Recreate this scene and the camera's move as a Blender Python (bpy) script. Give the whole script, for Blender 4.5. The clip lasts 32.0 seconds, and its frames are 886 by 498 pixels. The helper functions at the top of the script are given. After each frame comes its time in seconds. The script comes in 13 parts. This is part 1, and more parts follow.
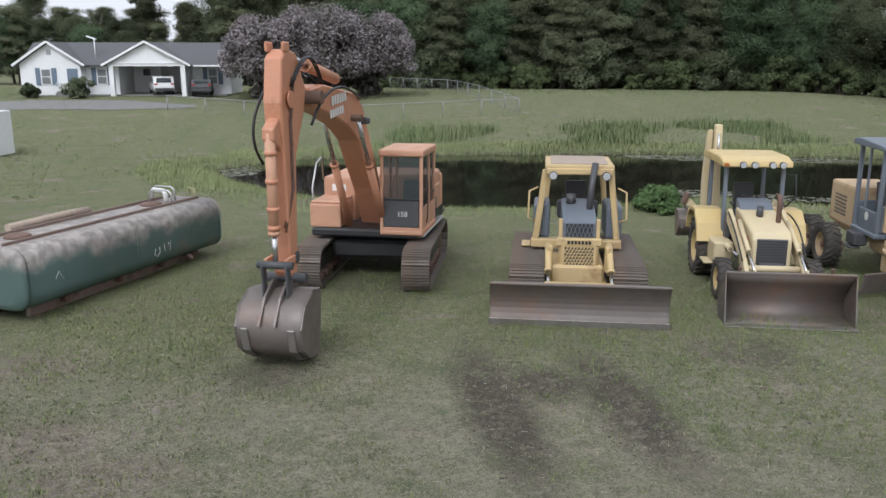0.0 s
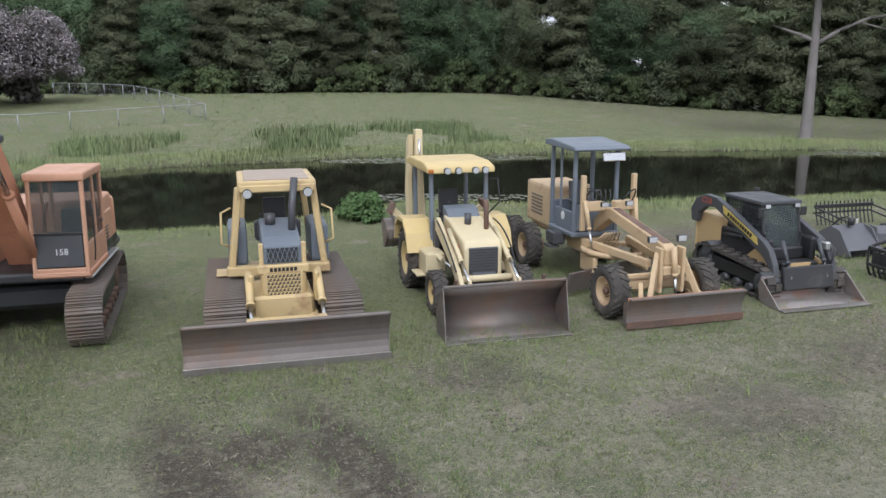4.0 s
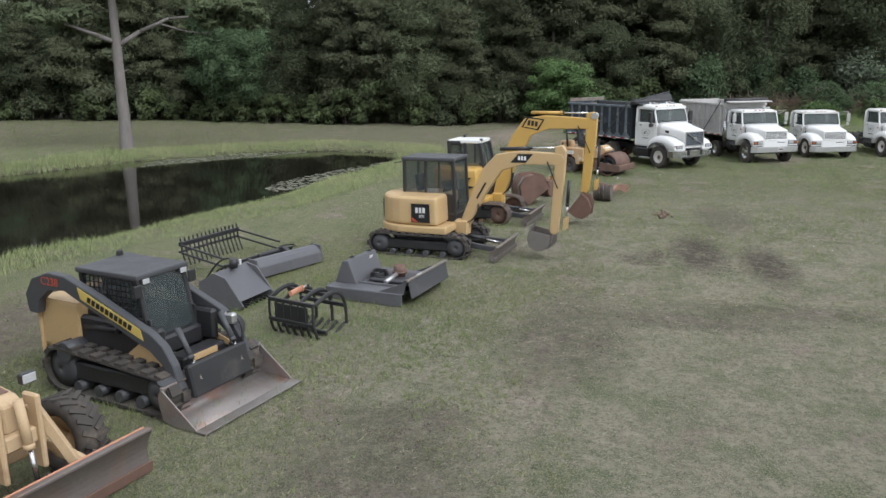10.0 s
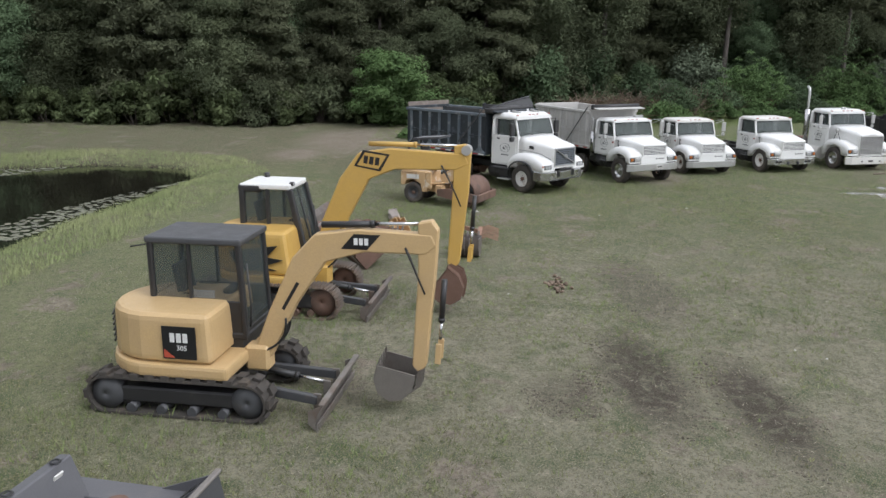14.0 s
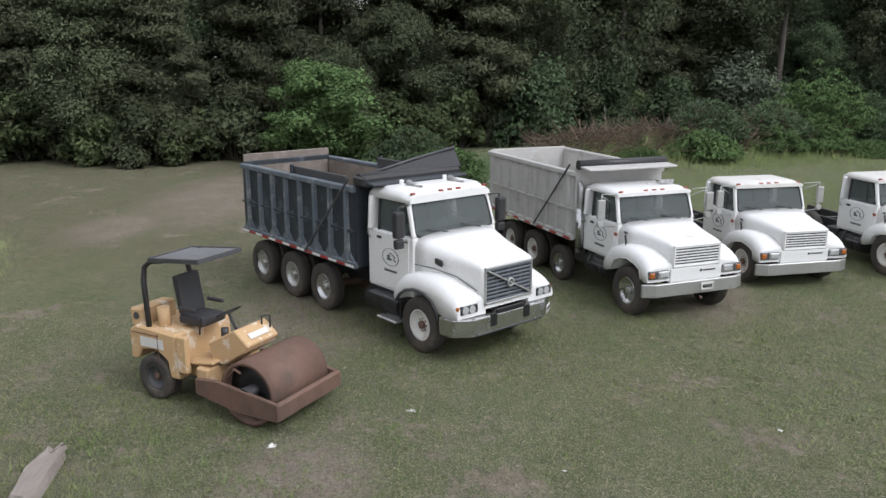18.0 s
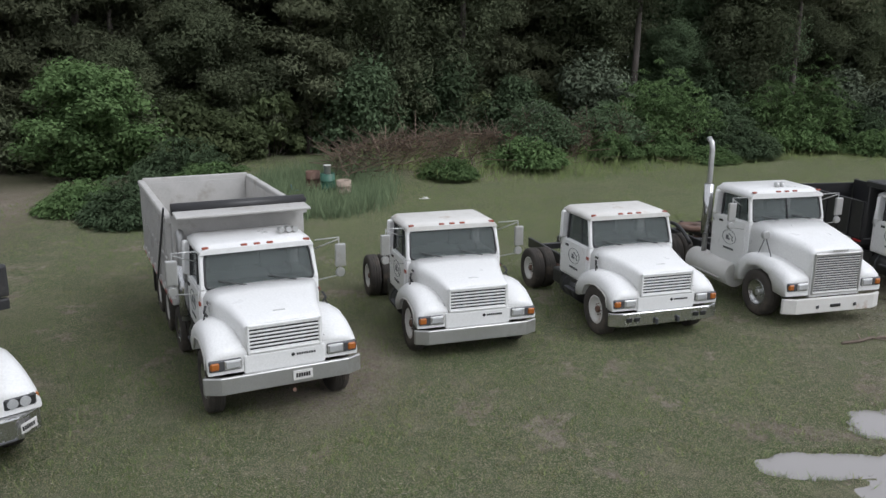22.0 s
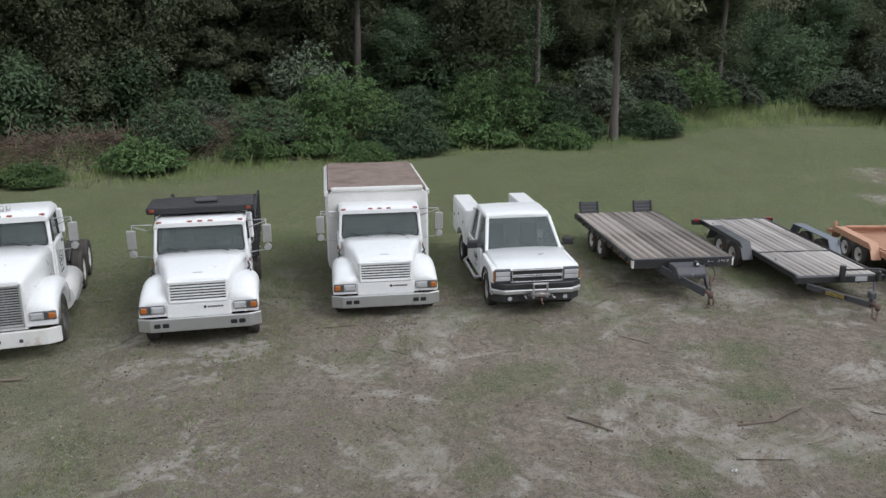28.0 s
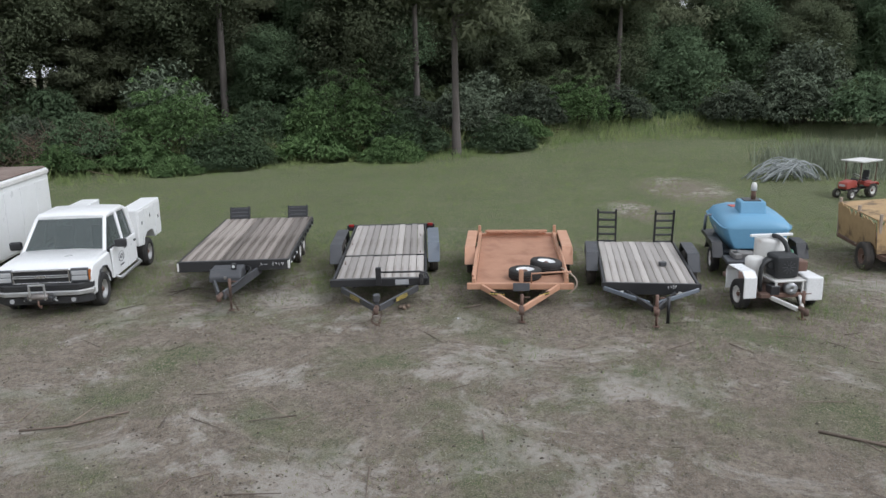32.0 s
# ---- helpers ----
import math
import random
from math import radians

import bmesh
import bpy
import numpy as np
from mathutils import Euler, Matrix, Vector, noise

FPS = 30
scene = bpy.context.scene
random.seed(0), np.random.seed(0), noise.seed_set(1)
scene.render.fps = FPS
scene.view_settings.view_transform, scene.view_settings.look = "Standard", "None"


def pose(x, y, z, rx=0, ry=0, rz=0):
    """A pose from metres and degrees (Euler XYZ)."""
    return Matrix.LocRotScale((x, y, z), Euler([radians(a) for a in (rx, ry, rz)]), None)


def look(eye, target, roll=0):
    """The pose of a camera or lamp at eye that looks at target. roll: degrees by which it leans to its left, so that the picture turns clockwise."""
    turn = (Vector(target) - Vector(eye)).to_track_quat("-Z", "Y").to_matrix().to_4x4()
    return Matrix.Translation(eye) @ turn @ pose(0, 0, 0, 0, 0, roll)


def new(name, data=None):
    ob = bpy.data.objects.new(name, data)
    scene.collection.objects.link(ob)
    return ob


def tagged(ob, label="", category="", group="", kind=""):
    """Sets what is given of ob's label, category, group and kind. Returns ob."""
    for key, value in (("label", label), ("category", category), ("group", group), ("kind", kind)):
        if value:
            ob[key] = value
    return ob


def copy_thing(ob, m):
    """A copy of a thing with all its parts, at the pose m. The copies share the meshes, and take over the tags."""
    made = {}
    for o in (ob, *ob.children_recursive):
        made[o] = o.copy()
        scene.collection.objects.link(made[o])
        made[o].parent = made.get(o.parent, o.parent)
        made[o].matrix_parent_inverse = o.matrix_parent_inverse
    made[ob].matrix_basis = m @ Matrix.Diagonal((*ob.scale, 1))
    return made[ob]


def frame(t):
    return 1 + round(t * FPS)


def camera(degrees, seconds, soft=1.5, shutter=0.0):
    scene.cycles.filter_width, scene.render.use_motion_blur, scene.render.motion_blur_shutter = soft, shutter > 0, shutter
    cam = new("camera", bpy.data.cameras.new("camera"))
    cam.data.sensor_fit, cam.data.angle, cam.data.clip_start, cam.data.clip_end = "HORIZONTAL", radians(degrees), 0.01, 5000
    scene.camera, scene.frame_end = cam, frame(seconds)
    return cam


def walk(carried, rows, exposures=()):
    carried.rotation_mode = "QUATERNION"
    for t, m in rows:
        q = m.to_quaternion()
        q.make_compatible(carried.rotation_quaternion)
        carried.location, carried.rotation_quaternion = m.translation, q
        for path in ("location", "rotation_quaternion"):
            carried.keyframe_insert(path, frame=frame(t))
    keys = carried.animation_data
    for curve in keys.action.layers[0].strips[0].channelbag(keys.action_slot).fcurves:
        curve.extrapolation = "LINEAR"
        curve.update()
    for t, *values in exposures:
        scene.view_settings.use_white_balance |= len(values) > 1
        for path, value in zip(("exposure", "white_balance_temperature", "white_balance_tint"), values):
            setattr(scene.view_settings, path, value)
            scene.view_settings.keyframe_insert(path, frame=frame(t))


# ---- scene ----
cam = camera(58.1, 32.0)
PATH = [
    (0, (-0.336, -4.8, 4.912), (-0.06, -2.872, 4.459), -0.0),
    (0.5, (-0.339, -4.808, 4.916), (0.012, -2.892, 4.464), -0.1),
    (1, (-0.338, -4.794, 4.922), (0.101, -2.896, 4.469), -0.1),
    (1.5, (-0.303, -4.762, 4.9), (0.223, -2.885, 4.45), -0.1),
    (2, (-0.273, -4.776, 4.911), (0.327, -2.921, 4.461), -0.2),
    (2.5, (-0.298, -4.721, 4.87), (0.378, -2.893, 4.421), -0.1),
    (4.5, (0.576, -2.151, 4.928), (1.655, -0.527, 4.482), -0.1),
    (5, (0.816, -1.546, 4.957), (2.007, -0.002, 4.512), -0.1),
    (5.5, (0.865, -1.397, 4.953), (2.159, 0.063, 4.512), -0.1),
    (6, (0.843, -1.411, 4.942), (2.244, -0.053, 4.502), -0.1),
    (6.5, (0.878, -1.347, 4.949), (2.359, -0.077, 4.507), -0.2),
    (7, (1.057, -1.188, 4.964), (2.618, -0.02, 4.518), -0.2),
    (7.5, (1.378, -0.864, 4.953), (3.01, 0.202, 4.507), -0.3),
    (8, (1.92, -0.446, 4.991), (3.612, 0.52, 4.541), -0.4),
    (8.5, (2.606, 0.128, 4.991), (4.376, 0.945, 4.54), -0.4),
    (9, (3.294, 0.586, 4.989), (5.111, 1.291, 4.538), -0.6),
    (9.5, (3.983, 0.967, 5.023), (5.846, 1.537, 4.571), -0.8),
    (10, (4.73, 1.37, 5.06), (6.623, 1.828, 4.605), -0.8),
    (10.5, (5.507, 1.717, 5.084), (7.426, 2.043, 4.628), -0.8),
    (11, (6.32, 2.082, 5.142), (8.254, 2.294, 4.679), -0.5),
    (11.5, (7.254, 2.402, 5.156), (9.197, 2.477, 4.689), -0.4),
    (12, (8.131, 2.633, 5.235), (10.074, 2.664, 4.762), -0.2),
    (12.5, (9.125, 2.84, 5.285), (11.067, 2.869, 4.808), 0.1),
    (13, (10.286, 3.024, 5.309), (12.227, 3.05, 4.827), 0.3),
    (13.5, (11.823, 3.087, 5.335), (13.763, 3.112, 4.849), 0.5),
    (14, (13.861, 2.817, 5.386), (15.8, 2.846, 4.897), 0.4),
    (16.5, (24.912, -0.379, 5.378), (26.851, -0.28, 4.897), -0.1),
    (17, (27.131, -0.512, 5.357), (29.071, -0.419, 4.881), -0.1),
    (17.5, (28.906, -0.631, 5.314), (30.848, -0.54, 4.847), 0.1),
    (18, (30.305, -0.872, 5.321), (32.248, -0.773, 4.858), 0.1),
    (18.5, (31.413, -1.198, 5.322), (33.357, -1.098, 4.861), 0.0),
    (19, (32.304, -1.786, 5.364), (34.246, -1.684, 4.9), 0.0),
    (19.5, (33.025, -2.59, 5.414), (34.966, -2.487, 4.945), 0.1),
    (20, (33.587, -3.46, 5.472), (35.528, -3.375, 5.0), 0.1),
    (20.5, (34.014, -4.485, 5.504), (35.957, -4.431, 5.031), 0.2),
    (21, (34.361, -5.435, 5.603), (36.303, -5.428, 5.123), 0.3),
    (21.5, (34.639, -6.403, 5.63), (36.581, -6.436, 5.151), 0.3),
    (22, (34.815, -7.48, 5.691), (36.756, -7.534, 5.21), 0.3),
    (22.5, (34.985, -8.566, 5.798), (36.924, -8.623, 5.309), 0.3),
    (23, (35.098, -9.713, 5.875), (37.035, -9.763, 5.381), 0.3),
    (23.5, (35.22, -10.901, 5.917), (37.157, -10.946, 5.421), 0.3),
    (24, (35.288, -12.185, 5.981), (37.223, -12.247, 5.481), 0.4),
    (24.5, (35.392, -13.521, 6.004), (37.326, -13.603, 5.502), 0.3),
    (25, (35.481, -14.925, 6.032), (37.415, -15.006, 5.529), 0.3),
    (25.5, (35.54, -16.351, 6.032), (37.473, -16.451, 5.529), 0.2),
    (26, (35.589, -17.829, 6.039), (37.521, -17.969, 5.539), 0.2),
    (28.5, (35.6, -25.753, 6.365), (37.525, -25.876, 5.84), -0.4),
    (29, (35.485, -27.129, 6.295), (37.413, -27.252, 5.776), -0.4),
    (29.5, (35.45, -28.697, 6.164), (37.381, -28.804, 5.655), -0.6),
    (30, (35.489, -30.287, 6.014), (37.424, -30.377, 5.515), -0.8),
    (30.5, (35.476, -31.854, 5.803), (37.415, -31.929, 5.32), -0.8),
    (31, (35.631, -33.434, 5.595), (37.574, -33.49, 5.125), -0.9),
    (31.5, (35.824, -35.015, 5.454), (37.769, -35.049, 4.99), -1.1),
    (32, (36.02, -36.339, 5.346), (37.967, -36.353, 4.888), -1.2),
]
walk(cam, [(t, look(eye, target, roll)) for t, eye, target, roll in PATH],
     [(0, 0.36, 5950, 12), (5, 0.56, 5800, 12), (11, 0.45, 6050, 11), (18, 0.42, 6100, 13), (23, 0.06, 6050, 12), (32, 0.24, 5950, 11)])


# ---- light ----
world = bpy.data.worlds.new("overcast_sky")
scene.world = world
world.use_nodes = True
wn = world.node_tree.nodes
sky = wn.new("ShaderNodeTexSky")
sky.sky_type = "NISHITA"
sky.sun_disc = False
sky.sun_elevation = radians(47)
sky.sun_rotation = radians(200)
sky.air_density, sky.dust_density, sky.ozone_density = 1.0, 6.0, 1.0
haze = wn.new("ShaderNodeHueSaturation")
haze.inputs["Saturation"].default_value = 0.08
world.node_tree.links.new(sky.outputs[0], haze.inputs["Color"])
# a bright, even cloud cover in front of the clear sky
cloud = wn.new("ShaderNodeMix")
cloud.data_type = "RGBA"
cloud.inputs[0].default_value = 0.75
cloud.inputs[7].default_value = (5.8, 5.85, 5.9, 1)
world.node_tree.links.new(haze.outputs[0], cloud.inputs[6])
world.node_tree.links.new(cloud.outputs[2], wn["Background"].inputs["Color"])
wn["Background"].inputs["Strength"].default_value = 0.15
sun_data = bpy.data.lights.new("sun", "SUN")
sun_data.energy = 1.1
sun_data.angle = radians(25)
sun_data.color = (1.0, 0.985, 0.96)
sun = new("sun", sun_data)
sun.matrix_world = look((0, 0, 48), (26, 36, 0))


# ---- materials ----
MATS = {}


def mk(name, c, c2=None, rough=0.55, metal=0.0, s1=2.5, s2=45.0, amt=0.6, bump=0.12, stain=None, st=(0.52, 0.68), s3=1.3, isl=0.0, spec=0.5, grain=None, thin=0.0, obr=0.0):
    """A surface with two scales of colour change, a stain with a shape of its own, and fine relief."""
    m = bpy.data.materials.new(name)
    m.use_nodes = True
    nt = m.node_tree
    n, l = nt.nodes, nt.links
    b = n["Principled BSDF"]
    co = n.new("ShaderNodeTexCoord").outputs["Object"]
    if grain:
        mp = n.new("ShaderNodeMapping")
        mp.inputs["Scale"].default_value = grain
        l.new(co, mp.inputs[0])
        co = mp.outputs[0]

    def tex(scale, detail=5.0, rg=0.6):
        t = n.new("ShaderNodeTexNoise")
        t.inputs["Scale"].default_value, t.inputs["Detail"].default_value, t.inputs["Roughness"].default_value = scale, detail, rg
        l.new(co, t.inputs["Vector"])
        return t.outputs[0]

    def rng(src, lo, hi, a=0.0, z=1.0):
        r = n.new("ShaderNodeMapRange")
        for i, v in zip((1, 2, 3, 4), (lo, hi, a, z)):
            r.inputs[i].default_value = v
        l.new(src, r.inputs[0])
        return r.outputs[0]

    def mix(f, a, z, how="MIX"):
        x = n.new("ShaderNodeMix")
        x.data_type, x.blend_type = "RGBA", how
        for sock, v in ((x.inputs[0], f), (x.inputs[6], a), (x.inputs[7], z)):
            if hasattr(v, "is_output"):
                l.new(v, sock)
            else:
                sock.default_value = v if not isinstance(v, tuple) else (*v, 1.0)
        return x.outputs[2]

    c2 = c2 or tuple(v * 0.72 for v in c)
    big, fine = tex(s1), tex(s2, 3.0)
    col = mix(rng(big, 0.35, 0.7, 0.0, amt), c, c2)
    col = mix(rng(fine, 0.3, 0.75, 0.0, 0.3), col, tuple(v * 0.6 for v in c2))
    if stain:
        col = mix(rng(tex(s3, 8.0, 0.68), st[0], st[1], 0.0, 0.9), col, stain)
    if obr:
        oi, hv = n.new("ShaderNodeObjectInfo"), n.new("ShaderNodeHueSaturation")
        l.new(rng(oi.outputs["Random"], 0, 1, 1 - obr, 1 + obr), hv.inputs["Value"])
        l.new(col, hv.inputs["Color"])
        col = hv.outputs[0]
    if isl:
        g = n.new("ShaderNodeNewGeometry")
        hs = n.new("ShaderNodeHueSaturation")
        l.new(rng(g.outputs["Random Per Island"], 0, 1, 1 - isl, 1 + isl), hs.inputs["Value"])
        l.new(col, hs.inputs["Color"])
        col = hs.outputs[0]
    l.new(col, b.inputs["Base Color"])
    l.new(rng(big, 0.3, 0.7, max(rough - 0.1, 0.02), min(rough + 0.12, 1.0)), b.inputs["Roughness"])
    b.inputs["Metallic"].default_value = metal
    b.inputs["Specular IOR Level"].default_value = spec
    if bump:
        bp = n.new("ShaderNodeBump")
        bp.inputs["Strength"].default_value = bump
        bp.inputs["Distance"].default_value = 0.02
        l.new(fine, bp.inputs["Height"])
        l.new(bp.outputs[0], b.inputs["Normal"])
    if thin:
        # light passes through leaves
        tr, ms = n.new("ShaderNodeBsdfTranslucent"), n.new("ShaderNodeMixShader")
        ms.inputs[0].default_value = thin
        l.new(col, tr.inputs["Color"])
        l.new(b.outputs[0], ms.inputs[1])
        l.new(tr.outputs[0], ms.inputs[2])
        l.new(ms.outputs[0], n["Material Output"].inputs["Surface"])
    MATS[name] = m
    return m


def glass_mat(name, tint, rough=0.05, alpha=0.62):
    m = mk(name, tint, tuple(v * 0.6 for v in tint), rough=rough, bump=0.0, amt=0.4, spec=0.3)
    b = m.node_tree.nodes["Principled BSDF"]
    b.inputs["Alpha"].default_value = alpha
    return m


RUST = (0.16, 0.06, 0.025)
mk("orange_paint", (0.54, 0.24, 0.135), (0.50, 0.25, 0.155), rough=0.5, stain=(0.30, 0.13, 0.07), st=(0.58, 0.75))
mk("orange_light", (0.54, 0.295, 0.185), (0.47, 0.265, 0.17), rough=0.55, stain=(0.35, 0.17, 0.09), st=(0.6, 0.75))
mk("dozer_yellow", (0.54, 0.395, 0.185), (0.49, 0.375, 0.205), rough=0.55, stain=(0.26, 0.15, 0.07), st=(0.58, 0.72))
mk("pale_yellow", (0.60, 0.50, 0.30), (0.56, 0.47, 0.31), rough=0.5, stain=(0.33, 0.20, 0.10), st=(0.6, 0.74))
mk("bright_yellow", (0.58, 0.43, 0.18), (0.54, 0.42, 0.21), rough=0.45, stain=(0.40, 0.26, 0.1), st=(0.63, 0.75))
mk("grader_tan", (0.52, 0.375, 0.215), (0.46, 0.34, 0.21), rough=0.6, stain=(0.27, 0.14, 0.07), st=(0.56, 0.7))
mk("cat_yellow", (0.54, 0.375, 0.18), (0.50, 0.355, 0.19), rough=0.42, stain=(0.4, 0.25, 0.1), st=(0.66, 0.8))
mk("jcb_yellow", (0.56, 0.35, 0.085), (0.52, 0.335, 0.10), rough=0.42, stain=(0.33, 0.2, 0.06), st=(0.64, 0.78))
mk("canopy_steel", (0.2, 0.2, 0.21), (0.27, 0.27, 0.28), rough=0.4, metal=0.3, stain=(0.12, 0.11, 0.1), st=(0.55, 0.7))
mk("roller_tan", (0.56, 0.37, 0.19), (0.47, 0.31, 0.165), rough=0.65, stain=(0.64, 0.55, 0.43), st=(0.55, 0.6), s3=3.5)
mk("blade_steel", (0.185, 0.16, 0.145), (0.145, 0.122, 0.108), rough=0.5, metal=0.35, stain=(0.2, 0.125, 0.085), st=(0.5, 0.7), s3=0.9)
mk("bucket_worn", (0.27, 0.245, 0.23), (0.21, 0.18, 0.165), rough=0.45, metal=0.35, stain=(0.25, 0.14, 0.1), st=(0.5, 0.66), s3=1.4)
mk("rake_rust", (0.32, 0.185, 0.125), (0.24, 0.135, 0.09), rough=0.75, stain=(0.15, 0.09, 0.065), st=(0.5, 0.68), s3=4.0)
mk("worn_steel", (0.27, 0.25, 0.23), (0.2, 0.18, 0.165), rough=0.42, metal=0.5, stain=(0.17, 0.12, 0.09), st=(0.52, 0.7))
mk("rusty_steel", (0.17, 0.10, 0.075), (0.13, 0.075, 0.05), rough=0.7, metal=0.1, stain=(0.10, 0.07, 0.055), st=(0.5, 0.66))
mk("track_steel", (0.15, 0.125, 0.105), (0.11, 0.09, 0.075), rough=0.6, metal=0.3, stain=(0.2, 0.14, 0.1), st=(0.52, 0.68))
mk("black_paint", (0.022, 0.022, 0.024), (0.035, 0.034, 0.033), rough=0.42, stain=(0.09, 0.08, 0.07), st=(0.6, 0.8))
mk("dark_grey", (0.055, 0.057, 0.062), (0.08, 0.08, 0.083), rough=0.5, stain=(0.13, 0.115, 0.10), st=(0.6, 0.8))
mk("cab_grey", (0.13, 0.15, 0.18), (0.17, 0.19, 0.21), rough=0.5, stain=(0.24, 0.22, 0.2), st=(0.6, 0.8))
mk("implement_grey", (0.105, 0.105, 0.115), (0.14, 0.14, 0.145), rough=0.45, metal=0.1, stain=(0.2, 0.18, 0.16), st=(0.6, 0.8))
mk("rubber", (0.03, 0.029, 0.028), (0.05, 0.047, 0.043), rough=0.82, s1=6, stain=(0.10, 0.085, 0.07), st=(0.55, 0.75), s3=3.0, spec=0.3)
mk("rubber_dusty", (0.055, 0.05, 0.045), (0.085, 0.075, 0.065), rough=0.88, s1=6, stain=(0.14, 0.115, 0.09), st=(0.52, 0.72), s3=3.0, spec=0.3)
mk("white_paint", (0.80, 0.80, 0.79), (0.74, 0.74, 0.72), rough=0.36, s2=30, bump=0.02, amt=0.4, stain=(0.55, 0.53, 0.48), st=(0.64, 0.85), s3=1.1)
mk("white_worn", (0.70, 0.69, 0.66), (0.58, 0.56, 0.52), rough=0.55, bump=0.05, stain=(0.36, 0.25, 0.18), st=(0.6, 0.72), s3=2.0)
mk("bed_white", (0.50, 0.49, 0.47), (0.40, 0.39, 0.37), rough=0.6, stain=(0.27, 0.24, 0.2), st=(0.56, 0.76), s3=1.6)
mk("bed_blue", (0.022, 0.028, 0.035), (0.034, 0.041, 0.05), rough=0.5, stain=(0.11, 0.13, 0.15), st=(0.55, 0.7), s3=1.8)
mk("rail_blue", (0.1, 0.125, 0.148), (0.15, 0.17, 0.19), rough=0.55, stain=(0.3, 0.3, 0.3), st=(0.52, 0.68), s3=3.0)
mk("bed_rust", (0.2, 0.17, 0.145), (0.15, 0.125, 0.105), rough=0.7, stain=(0.27, 0.235, 0.2), st=(0.5, 0.66), s3=2.4)
mk("bed_scuff", (0.085, 0.10, 0.115), (0.13, 0.15, 0.17), rough=0.6, s1=6, stain=(0.035, 0.048, 0.062), st=(0.42, 0.56), s3=5.0)
mk("chrome", (0.62, 0.62, 0.62), (0.5, 0.5, 0.5), rough=0.22, metal=0.95, bump=0.02)
mk("dull_chrome", (0.55, 0.55, 0.54), (0.45, 0.45, 0.44), rough=0.38, metal=0.75, bump=0.05, stain=(0.3, 0.26, 0.22), st=(0.6, 0.8))
mk("amber", (0.42, 0.135, 0.03), rough=0.25, bump=0.0)
mk("red_lens", (0.30, 0.06, 0.03), rough=0.3, bump=0.0)
mk("lamp_glass", (0.62, 0.63, 0.64), (0.4, 0.41, 0.42), rough=0.1, bump=0.0, metal=0.3)
mk("tail_red", (0.4, 0.02, 0.02), rough=0.35, bump=0.0)
mk("decal_white", (0.78, 0.78, 0.76), rough=0.5, bump=0.0)
mk("decal_grey", (0.12, 0.125, 0.13), rough=0.5, bump=0.0)
mk("decal_black", (0.015, 0.015, 0.016), rough=0.4, bump=0.0)
mk("decal_yellow", (0.62, 0.47, 0.12), rough=0.5, bump=0.0)
mk("decal_red", (0.5, 0.09, 0.05), rough=0.5, bump=0.0)
mk("seat_vinyl", (0.025, 0.025, 0.028), (0.05, 0.05, 0.05), rough=0.55, bump=0.25, s2=90)
mk("dark_interior", (0.02, 0.022, 0.023), (0.04, 0.04, 0.04), rough=0.7)
mk("hose", (0.018, 0.018, 0.018), rough=0.5, bump=0.05)
glass_mat("cab_glass", (0.05, 0.062, 0.062))
glass_mat("clear_glass", (0.09, 0.11, 0.11), alpha=0.34)
glass_mat("truck_glass", (0.12, 0.14, 0.135), rough=0.03, alpha=0.62)
mk("deck_old", (0.335, 0.298, 0.265), (0.235, 0.205, 0.178), rough=0.9, s1=1.6, s2=30, bump=0.7, stain=(0.12, 0.1, 0.085), st=(0.5, 0.64), grain=(0.25, 6, 6), obr=0.35, spec=0.15)
mk("deck_wood", (0.42, 0.39, 0.362), (0.315, 0.288, 0.262), rough=0.85, s1=1.6, s2=22, bump=0.5, stain=(0.19, 0.165, 0.14), st=(0.53, 0.7), grain=(0.25, 5, 5), obr=0.25, spec=0.2)
mk("deck_rust", (0.42, 0.22, 0.135), (0.33, 0.175, 0.11), rough=0.75, stain=(0.25, 0.12, 0.075), st=(0.52, 0.7))
mk("blue_paint", (0.14, 0.32, 0.48), (0.17, 0.36, 0.52), rough=0.45, stain=(0.11, 0.18, 0.24), st=(0.62, 0.78))
mk("tank_green", (0.055, 0.105, 0.095), (0.085, 0.12, 0.11), rough=0.5, stain=(0.20, 0.165, 0.14), st=(0.5, 0.7), s3=0.8)
mk("tank_rust", (0.23, 0.175, 0.145), (0.16, 0.105, 0.08), rough=0.7, stain=(0.10, 0.07, 0.055), st=(0.55, 0.7))
mk("wood_old", (0.42, 0.34, 0.27), (0.30, 0.24, 0.19), rough=0.8, bump=0.4, grain=(6, 1, 1))
mk("ply_rot", (0.46, 0.31, 0.15), (0.33, 0.22, 0.11), rough=0.8, bump=0.3, stain=(0.12, 0.08, 0.05), st=(0.5, 0.64), s3=2.2)
mk("siding_white", (0.80, 0.80, 0.80), (0.74, 0.75, 0.75), rough=0.6, bump=0.03)
mk("roof_shingle", (0.095, 0.095, 0.10), (0.13, 0.13, 0.135), rough=0.85, s2=18, bump=0.4)
mk("shutter_blue", (0.16, 0.21, 0.27), rough=0.6)
mk("galvanised", (0.38, 0.39, 0.39), (0.3, 0.3, 0.3), rough=0.45, metal=0.6)
mk("bark", (0.13, 0.112, 0.10), (0.08, 0.068, 0.06), rough=0.9, s1=3, s2=14, bump=0.8, grain=(1, 1, 0.25))
mk("bark_grey", (0.22, 0.20, 0.185), (0.135, 0.12, 0.11), rough=0.9, s1=3, s2=14, bump=0.8, grain=(1, 1, 0.25))
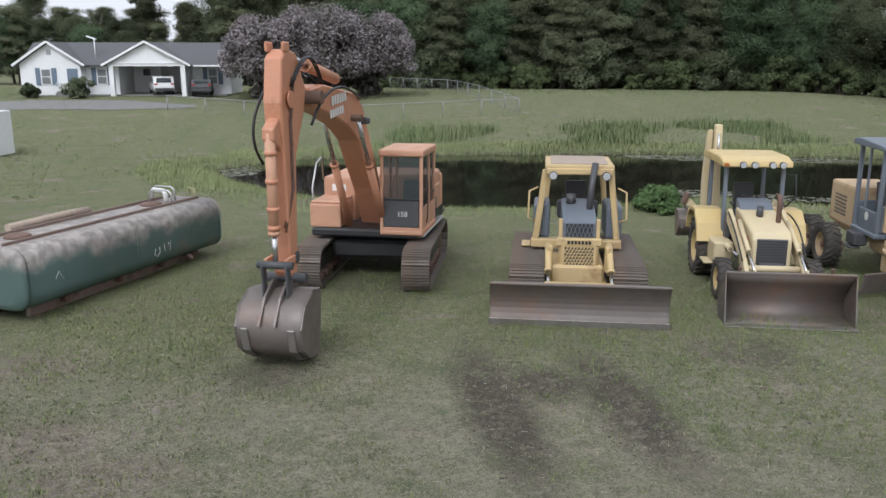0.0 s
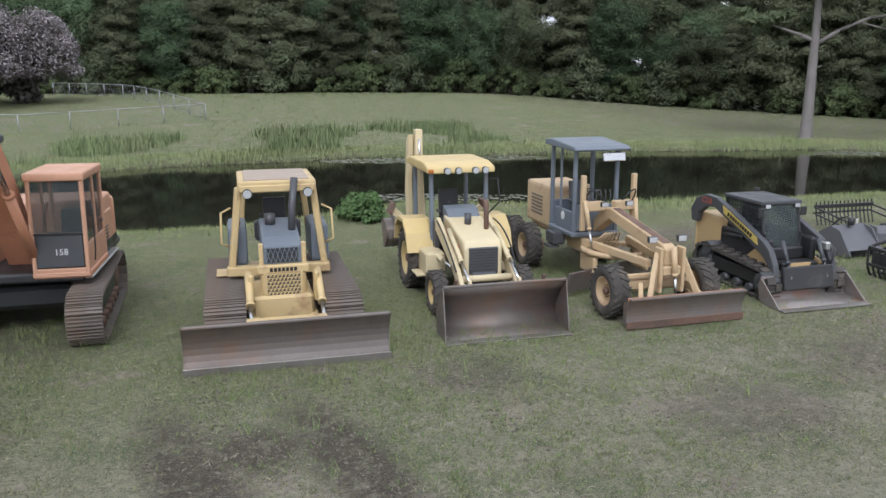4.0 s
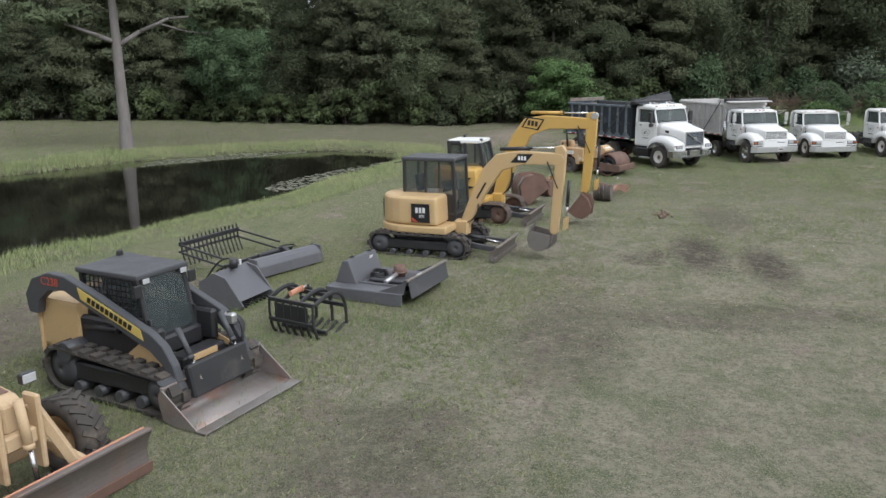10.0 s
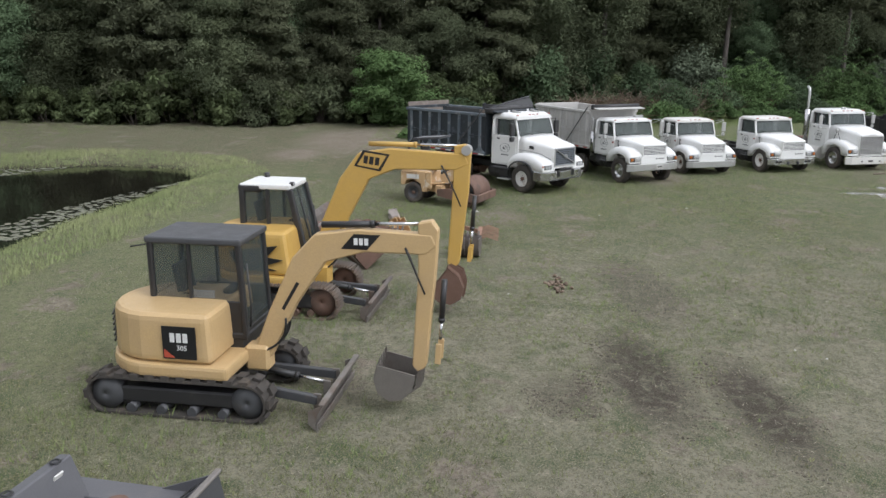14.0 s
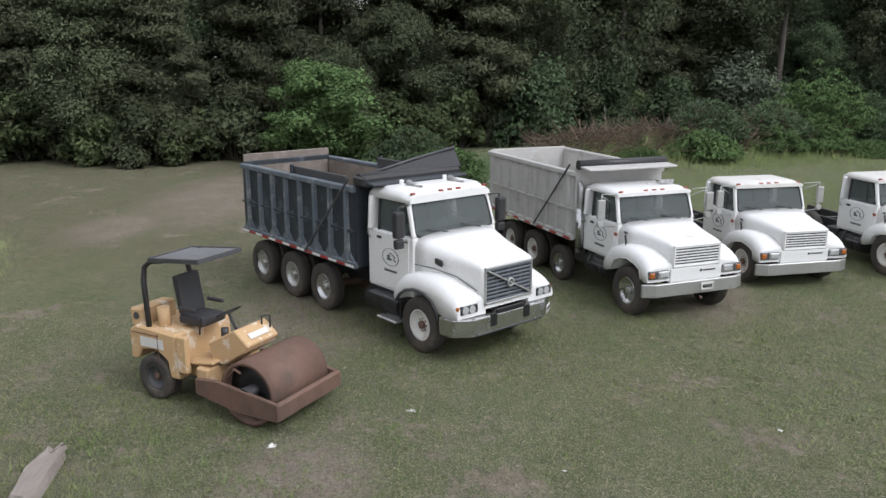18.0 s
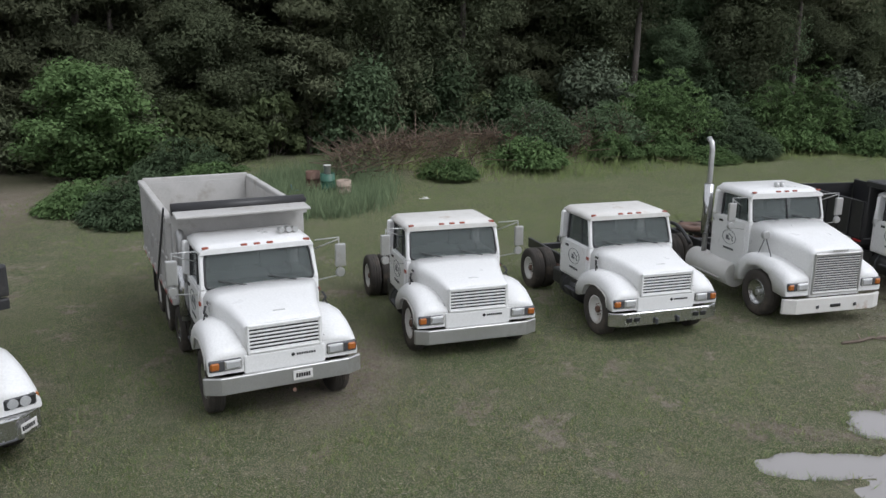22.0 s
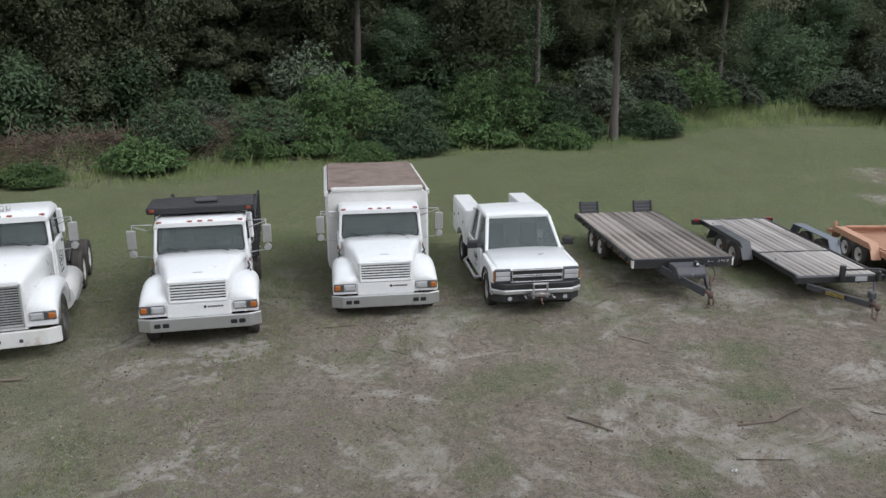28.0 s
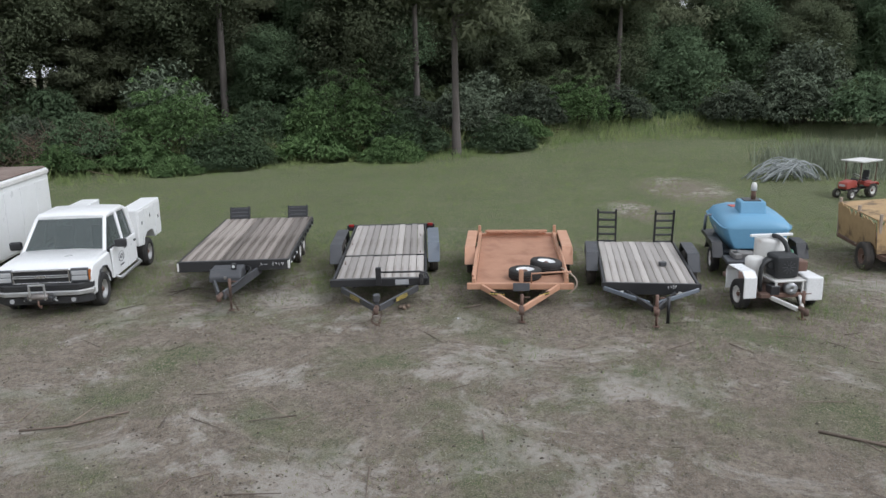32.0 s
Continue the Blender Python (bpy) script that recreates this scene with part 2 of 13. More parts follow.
mk("bark_dark", (0.085, 0.068, 0.055), (0.05, 0.042, 0.036), rough=0.9, s1=3, s2=14, bump=0.8, grain=(1, 1, 0.25))
mk("leaf_edge", (0.135, 0.172, 0.085), (0.18, 0.21, 0.1), rough=0.8, s1=0.4, s2=5, isl=0.12, bump=0.0, spec=0.04, thin=0.42, obr=0.35)
mk("leaf_dark", (0.118, 0.14, 0.084), (0.158, 0.178, 0.1), rough=0.8, s1=0.22, s2=4, isl=0.06, bump=0.0, spec=0.03, thin=0.38, obr=0.3)
mk("leaf_pine", (0.132, 0.148, 0.092), (0.176, 0.188, 0.108), rough=0.8, s1=0.22, s2=4, isl=0.06, bump=0.0, spec=0.03, thin=0.38, obr=0.3)
mk("leaf_mid", (0.118, 0.172, 0.095), (0.152, 0.205, 0.112), rough=0.8, s1=0.5, s2=5, isl=0.08, bump=0.0, spec=0.04, thin=0.35, obr=0.3)
mk("needle_light", (0.17, 0.20, 0.11), (0.13, 0.165, 0.095), rough=0.8, s1=0.8, s2=6, isl=0.15, bump=0.0, spec=0.05, thin=0.3)
mk("leaf_bright", (0.125, 0.20, 0.08), (0.17, 0.25, 0.1), rough=0.75, s1=0.5, s2=4, isl=0.15, bump=0.0, spec=0.06, thin=0.3, obr=0.15)
mk("leaf_grey", (0.11, 0.138, 0.092), (0.145, 0.165, 0.112), rough=0.8, s1=0.8, s2=6, isl=0.16, bump=0.0, spec=0.1, thin=0.12, obr=0.3)
mk("blossom", (0.35, 0.305, 0.32), (0.29, 0.255, 0.265), rough=0.8, s1=0.9, isl=0.2, bump=0.0, spec=0.1)
mk("crape_leaf", (0.21, 0.195, 0.175), (0.25, 0.225, 0.21), rough=0.8, s1=0.7, isl=0.2, bump=0.0, spec=0.1, thin=0.35)
mk("grass_blade", (0.152, 0.18, 0.074), (0.235, 0.228, 0.118), rough=0.8, s1=0.25, s2=3, amt=1.0, isl=0.6, bump=0.0, spec=0.12)
mk("grass_tall", (0.15, 0.205, 0.085), (0.24, 0.265, 0.135), rough=0.8, s1=0.3, s2=3, amt=1.0, isl=0.5, bump=0.0, spec=0.12)
mk("grass_bank", (0.225, 0.275, 0.115), (0.32, 0.345, 0.17), rough=0.8, s1=0.3, s2=3, amt=1.0, isl=0.4, bump=0.0, spec=0.12)
mk("grass_lush", (0.14, 0.198, 0.07), (0.235, 0.275, 0.108), rough=0.8, s1=0.25, s2=3, amt=1.0, isl=0.3, bump=0.0, spec=0.1)
mk("weed_blue", (0.12, 0.17, 0.09), (0.185, 0.23, 0.125), rough=0.8, s1=0.4, s2=3, amt=1.0, isl=0.35, bump=0.0, spec=0.1)
mk("debris", (0.20, 0.15, 0.11), (0.13, 0.09, 0.065), rough=0.9, isl=0.4)
mk("pad_scum", (0.14, 0.15, 0.10), (0.19, 0.18, 0.13), rough=0.5, isl=0.4)
mk("asphalt_grey", (0.21, 0.205, 0.195), (0.17, 0.165, 0.16), rough=0.9, bump=0.3)
mk("litter_white", (0.7, 0.69, 0.66), rough=0.7, bump=0.0)


# ---- building helpers: one bmesh a part ----
def part(name, bm, material, parent, label=""):
    me = bpy.data.meshes.new(name)
    bm.normal_update()
    bm.to_mesh(me)
    bm.free()
    me.materials.append(MATS[material])
    ob = new(name, me)
    ob.parent = parent
    if label:
        ob["label"] = label
    return ob


def thing(name, label, category, m=None, group="", kind=""):
    ob = new(name)
    ob.empty_display_size = 0.3
    tagged(ob, label, category, group, kind)
    if m is not None:
        ob.matrix_world = m
    return ob


def whole(name, bm, material, label, category, m=None, group="", kind=""):
    ob = part(name, bm, material, None)
    tagged(ob, label, category, group, kind)
    if m is not None:
        ob.matrix_world = m
    return ob


def rounded(bm, geom, r, seg=2):
    es = [e for e in {e for f in geom for e in f.edges} if e.calc_face_angle(0) > 0.5]
    if es and r > 0:
        bmesh.ops.bevel(bm, geom=es, offset=r, segments=seg, profile=0.6, affect="EDGES", clamp_overlap=True)


def box(c, s, rot=(0, 0, 0), r=0.012, bm=None, seg=1):
    own = bmesh.new()
    bmesh.ops.create_cube(own, size=1.0, matrix=Matrix.Diagonal((*s, 1)))
    rounded(own, list(own.faces), min(r, min(s) * 0.35), seg)
    bmesh.ops.transform(own, matrix=pose(*c, *rot), verts=own.verts)
    return join(bm, own)


def join(bm, own):
    if bm is None:
        return own
    me = bpy.data.meshes.new("tmp")
    own.to_mesh(me)
    own.free()
    bm.from_mesh(me)
    bpy.data.meshes.remove(me)
    return bm


def prism(profile, y0, y1, r=0.012, bm=None, axis="y", seg=1, taper=1.0):
    """A profile in the plane of the two other axes (x,z for y; x,y for z; y,z for x), drawn out along the axis."""
    own = bmesh.new()
    put = {"y": lambda a, b, h: (a, h, b), "z": lambda a, b, h: (a, b, h), "x": lambda a, b, h: (h, a, b)}[axis]
    ca, cb = sum(p[0] for p in profile) / len(profile), sum(p[1] for p in profile) / len(profile)
    lo = [own.verts.new(put(a, b, y0)) for a, b in profile]
    hi = [own.verts.new(put(ca + (a - ca) * taper, cb + (b - cb) * taper, y1)) for a, b in profile]
    own.faces.new(lo)
    own.faces.new(hi[::-1])
    k = len(profile)
    for i in range(k):
        own.faces.new((lo[i], hi[i], hi[(i + 1) % k], lo[(i + 1) % k]))
    bmesh.ops.recalc_face_normals(own, faces=own.faces)
    if r:
        rounded(own, list(own.faces), r, seg)
    return join(bm, own)


def tube(a, b, r, r2=None, seg=14, bm=None, cap=True):
    own = bmesh.new()
    a, b = Vector(a), Vector(b)
    d = b - a
    bmesh.ops.create_cone(own, cap_ends=cap, segments=seg, radius1=r, radius2=r if r2 is None else r2, depth=d.length)
    for f in own.faces:
        f.smooth = len(f.verts) == 4
    bmesh.ops.transform(own, matrix=Matrix.Translation((a + b) / 2) @ d.to_track_quat("Z", "Y").to_matrix().to_4x4(), verts=own.verts)
    return join(bm, own)


def beam(a, b, w, h, bm=None, r=0.012, roll=0.0, h2=None):
    """A bar from a to b, w wide across and h high (h2 at b)."""
    a, b = Vector(a), Vector(b)
    d = b - a
    own = bmesh.new()
    bmesh.ops.create_cube(own, size=1.0, matrix=Matrix.Diagonal((w, h, d.length, 1)))
    if h2:
        for v in own.verts:
            if v.co.z > 0:
                v.co.y *= h2 / h
    rounded(own, list(own.faces), min(r, w * 0.3, h * 0.3), 1)
    z = d.normalized()
    side = Vector((0, 0, 1)).cross(z)
    side = side.normalized() if side.length > 1e-4 else Vector((0, 1, 0))
    up = z.cross(side)
    m = Matrix((side, up, z)).transposed().to_4x4()
    bmesh.ops.transform(own, matrix=Matrix.Translation((a + b) / 2) @ m @ pose(0, 0, 0, 0, 0, roll), verts=own.verts)
    return join(bm, own)


def bent(points, r, seg=8, bm=None, smooth=True):
    """A round bar or hose along points."""
    own = bmesh.new()
    pts = [Vector(p) for p in points]
    rings = []
    for i, p in enumerate(pts):
        d = (pts[min(i + 1, len(pts) - 1)] - pts[max(i - 1, 0)]).normalized()
        q = d.to_track_quat("Z", "Y").to_matrix()
        rings.append([own.verts.new(p + q @ Vector((r * math.cos(2 * math.pi * k / seg), r * math.sin(2 * math.pi * k / seg), 0))) for k in range(seg)])
    for ra, rb in zip(rings, rings[1:]):
        off = min(range(seg), key=lambda o: sum((ra[k].co - rb[(k + o) % seg].co).length for k in range(0, seg, 2)))
        for k in range(seg):
            f = own.faces.new((ra[k], ra[(k + 1) % seg], rb[(k + 1 + off) % seg], rb[(k + off) % seg]))
            f.smooth = smooth
    own.faces.new(rings[0][::-1])
    own.faces.new(rings[-1])
    bmesh.ops.recalc_face_normals(own, faces=own.faces)
    return join(bm, own)


def arc(p0, p1, p2, k=10):
    """Points on a smooth bow from p0 past p1 to p2."""
    a, b, c = Vector(p0), Vector(p1), Vector(p2)
    return [a * (1 - t) ** 2 + b * 2 * t * (1 - t) + c * t * t for t in (i / k for i in range(k + 1))]


def plate(quad, th, bm=None, r=0.0):
    """A flat plate from four corners, th thick along its normal."""
    own = bmesh.new()
    p = [Vector(v) for v in quad]
    nrm = (p[1] - p[0]).cross(p[2] - p[0]).normalized() * th
    lo = [own.verts.new(v) for v in p]
    hi = [own.verts.new(v + nrm) for v in p]
    own.faces.new(lo[::-1])
    own.faces.new(hi)
    k = len(p)
    for i in range(k):
        own.faces.new((lo[i], lo[(i + 1) % k], hi[(i + 1) % k], hi[i]))
    bmesh.ops.recalc_face_normals(own, faces=own.faces)
    return join(bm, own)


def lathe(profile, seg=28, bm=None, axis="y", at=(0, 0, 0), closed=True):
    """A profile of (radius, along) turned round an axis."""
    own = bmesh.new()
    rings = []
    for i in range(seg):
        a = 2 * math.pi * i / seg
        rings.append([own.verts.new((r * math.cos(a), h, r * math.sin(a))) for r, h in profile])
    k = len(profile)
    for i in range(seg):
        ra, rb = rings[i], rings[(i + 1) % seg]
        for j in range(k if closed else k - 1):
            f = own.faces.new((ra[j], ra[(j + 1) % k], rb[(j + 1) % k], rb[j]))
            f.smooth = True
    bmesh.ops.recalc_face_normals(own, faces=own.faces)
    if axis == "z":
        bmesh.ops.rotate(own, verts=own.verts, matrix=Matrix.Rotation(radians(90), 3, "X"))
    if axis == "x":
        bmesh.ops.rotate(own, verts=own.verts, matrix=Matrix.Rotation(radians(90), 3, "Z"))
    bmesh.ops.translate(own, verts=own.verts, vec=at)
    return join(bm, own)


def text_part(body, size, m, material, parent, label="", name="lettering", squeeze=1.0, bold=0.0):
    """Letters lying in the plane of m, reading along its x."""
    cu = bpy.data.curves.new("letters", "FONT")
    cu.body, cu.size, cu.extrude, cu.align_x, cu.align_y, cu.offset = body, size, 0.002, "CENTER", "CENTER", bold
    cu.resolution_u = 3
    ob = bpy.data.objects.new("letters", cu)
    scene.collection.objects.link(ob)
    me = bpy.data.meshes.new_from_object(ob.evaluated_get(bpy.context.evaluated_depsgraph_get()))
    bpy.data.objects.remove(ob)
    bpy.data.curves.remove(cu)
    bm = bmesh.new()
    bm.from_mesh(me)
    bpy.data.meshes.remove(me)
    bmesh.ops.transform(bm, matrix=m @ Matrix.Diagonal((squeeze, 1, 1, 1)), verts=bm.verts)
    return part(name, bm, material, parent, label)


def mesh_np(name, verts, faces, material, normals=None):
    """A large mesh from arrays: faces all with the same number of corners."""
    me = bpy.data.meshes.new(name)
    k = faces.shape[1]
    me.vertices.add(len(verts))
    me.vertices.foreach_set("co", verts.astype(np.float32).ravel())
    me.loops.add(faces.size)
    me.loops.foreach_set("vertex_index", faces.astype(np.int32).ravel())
    me.polygons.add(len(faces))
    me.polygons.foreach_set("loop_start", np.arange(0, faces.size, k, dtype=np.int32))
    me.update(calc_edges=True)
    me.materials.append(MATS[material])
    if normals is not None:
        me.normals_split_custom_set_from_vertices(normals)
    return me

# ---- land ----
rs = np.random.RandomState(7)
POND = np.array([(-6.0, 36), (-4.2, 30), (0, 25.6), (4, 23.6), (7, 22.9), (10.7, 23.6), (14.2, 24.2), (18.6, 21.3), (24.8, 18.5), (29.6, 16.9), (37, 15.7),
                 (43, 14.9), (48.5, 14.2), (51.2, 15.6), (52.3, 20.5), (50.5, 25.2), (45.2, 29.6), (38, 33.2), (31, 35.6), (19, 39.5), (8, 41), (-2.5, 39.5)])
WATER = -0.3


def pond_depth(x, y):
    """Metres to the pond's edge, above nought inside it."""
    d = np.full(x.shape, 1e9)
    inside = np.zeros(x.shape, bool)
    for (ax, ay), (bx, by) in zip(POND, np.roll(POND, -1, axis=0)):
        ex, ey = bx - ax, by - ay
        t = np.clip(((x - ax) * ex + (y - ay) * ey) / (ex * ex + ey * ey), 0, 1)
        d = np.minimum(d, np.hypot(x - ax - t * ex, y - ay - t * ey))
        inside ^= ((ay > y) != (by > y)) & (x < ex * (y - ay) / (ey + 1e-12) + ax)
    return np.where(inside, d, -d)


def wave(x, y, k, seed):
    r = np.random.RandomState(seed)
    return sum(np.sin(x * k * np.cos(a) + y * k * np.sin(a) + p) for a, p in r.uniform(0, 6.28, (4, 2))) / 4


PUDDLE = ((45.95, -15.15, 0.95, 0.95), (45.0, -13.5, 0.42, 1.1), (44.75, -15.0, 0.75, 1.5), (44.3, -14.2, 0.5, 1.0))


def land(x, y):
    d = pond_depth(x, y) + 0.35 * wave(x, y, 0.9, 3)
    s = np.clip((d + 1.6) / 4.2, 0, 1)
    z = -1.1 * s * s * (3 - 2 * s)
    z = z + 0.02 * wave(x, y, 1.3, 1) + 0.035 * wave(x, y, 0.25, 2) * np.clip((-d) / 6, 0, 1)
    dip = np.zeros(x.shape)
    for cx, cy, rx, ry in PUDDLE:
        e = ((x - cx) / rx) ** 2 + ((y - cy) / ry) ** 2 + 0.3 * wave(x, y, 3.1, 5) + 0.22 * wave(x, y, 9.0, 6) + 0.16 * wave(x, y, 19.0, 8)
        dip = np.maximum(dip, np.clip(1.5 - e, 0, 1))
    mound = 0.9 * np.exp(-(((x - 45.62) / 0.28) ** 2 + ((y + 14.45) / 0.32) ** 2))
    z = z - 0.12 * np.clip(dip - mound, 0, 1)
    # the brush bank behind the yard
    b = np.exp(-(((x - bank_x(y)) / 2.2) ** 2)) * np.clip((-y - 1) / 5, 0, 1)
    rise = np.clip((y - 44 + 0.12 * np.abs(x)) / 36, 0, 1) * np.clip((85 - x) / 40, 0, 1)
    return z + 1.0 * b + 2.1 * rise * rise * (3 - 2 * rise)


def bank_x(y):
    return np.interp(y, [-75, -62, -54, -46, -37, -32, -23, -14, -9.7, -5.5, 3], [84, 89, 95, 94, 86, 85.5, 82, 77, 75, 71.5, 69])


gx = np.concatenate([-30 - np.geomspace(1, 570, 26)[::-1], np.arange(-30, 43.4, 0.42), np.arange(43.4, 47.5, 0.07), np.arange(47.5, 92, 0.42), 92 + np.geomspace(0.6, 520, 26)])
gy = np.concatenate([-62 - np.geomspace(1, 540, 26)[::-1], np.arange(-62, -17.2, 0.42), np.arange(-17.2, -11.6, 0.07), np.arange(-11.6, 50, 0.42), 50 + np.geomspace(0.6, 560, 26)])
X, Y = np.meshgrid(gx, gy, indexing="ij")
Z = land(X, Y)
nx, ny = X.shape
idx = np.arange(nx * ny).reshape(nx, ny)
faces = np.stack([idx[:-1, :-1], idx[1:, :-1], idx[1:, 1:], idx[:-1, 1:]], -1).reshape(-1, 4)


def soil_material():
    """Mown grass with dry thatch, bare sandy soil in the yard, dark churned ruts."""
    m = bpy.data.materials.new("soil_and_turf")
    m.use_nodes = True
    nt = m.node_tree
    n, l = nt.nodes, nt.links
    b = n["Principled BSDF"]
    co = n.new("ShaderNodeTexCoord").outputs["Object"]
    sep = n.new("ShaderNodeSeparateXYZ")
    l.new(co, sep.inputs[0])

    def tex(scale, detail=6.0, rg=0.62, dist=0.0):
        t = n.new("ShaderNodeTexNoise")
        t.inputs["Scale"].default_value, t.inputs["Detail"].default_value, t.inputs["Roughness"].default_value, t.inputs["Distortion"].default_value = scale, detail, rg, dist
        l.new(co, t.inputs["Vector"])
        return t.outputs[0]

    def rng(src, lo, hi, a=0.0, z=1.0):
        r = n.new("ShaderNodeMapRange")
        for i, v in zip((1, 2, 3, 4), (lo, hi, a, z)):
            r.inputs[i].default_value = v
        l.new(src, r.inputs[0])
        return r.outputs[0]

    def op(how, a, z):
        x = n.new("ShaderNodeMath")
        x.operation = how
        x.use_clamp = how == "MULTIPLY" or how == "MAXIMUM"
        for sock, v in ((x.inputs[0], a), (x.inputs[1], z)):
            if hasattr(v, "is_output"):
                l.new(v, sock)
            else:
                sock.default_value = v
        return x.outputs[0]

    def mix(f, a, z):
        x = n.new("ShaderNodeMix")
        x.data_type = "RGBA"
        for sock, v in ((x.inputs[0], f), (x.inputs[6], a), (x.inputs[7], z)):
            if hasattr(v, "is_output"):
                l.new(v, sock)
            else:
                sock.default_value = (*v, 1.0)
        return x.outputs[2]

    n1, n2, n3, n4, n5 = tex(0.16), tex(0.9), tex(5.0), tex(42.0, 4.0, 0.75), tex(15.0, 5.0, 0.7)
    grass = mix(rng(n1, 0.38, 0.62), GRASS_A, GRASS_B)
    grass = mix(rng(tex(1.3, 8.0, 0.7), 0.48, 0.6, 0, 0.75), grass, GRASS_DRY)
    # greener where nobody drives: behind the trucks and beyond the pond
    drive = op("MULTIPLY", rng(sep.outputs[0], 40, 30), rng(sep.outputs[1], 18, 10))
    grass = mix(op("MULTIPLY", drive, rng(n2, 0.3, 0.6, 0.35, 0.85)), grass, (0.335, 0.312, 0.24))
    field = op("MULTIPLY", rng(sep.outputs[1], 5.5, 10), rng(sep.outputs[0], 60, 50))
    grass = mix(op("MULTIPLY", field, 0.8), grass, mix(n2, (0.14, 0.178, 0.07), (0.19, 0.218, 0.095)))
    worn = op("MULTIPLY", rng(sep.outputs[0], 46, 53), rng(sep.outputs[1], 3.5, 7))
    grass = mix(op("MULTIPLY", worn, rng(n2, 0.25, 0.6, 0.4, 0.95)), grass, (0.118, 0.108, 0.066))
    lush = op("MULTIPLY", rng(sep.outputs[0], 55, 60), rng(sep.outputs[1], 1, -5))
    grass = mix(op("MULTIPLY", lush, 0.85), grass, mix(n2, (0.115, 0.165, 0.056), (0.165, 0.215, 0.08)))
    grass = mix(op("MULTIPLY", lush, rng(tex(0.33, 9.0, 0.72), 0.46, 0.6, 0, 0.7)), grass, (0.075, 0.092, 0.046))
    shoots = op("MULTIPLY", op("MULTIPLY", rng(sep.outputs[0], 33, 40), rng(sep.outputs[1], 6, 2)), rng(tex(0.7, 7.0, 0.7), 0.36, 0.6, 0.1, 0.75))
    grass = mix(shoots, grass, (0.118, 0.158, 0.062))
    grass = mix(rng(n3, 0.4, 0.7, 0, 0.6), grass, (0.07, 0.078, 0.05))
    grass = mix(rng(n5, 0.5, 0.58, 0, 0.55), grass, (0.085, 0.092, 0.054))
    grass = mix(rng(tex(0.75, 8.0, 0.72), 0.5, 0.62, 0, 0.7), grass, (0.082, 0.115, 0.052))
    grass = mix(rng(n4, 0.5, 0.58, 0, 0.8), grass, (0.35, 0.315, 0.215))
    soil = mix(rng(n2, 0.35, 0.65), (0.255, 0.208, 0.16), (0.35, 0.298, 0.236))
    soil = mix(rng(n3, 0.42, 0.66, 0, 0.75), soil, (0.142, 0.115, 0.09))
    soil = mix(rng(n5, 0.5, 0.6, 0, 0.65), soil, (0.12, 0.105, 0.088))
    soil = mix(rng(n4, 0.52, 0.62, 0, 0.65), soil, (0.35, 0.325, 0.29))
    # washed pale sand in the yard
    sand = op("MULTIPLY", rng(tex(0.42, 9.0, 0.75, 0.6), 0.52, 0.58), rng(n3, 0.3, 0.5))
    soil = mix(op("MULTIPLY", op("MULTIPLY", sand, rng(sep.outputs[1], -14, -20, 0.15, 1.0)), 0.75), soil, (0.49, 0.45, 0.4))
    # bare ground: the yard before the trailers, and thin spots elsewhere
    yard = op("MULTIPLY", rng(sep.outputs[0], 33, 41), rng(sep.outputs[1], -14, -24))
    yard = op("MULTIPLY", yard, rng(sep.outputs[0], 60, 55))
    bare = op("MULTIPLY", yard, rng(tex(0.5, 7.0, 0.65), 0.34, 0.54))
    thin = op("MULTIPLY", rng(tex(0.55, 9.0, 0.76), 0.55, 0.61), 0.8)
    thin = op("MULTIPLY", thin, op("SUBTRACT", 1.0, op("MULTIPLY", lush, 0.8)))
    bare = op("MAXIMUM", bare, thin)
    for cx, cy, rx, ry in BARE:
        bare = op("MAXIMUM", bare, op("MULTIPLY", oval(n, l, sep, cx, cy, rx, ry), rng(n3, 0.3, 0.55)))
    col = mix(bare, grass, soil)
    churn = 0.0
    ragged = rng(tex(3.4, 10.0, 0.82, 0.5), 0.34, 0.52)
    for k, (cx, cy, rx, ry) in enumerate(CHURN):
        deep = 1.0 if k < 2 or 3 < k < 7 else 0.55
        churn = op("MAXIMUM", churn, op("MULTIPLY", op("MULTIPLY", oval(n, l, sep, cx, cy, rx, ry), ragged), deep))
    col = mix(op("MULTIPLY", churn, 0.92), col, mix(rng(n4, 0.4, 0.6), (0.045, 0.038, 0.03), (0.13, 0.11, 0.088)))
    # mud below the bank
    col = mix(rng(sep.outputs[2], -0.12, -0.28), col, (0.07, 0.06, 0.045))
    l.new(col, b.inputs["Base Color"])
    b.inputs["Roughness"].default_value = 0.95
    b.inputs["Specular IOR Level"].default_value = 0.15
    bp = n.new("ShaderNodeBump")
    bp.inputs["Strength"].default_value, bp.inputs["Distance"].default_value = 0.9, 0.06
    l.new(op("ADD", op("ADD", n3, n5), n4), bp.inputs["Height"])
    l.new(bp.outputs[0], b.inputs["Normal"])
    MATS["soil_and_turf"] = m


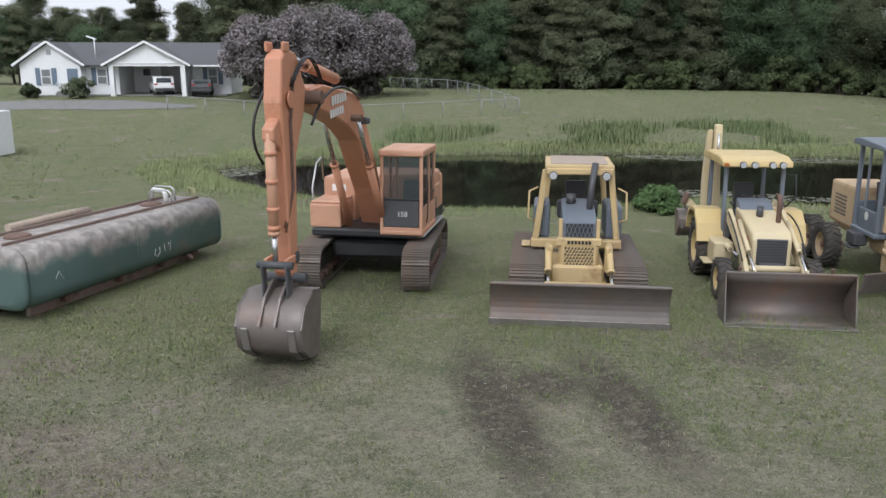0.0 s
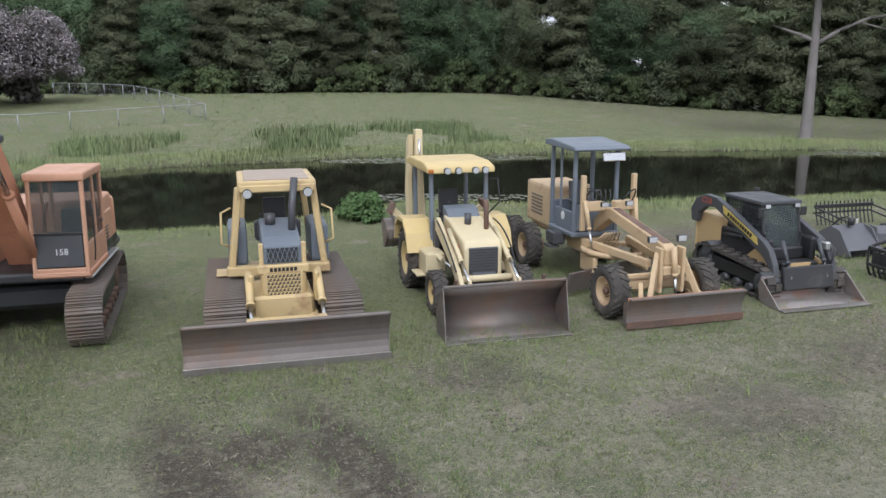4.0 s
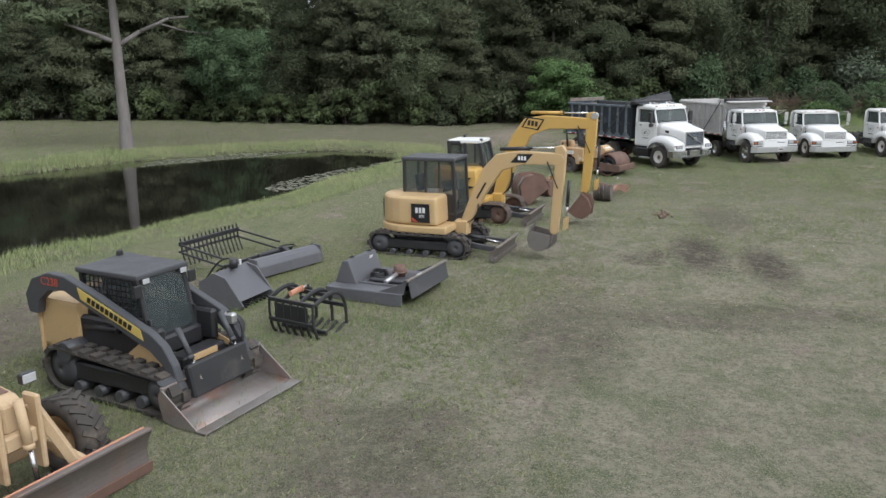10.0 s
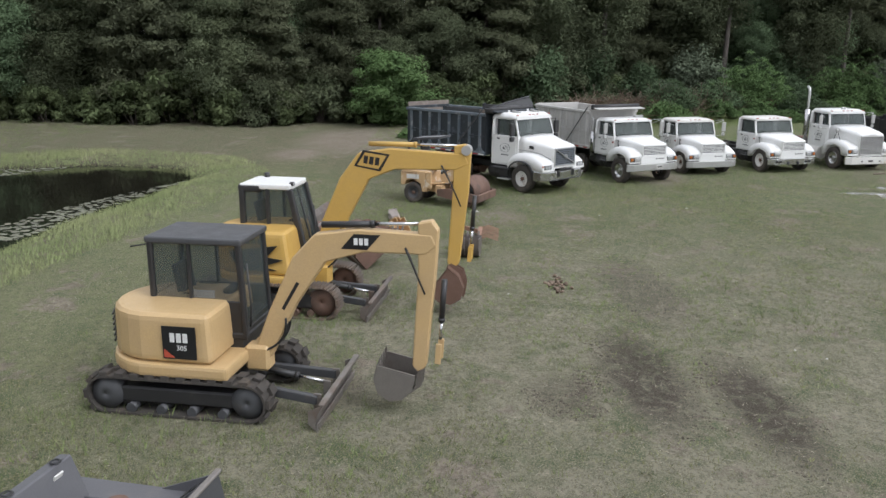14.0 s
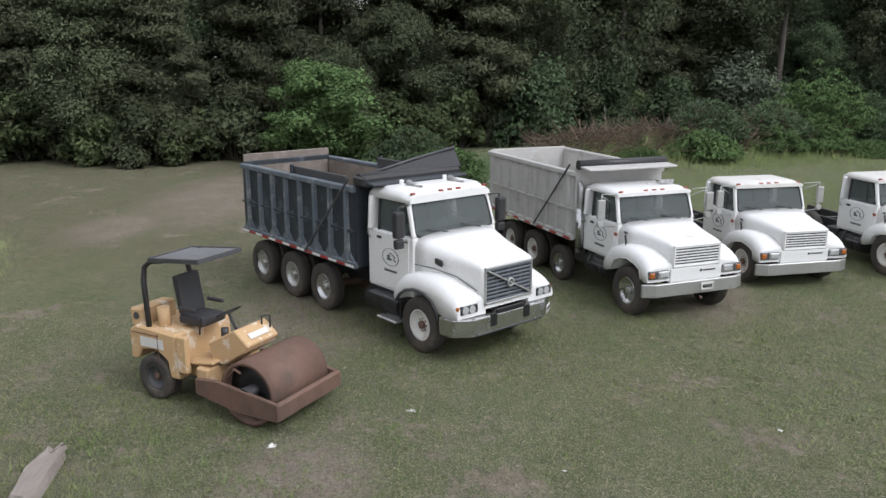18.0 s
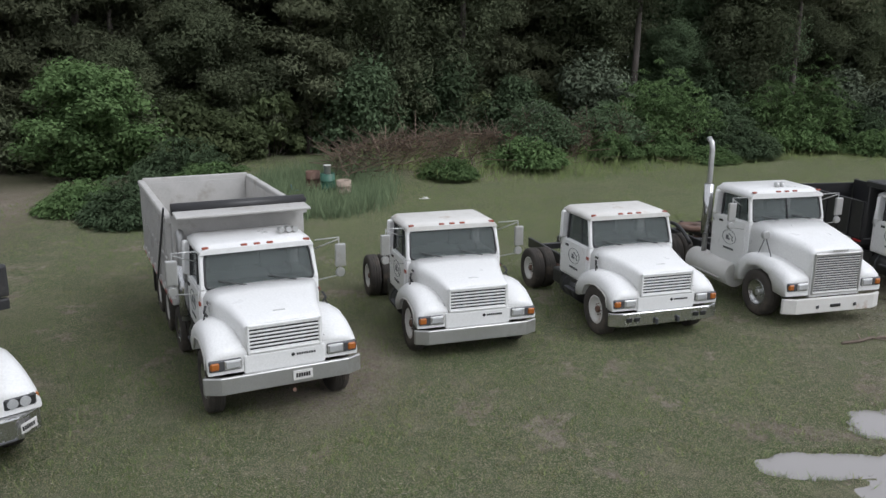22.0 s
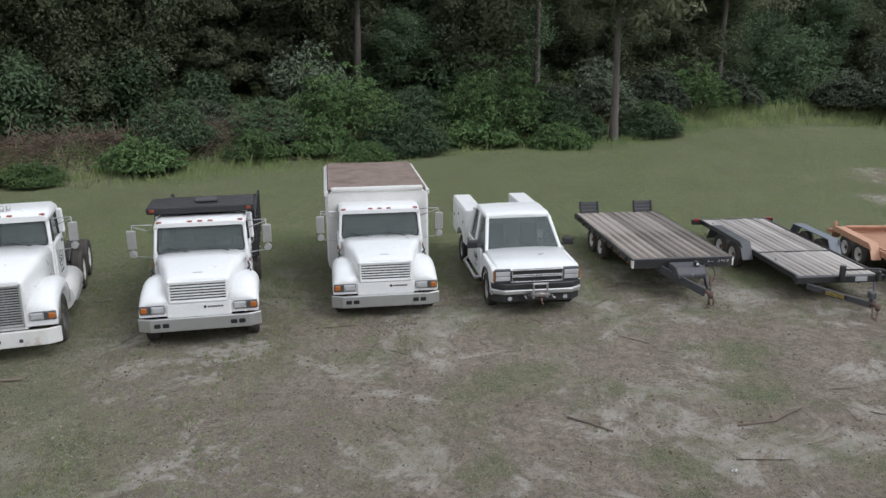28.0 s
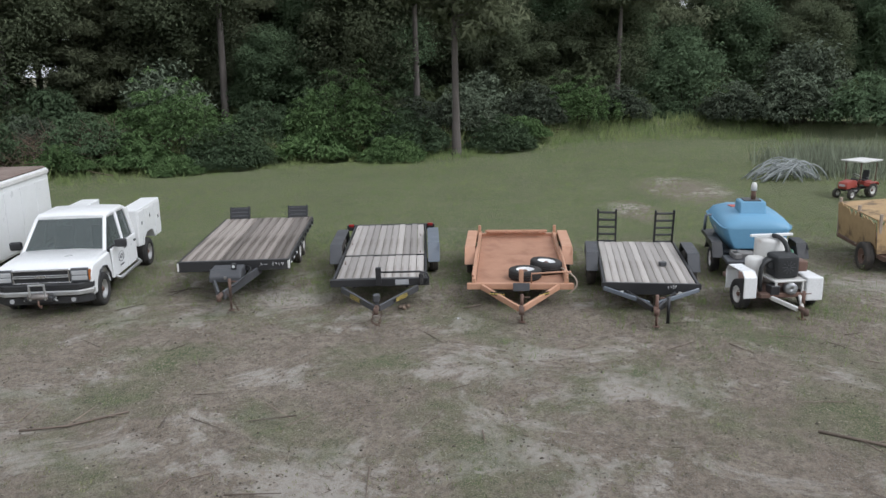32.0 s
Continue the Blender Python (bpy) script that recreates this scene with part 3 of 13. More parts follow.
def oval(n, l, sep, cx, cy, rx, ry):
    """One inside an oval on the ground, falling off to its rim."""
    c = n.new("ShaderNodeCombineXYZ")
    for i, (mid, half) in enumerate(((cx, rx), (cy, ry))):
        s = n.new("ShaderNodeMapRange")
        s.clamp = False
        s.inputs[1].default_value, s.inputs[2].default_value, s.inputs[3].default_value, s.inputs[4].default_value = mid - half, mid + half, -1, 1
        l.new(sep.outputs[i], s.inputs[0])
        l.new(s.outputs[0], c.inputs[i])
    v = n.new("ShaderNodeVectorMath")
    v.operation = "LENGTH"
    l.new(c.outputs[0], v.inputs[0])
    r = n.new("ShaderNodeMapRange")
    for i, q in zip((1, 2, 3, 4), (1.1, 0.5, 0, 1)):
        r.inputs[i].default_value = q
    l.new(v.outputs["Value"], r.inputs[0])
    return r.outputs[0]


GRASS_A, GRASS_B, GRASS_DRY = (0.11, 0.132, 0.075), (0.145, 0.16, 0.093), (0.25, 0.226, 0.168)
CHURN = [(26.5, -0.4, 2.4, 0.8), (25.4, -2.0, 2.2, 0.7), (25.7, 1.0, 0.9, 0.7), (31.5, -1.5, 3.0, 1.0), (2.0, 5.9, 0.65, 2.9), (3.9, 5.7, 0.65, 2.7), (2.9, 6.6, 0.8, 0.8), (6.8, 7.4, 1.0, 1.1), (9.6, 4.2, 1.6, 1.2), (-1.4, 7.6, 1.0, 0.8), (15.0, 4.5, 0.8, 1.2), (13.5, 4.5, 2.0, 1.6), (19.5, 2.5, 3.0, 1.4), (20.6, 0.2, 0.7, 2.6),
         (21.5, -1.6, 0.7, 2.6), (18.0, 12.8, 5.0, 2.4), (42.4, -31.5, 0.5, 5.0), (43.4, -32.0, 0.45, 3.5), (0.5, 14.0, 3.0, 3.0)]
BARE = [(17.0, 13.6, 3.6, 1.8), (20.5, 13.0, 2.4, 1.2), (-5.4, 8.5, 1.3, 0.9), (-4.2, 5.6, 1.1, 0.8), (-3.2, 4.5, 1.2, 0.7), (46, 3.0, 3.0, 2.0), (48.5, -5.8, 2.5, 1.6), (62, 9.0, 8.0, 3.4), (55, 11.0, 3.0, 1.6), (39.5, 1.5, 1.6, 1.2), (51.5, -20, 5, 2.6), (47, -22, 3.5, 3), (68.5, -46.5, 4.0, 2.0), (64, -43.5, 2.4, 1.0), (72.5, -8.5, 2.6, 4.5), (77, -15, 2.2, 4.0), (81.5, -23, 1.6, 3.0), (57, -29.2, 3.0, 0.8)]
soil_material()
ground_me = mesh_np("ground", np.stack([X, Y, Z], -1).reshape(-1, 3), faces, "soil_and_turf")
ground_me.polygons.foreach_set("use_smooth", np.ones(len(faces), bool))
tagged(new("ground", ground_me), "patchy mown grass field with bare sandy soil", "ground", kind="structure")

# water
wm = bpy.data.materials.new("pond_water")
wm.use_nodes = True
wb = wm.node_tree.nodes["Principled BSDF"]
wb.inputs["Base Color"].default_value = (0.012, 0.011, 0.008, 1)
wb.inputs["Roughness"].default_value = 0.04
wb.inputs["IOR"].default_value = 1.33
wt = wm.node_tree.nodes.new("ShaderNodeTexNoise")
wt.inputs["Scale"].default_value = 2.2
wp = wm.node_tree.nodes.new("ShaderNodeBump")
wp.inputs["Strength"].default_value, wp.inputs["Distance"].default_value = 0.22, 0.035
wm.node_tree.links.new(wt.outputs[0], wp.inputs["Height"])
wm.node_tree.links.new(wp.outputs[0], wb.inputs["Normal"])
MATS["pond_water"] = wm
bm = bmesh.new()
mid = POND.mean(0)
bm.faces.new([bm.verts.new((mid[0] + (px - mid[0]) * 1.06, mid[1] + (py - mid[1]) * 1.14, WATER)) for px, py in POND])
tagged(part("pond_water", bm, "pond_water", None), "still dark pond water mirroring the trees", "water", kind="structure")
pm = wm.copy()
# murky base colour, also paled to stand in for bright sky reflection
pm.node_tree.nodes["Principled BSDF"].inputs["Base Color"].default_value = (0.27, 0.255, 0.245, 1)
pm.node_tree.nodes["Principled BSDF"].inputs["IOR"].default_value = 1.6
MATS["puddle_water"] = pm
bm = bmesh.new()
bm.faces.new([bm.verts.new((45.3 + 1.9 * math.cos(a), -14.6 + 2.6 * math.sin(a), -0.06)) for a in np.linspace(0, 6.2832, 40)[:-1]])
tagged(part("puddle", bm, "puddle_water", None), "shallow muddy rain puddle in the grass", "puddle", kind="structure")


# ---- plants ----
def blades(px, py, pz, h, w, k, seed, lean=0.45):
    """Tufts of k narrow three-cornered blades."""
    r = np.random.RandomState(seed)
    c = np.repeat(np.stack([px, py, pz], -1), k, 0)
    hh = np.repeat(h, k) * r.uniform(0.6, 1.15, len(c))
    a, b = r.uniform(0, 6.283, (2, len(c)))
    c[:, 0] += r.normal(0, 1, len(c)) * np.repeat(h, k) * 0.35
    c[:, 1] += r.normal(0, 1, len(c)) * np.repeat(h, k) * 0.35
    side = np.stack([np.cos(a), np.sin(a), 0 * a], -1) * w * (0.6 + hh[:, None] * 2)
    tip = c + np.stack([np.cos(b) * lean * hh, np.sin(b) * lean * hh, hh], -1)
    # blade winding faces the camera's side, south-west, so bent normals stay lit
    n = np.cross(2 * side, tip - c + side)
    south = np.clip((14 - c[:, 0]) / 14, 0, 1) * 1.2
    side = np.where((-n[:, 0] - south * n[:, 1] + 0.6 * n[:, 2] > 0)[:, None], side, -side)
    v = np.stack([c - side, c + side, tip], 1).reshape(-1, 3)
    return v, np.arange(len(v)).reshape(-1, 3)


def scatter(n, x0, x1, y0, y1, seed):
    r = np.random.RandomState(seed)
    return r.uniform(x0, x1, n), r.uniform(y0, y1, n)


def UP(v):
    """Shading normals bent upwards, so blades and sprays catch light their faces would miss."""
    g = np.random.RandomState(1).normal(0, 0.45, v.shape)
    g[:, 2] = 1
    return g / np.linalg.norm(g, axis=1)[:, None]


def sow(name, x, y, h, w, k, seed, material, label, lean=0.45):
    v, f = blades(x, y, land(x, y) - 0.01, h, w, k, seed, lean)
    return tagged(new(name, mesh_np(name, v, f, material, UP(v))), label, "grass", kind="stuff")


# lawn where the camera comes near
gx_, gy_ = [], []
for n_, box_ in ((42000, (-7, 26, 2, 12)), (14000, (-9, 20, 12, 20)), (30000, (18, 48, -10, 10)), (22000, (38, 56, -26, 6)), (9000, (40, 58, -46, -26))):
    x_, y_ = scatter(n_, *box_, n_)
    keep = (wave(x_, y_, 0.8, 9) + wave(x_, y_, 2.6, 10) * 0.8 + rs.uniform(-0.5, 0.5, n_)) > (-0.15 if box_[2] > -26 else 0.25)
    gx_.append(x_[keep]), gy_.append(y_[keep])
x_, y_ = np.concatenate(gx_), np.concatenate(gy_)
def worn_off(x, y):
    """True where wheels and tracks have torn the turf away."""
    d = np.min([((x - cx) / rx) ** 2 + ((y - cy) / ry) ** 2 for cx, cy, rx, ry in CHURN[:14]], 0)
    return d < rs.uniform(0.0, 1.2, len(x))


keep = (pond_depth(x_, y_) < -0.5) & ~worn_off(x_, y_)
x_, y_ = x_[keep], y_[keep]
sow("lawn_grass", x_, y_, rs.uniform(0.03, 0.085, len(x_)), 0.01, 4, 11, "grass_blade", "short mown grass with thin spots", 0.7)
mk("grass_dry", (0.30, 0.285, 0.185), (0.22, 0.23, 0.13), rough=0.85, s1=0.3, s2=3, amt=1.0, isl=0.45, bump=0.0, spec=0.1)
for name_, mat_, n_, lab_, hi_, lo_ in (("lawn_tufts", "grass_lush", 30000, "green tufts left in the mown grass", 0.12, 0.1), ("lawn_thatch", "grass_dry", 30000, "dry straw blades left in the mown grass", 0.08, -0.2)):
    x_, y_ = np.concatenate([np.stack(scatter(int(n_ * f_), *b_, 400 + n_ // 1000)) for f_, b_ in ((0.4, (-6, 24, 3, 12)), (0.45, (24, 47, -8, 9)), (0.15, (40, 56, -22, -6)))], 1)
    keep = (wave(x_, y_, 0.6, 16) + 0.7 * wave(x_, y_, 3.1, 17) + rs.uniform(-0.4, 0.4, len(x_))) > lo_
    keep &= ~worn_off(x_, y_)
    x_, y_ = x_[keep], y_[keep]
    sow(name_, x_, y_, rs.uniform(0.04, hi_, len(x_)), 0.009, 5, 18, mat_, lab_, 0.9)
# crumbled clods in the ruts and wheel tracks
def clods(name, spots, n, lo, hi, seed, material, label):
    """Small five-sided lumps strewn through ovals on the ground."""
    r = np.random.RandomState(seed)
    k = r.randint(0, len(spots), n)
    q = np.array(spots)[k]
    a, d = r.uniform(0, 6.283, n), np.sqrt(r.uniform(0, 1, n)) * 1.05
    x, y = q[:, 0] + q[:, 2] * d * np.cos(a), q[:, 1] + q[:, 3] * d * np.sin(a)
    keep = wave(x, y, 3.4, seed) + 0.8 * wave(x, y, 9.0, seed + 1) > -0.1
    x, y = x[keep], y[keep]
    z, m = land(x, y), len(x)
    sz = r.uniform(lo, hi, m) * r.uniform(0.5, 1.0, m)
    ring = []
    for j in range(5):
        b = j * 1.2566 + r.uniform(-0.3, 0.3, m)
        w = sz * r.uniform(0.7, 1.3, m)
        ring.append(np.stack([x + w * np.cos(b), y + w * np.sin(b), z - 0.008], -1))
    ring.append(np.stack([x + sz * r.uniform(-0.3, 0.3, m), y + sz * r.uniform(-0.3, 0.3, m), z + sz * r.uniform(0.35, 0.8, m)], -1))
    v = np.stack(ring, 1).reshape(-1, 3)
    f = (np.arange(m) * 6)[:, None, None] + np.array([(j, (j + 1) % 5, 5) for j in range(5)])[None]
    return tagged(new(name, mesh_np(name, v, f.reshape(-1, 3), material)), label, "soil", kind="stuff")


mk("clod_soil", (0.105, 0.09, 0.072), (0.15, 0.128, 0.102), rough=0.95, s1=3, isl=0.45, bump=0.0, spec=0.1)
def track_prints(name, lines, seed, material, label):
    """Rows of crumbs pressed up by track shoes: each line runs from a to b, w wide, a row every 17 cm."""
    r = np.random.RandomState(seed)
    spots = []
    for (ax, ay), (bx, by), w in lines:
        L = math.hypot(bx - ax, by - ay)
        ux, uy = (bx - ax) / L, (by - ay) / L
        for i in range(int(L / 0.17)):
            if r.uniform() < 0.16:
                continue
            for c in np.linspace(-w / 2, w / 2, 11):
                q = i * 0.17 + r.normal(0, 0.018)
                spots.append((ax + ux * q - uy * c, ay + uy * q + ux * c, 0.03, 0.03))
    return clods(name, spots, int(len(spots) * 2.2), 0.02, 0.045, seed + 1, material, label)


mk("clod_pale", (0.33, 0.29, 0.24), (0.24, 0.2, 0.165), rough=0.95, s1=3, isl=0.4, bump=0.0, spec=0.1)
clods("rut_clods", CHURN[:14], 16000, 0.012, 0.038, 71, "clod_soil", "dark crumbled clods in the churned ruts")
track_prints("track_prints", [((3.0, 9.4), (1.5, 3.6), 0.55), ((4.9, 8.9), (3.4, 3.4), 0.55), ((6.9, 8.2), (5.6, 3.4), 0.5), ((25.0, 0.9), (28.4, 0.0), 0.5), ((24.6, -1.0), (28.2, -2.0), 0.5)], 91, "clod_soil", "crumbled soil in rows of crawler track prints")
clods("yard_clods", [(47, -26, 6, 8), (48, -36, 6, 8), (50, -21, 5, 4)], 12000, 0.012, 0.045, 73, "clod_soil", "dark crumbs strewn over the bare yard")
clods("yard_grit", [(47, -26, 6, 8), (48, -36, 6, 8), (50, -21, 5, 4)], 8000, 0.012, 0.035, 75, "clod_pale", "pale sandy lumps strewn over the bare yard")
# longer tufts round machines and behind the trucks
x_, y_ = scatter(38000, 55, 84, -62, 8, 21)
keep = wave(x_, y_, 0.55, 27) + 0.7 * wave(x_, y_, 1.7, 28) + rs.uniform(-0.4, 0.4, len(x_)) > -0.25
x_, y_ = x_[keep], y_[keep]
sow("meadow_grass", x_, y_, rs.uniform(0.04, 0.14, len(x_)), 0.011, 5, 22, "grass_lush", "unmown green grass behind the trucks", 0.5)
x_, y_ = scatter(30000, -40, 75, 26, 100, 23)
keep = (pond_depth(x_, y_) < -1.0) & (wave(x_, y_, 0.3, 12) > -0.55)
sow("field_grass", x_[keep], y_[keep], rs.uniform(0.06, 0.2, keep.sum()), 0.014, 5, 24, "grass_lush", "field grass beyond the pond", 0.8)
x_, y_ = scatter(9000, 43.6, 47.4, -17.0, -11.8, 66)
z_ = land(x_, y_)
keep = ((z_ > -0.075) & (z_ < -0.03) | (z_ > -0.1) & (rs.uniform(0, 1, 9000) < 0.05)) & (wave(x_, y_, 2.3, 67) > -0.35)
sow("puddle_sedge", x_[keep], y_[keep], rs.uniform(0.04, 0.13, keep.sum()), 0.006, 4, 68, "grass_tall", "wet sedge standing along the puddle's rim", 0.6)
x_, y_ = scatter(2600, 62, 73, -8.5, 1.5, 81)
keep = (((x_ - 67.5) / 5.2) ** 2 + ((y_ + 3.4) / 3.6) ** 2 + 0.5 * wave(x_, y_, 0.9, 82)) < 0.9
sow("tall_weeds", x_[keep], y_[keep], rs.uniform(0.25, 0.85, keep.sum()), 0.01, 8, 83, "weed_blue", "tall blue-green weeds beside the trees", 0.4)
# taller weeds before the brush bank
x_, y_ = scatter(26000, 70, 96, -60, 4, 61)
u_ = bank_x(y_) - x_
keep = (u_ > 0.5) & (u_ < 7.5 + 2 * wave(x_, y_, 0.5, 62)) & (rs.uniform(0, 1, len(x_)) < 1.1 - u_ / 8)
x_, y_, u_ = x_[keep], y_[keep], u_[keep]
sow("bank_weeds", x_, y_, rs.uniform(0.25, 1.0, len(x_)) * np.clip(1.15 - u_ / 9, 0.35, 1), 0.012, 6, 63, "grass_lush", "rank green weeds before the brush bank", 0.45)
# pond edge
x_, y_ = scatter(230000, -12, 58, 10, 48, 25)
d_ = pond_depth(x_, y_)
keep = (d_ < 0.25) & (d_ > -3.4 + 1.2 * wave(x_, y_, 0.5, 14)) & (rs.uniform(0, 1, len(x_)) < np.where(d_ > -1.5, 0.8, 0.55))
x_, y_, d_ = x_[keep], y_[keep], d_[keep]
sow("pond_edge_grass", x_, y_, np.clip(rs.uniform(0.1, 0.34, len(x_)) + 0.25 * (wave(x_, y_, 0.7, 15) > 0.25) * rs.uniform(0, 1, len(x_)), 0.1, 0.9) * np.where((y_ < 26 - 0.2 * x_) | (x_ > 18) & (y_ < 21), 0.6, 1.0), 0.009, 4, 26, "grass_bank", "tall pale grass along the pond bank", 0.4)


LEAF_N = [None]


def leaf_clumps(centres, radii, per, size, seed, flat=0.75, long=1.5, loose=0.55):
    """Quads tossed through balls: leaves or sprays of needles."""
    r = np.random.RandomState(seed)
    c = np.repeat(centres, per, 0)
    k = len(c)
    off = r.normal(0, 1, (k, 3))
    off /= np.linalg.norm(off, axis=1)[:, None]
    off *= (r.uniform(loose, 1.0, k) ** 0.6)[:, None] * np.repeat(radii, per)[:, None]
    off[:, 2] *= flat
    c = c + off
    # leaves look outwards from their clump and a little up, each tilted its own way
    out = 0.7 * off / (np.linalg.norm(off, axis=1)[:, None] + 1e-6) + np.array([0, 0, 0.55])
    face = out + r.normal(0, 0.42, out.shape)
    face /= np.linalg.norm(face, axis=1)[:, None]
    u = np.cross(face, r.normal(0, 1, (k, 3)))
    u /= np.linalg.norm(u, axis=1)[:, None]
    w = np.cross(face, u)
    s = size * r.uniform(0.6, 1.4, k)[:, None]
    u, w = u * s * long, w * s * 0.62
    v = np.stack([c - u, c - w * 0.9, c + u, c + w * 0.9], 1).reshape(-1, 3)
    # shading normals bent upwards and jittered, so clump undersides shade lighter
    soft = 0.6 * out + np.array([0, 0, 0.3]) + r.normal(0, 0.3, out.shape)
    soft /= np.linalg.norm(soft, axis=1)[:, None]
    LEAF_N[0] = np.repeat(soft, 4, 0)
    return v, np.arange(len(v)).reshape(-1, 4)


def tree(kind, h, seed, bark, leaf, label, per=26, size=0.2, stout=1.0, bare=None, spread=1.6, inner=True):
    """A tree: tapered trunk with limbs, and a crown of many small leaves."""
    r = np.random.RandomState(seed)
    root = thing("pine_tree" if kind == "pine" else "broadleaf_tree", label, "tree")
    bend = r.normal(0, 0.012 * h, 2)

    def spine(t):
        return Vector((bend[0] * math.sin(2.5 * t), bend[1] * math.sin(2.1 * t + 0.4), h * t))

    bm = bmesh.new()
    k, rad = 9, (0.014 * h + 0.05) * stout
    rings = []
    for i in range(k + 1):
        t = i / k * (0.97 if kind == "pine" else 0.8)
        rr = rad * (1.25 if i == 0 else 1.0) * (1 - 0.85 * t)
        p = spine(t)
        rings.append([bm.verts.new((p.x + rr * math.cos(a), p.y + rr * math.sin(a), p.z - (0.15 if i == 0 else 0))) for a in np.linspace(0, 6.2832, 9)[:-1]])
    for a, b in zip(rings, rings[1:]):
        for j in range(8):
            bm.faces.new((a[j], a[(j + 1) % 8], b[(j + 1) % 8], b[j])).smooth = True
    cs, rd = [], []
    lo = {"pine": 0.32, "broad": 0.12, "tall": 0.2}[kind]
    lo = bare or lo
    n_l = {"pine": 34, "broad": 40, "tall": 46}[kind]
    for i in range(n_l):
        t = lo + (0.97 - lo) * (i + r.uniform(0, 1)) / n_l
        a = r.uniform(0, 6.283)
        env = {"pine": 0.19 * (1.05 - t) ** 0.6 + 0.02, "broad": 0.36 * math.sin(math.pi * min(1, (t - lo) / (1 - lo) * 0.85 + 0.12)) ** 0.7, "tall": 0.24 * math.sin(math.pi * min(1, (t - lo) / (1 - lo) * 0.8 + 0.15)) ** 0.7}[kind]
        L = h * env * r.uniform(0.6, 1.15)
        p = spine(t * (1 if kind == "pine" else 0.8))
        up = {"pine": 0.15, "broad": 0.45, "tall": 0.4}[kind] * r.uniform(0.2, 1.3)
        q = p + Vector((math.cos(a) * L, math.sin(a) * L, L * up))
        tube(p, q, max(0.016 * h * (1 - t) * 0.5, 0.03), 0.012, 5, bm, False)
        m = 3 if L > 0.12 * h else 2
        for j in range(m):
            f = 1 - 0.3 * j
            s = r.normal(0, 0.035 * h, 3)
            cs.append((p.x + (q.x - p.x) * f + s[0], p.y + (q.y - p.y) * f + s[1], p.z + (q.z - p.z) * f + s[2] * 0.5))
            rd.append(h * r.uniform(0.035, 0.085) * (1.0 if kind == "pine" else 1.1))
    part("trunk", bm, bark, root)
    v, f = leaf_clumps(np.array(cs), np.array(rd) * spread, per, size, seed + 1, 0.5 if kind == "pine" else 0.75, 2.0 if kind == "pine" else 1.2, 0.12)
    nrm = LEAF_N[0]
    # larger filler sprays deep in the crown, closing its dark gaps
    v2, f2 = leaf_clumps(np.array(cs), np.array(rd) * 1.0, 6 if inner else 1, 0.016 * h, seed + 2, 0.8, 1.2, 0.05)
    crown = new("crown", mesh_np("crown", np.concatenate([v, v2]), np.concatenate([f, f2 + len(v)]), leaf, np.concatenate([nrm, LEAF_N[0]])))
    crown.parent = root
    return root


def bush(h, w, seed, leaf, label, size=0.12, n_c=26, per=60, name="bush"):
    r = np.random.RandomState(seed)
    root = thing(name, label, "bush")
    bm = bmesh.new()
    cs, rd = [], []
    for i in range(n_c):
        a, t = r.uniform(0, 6.283), r.uniform(0.05, 1) ** 0.7
        rr = w * 0.5 * math.sqrt(r.uniform(0, 1)) * math.sqrt(max(0.05, 1 - t * t * 0.85))
        q = Vector((math.cos(a) * rr, math.sin(a) * rr, h * t * r.uniform(0.75, 1.0)))
        if i % 2 == 0:
            tube((q.x * 0.2, q.y * 0.2, -0.1), q, 0.03, 0.008, 5, bm, False)
        cs.append(q)
        rd.append(h * r.uniform(0.12, 0.24))
    part("branch", bm, "bark_dark", root)
    v, f = leaf_clumps(np.array(cs), np.array(rd) * 1.25, per, size * 0.85, seed + 1, 0.9, 1.3, 0.25)
    v[:, 2] = np.maximum(v[:, 2], 0.02)
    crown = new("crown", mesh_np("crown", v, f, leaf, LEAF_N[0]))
    crown.parent = root
    return root


# the edge of the wood, as (x, y) along its foot
EDGE = [(-95, 112), (-50, 112), (-10, 104), (14, 88), (36, 80), (56, 70), (71, 57), (74.5, 42), (70.5, 28), (70, 17), (73, 9), (76, 4), (83, -4), (89, -14), (93, -28), (98, -44), (106, -60), (116, -84), (122, -120)]


def along(s):
    e = np.array(EDGE, float)
    seg = np.hypot(*np.diff(e, axis=0).T)
    c = np.r_[0, np.cumsum(seg)]
    s = np.clip(s, 0, c[-1] - 1e-6)
    i = int(np.searchsorted(c, s, "right") - 1)
    t = (s - c[i]) / seg[i]
    p, d = e[i] * (1 - t) + e[i + 1] * t, (e[i + 1] - e[i]) / seg[i]
    return p, np.array([-d[1], d[0]]), c[-1]


KINDS = [tree("pine", 20, 31, "bark", "leaf_pine", "tall dark pine tree in the wood", 470, 0.094, 1.0, 0.45), tree("pine", 17, 32, "bark", "leaf_pine", "tall dark pine tree in the wood", 470, 0.09, 1.0, 0.38),
         tree("tall", 15, 33, "bark_dark", "leaf_dark", "dark broadleaf tree in the wood", 480, 0.09), tree("broad", 11, 34, "bark_dark", "leaf_dark", "dark broadleaf tree in the wood", 480, 0.086),
         tree("tall", 13, 35, "bark_dark", "leaf_mid", "green broadleaf tree in the wood", 480, 0.086), tree("pine", 14, 36, "bark_dark", "leaf_pine", "young pine tree in the wood", 480, 0.086, 1.0, 0.15)]
SHRUBS = [bush(3.4, 4.6, 41, "leaf_edge", "leafy green undergrowth at the wood's edge", 0.15, 30, 200), bush(2.4, 3.8, 42, "leaf_edge", "green undergrowth at the wood's edge", 0.13, 26, 200),
          bush(4.6, 5.0, 43, "leaf_dark", "tall dark shrub at the wood's edge", 0.17, 34, 200)]
total = along(0)[2]
r_ = random.Random(5)
used = set()


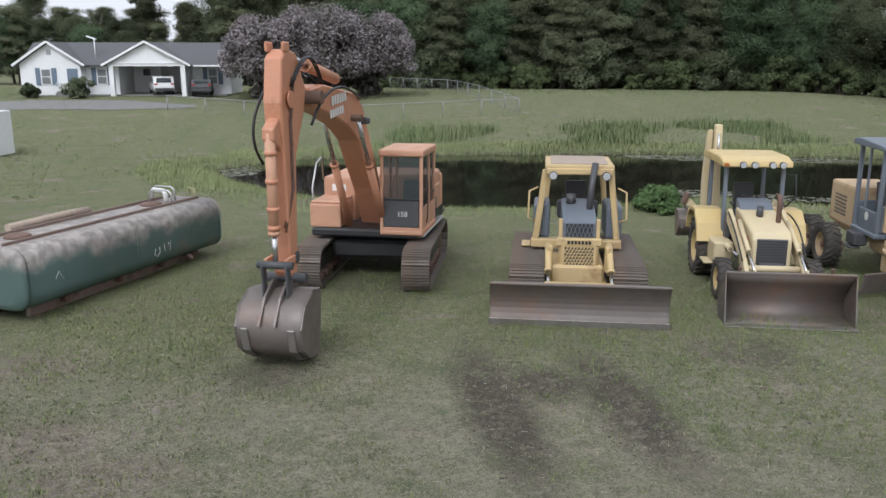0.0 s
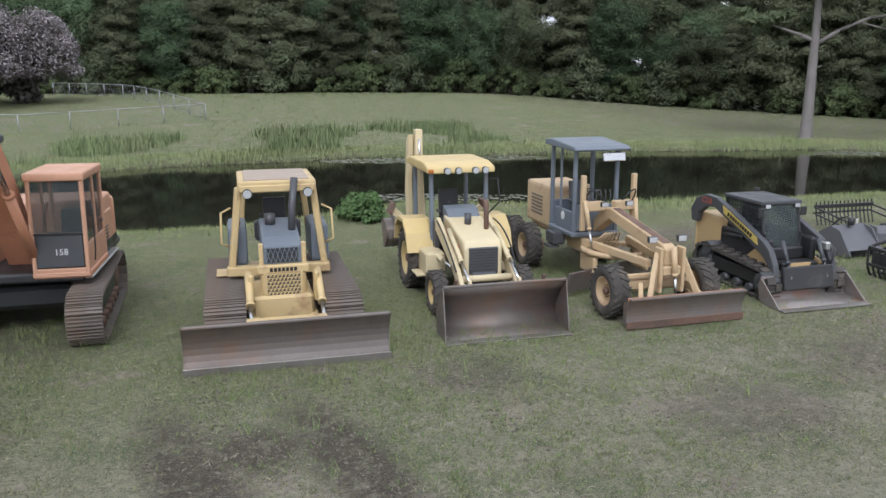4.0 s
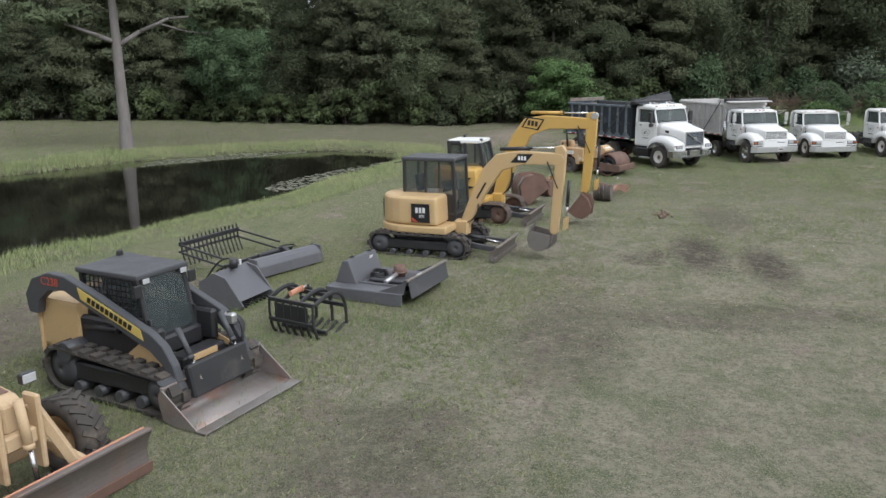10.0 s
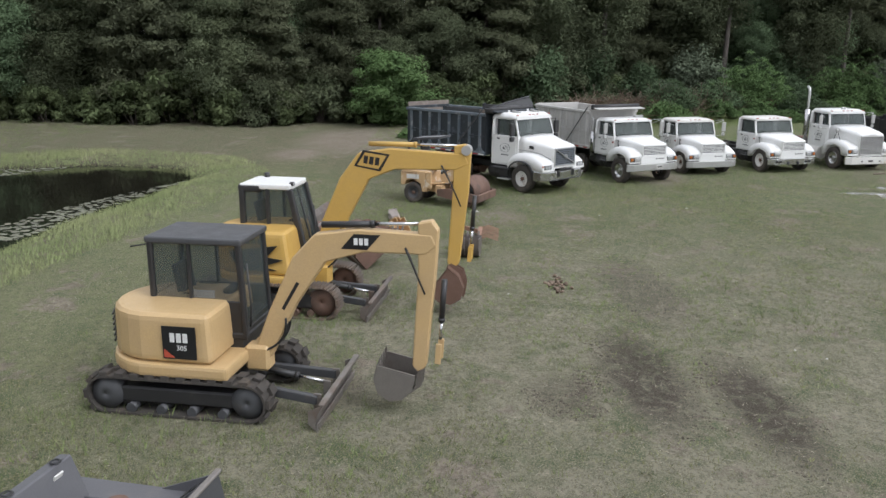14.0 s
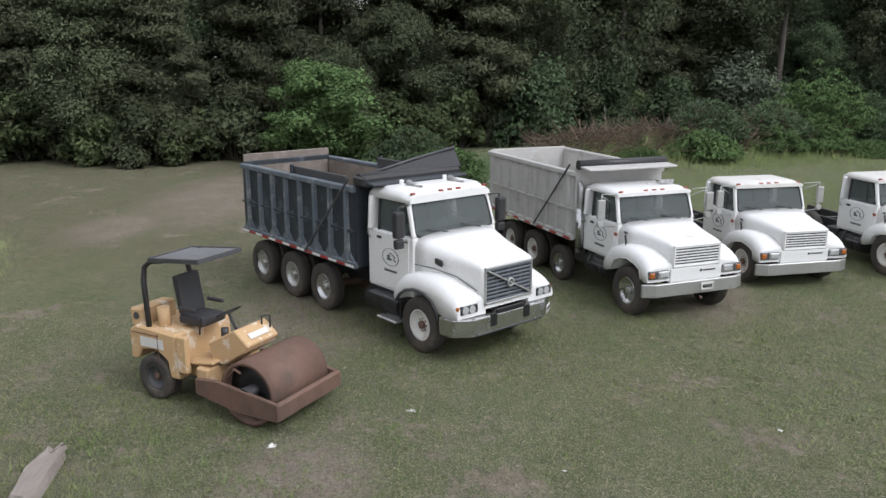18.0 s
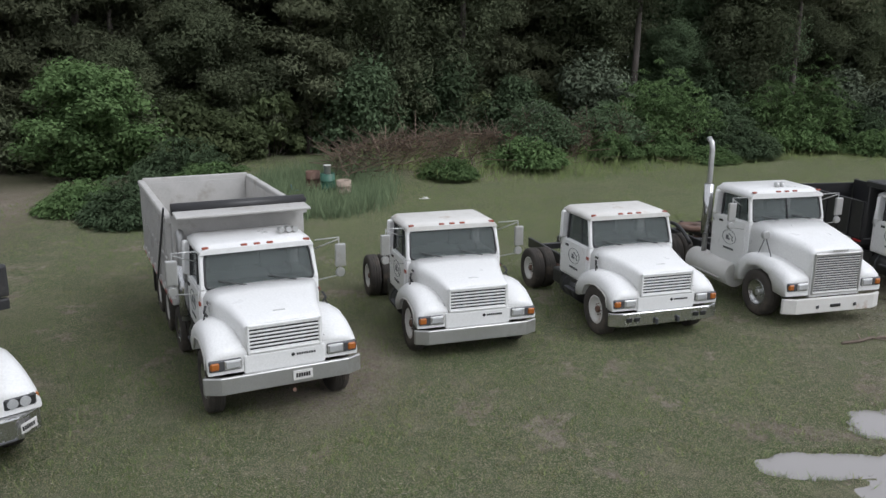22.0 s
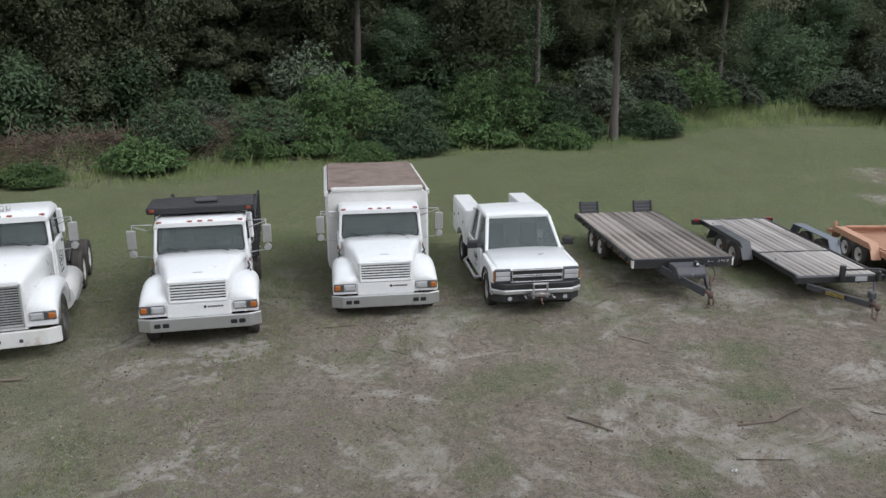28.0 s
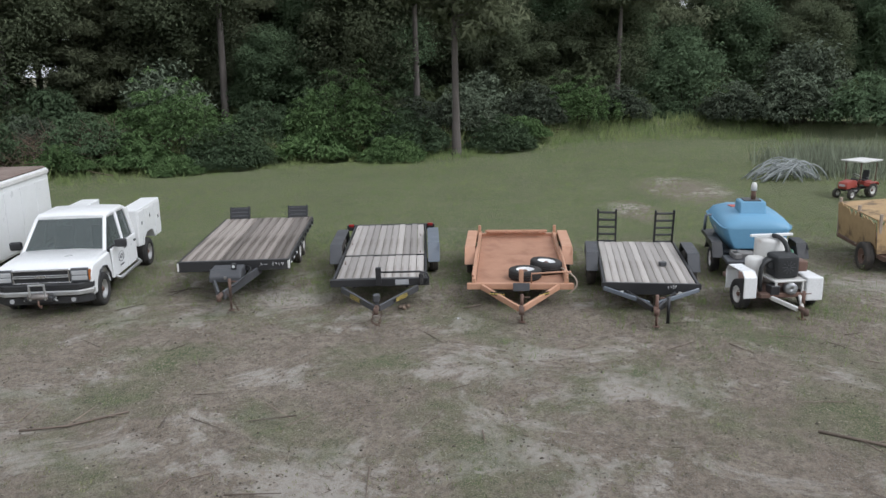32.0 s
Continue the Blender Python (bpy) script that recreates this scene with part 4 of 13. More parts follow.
def ground_at(q):
    return float(land(np.array([q[0]]), np.array([q[1]]))[0])


def stand(ob, x, y, s, group, rz=None):
    """The first standing takes the tree itself, later ones are copies."""
    z = float(land(np.array([x]), np.array([y]))[0])
    m = pose(x, y, z - 0.03, 0, 0, r_.uniform(0, 360) if rz is None else rz)
    if ob.name in used:
        c = copy_thing(ob, m)
    else:
        used.add(ob.name)
        c = ob
        c.matrix_world = m
    c.scale = (s, s, s * r_.uniform(0.9, 1.12))
    tagged(c, group=group)
    return c


for rank, (back, step, pool, sc) in enumerate(((1.5, 4.6, (3, 4, 5, 2), 0.85), (5.5, 4.6, (1, 2, 4, 5), 0.95), (11, 5.6, (0, 1, 2), 0.95), (18, 7.5, (0, 1, 2), 0.95), (27, 10.0, (0, 1, 0), 0.95))):
    s_ = 0.0
    while s_ < total:
        p_, nrm, _ = along(s_)
        q_ = p_ + nrm * (back + r_.uniform(-1.6, 1.6))
        far_left = q_[0] < -14
        if not (far_left and rank == 3):
            stand(KINDS[r_.choice(pool)], q_[0], q_[1], sc * r_.uniform(0.8, 1.2) * (0.72 if far_left else 1), "trees of the wood")
        s_ += step * r_.uniform(0.7, 1.3) * (1.15 if far_left else 1)
s_ = 0.0
while s_ < total:
    p_, nrm, _ = along(s_)
    q_ = p_ + nrm * r_.uniform(-0.6, 1.4)
    if q_[0] > 5:
        stand(SHRUBS[r_.choice((0, 0, 1, 2))], q_[0], q_[1], r_.uniform(0.6, 1.05), "undergrowth")
        for far in (4,):
            q_ = p_ + nrm * (far + r_.uniform(-2, 3))
            stand(SHRUBS[r_.choice((0, 2))], q_[0], q_[1], r_.uniform(0.8, 1.2), "undergrowth")
    s_ += r_.uniform(1.7, 3.0)

# more trees where the wood's edge turns
for x_, y_, k_ in ((75, 63, 2), (78, 59, 4), (82, 65, 0), (77, 68, 1), (80, 54, 3), (84, 58, 2), (86, 50, 1), (72, 66, 5)):
    stand(KINDS[k_], x_, y_, 0.95, "trees of the wood")

# the dark undergrowth deep in the wood
c_ = []
for s_ in np.arange(60, total, 1.3):
    p_, nrm, _ = along(s_)
    q_ = p_ + nrm * r_.uniform(9, 21)
    c_.append((q_[0], q_[1], ground_at(q_) + r_.uniform(0.8, 4.2)))
v_, f_ = leaf_clumps(np.array(c_), np.full(len(c_), 2.0), 90, 0.3, 77, 0.9, 1.3, 0.2)
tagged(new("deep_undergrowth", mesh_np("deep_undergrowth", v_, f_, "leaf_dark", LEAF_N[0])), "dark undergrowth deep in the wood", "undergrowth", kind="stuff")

# the lone pine in the pond's far bank
lone = tree("pine", 19, 51, "bark_grey", "leaf_pine", "lone tall pine with bare grey trunk beside the pond", 150, 0.1, 1.25, 0.5, 1.1, False)
lone.matrix_world = pose(49.3, 32.6, -0.5, 0, 0, 40)
# its two lowest forks, with sprays of needles at their ends
r_l = np.random.RandomState(88)
for fork in (((0, 0, 6.8), (0.1, -1.4, 7.7), (0.2, -3.2, 8.5), (0.1, -6.0, 8.8)), ((0.2, -2.6, 8.2), (0.5, -4.2, 7.75), (0.5, -5.6, 7.6), (0.4, -6.6, 8.1)), ((0, 0, 7.0), (-0.2, 0.9, 7.4), (-0.1, 2.2, 7.9), (0.2, 3.2, 8.3)), ((0, 0, 5.2), (0, -0.2, 5.25), (0, -0.45, 5.4), (0, -0.6, 5.4))):
    bm, w_ = bmesh.new(), (0.16 if fork[0][0] == 0 and abs(fork[3][1]) > 1 else 0.055)
    for j, (a_, b_) in enumerate(zip(fork, fork[1:])):
        tube(a_, b_, w_ * (1 - 0.27 * j), w_ * (0.73 - 0.27 * j) + 0.01, 8, bm)
    limb = part("limb", bm, "bark_grey", lone)
    if abs(fork[3][1]) > 1:
        c_ = np.array([np.array(fork[3]) + (r_l.normal(0, 0.8), r_l.normal(0, 1.2) - (0.6 if fork[3][1] < 0 else -0.3), 0.45 + r_l.normal(0, 0.35)) for _ in range(16)])
        v_, f_ = leaf_clumps(c_, r_l.uniform(0.45, 0.8, 16), 300, 0.1, 89, 0.5, 2.2, 0.1)
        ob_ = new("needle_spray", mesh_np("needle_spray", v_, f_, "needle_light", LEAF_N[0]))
        ob_.parent = limb

# ---- shared pieces of machines ----
def share(ob, name, parent, m):
    """Another object on the same mesh."""
    c = new(name, ob.data)
    c.parent = parent
    c.matrix_local = m
    return c


def lay(ob, m):
    ob.matrix_local = m
    return ob


def bars(m, w, h, n, material, parent, label="brand mark drawn as plain bars", name="brand_mark"):
    """A brand mark as a row of plain shapes in the plane of m."""
    bm = bmesh.new()
    step = w / n
    for i in range(n):
        box((-w / 2 + step * (i + 0.5), 0, 0.002), (step * 0.72, h, 0.004), r=0, bm=bm)
    bmesh.ops.transform(bm, matrix=m, verts=bm.verts)
    return part(name, bm, material, parent, label)


def facing(x, y, z, yaw, size=1.0, tilt=0.0):
    """A plane standing upright that reads from the side to which yaw points."""
    return pose(x, y, z) @ pose(0, 0, 0, 0, 0, yaw + 90) @ pose(0, 0, 0, 90 - tilt, 0, 0)


WHEELS = {}


def wheel(parent, at, R, W, side, rim_mat="white_paint", tyre="rubber", lugs=0, rimR=None, turn=0.0, bolts=8, name="wheel"):
    """A tyre with its rim: side is +1 where the outer face looks to the left."""
    rimR = rimR or R * 0.55
    key = (R, W, rim_mat, tyre, lugs, rimR)
    m = pose(*at, 0, 0, turn + (0 if side > 0 else 180))
    if key in WHEELS:
        t, rm, hb = WHEELS[key]
        w = share(t, name, parent, m)
        share(rm, "rim", w, Matrix())
        share(hb, "hub", w, Matrix())
        return w
    h = W / 2
    R0 = R * (0.955 if lugs else 1.0)
    prof = [(rimR, -h * 0.78), (rimR * 1.12, -h * 0.95), (R0 * 0.82, -h), (R0 * 0.94, -h * 0.93), (R0, -h * 0.72), (R0, h * 0.72), (R0 * 0.94, h * 0.93), (R0 * 0.82, h), (rimR * 1.12, h * 0.95), (rimR, h * 0.78)]
    bm = lathe(prof, 32)
    for i in range(lugs):
        for s in (-1, 1):
            a = 2 * math.pi * (i + (0.25 if s > 0 else -0.25)) / lugs
            own = bmesh.new()
            bmesh.ops.create_cube(own, size=1.0, matrix=Matrix.Diagonal((R * 0.05, h * 1.05, 2 * math.pi * R / lugs * 0.36, 1)))
            mm = Matrix.Rotation(-a, 4, "Y") @ Matrix.Translation((R * 0.97, s * h * 0.5, 0)) @ Matrix.Rotation(radians(32 * s), 4, "X")
            bmesh.ops.transform(own, matrix=mm, verts=own.verts)
            join(bm, own)
    if not lugs:
        for g in (-0.4, 0.0, 0.4):
            lathe([(R0 * 1.0, h * g - 0.012), (R0 * 1.006, h * g - 0.03), (R0 * 1.006, h * g - 0.1 * h), (R0 * 1.0, h * g - 0.12 * h)], 32, bm)
    w = lay(part(name, bm, tyre, parent), m)
    bm = lathe([(rimR, -h * 0.8), (rimR * 1.03, h * 0.82), (rimR * 0.93, h * 0.82), (rimR * 0.86, h * 0.45), (rimR * 0.5, h * 0.28), (rimR * 0.3, h * 0.3), (0.001, h * 0.3), (0.001, h * 0.1), (rimR * 0.85, -h * 0.5)], 28)
    rm = part("rim", bm, rim_mat, w)
    bm = lathe([(rimR * 0.26, h * 0.2), (rimR * 0.26, h * 0.6), (rimR * 0.2, h * 0.7), (0.001, h * 0.72), (0.001, h * 0.2)], 16)
    for i in range(bolts):
        a = 2 * math.pi * i / bolts
        tube((rimR * 0.4 * math.cos(a), h * 0.25, rimR * 0.4 * math.sin(a)), (rimR * 0.4 * math.cos(a), h * 0.42, rimR * 0.4 * math.sin(a)), rimR * 0.05, seg=6, bm=bm)
    hb = part("hub", bm, "rusty_steel" if rim_mat != "chrome" else "dull_chrome", w)
    WHEELS[key] = (w, rm, hb)
    return w


def loop_points(xr, xf, zc, r, n, rf=None, zf=None):
    """Evenly spaced places and pitch angles round a track from a rear to a front wheel."""
    rf, zf = rf or r, zc if zf is None else zf
    pts = []
    for k in range(40):
        a = math.pi / 2 + math.pi * k / 40
        pts.append((xr + r * math.cos(a), zc + r * math.sin(a)))
    for k in range(40):
        a = -math.pi / 2 + math.pi * k / 40
        pts.append((xf + rf * math.cos(a), zf + rf * math.sin(a)))
    p = np.array(pts + pts[:1])
    s = np.r_[0, np.cumsum(np.hypot(*np.diff(p, axis=0).T))]
    out = []
    for k in range(n):
        q = s[-1] * k / n
        i = min(int(np.searchsorted(s, q, "right") - 1), len(p) - 2)
        t = (q - s[i]) / (s[i + 1] - s[i])
        c, d = p[i] * (1 - t) + p[i + 1] * t, p[i + 1] - p[i]
        out.append((c[0], c[1], math.degrees(math.atan2(d[1], d[0]))))
    return out, s[-1] / n


def steel_track(parent, y, width, xr, xf, zc, r, n, mat="track_steel", base=None):
    """A crawler: each shoe a piece, with its frame, idler, sprocket and rollers."""
    root = parent
    pts, pitch = loop_points(xr, xf, zc, r, n)
    frame_bm = box(((xr + xf) / 2, y, zc), (xf - xr + 0.1, width * 0.45, r * 0.9), r=0.04)
    tr = part("track_frame", frame_bm, base or "black_paint", root)
    for x in (xr, xf):
        part("sprocket" if x == xr else "idler", lathe([(r * 0.88, y - width * 0.2), (r * 0.88, y + width * 0.2), (r * 0.5, y + width * 0.26), (0.001, y + width * 0.28), (0.001, y - width * 0.28), (r * 0.5, y - width * 0.26)], 24, at=(x, 0, zc)), "rusty_steel", tr)
    for k in range(7):
        x = xr + (xf - xr) * (k + 0.8) / 7.6
        part("roller", tube((x, y - width * 0.3, zc - r * 0.72), (x, y + width * 0.3, zc - r * 0.72), r * 0.22, seg=12), "rusty_steel", tr)
    bm = box((0, 0, 0.0), (pitch * 0.95, width, 0.035), r=0.008)
    for g in (-0.36, 0.0, 0.36):
        box((pitch * g, 0, -0.03), (0.022, width * 0.98, 0.035), r=0.004, bm=bm)
    first = None
    for x, z, a in pts:
        m = pose(x, y, z) @ pose(0, 0, 0, 0, -a, 0) @ pose(0, 0, -0.0)
        if first is None:
            first = part("track_shoe", bm, mat, tr)
            first.matrix_local = m
        else:
            share(first, "track_shoe", tr, m)
    return tr


def rubber_track(parent, y, width, xr, xf, zc, r, n, rf=None, zf=None, top=None):
    pts, pitch = loop_points(xr, xf, zc, r, n, rf, zf)
    bm = bmesh.new()
    rings = []
    th = 0.035
    for x, z, a in pts:
        ca, sa = math.cos(radians(a)), math.sin(radians(a))
        nx_, nz_ = sa, -ca
        rings.append([bm.verts.new((x + nx_ * o, y + w, z + nz_ * o)) for w, o in ((-width / 2, 0), (width / 2, 0), (width / 2, -th), (-width / 2, -th))])
    for i in range(len(rings)):
        a, b = rings[i], rings[(i + 1) % len(rings)]
        for k in range(4):
            bm.faces.new((a[k], a[(k + 1) % 4], b[(k + 1) % 4], b[k]))
    bmesh.ops.recalc_face_normals(bm, faces=bm.faces)
    for i, (x, z, a) in enumerate(pts):
        for s in (-1, 1):
            if (i + (s > 0)) % 2 == 0:
                own = bmesh.new()
                bmesh.ops.create_cube(own, size=1.0, matrix=Matrix.Diagonal((pitch * 1.1, width * 0.46, 0.05, 1)))
                bmesh.ops.transform(own, matrix=pose(x, y + s * width * 0.25, z) @ pose(0, 0, 0, 0, -a, 0) @ pose(0, 0, -0.025), verts=own.verts)
                join(bm, own)
    tr = part("rubber_track", bm, "rubber_dusty", parent, "black rubber crawler track")
    part("track_frame", box(((xr + xf) / 2, y, zc), ((xf - xr) * 0.95, width * 0.6, r * 0.8), r=0.03), "black_paint", tr)
    for x, z_, q in ((xr, zc, r), (xf, zf or zc, rf or r)):
        part("sprocket", lathe([(q * 0.85, y - width * 0.3), (q * 0.85, y + width * 0.3), (q * 0.4, y + width * 0.42), (0.001, y + width * 0.44), (0.001, y - width * 0.44), (q * 0.4, y - width * 0.42)], 20, at=(x, 0, z_)), "dark_grey", tr)
    for k in range(4):
        x = xr + (xf - xr) * (k + 0.8) / 4.6
        part("roller", tube((x, y - width * 0.42, zc - r * 0.68), (x, y + width * 0.42, zc - r * 0.68), r * 0.26, seg=12), "dark_grey", tr)
    return tr


def cylinder(parent, a, b, r, barrel, split=0.58, name="hydraulic_cylinder"):
    a, b = Vector(a), Vector(b)
    c = a.lerp(b, split)
    bm = tube(a, c, r)
    tube(c - (c - a).normalized() * 0.06, c, r * 1.18, bm=bm)
    ob = part(name, bm, barrel, parent)
    part("piston_rod", tube(c, b, r * 0.55), "chrome", ob, "bright chrome rod")
    return ob


def cabin(parent, x0, x1, y0, y1, z0, z1, frame_mat, roof_mat, post=0.07, slope=0.0, sill=0.6, rear_sill=None, glass="cab_glass", roof_over=0.06, front_sill=None, panel_mat=None, roof_th=0.1, side_mid=True, seat=True, bulge=0.0):
    """A driver's cab: posts, roof, panels, panes and a seat."""
    panel_mat = panel_mat or frame_mat
    bot = {"fl": (x1, y1), "fr": (x1, y0), "rl": (x0, y1), "rr": (x0, y0)}
    for k, (x, y) in bot.items():
        xt = x - slope if k[0] == "f" else x
        part("cab_post", beam((x, y, z0), (xt, y, z1), post, post, r=0.02), frame_mat, parent)
    part("cab_floor", box(((x0 + x1) / 2, (y0 + y1) / 2, z0), (x1 - x0 + post, y1 - y0 + post, 0.1), r=0.02), panel_mat, parent)
    part("cab_roof", box(((x0 + x1 - slope) / 2, (y0 + y1) / 2, z1 + roof_th / 2 - 0.02), (x1 - slope - x0 + post + 2 * roof_over, y1 - y0 + post + 2 * roof_over, roof_th), r=roof_th * 0.42, seg=3), roof_mat, parent)
    fs, rsill = z0 + (front_sill if front_sill is not None else sill), z0 + (rear_sill if rear_sill is not None else sill)
    ss = z0 + sill
    for nm, c, s in (("front_panel", (x1, (y0 + y1) / 2, (z0 + fs) / 2), (0.045, y1 - y0, fs - z0)), ("rear_panel", (x0, (y0 + y1) / 2, (z0 + rsill) / 2), (0.045, y1 - y0, rsill - z0)),
                     ("side_panel", ((x0 + x1) / 2, y1, (z0 + ss) / 2), (x1 - x0, 0.045, ss - z0)), ("side_panel", ((x0 + x1) / 2, y0, (z0 + ss) / 2), (x1 - x0, 0.045, ss - z0))):
        if s[2] > 0.05:
            part(nm, box(c, s, r=0.015), panel_mat, parent)
    if glass:
        f = (fs - z0) / (z1 - z0)
        xa = x1 - slope * f
        part("windscreen", plate([(xa, y0, fs), (xa, y1, fs), (x1 - slope, y1, z1), (x1 - slope, y0, z1)], 0.008), glass, parent, "dark tinted glass")
        part("rear_window", plate([(x0, y0, rsill), (x0, y1, rsill), (x0, y1, z1), (x0, y0, z1)], 0.008), glass, parent)
        for y in (y0, y1):
            part("side_window", plate([(x0, y, ss), (x1 - slope * (ss - z0) / (z1 - z0), y, ss), (x1 - slope, y, z1), (x0, y, z1)], 0.008), glass, parent)
            if side_mid:
                xm = x0 + (x1 - x0) * 0.42
                part("door_post", beam((xm, y, ss), (xm, y, z1), post * 0.8, post * 0.6), frame_mat, parent)
    if seat:
        seat_in(parent, (x0 + (x1 - x0) * 0.36, (y0 + y1) / 2, z0 + 0.35))
        part("control_console", box((x0 + (x1 - x0) * 0.72, (y0 + y1) / 2, z0 + 0.35), (0.16, 0.4, 0.6), r=0.04), "dark_interior", parent)


def seat_in(parent, at, s=1.0, mat="seat_vinyl"):
    x, y, z = at
    bm = box((x, y, z), (0.5 * s, 0.5 * s, 0.14 * s), r=0.05, seg=2)
    st = part("operator_seat", bm, mat, parent, "black vinyl operator seat")
    part("backrest", box((x - 0.25 * s, y, z + 0.36 * s), (0.12 * s, 0.46 * s, 0.62 * s), (0, -10, 0), r=0.05, seg=2), mat, st)
    for dy in (-0.29, 0.29):
        part("armrest", box((x, y + dy * s, z + 0.2 * s), (0.34 * s, 0.06 * s, 0.06 * s), r=0.02), mat, st)


def lamp(parent, at, r, yaw=0.0, square=False, name="work_lamp"):
    x, y, z = at
    d = Vector((math.cos(radians(yaw)), math.sin(radians(yaw)), 0))
    if square:
        b = part(name, box(at, (0.09, r * 2.4, r * 1.6), (0, 0, yaw), r=0.015), "black_paint", parent)
        part("lens", box(Vector(at) + d * 0.045, (0.012, r * 2.1, r * 1.3), (0, 0, yaw), r=0.004), "lamp_glass", b)
    else:
        b = part(name, tube(Vector(at) - d * 0.04, Vector(at) + d * 0.04, r, seg=16), "black_paint", parent)
        part("lens", tube(Vector(at) + d * 0.035, Vector(at) + d * 0.05, r * 0.88, seg=16), "lamp_glass", b)
    return b


def dozer_blade(parent, x, y0, y1, z0, z1, curve, mat, edge="worn_steel", name="blade", lip=0.09, th=0.03):
    """A curved mouldboard facing forward, with a bolted cutting edge and end ribs."""
    k = 8
    prof = []
    for i in range(k + 1):
        t = i / k
        prof.append((x - curve * math.sin(math.pi * t) + 0.10 * (t - 0.5), z0 + (z1 - z0) * t))
    prof += [(p[0] - th, p[1]) for p in prof[::-1]]
    b = part(name, prism(prof, y0, y1, r=0.0), mat, parent, "worn brown steel blade")
    part("cutting_edge", box((prof[0][0] + 0.012, (y0 + y1) / 2, z0 + 0.06), (0.025, (y1 - y0) + 0.05, 0.15), (0, 8, 0), r=0.005), edge, b, "bright worn cutting edge")
    part("top_rail", box((prof[k][0] - 0.03, (y0 + y1) / 2, z1), (0.09, y1 - y0, 0.05), r=0.012), mat, b)
    for y in (y0, y1):
        part("end_plate", prism(prof[: k + 1] + [(x - curve - 0.12, z1 - 0.1), (x - curve - 0.12, z0 + 0.1)], y - 0.012, y + 0.012, r=0.0), mat, b)
    for i in range(1, 4):
        y = y0 + (y1 - y0) * i / 4
        part("back_rib", box((x - curve - 0.13, y, (z0 + z1) / 2), (0.12, 0.03, (z1 - z0) * 0.8), r=0.008), mat, b)
    return b


def loader_bucket(parent, x, w, h, depth, mat, tilt=0.0, name="bucket", back=0.0, at_z=0.0, edge="worn_steel", top=0.72):
    """An open bucket facing forward: curved shell, two cheeks, a cutting edge."""
    prof = [(0.0, 0.0), (-depth * 0.75, 0.01), (-depth * 0.95, h * 0.14), (-depth, h * 0.4), (-depth * (0.45 + 0.62 * top), h * 0.75), (-depth * top, h)]
    inner = [(a + 0.03 if i > 1 else a, b + (0.03 if i < 2 else 0.0)) for i, (a, b) in enumerate(prof)]
    m = pose(x, 0, at_z, 0, -tilt, 0)
    bm = bmesh.new()
    bmv = []
    for y in (-w / 2, w / 2):
        bmv.append([bm.verts.new((a, y, b)) for a, b in prof])
    bmi = []
    for y in (-w / 2, w / 2):
        bmi.append([bm.verts.new((a, y, b)) for a, b in inner])
    for i in range(len(prof) - 1):
        bm.faces.new((bmv[0][i], bmv[0][i + 1], bmv[1][i + 1], bmv[1][i])).smooth = True
        bm.faces.new((bmi[0][i], bmi[1][i], bmi[1][i + 1], bmi[0][i + 1])).smooth = True
    for e in (0, len(prof) - 1):
        bm.faces.new((bmv[0][e], bmv[1][e], bmi[1][e], bmi[0][e]))
    for s in (0, 1):
        for i in range(len(prof) - 1):
            bm.faces.new((bmv[s][i], bmi[s][i], bmi[s][i + 1], bmv[s][i + 1]))
    bmesh.ops.recalc_face_normals(bm, faces=bm.faces)
    bmesh.ops.transform(bm, matrix=m, verts=bm.verts)
    b = part(name, bm, mat, parent, "scuffed steel loader bucket")
    for y in (-w / 2, w / 2):
        bm = prism(prof, y - 0.012, y + 0.012, r=0.0)
        bmesh.ops.transform(bm, matrix=m, verts=bm.verts)
        part("side_cheek", bm, mat, b)
    bm = box((0.04, 0, 0.018), (0.2, w + 0.04, 0.026), r=0.006)
    bmesh.ops.transform(bm, matrix=m, verts=bm.verts)
    part("cutting_edge", bm, edge, b, "bright worn lip")
    bm = box((-depth * top, 0, h), (0.07, w, 0.05), r=0.012)
    bmesh.ops.transform(bm, matrix=m, verts=bm.verts)
    part("top_lip", bm, mat, b)
    return b


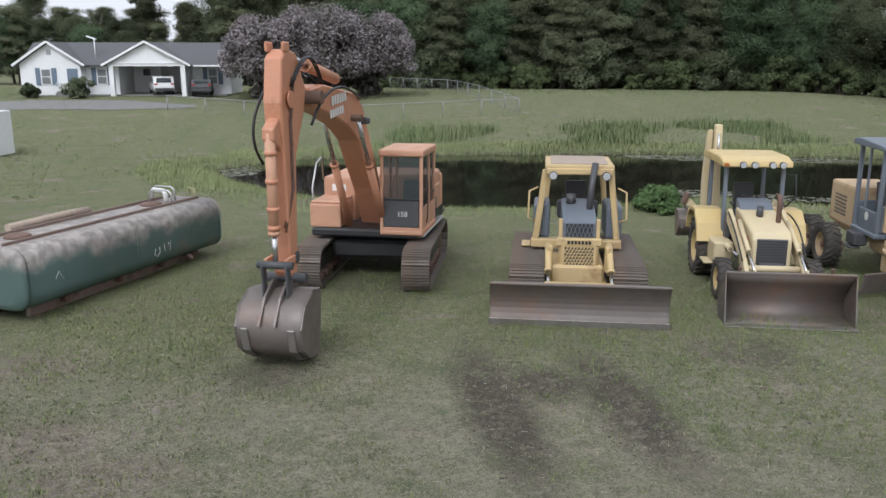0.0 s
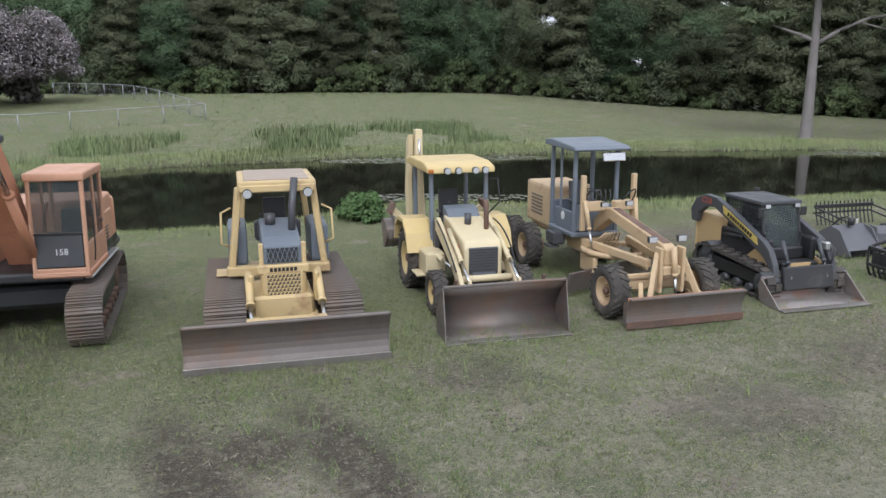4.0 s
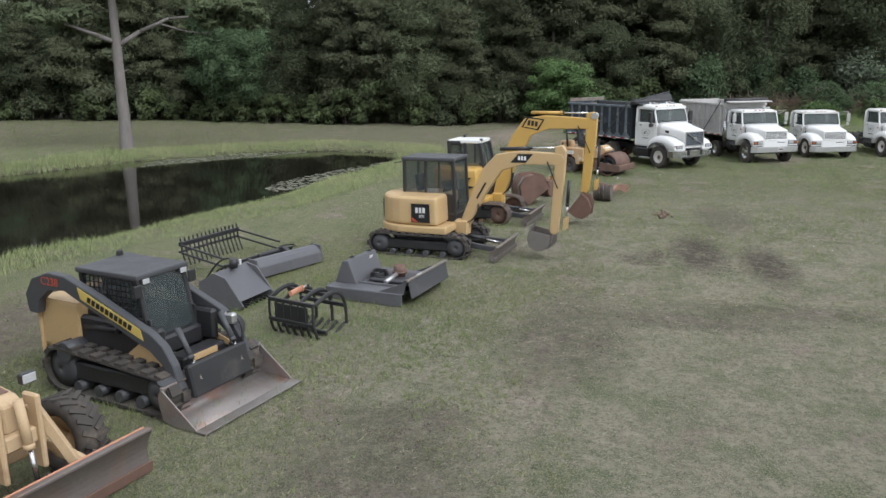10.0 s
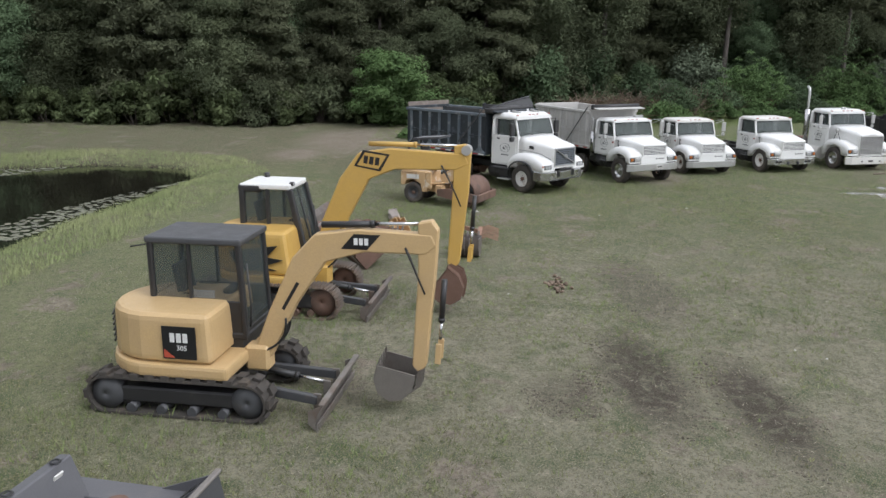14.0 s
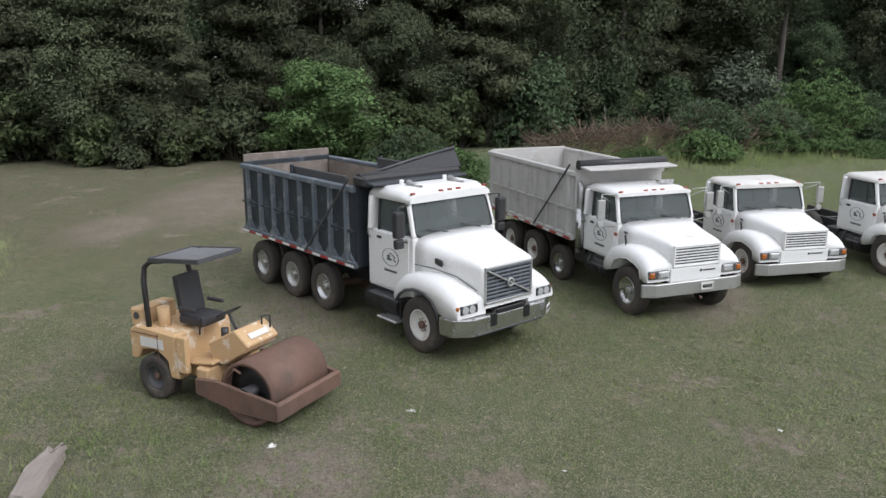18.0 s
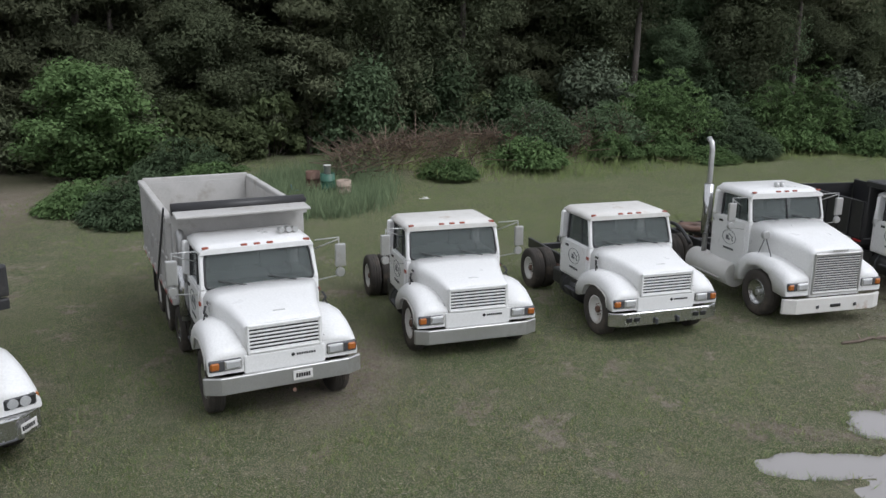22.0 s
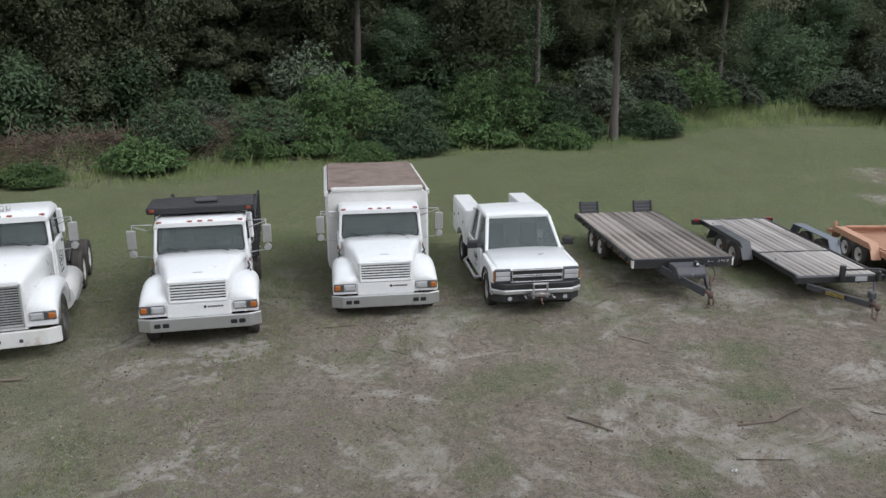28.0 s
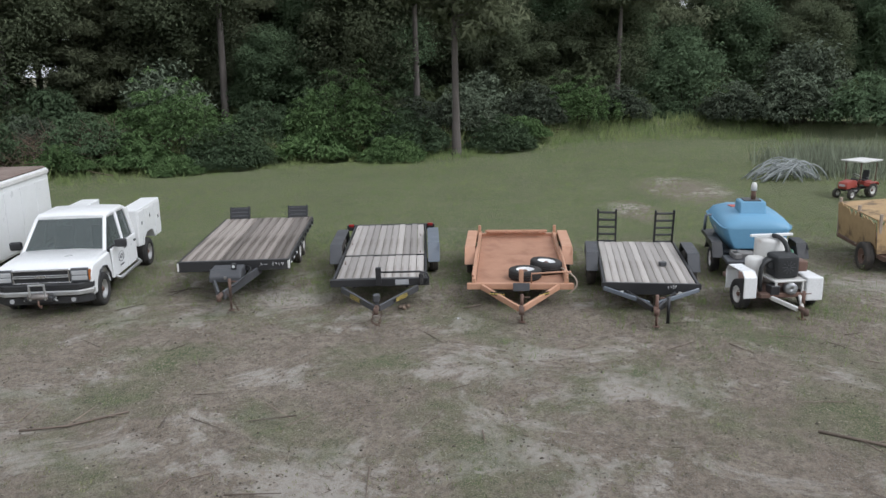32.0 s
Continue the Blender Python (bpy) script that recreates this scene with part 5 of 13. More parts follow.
def dig_bucket(parent, pin, w, s, mat, rot, teeth=5, name="digging_bucket", yaw_m=None):
    """A digging bucket hung at a pin (x, z): rolled shell, cheeks, ears and teeth. rot turns it about the pin."""
    pr = [(0.12, 0.0), (-0.30, -0.05), (-0.62, -0.3), (-0.72, -0.65), (-0.55, -0.98), (-0.2, -1.12), (0.25, -1.05)]
    pr = [(a * s, b * s) for a, b in pr]
    m = (yaw_m or Matrix()) @ pose(pin[0], 0, pin[1], 0, 0, 180) @ pose(0, 0, 0, 0, rot, 0)
    bm = bmesh.new()
    inn = [(a + 0.045 * s, b + 0.03 * s) for a, b in pr]
    rows = [[bm.verts.new((a, y, b)) for a, b in q] for y in (-w / 2, w / 2) for q in (pr, inn)]
    for i in range(len(pr) - 1):
        bm.faces.new((rows[0][i], rows[0][i + 1], rows[2][i + 1], rows[2][i])).smooth = True
        bm.faces.new((rows[1][i], rows[3][i], rows[3][i + 1], rows[1][i + 1])).smooth = True
    bmesh.ops.recalc_face_normals(bm, faces=bm.faces)
    bmesh.ops.transform(bm, matrix=m, verts=bm.verts)
    b = part(name, bm, mat, parent, "worn dark steel digging bucket")
    for y in (-w / 2, w / 2):
        bm = prism(pr, y - 0.02 * s, y + 0.02 * s, r=0.0)
        bmesh.ops.transform(bm, matrix=m, verts=bm.verts)
        part("side_cheek", bm, mat, b)
    for y in (-0.13 * s, 0.13 * s):
        bm = prism([(0.14 * s, 0.13 * s), (-0.30 * s, 0.13 * s), (-0.6 * s, -0.16 * s), (-0.79 * s, -0.62 * s), (-0.7 * s, -0.62 * s), (-0.55 * s, -0.3 * s), (-0.1 * s, -0.04 * s), (0.2 * s, -0.1 * s)], y - 0.02 * s, y + 0.02 * s, r=0.0)
        bmesh.ops.transform(bm, matrix=m, verts=bm.verts)
        part("hinge_ear", bm, mat, b)
    for y in (-w * 0.36, w * 0.36):
        bm = bmesh.new()
        for (a0, b0), (a1, b1) in zip(pr[3:], pr[4:]):
            beam((a0 * 1.02, y, b0 * 1.02), (a1 * 1.02, y, b1 * 1.02), 0.12 * s, 0.035 * s, bm=bm)
        bmesh.ops.transform(bm, matrix=m, verts=bm.verts)
        part("wear_strip", bm, "worn_steel", b)
    for i in range(teeth):
        y = -w / 2 + w * (i + 0.5) / teeth
        bm = prism([(0.2 * s, -1.1 * s), (0.2 * s, -1.0 * s), (0.48 * s, -1.02 * s)], y - 0.04 * s, y + 0.04 * s, r=0.0)
        bmesh.ops.transform(bm, matrix=m, verts=bm.verts)
        part("tooth", bm, "worn_steel", b)
    return b


# ---- the row of machines ----
def excavator():
    """Orange crawler excavator, its arm folded down to the bucket on the grass."""
    ex = thing("excavator", "faded orange crawler excavator with bucket resting on the grass", "excavator", pose(0.78, 14.14, 0, 0, 0, 251.6))
    un = lay(part("undercarriage", box((0, 0, 0.72), (1.9, 1.8, 0.42), r=0.08), "black_paint", ex), pose(0, 0, 0, 0, 0, 4.5))
    for y in (-1.2, 1.2):
        steel_track(un, y, 0.62, -1.6, 1.72, 0.49, 0.44, 50)
    part("slew_ring", tube((0, 0, 0.9), (0, 0, 1.08), 0.62, seg=28), "dark_grey", ex)
    part("upper_deck", box((-0.5, 0, 1.15), (3.4, 2.5, 0.18), r=0.04), "black_paint", ex)
    # house and counterweight
    part("engine_hood", box((-1.3, -0.05, 1.75), (1.3, 2.45, 1.05), r=0.1, seg=3), "orange_light", ex)
    part("counterweight", prism([(-1.9, -1.25), (-2.35, -1.1), (-2.6, -0.5), (-2.6, 0.5), (-2.35, 1.1), (-1.9, 1.25)], 1.02, 2.15, r=0.08, axis="z", seg=2), "orange_light", ex)
    sb = part("side_door", box((-0.7, 1.24, 1.6), (1.5, 0.05, 0.78), r=0.03), "orange_light", ex)
    for i in range(5):
        part("vent_slat", box((-0.75, 1.27, 1.4 + i * 0.07), (0.5, 0.02, 0.035), r=0.006), "black_paint", sb)
    part("side_stripe", box((-0.9, 1.275, 1.32), (1.7, 0.012, 0.16), r=0.004), "decal_black", ex)
    part("step_guard", box((-0.1, 1.3, 1.12), (2.5, 0.16, 0.05), r=0.015), "dull_chrome", ex)
    # right-hand boxes
    part("tool_box", box((0.62, -0.93, 1.52), (1.05, 0.74, 0.55), r=0.05, seg=2), "orange_light", ex)
    part("box_lid", box((0.6, -0.93, 1.82), (1.0, 0.7, 0.05), r=0.02), "orange_light", ex)
    part("fuel_tank", box((-0.28, -0.9, 1.72), (0.8, 0.78, 1.1), r=0.06, seg=2), "orange_light", ex)
    part("tank_notice", box((0.13, -0.9, 2.02), (0.01, 0.34, 0.16), r=0.0), "decal_white", ex, "white notice sticker with unreadable lines")
    part("hand_rail", bent([(0.9, -1.25, 1.4), (0.9, -1.3, 2.1), (0.55, -1.3, 2.65), (0.2, -1.3, 2.75), (0.1, -1.3, 2.2)], 0.022), "dull_chrome", ex)
    part("hand_rail", bent([(-0.1, -0.55, 2.2), (-0.1, -0.55, 2.72), (-0.55, -0.55, 2.8), (-0.7, -0.55, 2.25)], 0.02), "orange_light", ex)
    part("exhaust_pipe", bent([(-1.4, -0.6, 2.2), (-1.4, -0.6, 2.5), (-1.52, -0.6, 2.62)], 0.06), "rusty_steel", ex)
    # cab
    cab = part("cab", box((0.45, 0.87, 1.2), (1.55, 1.0, 0.14), r=0.03), "orange_paint", ex)
    cabin(cab, -0.3, 1.2, 0.42, 1.32, 1.2, 2.92, "orange_light", "orange_light", post=0.075, slope=0.1, sill=0.55, front_sill=0.12, rear_sill=0.8, roof_over=0.03, roof_th=0.16, glass="clear_glass")
    part("screen_divider", box((1.17, 0.87, 1.95), (0.04, 0.84, 0.05), r=0.01), "black_paint", cab)
    part("lower_screen", plate([(1.205, 0.48, 1.35), (1.205, 1.26, 1.35), (1.17, 1.26, 1.92), (1.17, 0.48, 1.92)], 0.01), "dark_grey", cab, "dusty grey lower windscreen")
    text_part("158", 0.16, facing(1.22, 0.9, 1.62, 0), "decal_white", cab, "chalked number 158", "chalk_number")
    part("wiper", beam((1.2, 0.6, 2.0), (1.15, 0.75, 2.55), 0.02, 0.015), "black_paint", cab)
    part("door_handle", box((0.05, 1.39, 2.0), (0.14, 0.03, 0.04), r=0.01), "black_paint", cab)
    part("grab_bar", bent([(0.95, 1.4, 1.4), (0.98, 1.43, 1.6), (0.93, 1.43, 2.3), (0.88, 1.4, 2.5)], 0.015), "black_paint", cab)
    # boom, bent box section
    prof = [(0.15, 1.5), (0.5, 1.25), (1.2, 2.2), (2.25, 3.35), (2.95, 3.7), (4.0, 4.0), (5.05, 4.2), (5.1, 4.5), (4.4, 4.55), (2.45, 4.33), (1.95, 4.08), (0.9, 2.7)]
    boom = part("boom", prism(prof, -0.24, 0.24, r=0.03), "orange_paint", ex, "faded orange bent boom")
    bars(facing(3.6, 0.26, 4.27, 90) @ pose(0, 0, 0, 0, 0, 4), 0.95, 0.17, 6, "decal_white", boom)
    bars(facing(3.75, 0.26, 4.03, 90) @ pose(0, 0, 0, 0, 0, 4), 0.85, 0.15, 6, "decal_white", boom)
    part("work_lamp", box((2.0, 0.3, 3.75), (0.16, 0.2, 0.14), r=0.03), "dark_grey", boom)
    for y in (-0.42, 0.42):
        cylinder(ex, (0.95, y, 1.3), (2.75, y * 0.85, 3.85), 0.085, "orange_paint", 0.6, "boom_cylinder")
    part("boom_pivot", tube((2.75, -0.45, 3.85), (2.75, 0.45, 3.85), 0.07), "rusty_steel", boom)
    part("arm_pin", tube((5.05, -0.42, 4.35), (5.05, 0.42, 4.35), 0.12), "rusty_steel", boom)
    part("cable", bent(arc((2.2, 0.27, 4.2), (4.6, 0.45, 4.9), (5.3, 0.3, 3.9), 12), 0.025), "hose", boom)
    part("cable", bent(arc((5.6, -0.3, 4.6), (6.4, -0.5, 3.9), (5.9, -0.35, 3.3), 10), 0.025), "hose", boom)
    cylinder(ex, (3.0, 0.0, 4.62), (5.35, 0.0, 5.0), 0.105, "orange_paint", 0.72, "arm_cylinder")
    # arm, hanging down
    arm_prof = [(5.5, 5.08), (5.9, 5.14), (6.14, 5.0), (6.26, 4.3), (6.2, 3.6), (6.14, 1.5), (5.98, 1.34), (5.82, 1.5), (5.68, 3.4), (5.2, 4.15), (5.1, 4.5)]
    arm = part("arm", prism(arm_prof, -0.15, 0.15, r=0.025), "orange_paint", ex, "faded orange arm with rust-worn edges")
    for y in (-0.158, 0.158):
        part("side_stiffener", prism([(5.35, 4.4), (5.7, 4.55), (5.95, 3.8), (5.78, 3.6)], y - 0.01, y + 0.01, r=0), "orange_paint", arm)
    for y in (-0.14, 0.14):
        part("lug", box((5.95, y, 5.17), (0.26, 0.05, 0.16), r=0.03), "orange_paint", arm)
    cylinder(ex, (6.42, 0, 3.85), (6.42, 0, 1.75), 0.085, "orange_light", 0.78, "bucket_cylinder")
    part("cylinder_bracket", prism([(6.1, 4.15), (6.5, 3.92), (6.5, 3.74), (6.15, 3.5)], -0.1, 0.1, r=0.02), "orange_paint", arm)
    for z in (3.5, 3.05, 2.6, 2.3):
        part("cylinder_band", tube((6.42, 0, z), (6.42, 0, z + 0.07), 0.102, seg=14), "orange_paint", arm)
    for k, y in enumerate((-0.19, -0.16, 0.16, 0.19)):
        part("hydraulic_pipe", bent([(5.75, y, 4.7), (5.95, y, 4.0), (5.95, y, 2.9), (6.2, y * 0.6, 2.45 - 0.08 * k)], 0.016, 6), "rusty_steel", arm)
        part("hydraulic_hose", bent(arc((4.3, y, 4.5), (5.5, y * 2.2, 5.5), (5.85, y, 4.55), 10), 0.02, 6), "hose", ex)
    for y in (-0.2, 0.2):
        part("boss_plate", tube((5.95, y - 0.012, 4.35), (5.95, y + 0.012, 4.35), 0.14, seg=18), "orange_paint", arm)
        part("boss_plate", tube((5.97, y - 0.012, 1.75), (5.97, y + 0.012, 1.75), 0.1, seg=16), "dark_grey", arm)
    for y in (-0.17, 0.17):
        part("link_bar", beam((6.45, y, 1.75), (5.95, y * 1.1, 1.75), 0.05, 0.13), "orange_paint", ex)
    part("link_pin", tube((6.45, -0.3, 1.72), (6.45, 0.3, 1.72), 0.065), "dark_grey", ex)
    part("link_pin", tube((6.0, -0.36, 1.4), (6.0, 0.36, 1.4), 0.085), "dark_grey", ex)
    for y in (-0.26, 0.26):
        part("bucket_link", beam((6.45, y * 0.8, 1.72), (6.42, y * 0.8, 1.1), 0.045, 0.16), "dark_grey", ex)
    dig_bucket(ex, (6.0, 1.22), 1.1, 1.02, "blade_steel", 16, 5)
    return ex


excavator()


def dozer():
    """Yellow crawler dozer with an open roll-over frame and a wide straight blade."""
    d = thing("bulldozer", "yellow crawler bulldozer with open canopy and worn wide blade", "bulldozer", pose(5.04, 12.1, 0, 0, 0, 255))
    for y in (-1.0, 1.04):
        steel_track(d, y, 0.72, -1.35, 1.75, 0.46, 0.42, 44, base="dozer_yellow")
    part("belly_frame", box((0.2, 0.02, 0.62), (2.9, 1.1, 0.5), r=0.05), "dozer_yellow", d)
    # nose: perforated yellow grille and dark hood
    nose = part("nose", box((1.3, 0.05, 0.95), (0.5, 0.8, 0.85), r=0.04), "dozer_yellow", d)
    part("grille_backing", box((1.56, 0.05, 0.92), (0.02, 0.62, 0.66), r=0.0), "black_paint", nose)
    bm = bmesh.new()
    for i in range(9):
        for j in range(10):
            box((1.578, -0.22 + i * 0.068 + (0.034 if j % 2 else 0), 0.63 + j * 0.066), (0.016, 0.045, 0.022), (45, 0, 0), r=0, bm=bm)
    for y in (-0.27, 0.37):
        box((1.58, y, 0.92), (0.03, 0.05, 0.72), r=0.006, bm=bm)
    for k in range(11):
        box((1.574, 0.05, 0.59 + k * 0.066), (0.012, 0.62, 0.016), r=0, bm=bm)
    part("grille", bm, "dozer_yellow", nose, "yellow perforated radiator grille")
    part("name_panel", box((1.5, 0.05, 1.34), (0.14, 0.92, 0.16), r=0.02), "dozer_yellow", nose)
    bars(facing(1.575, 0.05, 1.34, 0), 0.5, 0.07, 7, "decal_black", nose)
    hood = part("hood", prism([(1.45, 1.42), (1.45, 1.75), (1.1, 1.86), (-0.1, 2.0), (-0.1, 1.1), (1.2, 1.1)], -0.3, 0.4, r=0.05, seg=2), "cab_grey", d, "dusty grey-blue engine hood")
    part("upper_grille", box((1.46, 0.05, 1.58), (0.02, 0.56, 0.26), r=0), "black_paint", hood)
    bm = bmesh.new()
    for i in range(7):
        box((1.474, -0.2 + i * 0.083, 1.58), (0.012, 0.012, 0.26), (18, 0, 0), r=0, bm=bm)
        box((1.474, -0.2 + i * 0.083, 1.58), (0.012, 0.012, 0.26), (-18, 0, 0), r=0, bm=bm)
    part("mesh_bars", bm, "cab_grey", hood)
    for y in (-0.33, 0.43):
        part("grille_side_post", box((1.42, y, 1.55), (0.12, 0.08, 0.5), r=0.015), "dozer_yellow", hood)
    part("exhaust_pipe", bent([(0.75, 0.28, 1.85), (0.72, 0.3, 2.3), (0.55, 0.38, 2.85)], 0.07, 12), "dark_grey", d)
    part("pre_cleaner", tube((0.35, -0.1, 1.95), (0.35, -0.1, 2.15), 0.1), "dark_grey", d)
    for y in (-0.72, 0.85):
        part("side_tank", box((-0.35, y, 1.5), (1.2, 0.36, 0.75), r=0.08, seg=2), "cab_grey", d)
        part("tank_cap", tube((-0.1, y, 1.88), (-0.1, y, 1.95), 0.07), "black_paint", d)
    part("dash", box((-0.1, 0.06, 1.75), (0.2, 0.9, 0.4), r=0.05), "dark_grey", d)
    seat_in(d, (-0.75, 0.06, 1.55), 1.05)
    for y in (-0.25, 0.4):
        part("control_lever", bent([(-0.3, y, 1.6), (-0.3, y, 1.95), (-0.36, y, 2.05)], 0.018), "black_paint", d)
    # roll-over frame
    for x, y in ((0.42, -0.86), (0.42, 0.92), (-1.1, -0.7), (-1.1, 0.8)):
        part("canopy_post", beam((x, y, 1.05), (x - 0.05 if x > 0 else x, 0.06 + (y - 0.06) * 0.78, 2.68), 0.14, 0.12, r=0.02), "dozer_yellow", d)
    rf = part("canopy_roof", box((-0.35, 0.06, 2.74), (1.75, 1.46, 0.12), r=0.035, seg=2), "dozer_yellow", d, "sun-bleached flat canopy roof")
    part("roof_panel", box((-0.35, 0.06, 2.81), (1.5, 1.22, 0.03), r=0.01), "wood_old", rf)
    part("roof_lip", box((0.52, 0.06, 2.66), (0.06, 1.42, 0.14), r=0.02), "dozer_yellow", rf)
    for y in (-0.5, 0.62):
        lamp(d, (0.58, y, 2.58), 0.09, 0)
    part("deck_beam", box((0.45, 0.03, 1.08), (0.22, 1.95, 0.18), r=0.02), "dozer_yellow", d)
    for s in (-1, 1):
        y = 0.04 + s * 0.98
        part("grab_handle", bent([(0.35, y - s * 0.06, 1.55), (0.42, y + s * 0.08, 1.62), (0.36, y + s * 0.06, 2.2), (0.28, y - s * 0.12, 2.28)], 0.022), "dozer_yellow", d)
        cylinder(d, (1.35, 0.05 + s * 0.62, 1.25), (2.55, 0.05 + s * 0.62, 0.55), 0.07, "dozer_yellow", 0.6, "lift_cylinder")
        part("push_arm", beam((0.2, 0.04 + s * 0.5, 0.5), (2.75, 0.04 + s * 0.55, 0.35), 0.14, 0.2), "dozer_yellow", d)
        part("bracket", box((1.5, 0.05 + s * 0.58, 1.0), (0.3, 0.1, 0.55), r=0.03), "dozer_yellow", d)
    part("c_frame", box((2.5, 0.03, 0.42), (0.28, 1.5, 0.24), r=0.04), "rusty_steel", d)
    part("blade_bracket", box((2.72, 0.02, 0.72), (0.35, 1.35, 0.1), r=0.02), "dozer_yellow", d)
    b = dozer_blade(d, 3.1, -1.67, 1.69, 0.02, 0.86, 0.16, "blade_steel")
    text_part("159", 0.13, facing(2.84, 0.05, 0.74, 0, tilt=40), "decal_white", d, "chalked number 159", "chalk_number")
    part("step", box((0.1, -1.05, 0.98), (0.5, 0.2, 0.04), r=0.01), "dozer_yellow", d)
    return d


def backhoe():
    """Cream and yellow backhoe loader."""
    b = thing("backhoe_loader", "faded cream and yellow backhoe loader with rusty front bucket", "backhoe loader", pose(9.3, 12.46, 0, 0, 0, 255))
    for s in (-1, 1):
        wheel(b, (0, s * 0.92, 0.68), 0.68, 0.44, s, "bright_yellow", "rubber_dusty", 22)
        wheel(b, (2.15, s * 0.9, 0.45), 0.45, 0.3, s, "bright_yellow", "rubber_dusty", 18)
        part("rear_fender", prism([(-0.75, 1.0), (-0.62, 1.4), (-0.3, 1.6), (0.25, 1.62), (0.6, 1.35), (0.75, 0.95), (0.68, 0.95), (0.5, 1.3), (0.2, 1.54), (-0.3, 1.52), (-0.56, 1.34), (-0.68, 1.0)], s * 0.62, s * 1.2, r=0.0), "bright_yellow", b, "bright yellow curved rear fender")
        part("fender_cheek", prism([(-0.62, 1.4), (-0.3, 1.6), (0.25, 1.62), (0.6, 1.35), (0.7, 0.95), (0.3, 1.0), (-0.6, 1.05)], s * 0.6, s * 0.64, r=0.0), "bright_yellow", b)
        part("side_box", box((0.95, s * 0.72, 0.82), (0.85, 0.42, 0.5), r=0.04), "pale_yellow", b)
        part("step", box((0.95, s * 1.0, 0.56), (0.5, 0.2, 0.05), r=0.01), "pale_yellow", b)
    part("chassis", box((0.9, 0, 0.7), (3.2, 0.55, 0.35), r=0.04), "dark_grey", b)
    part("front_axle", box((2.15, 0, 0.45), (0.2, 1.5, 0.18), r=0.04), "pale_yellow", b)
    part("cab_platform", box((-0.05, 0, 1.05), (1.3, 1.2, 0.14), r=0.03), "dark_grey", b)
    hood = part("hood", prism([(0.75, 1.0), (0.75, 1.78), (1.3, 1.72), (2.3, 1.5), (2.4, 1.35), (2.4, 0.75), (1.4, 0.75)], -0.4, 0.4, r=0.07, seg=3), "pale_yellow", b, "sun-bleached cream engine hood")
    part("grille", box((2.39, 0, 1.1), (0.05, 0.62, 0.55), r=0.05), "dark_grey", hood)
    for k in range(9):
        part("grille_slat", box((2.42, 0, 0.87 + k * 0.058), (0.012, 0.58, 0.02), r=0.004), "black_paint", hood)
    for s in (-1, 1):
        part("side_decal", box((1.5, s * 0.403, 1.38), (1.1, 0.006, 0.07), (0, 9, 0), r=0), "decal_red", hood, "faded red stripe")
        part("hood_vent", box((1.9, s * 0.4, 1.05), (0.5, 0.02, 0.3), r=0.01), "black_paint", hood)
    part("dash_cowl", prism([(0.55, 1.5), (0.55, 1.95), (0.8, 1.9), (1.05, 1.74), (1.05, 1.4)], -0.36, 0.36, r=0.04, seg=2), "cab_grey", b)
    part("exhaust_pipe", bent([(1.75, 0.26, 1.55), (1.75, 0.26, 2.1), (1.68, 0.26, 2.2)], 0.055), "rusty_steel", b)
    part("intake_cap", tube((1.45, -0.05, 1.65), (1.45, -0.05, 1.9), 0.075), "dark_grey", b)
    seat_in(b, (-0.05, 0.0, 1.5))
    wl = part("steering_column", tube((0.55, 0, 1.55), (0.4, 0, 1.95), 0.03), "black_paint", b)
    part("steering_wheel", lathe([(0.18, -0.012), (0.2, 0), (0.18, 0.012), (0.165, 0)], 20, axis="z", at=(0.4, 0, 1.97)), "black_paint", wl)
    # canopy
    for x, y in ((0.62, -0.62), (0.62, 0.62), (-0.95, -0.62), (-0.95, 0.62)):
        part("canopy_post", beam((x, y, 1.1), (x - 0.06, y, 2.68), 0.09, 0.09, r=0.02), "cab_grey", b)
    cp = part("canopy_roof", prism([(-1.45, 2.66), (-1.4, 2.8), (-0.9, 2.88), (0.4, 2.88), (0.78, 2.8), (0.82, 2.66)], -0.76, 0.76, r=0.06, seg=3), "bright_yellow", b, "faded yellow moulded canopy roof")
    for y in (-0.33, -0.08, 0.3, 0.52):
        lamp(cp, (0.84, y, 2.72), 0.075, 0)
    part("marker_lamp", box((0.8, -0.68, 2.72), (0.06, 0.12, 0.08), r=0.02), "amber", cp)
    part("mirror_arm", bent([(0.6, 0.66, 2.5), (0.7, 0.85, 2.5), (0.72, 0.9, 2.0), (0.65, 0.68, 1.75)], 0.018), "black_paint", b)
    # loader arms
    for s in (-1, 1):
        la = part("loader_arm", prism([(0.75, 1.65), (0.95, 1.75), (2.3, 1.15), (3.05, 0.6), (3.2, 0.3), (3.0, 0.28), (2.75, 0.55), (2.15, 0.95), (0.75, 1.5)], s * 0.56 - 0.045, s * 0.56 + 0.045, r=0.01), "pale_yellow", b, "cream loader arm")
        cylinder(b, (0.9, s * 0.68, 1.0), (2.35, s * 0.66, 1.0), 0.055, "pale_yellow", 0.6, "lift_cylinder")
        cylinder(b, (1.6, s * 0.5, 1.6), (3.15, s * 0.5, 0.85), 0.05, "pale_yellow", 0.62, "tilt_cylinder")
        part("hydraulic_hose", bent(arc((1.1, s * 0.63, 1.7), (2.0, s * 0.7, 1.6), (2.6, s * 0.62, 0.95), 10), 0.018), "hose", b)
        part("loader_tower", box((0.78, s * 0.56, 1.25), (0.22, 0.1, 0.8), r=0.02), "dark_grey", b)
        part("tilt_link", beam((3.1, s * 0.5, 0.9), (3.35, s * 0.5, 0.5), 0.06, 0.12), "pale_yellow", b)
    part("cross_tube", tube((2.62, -0.56, 0.8), (2.62, 0.56, 0.8), 0.07), "pale_yellow", b)
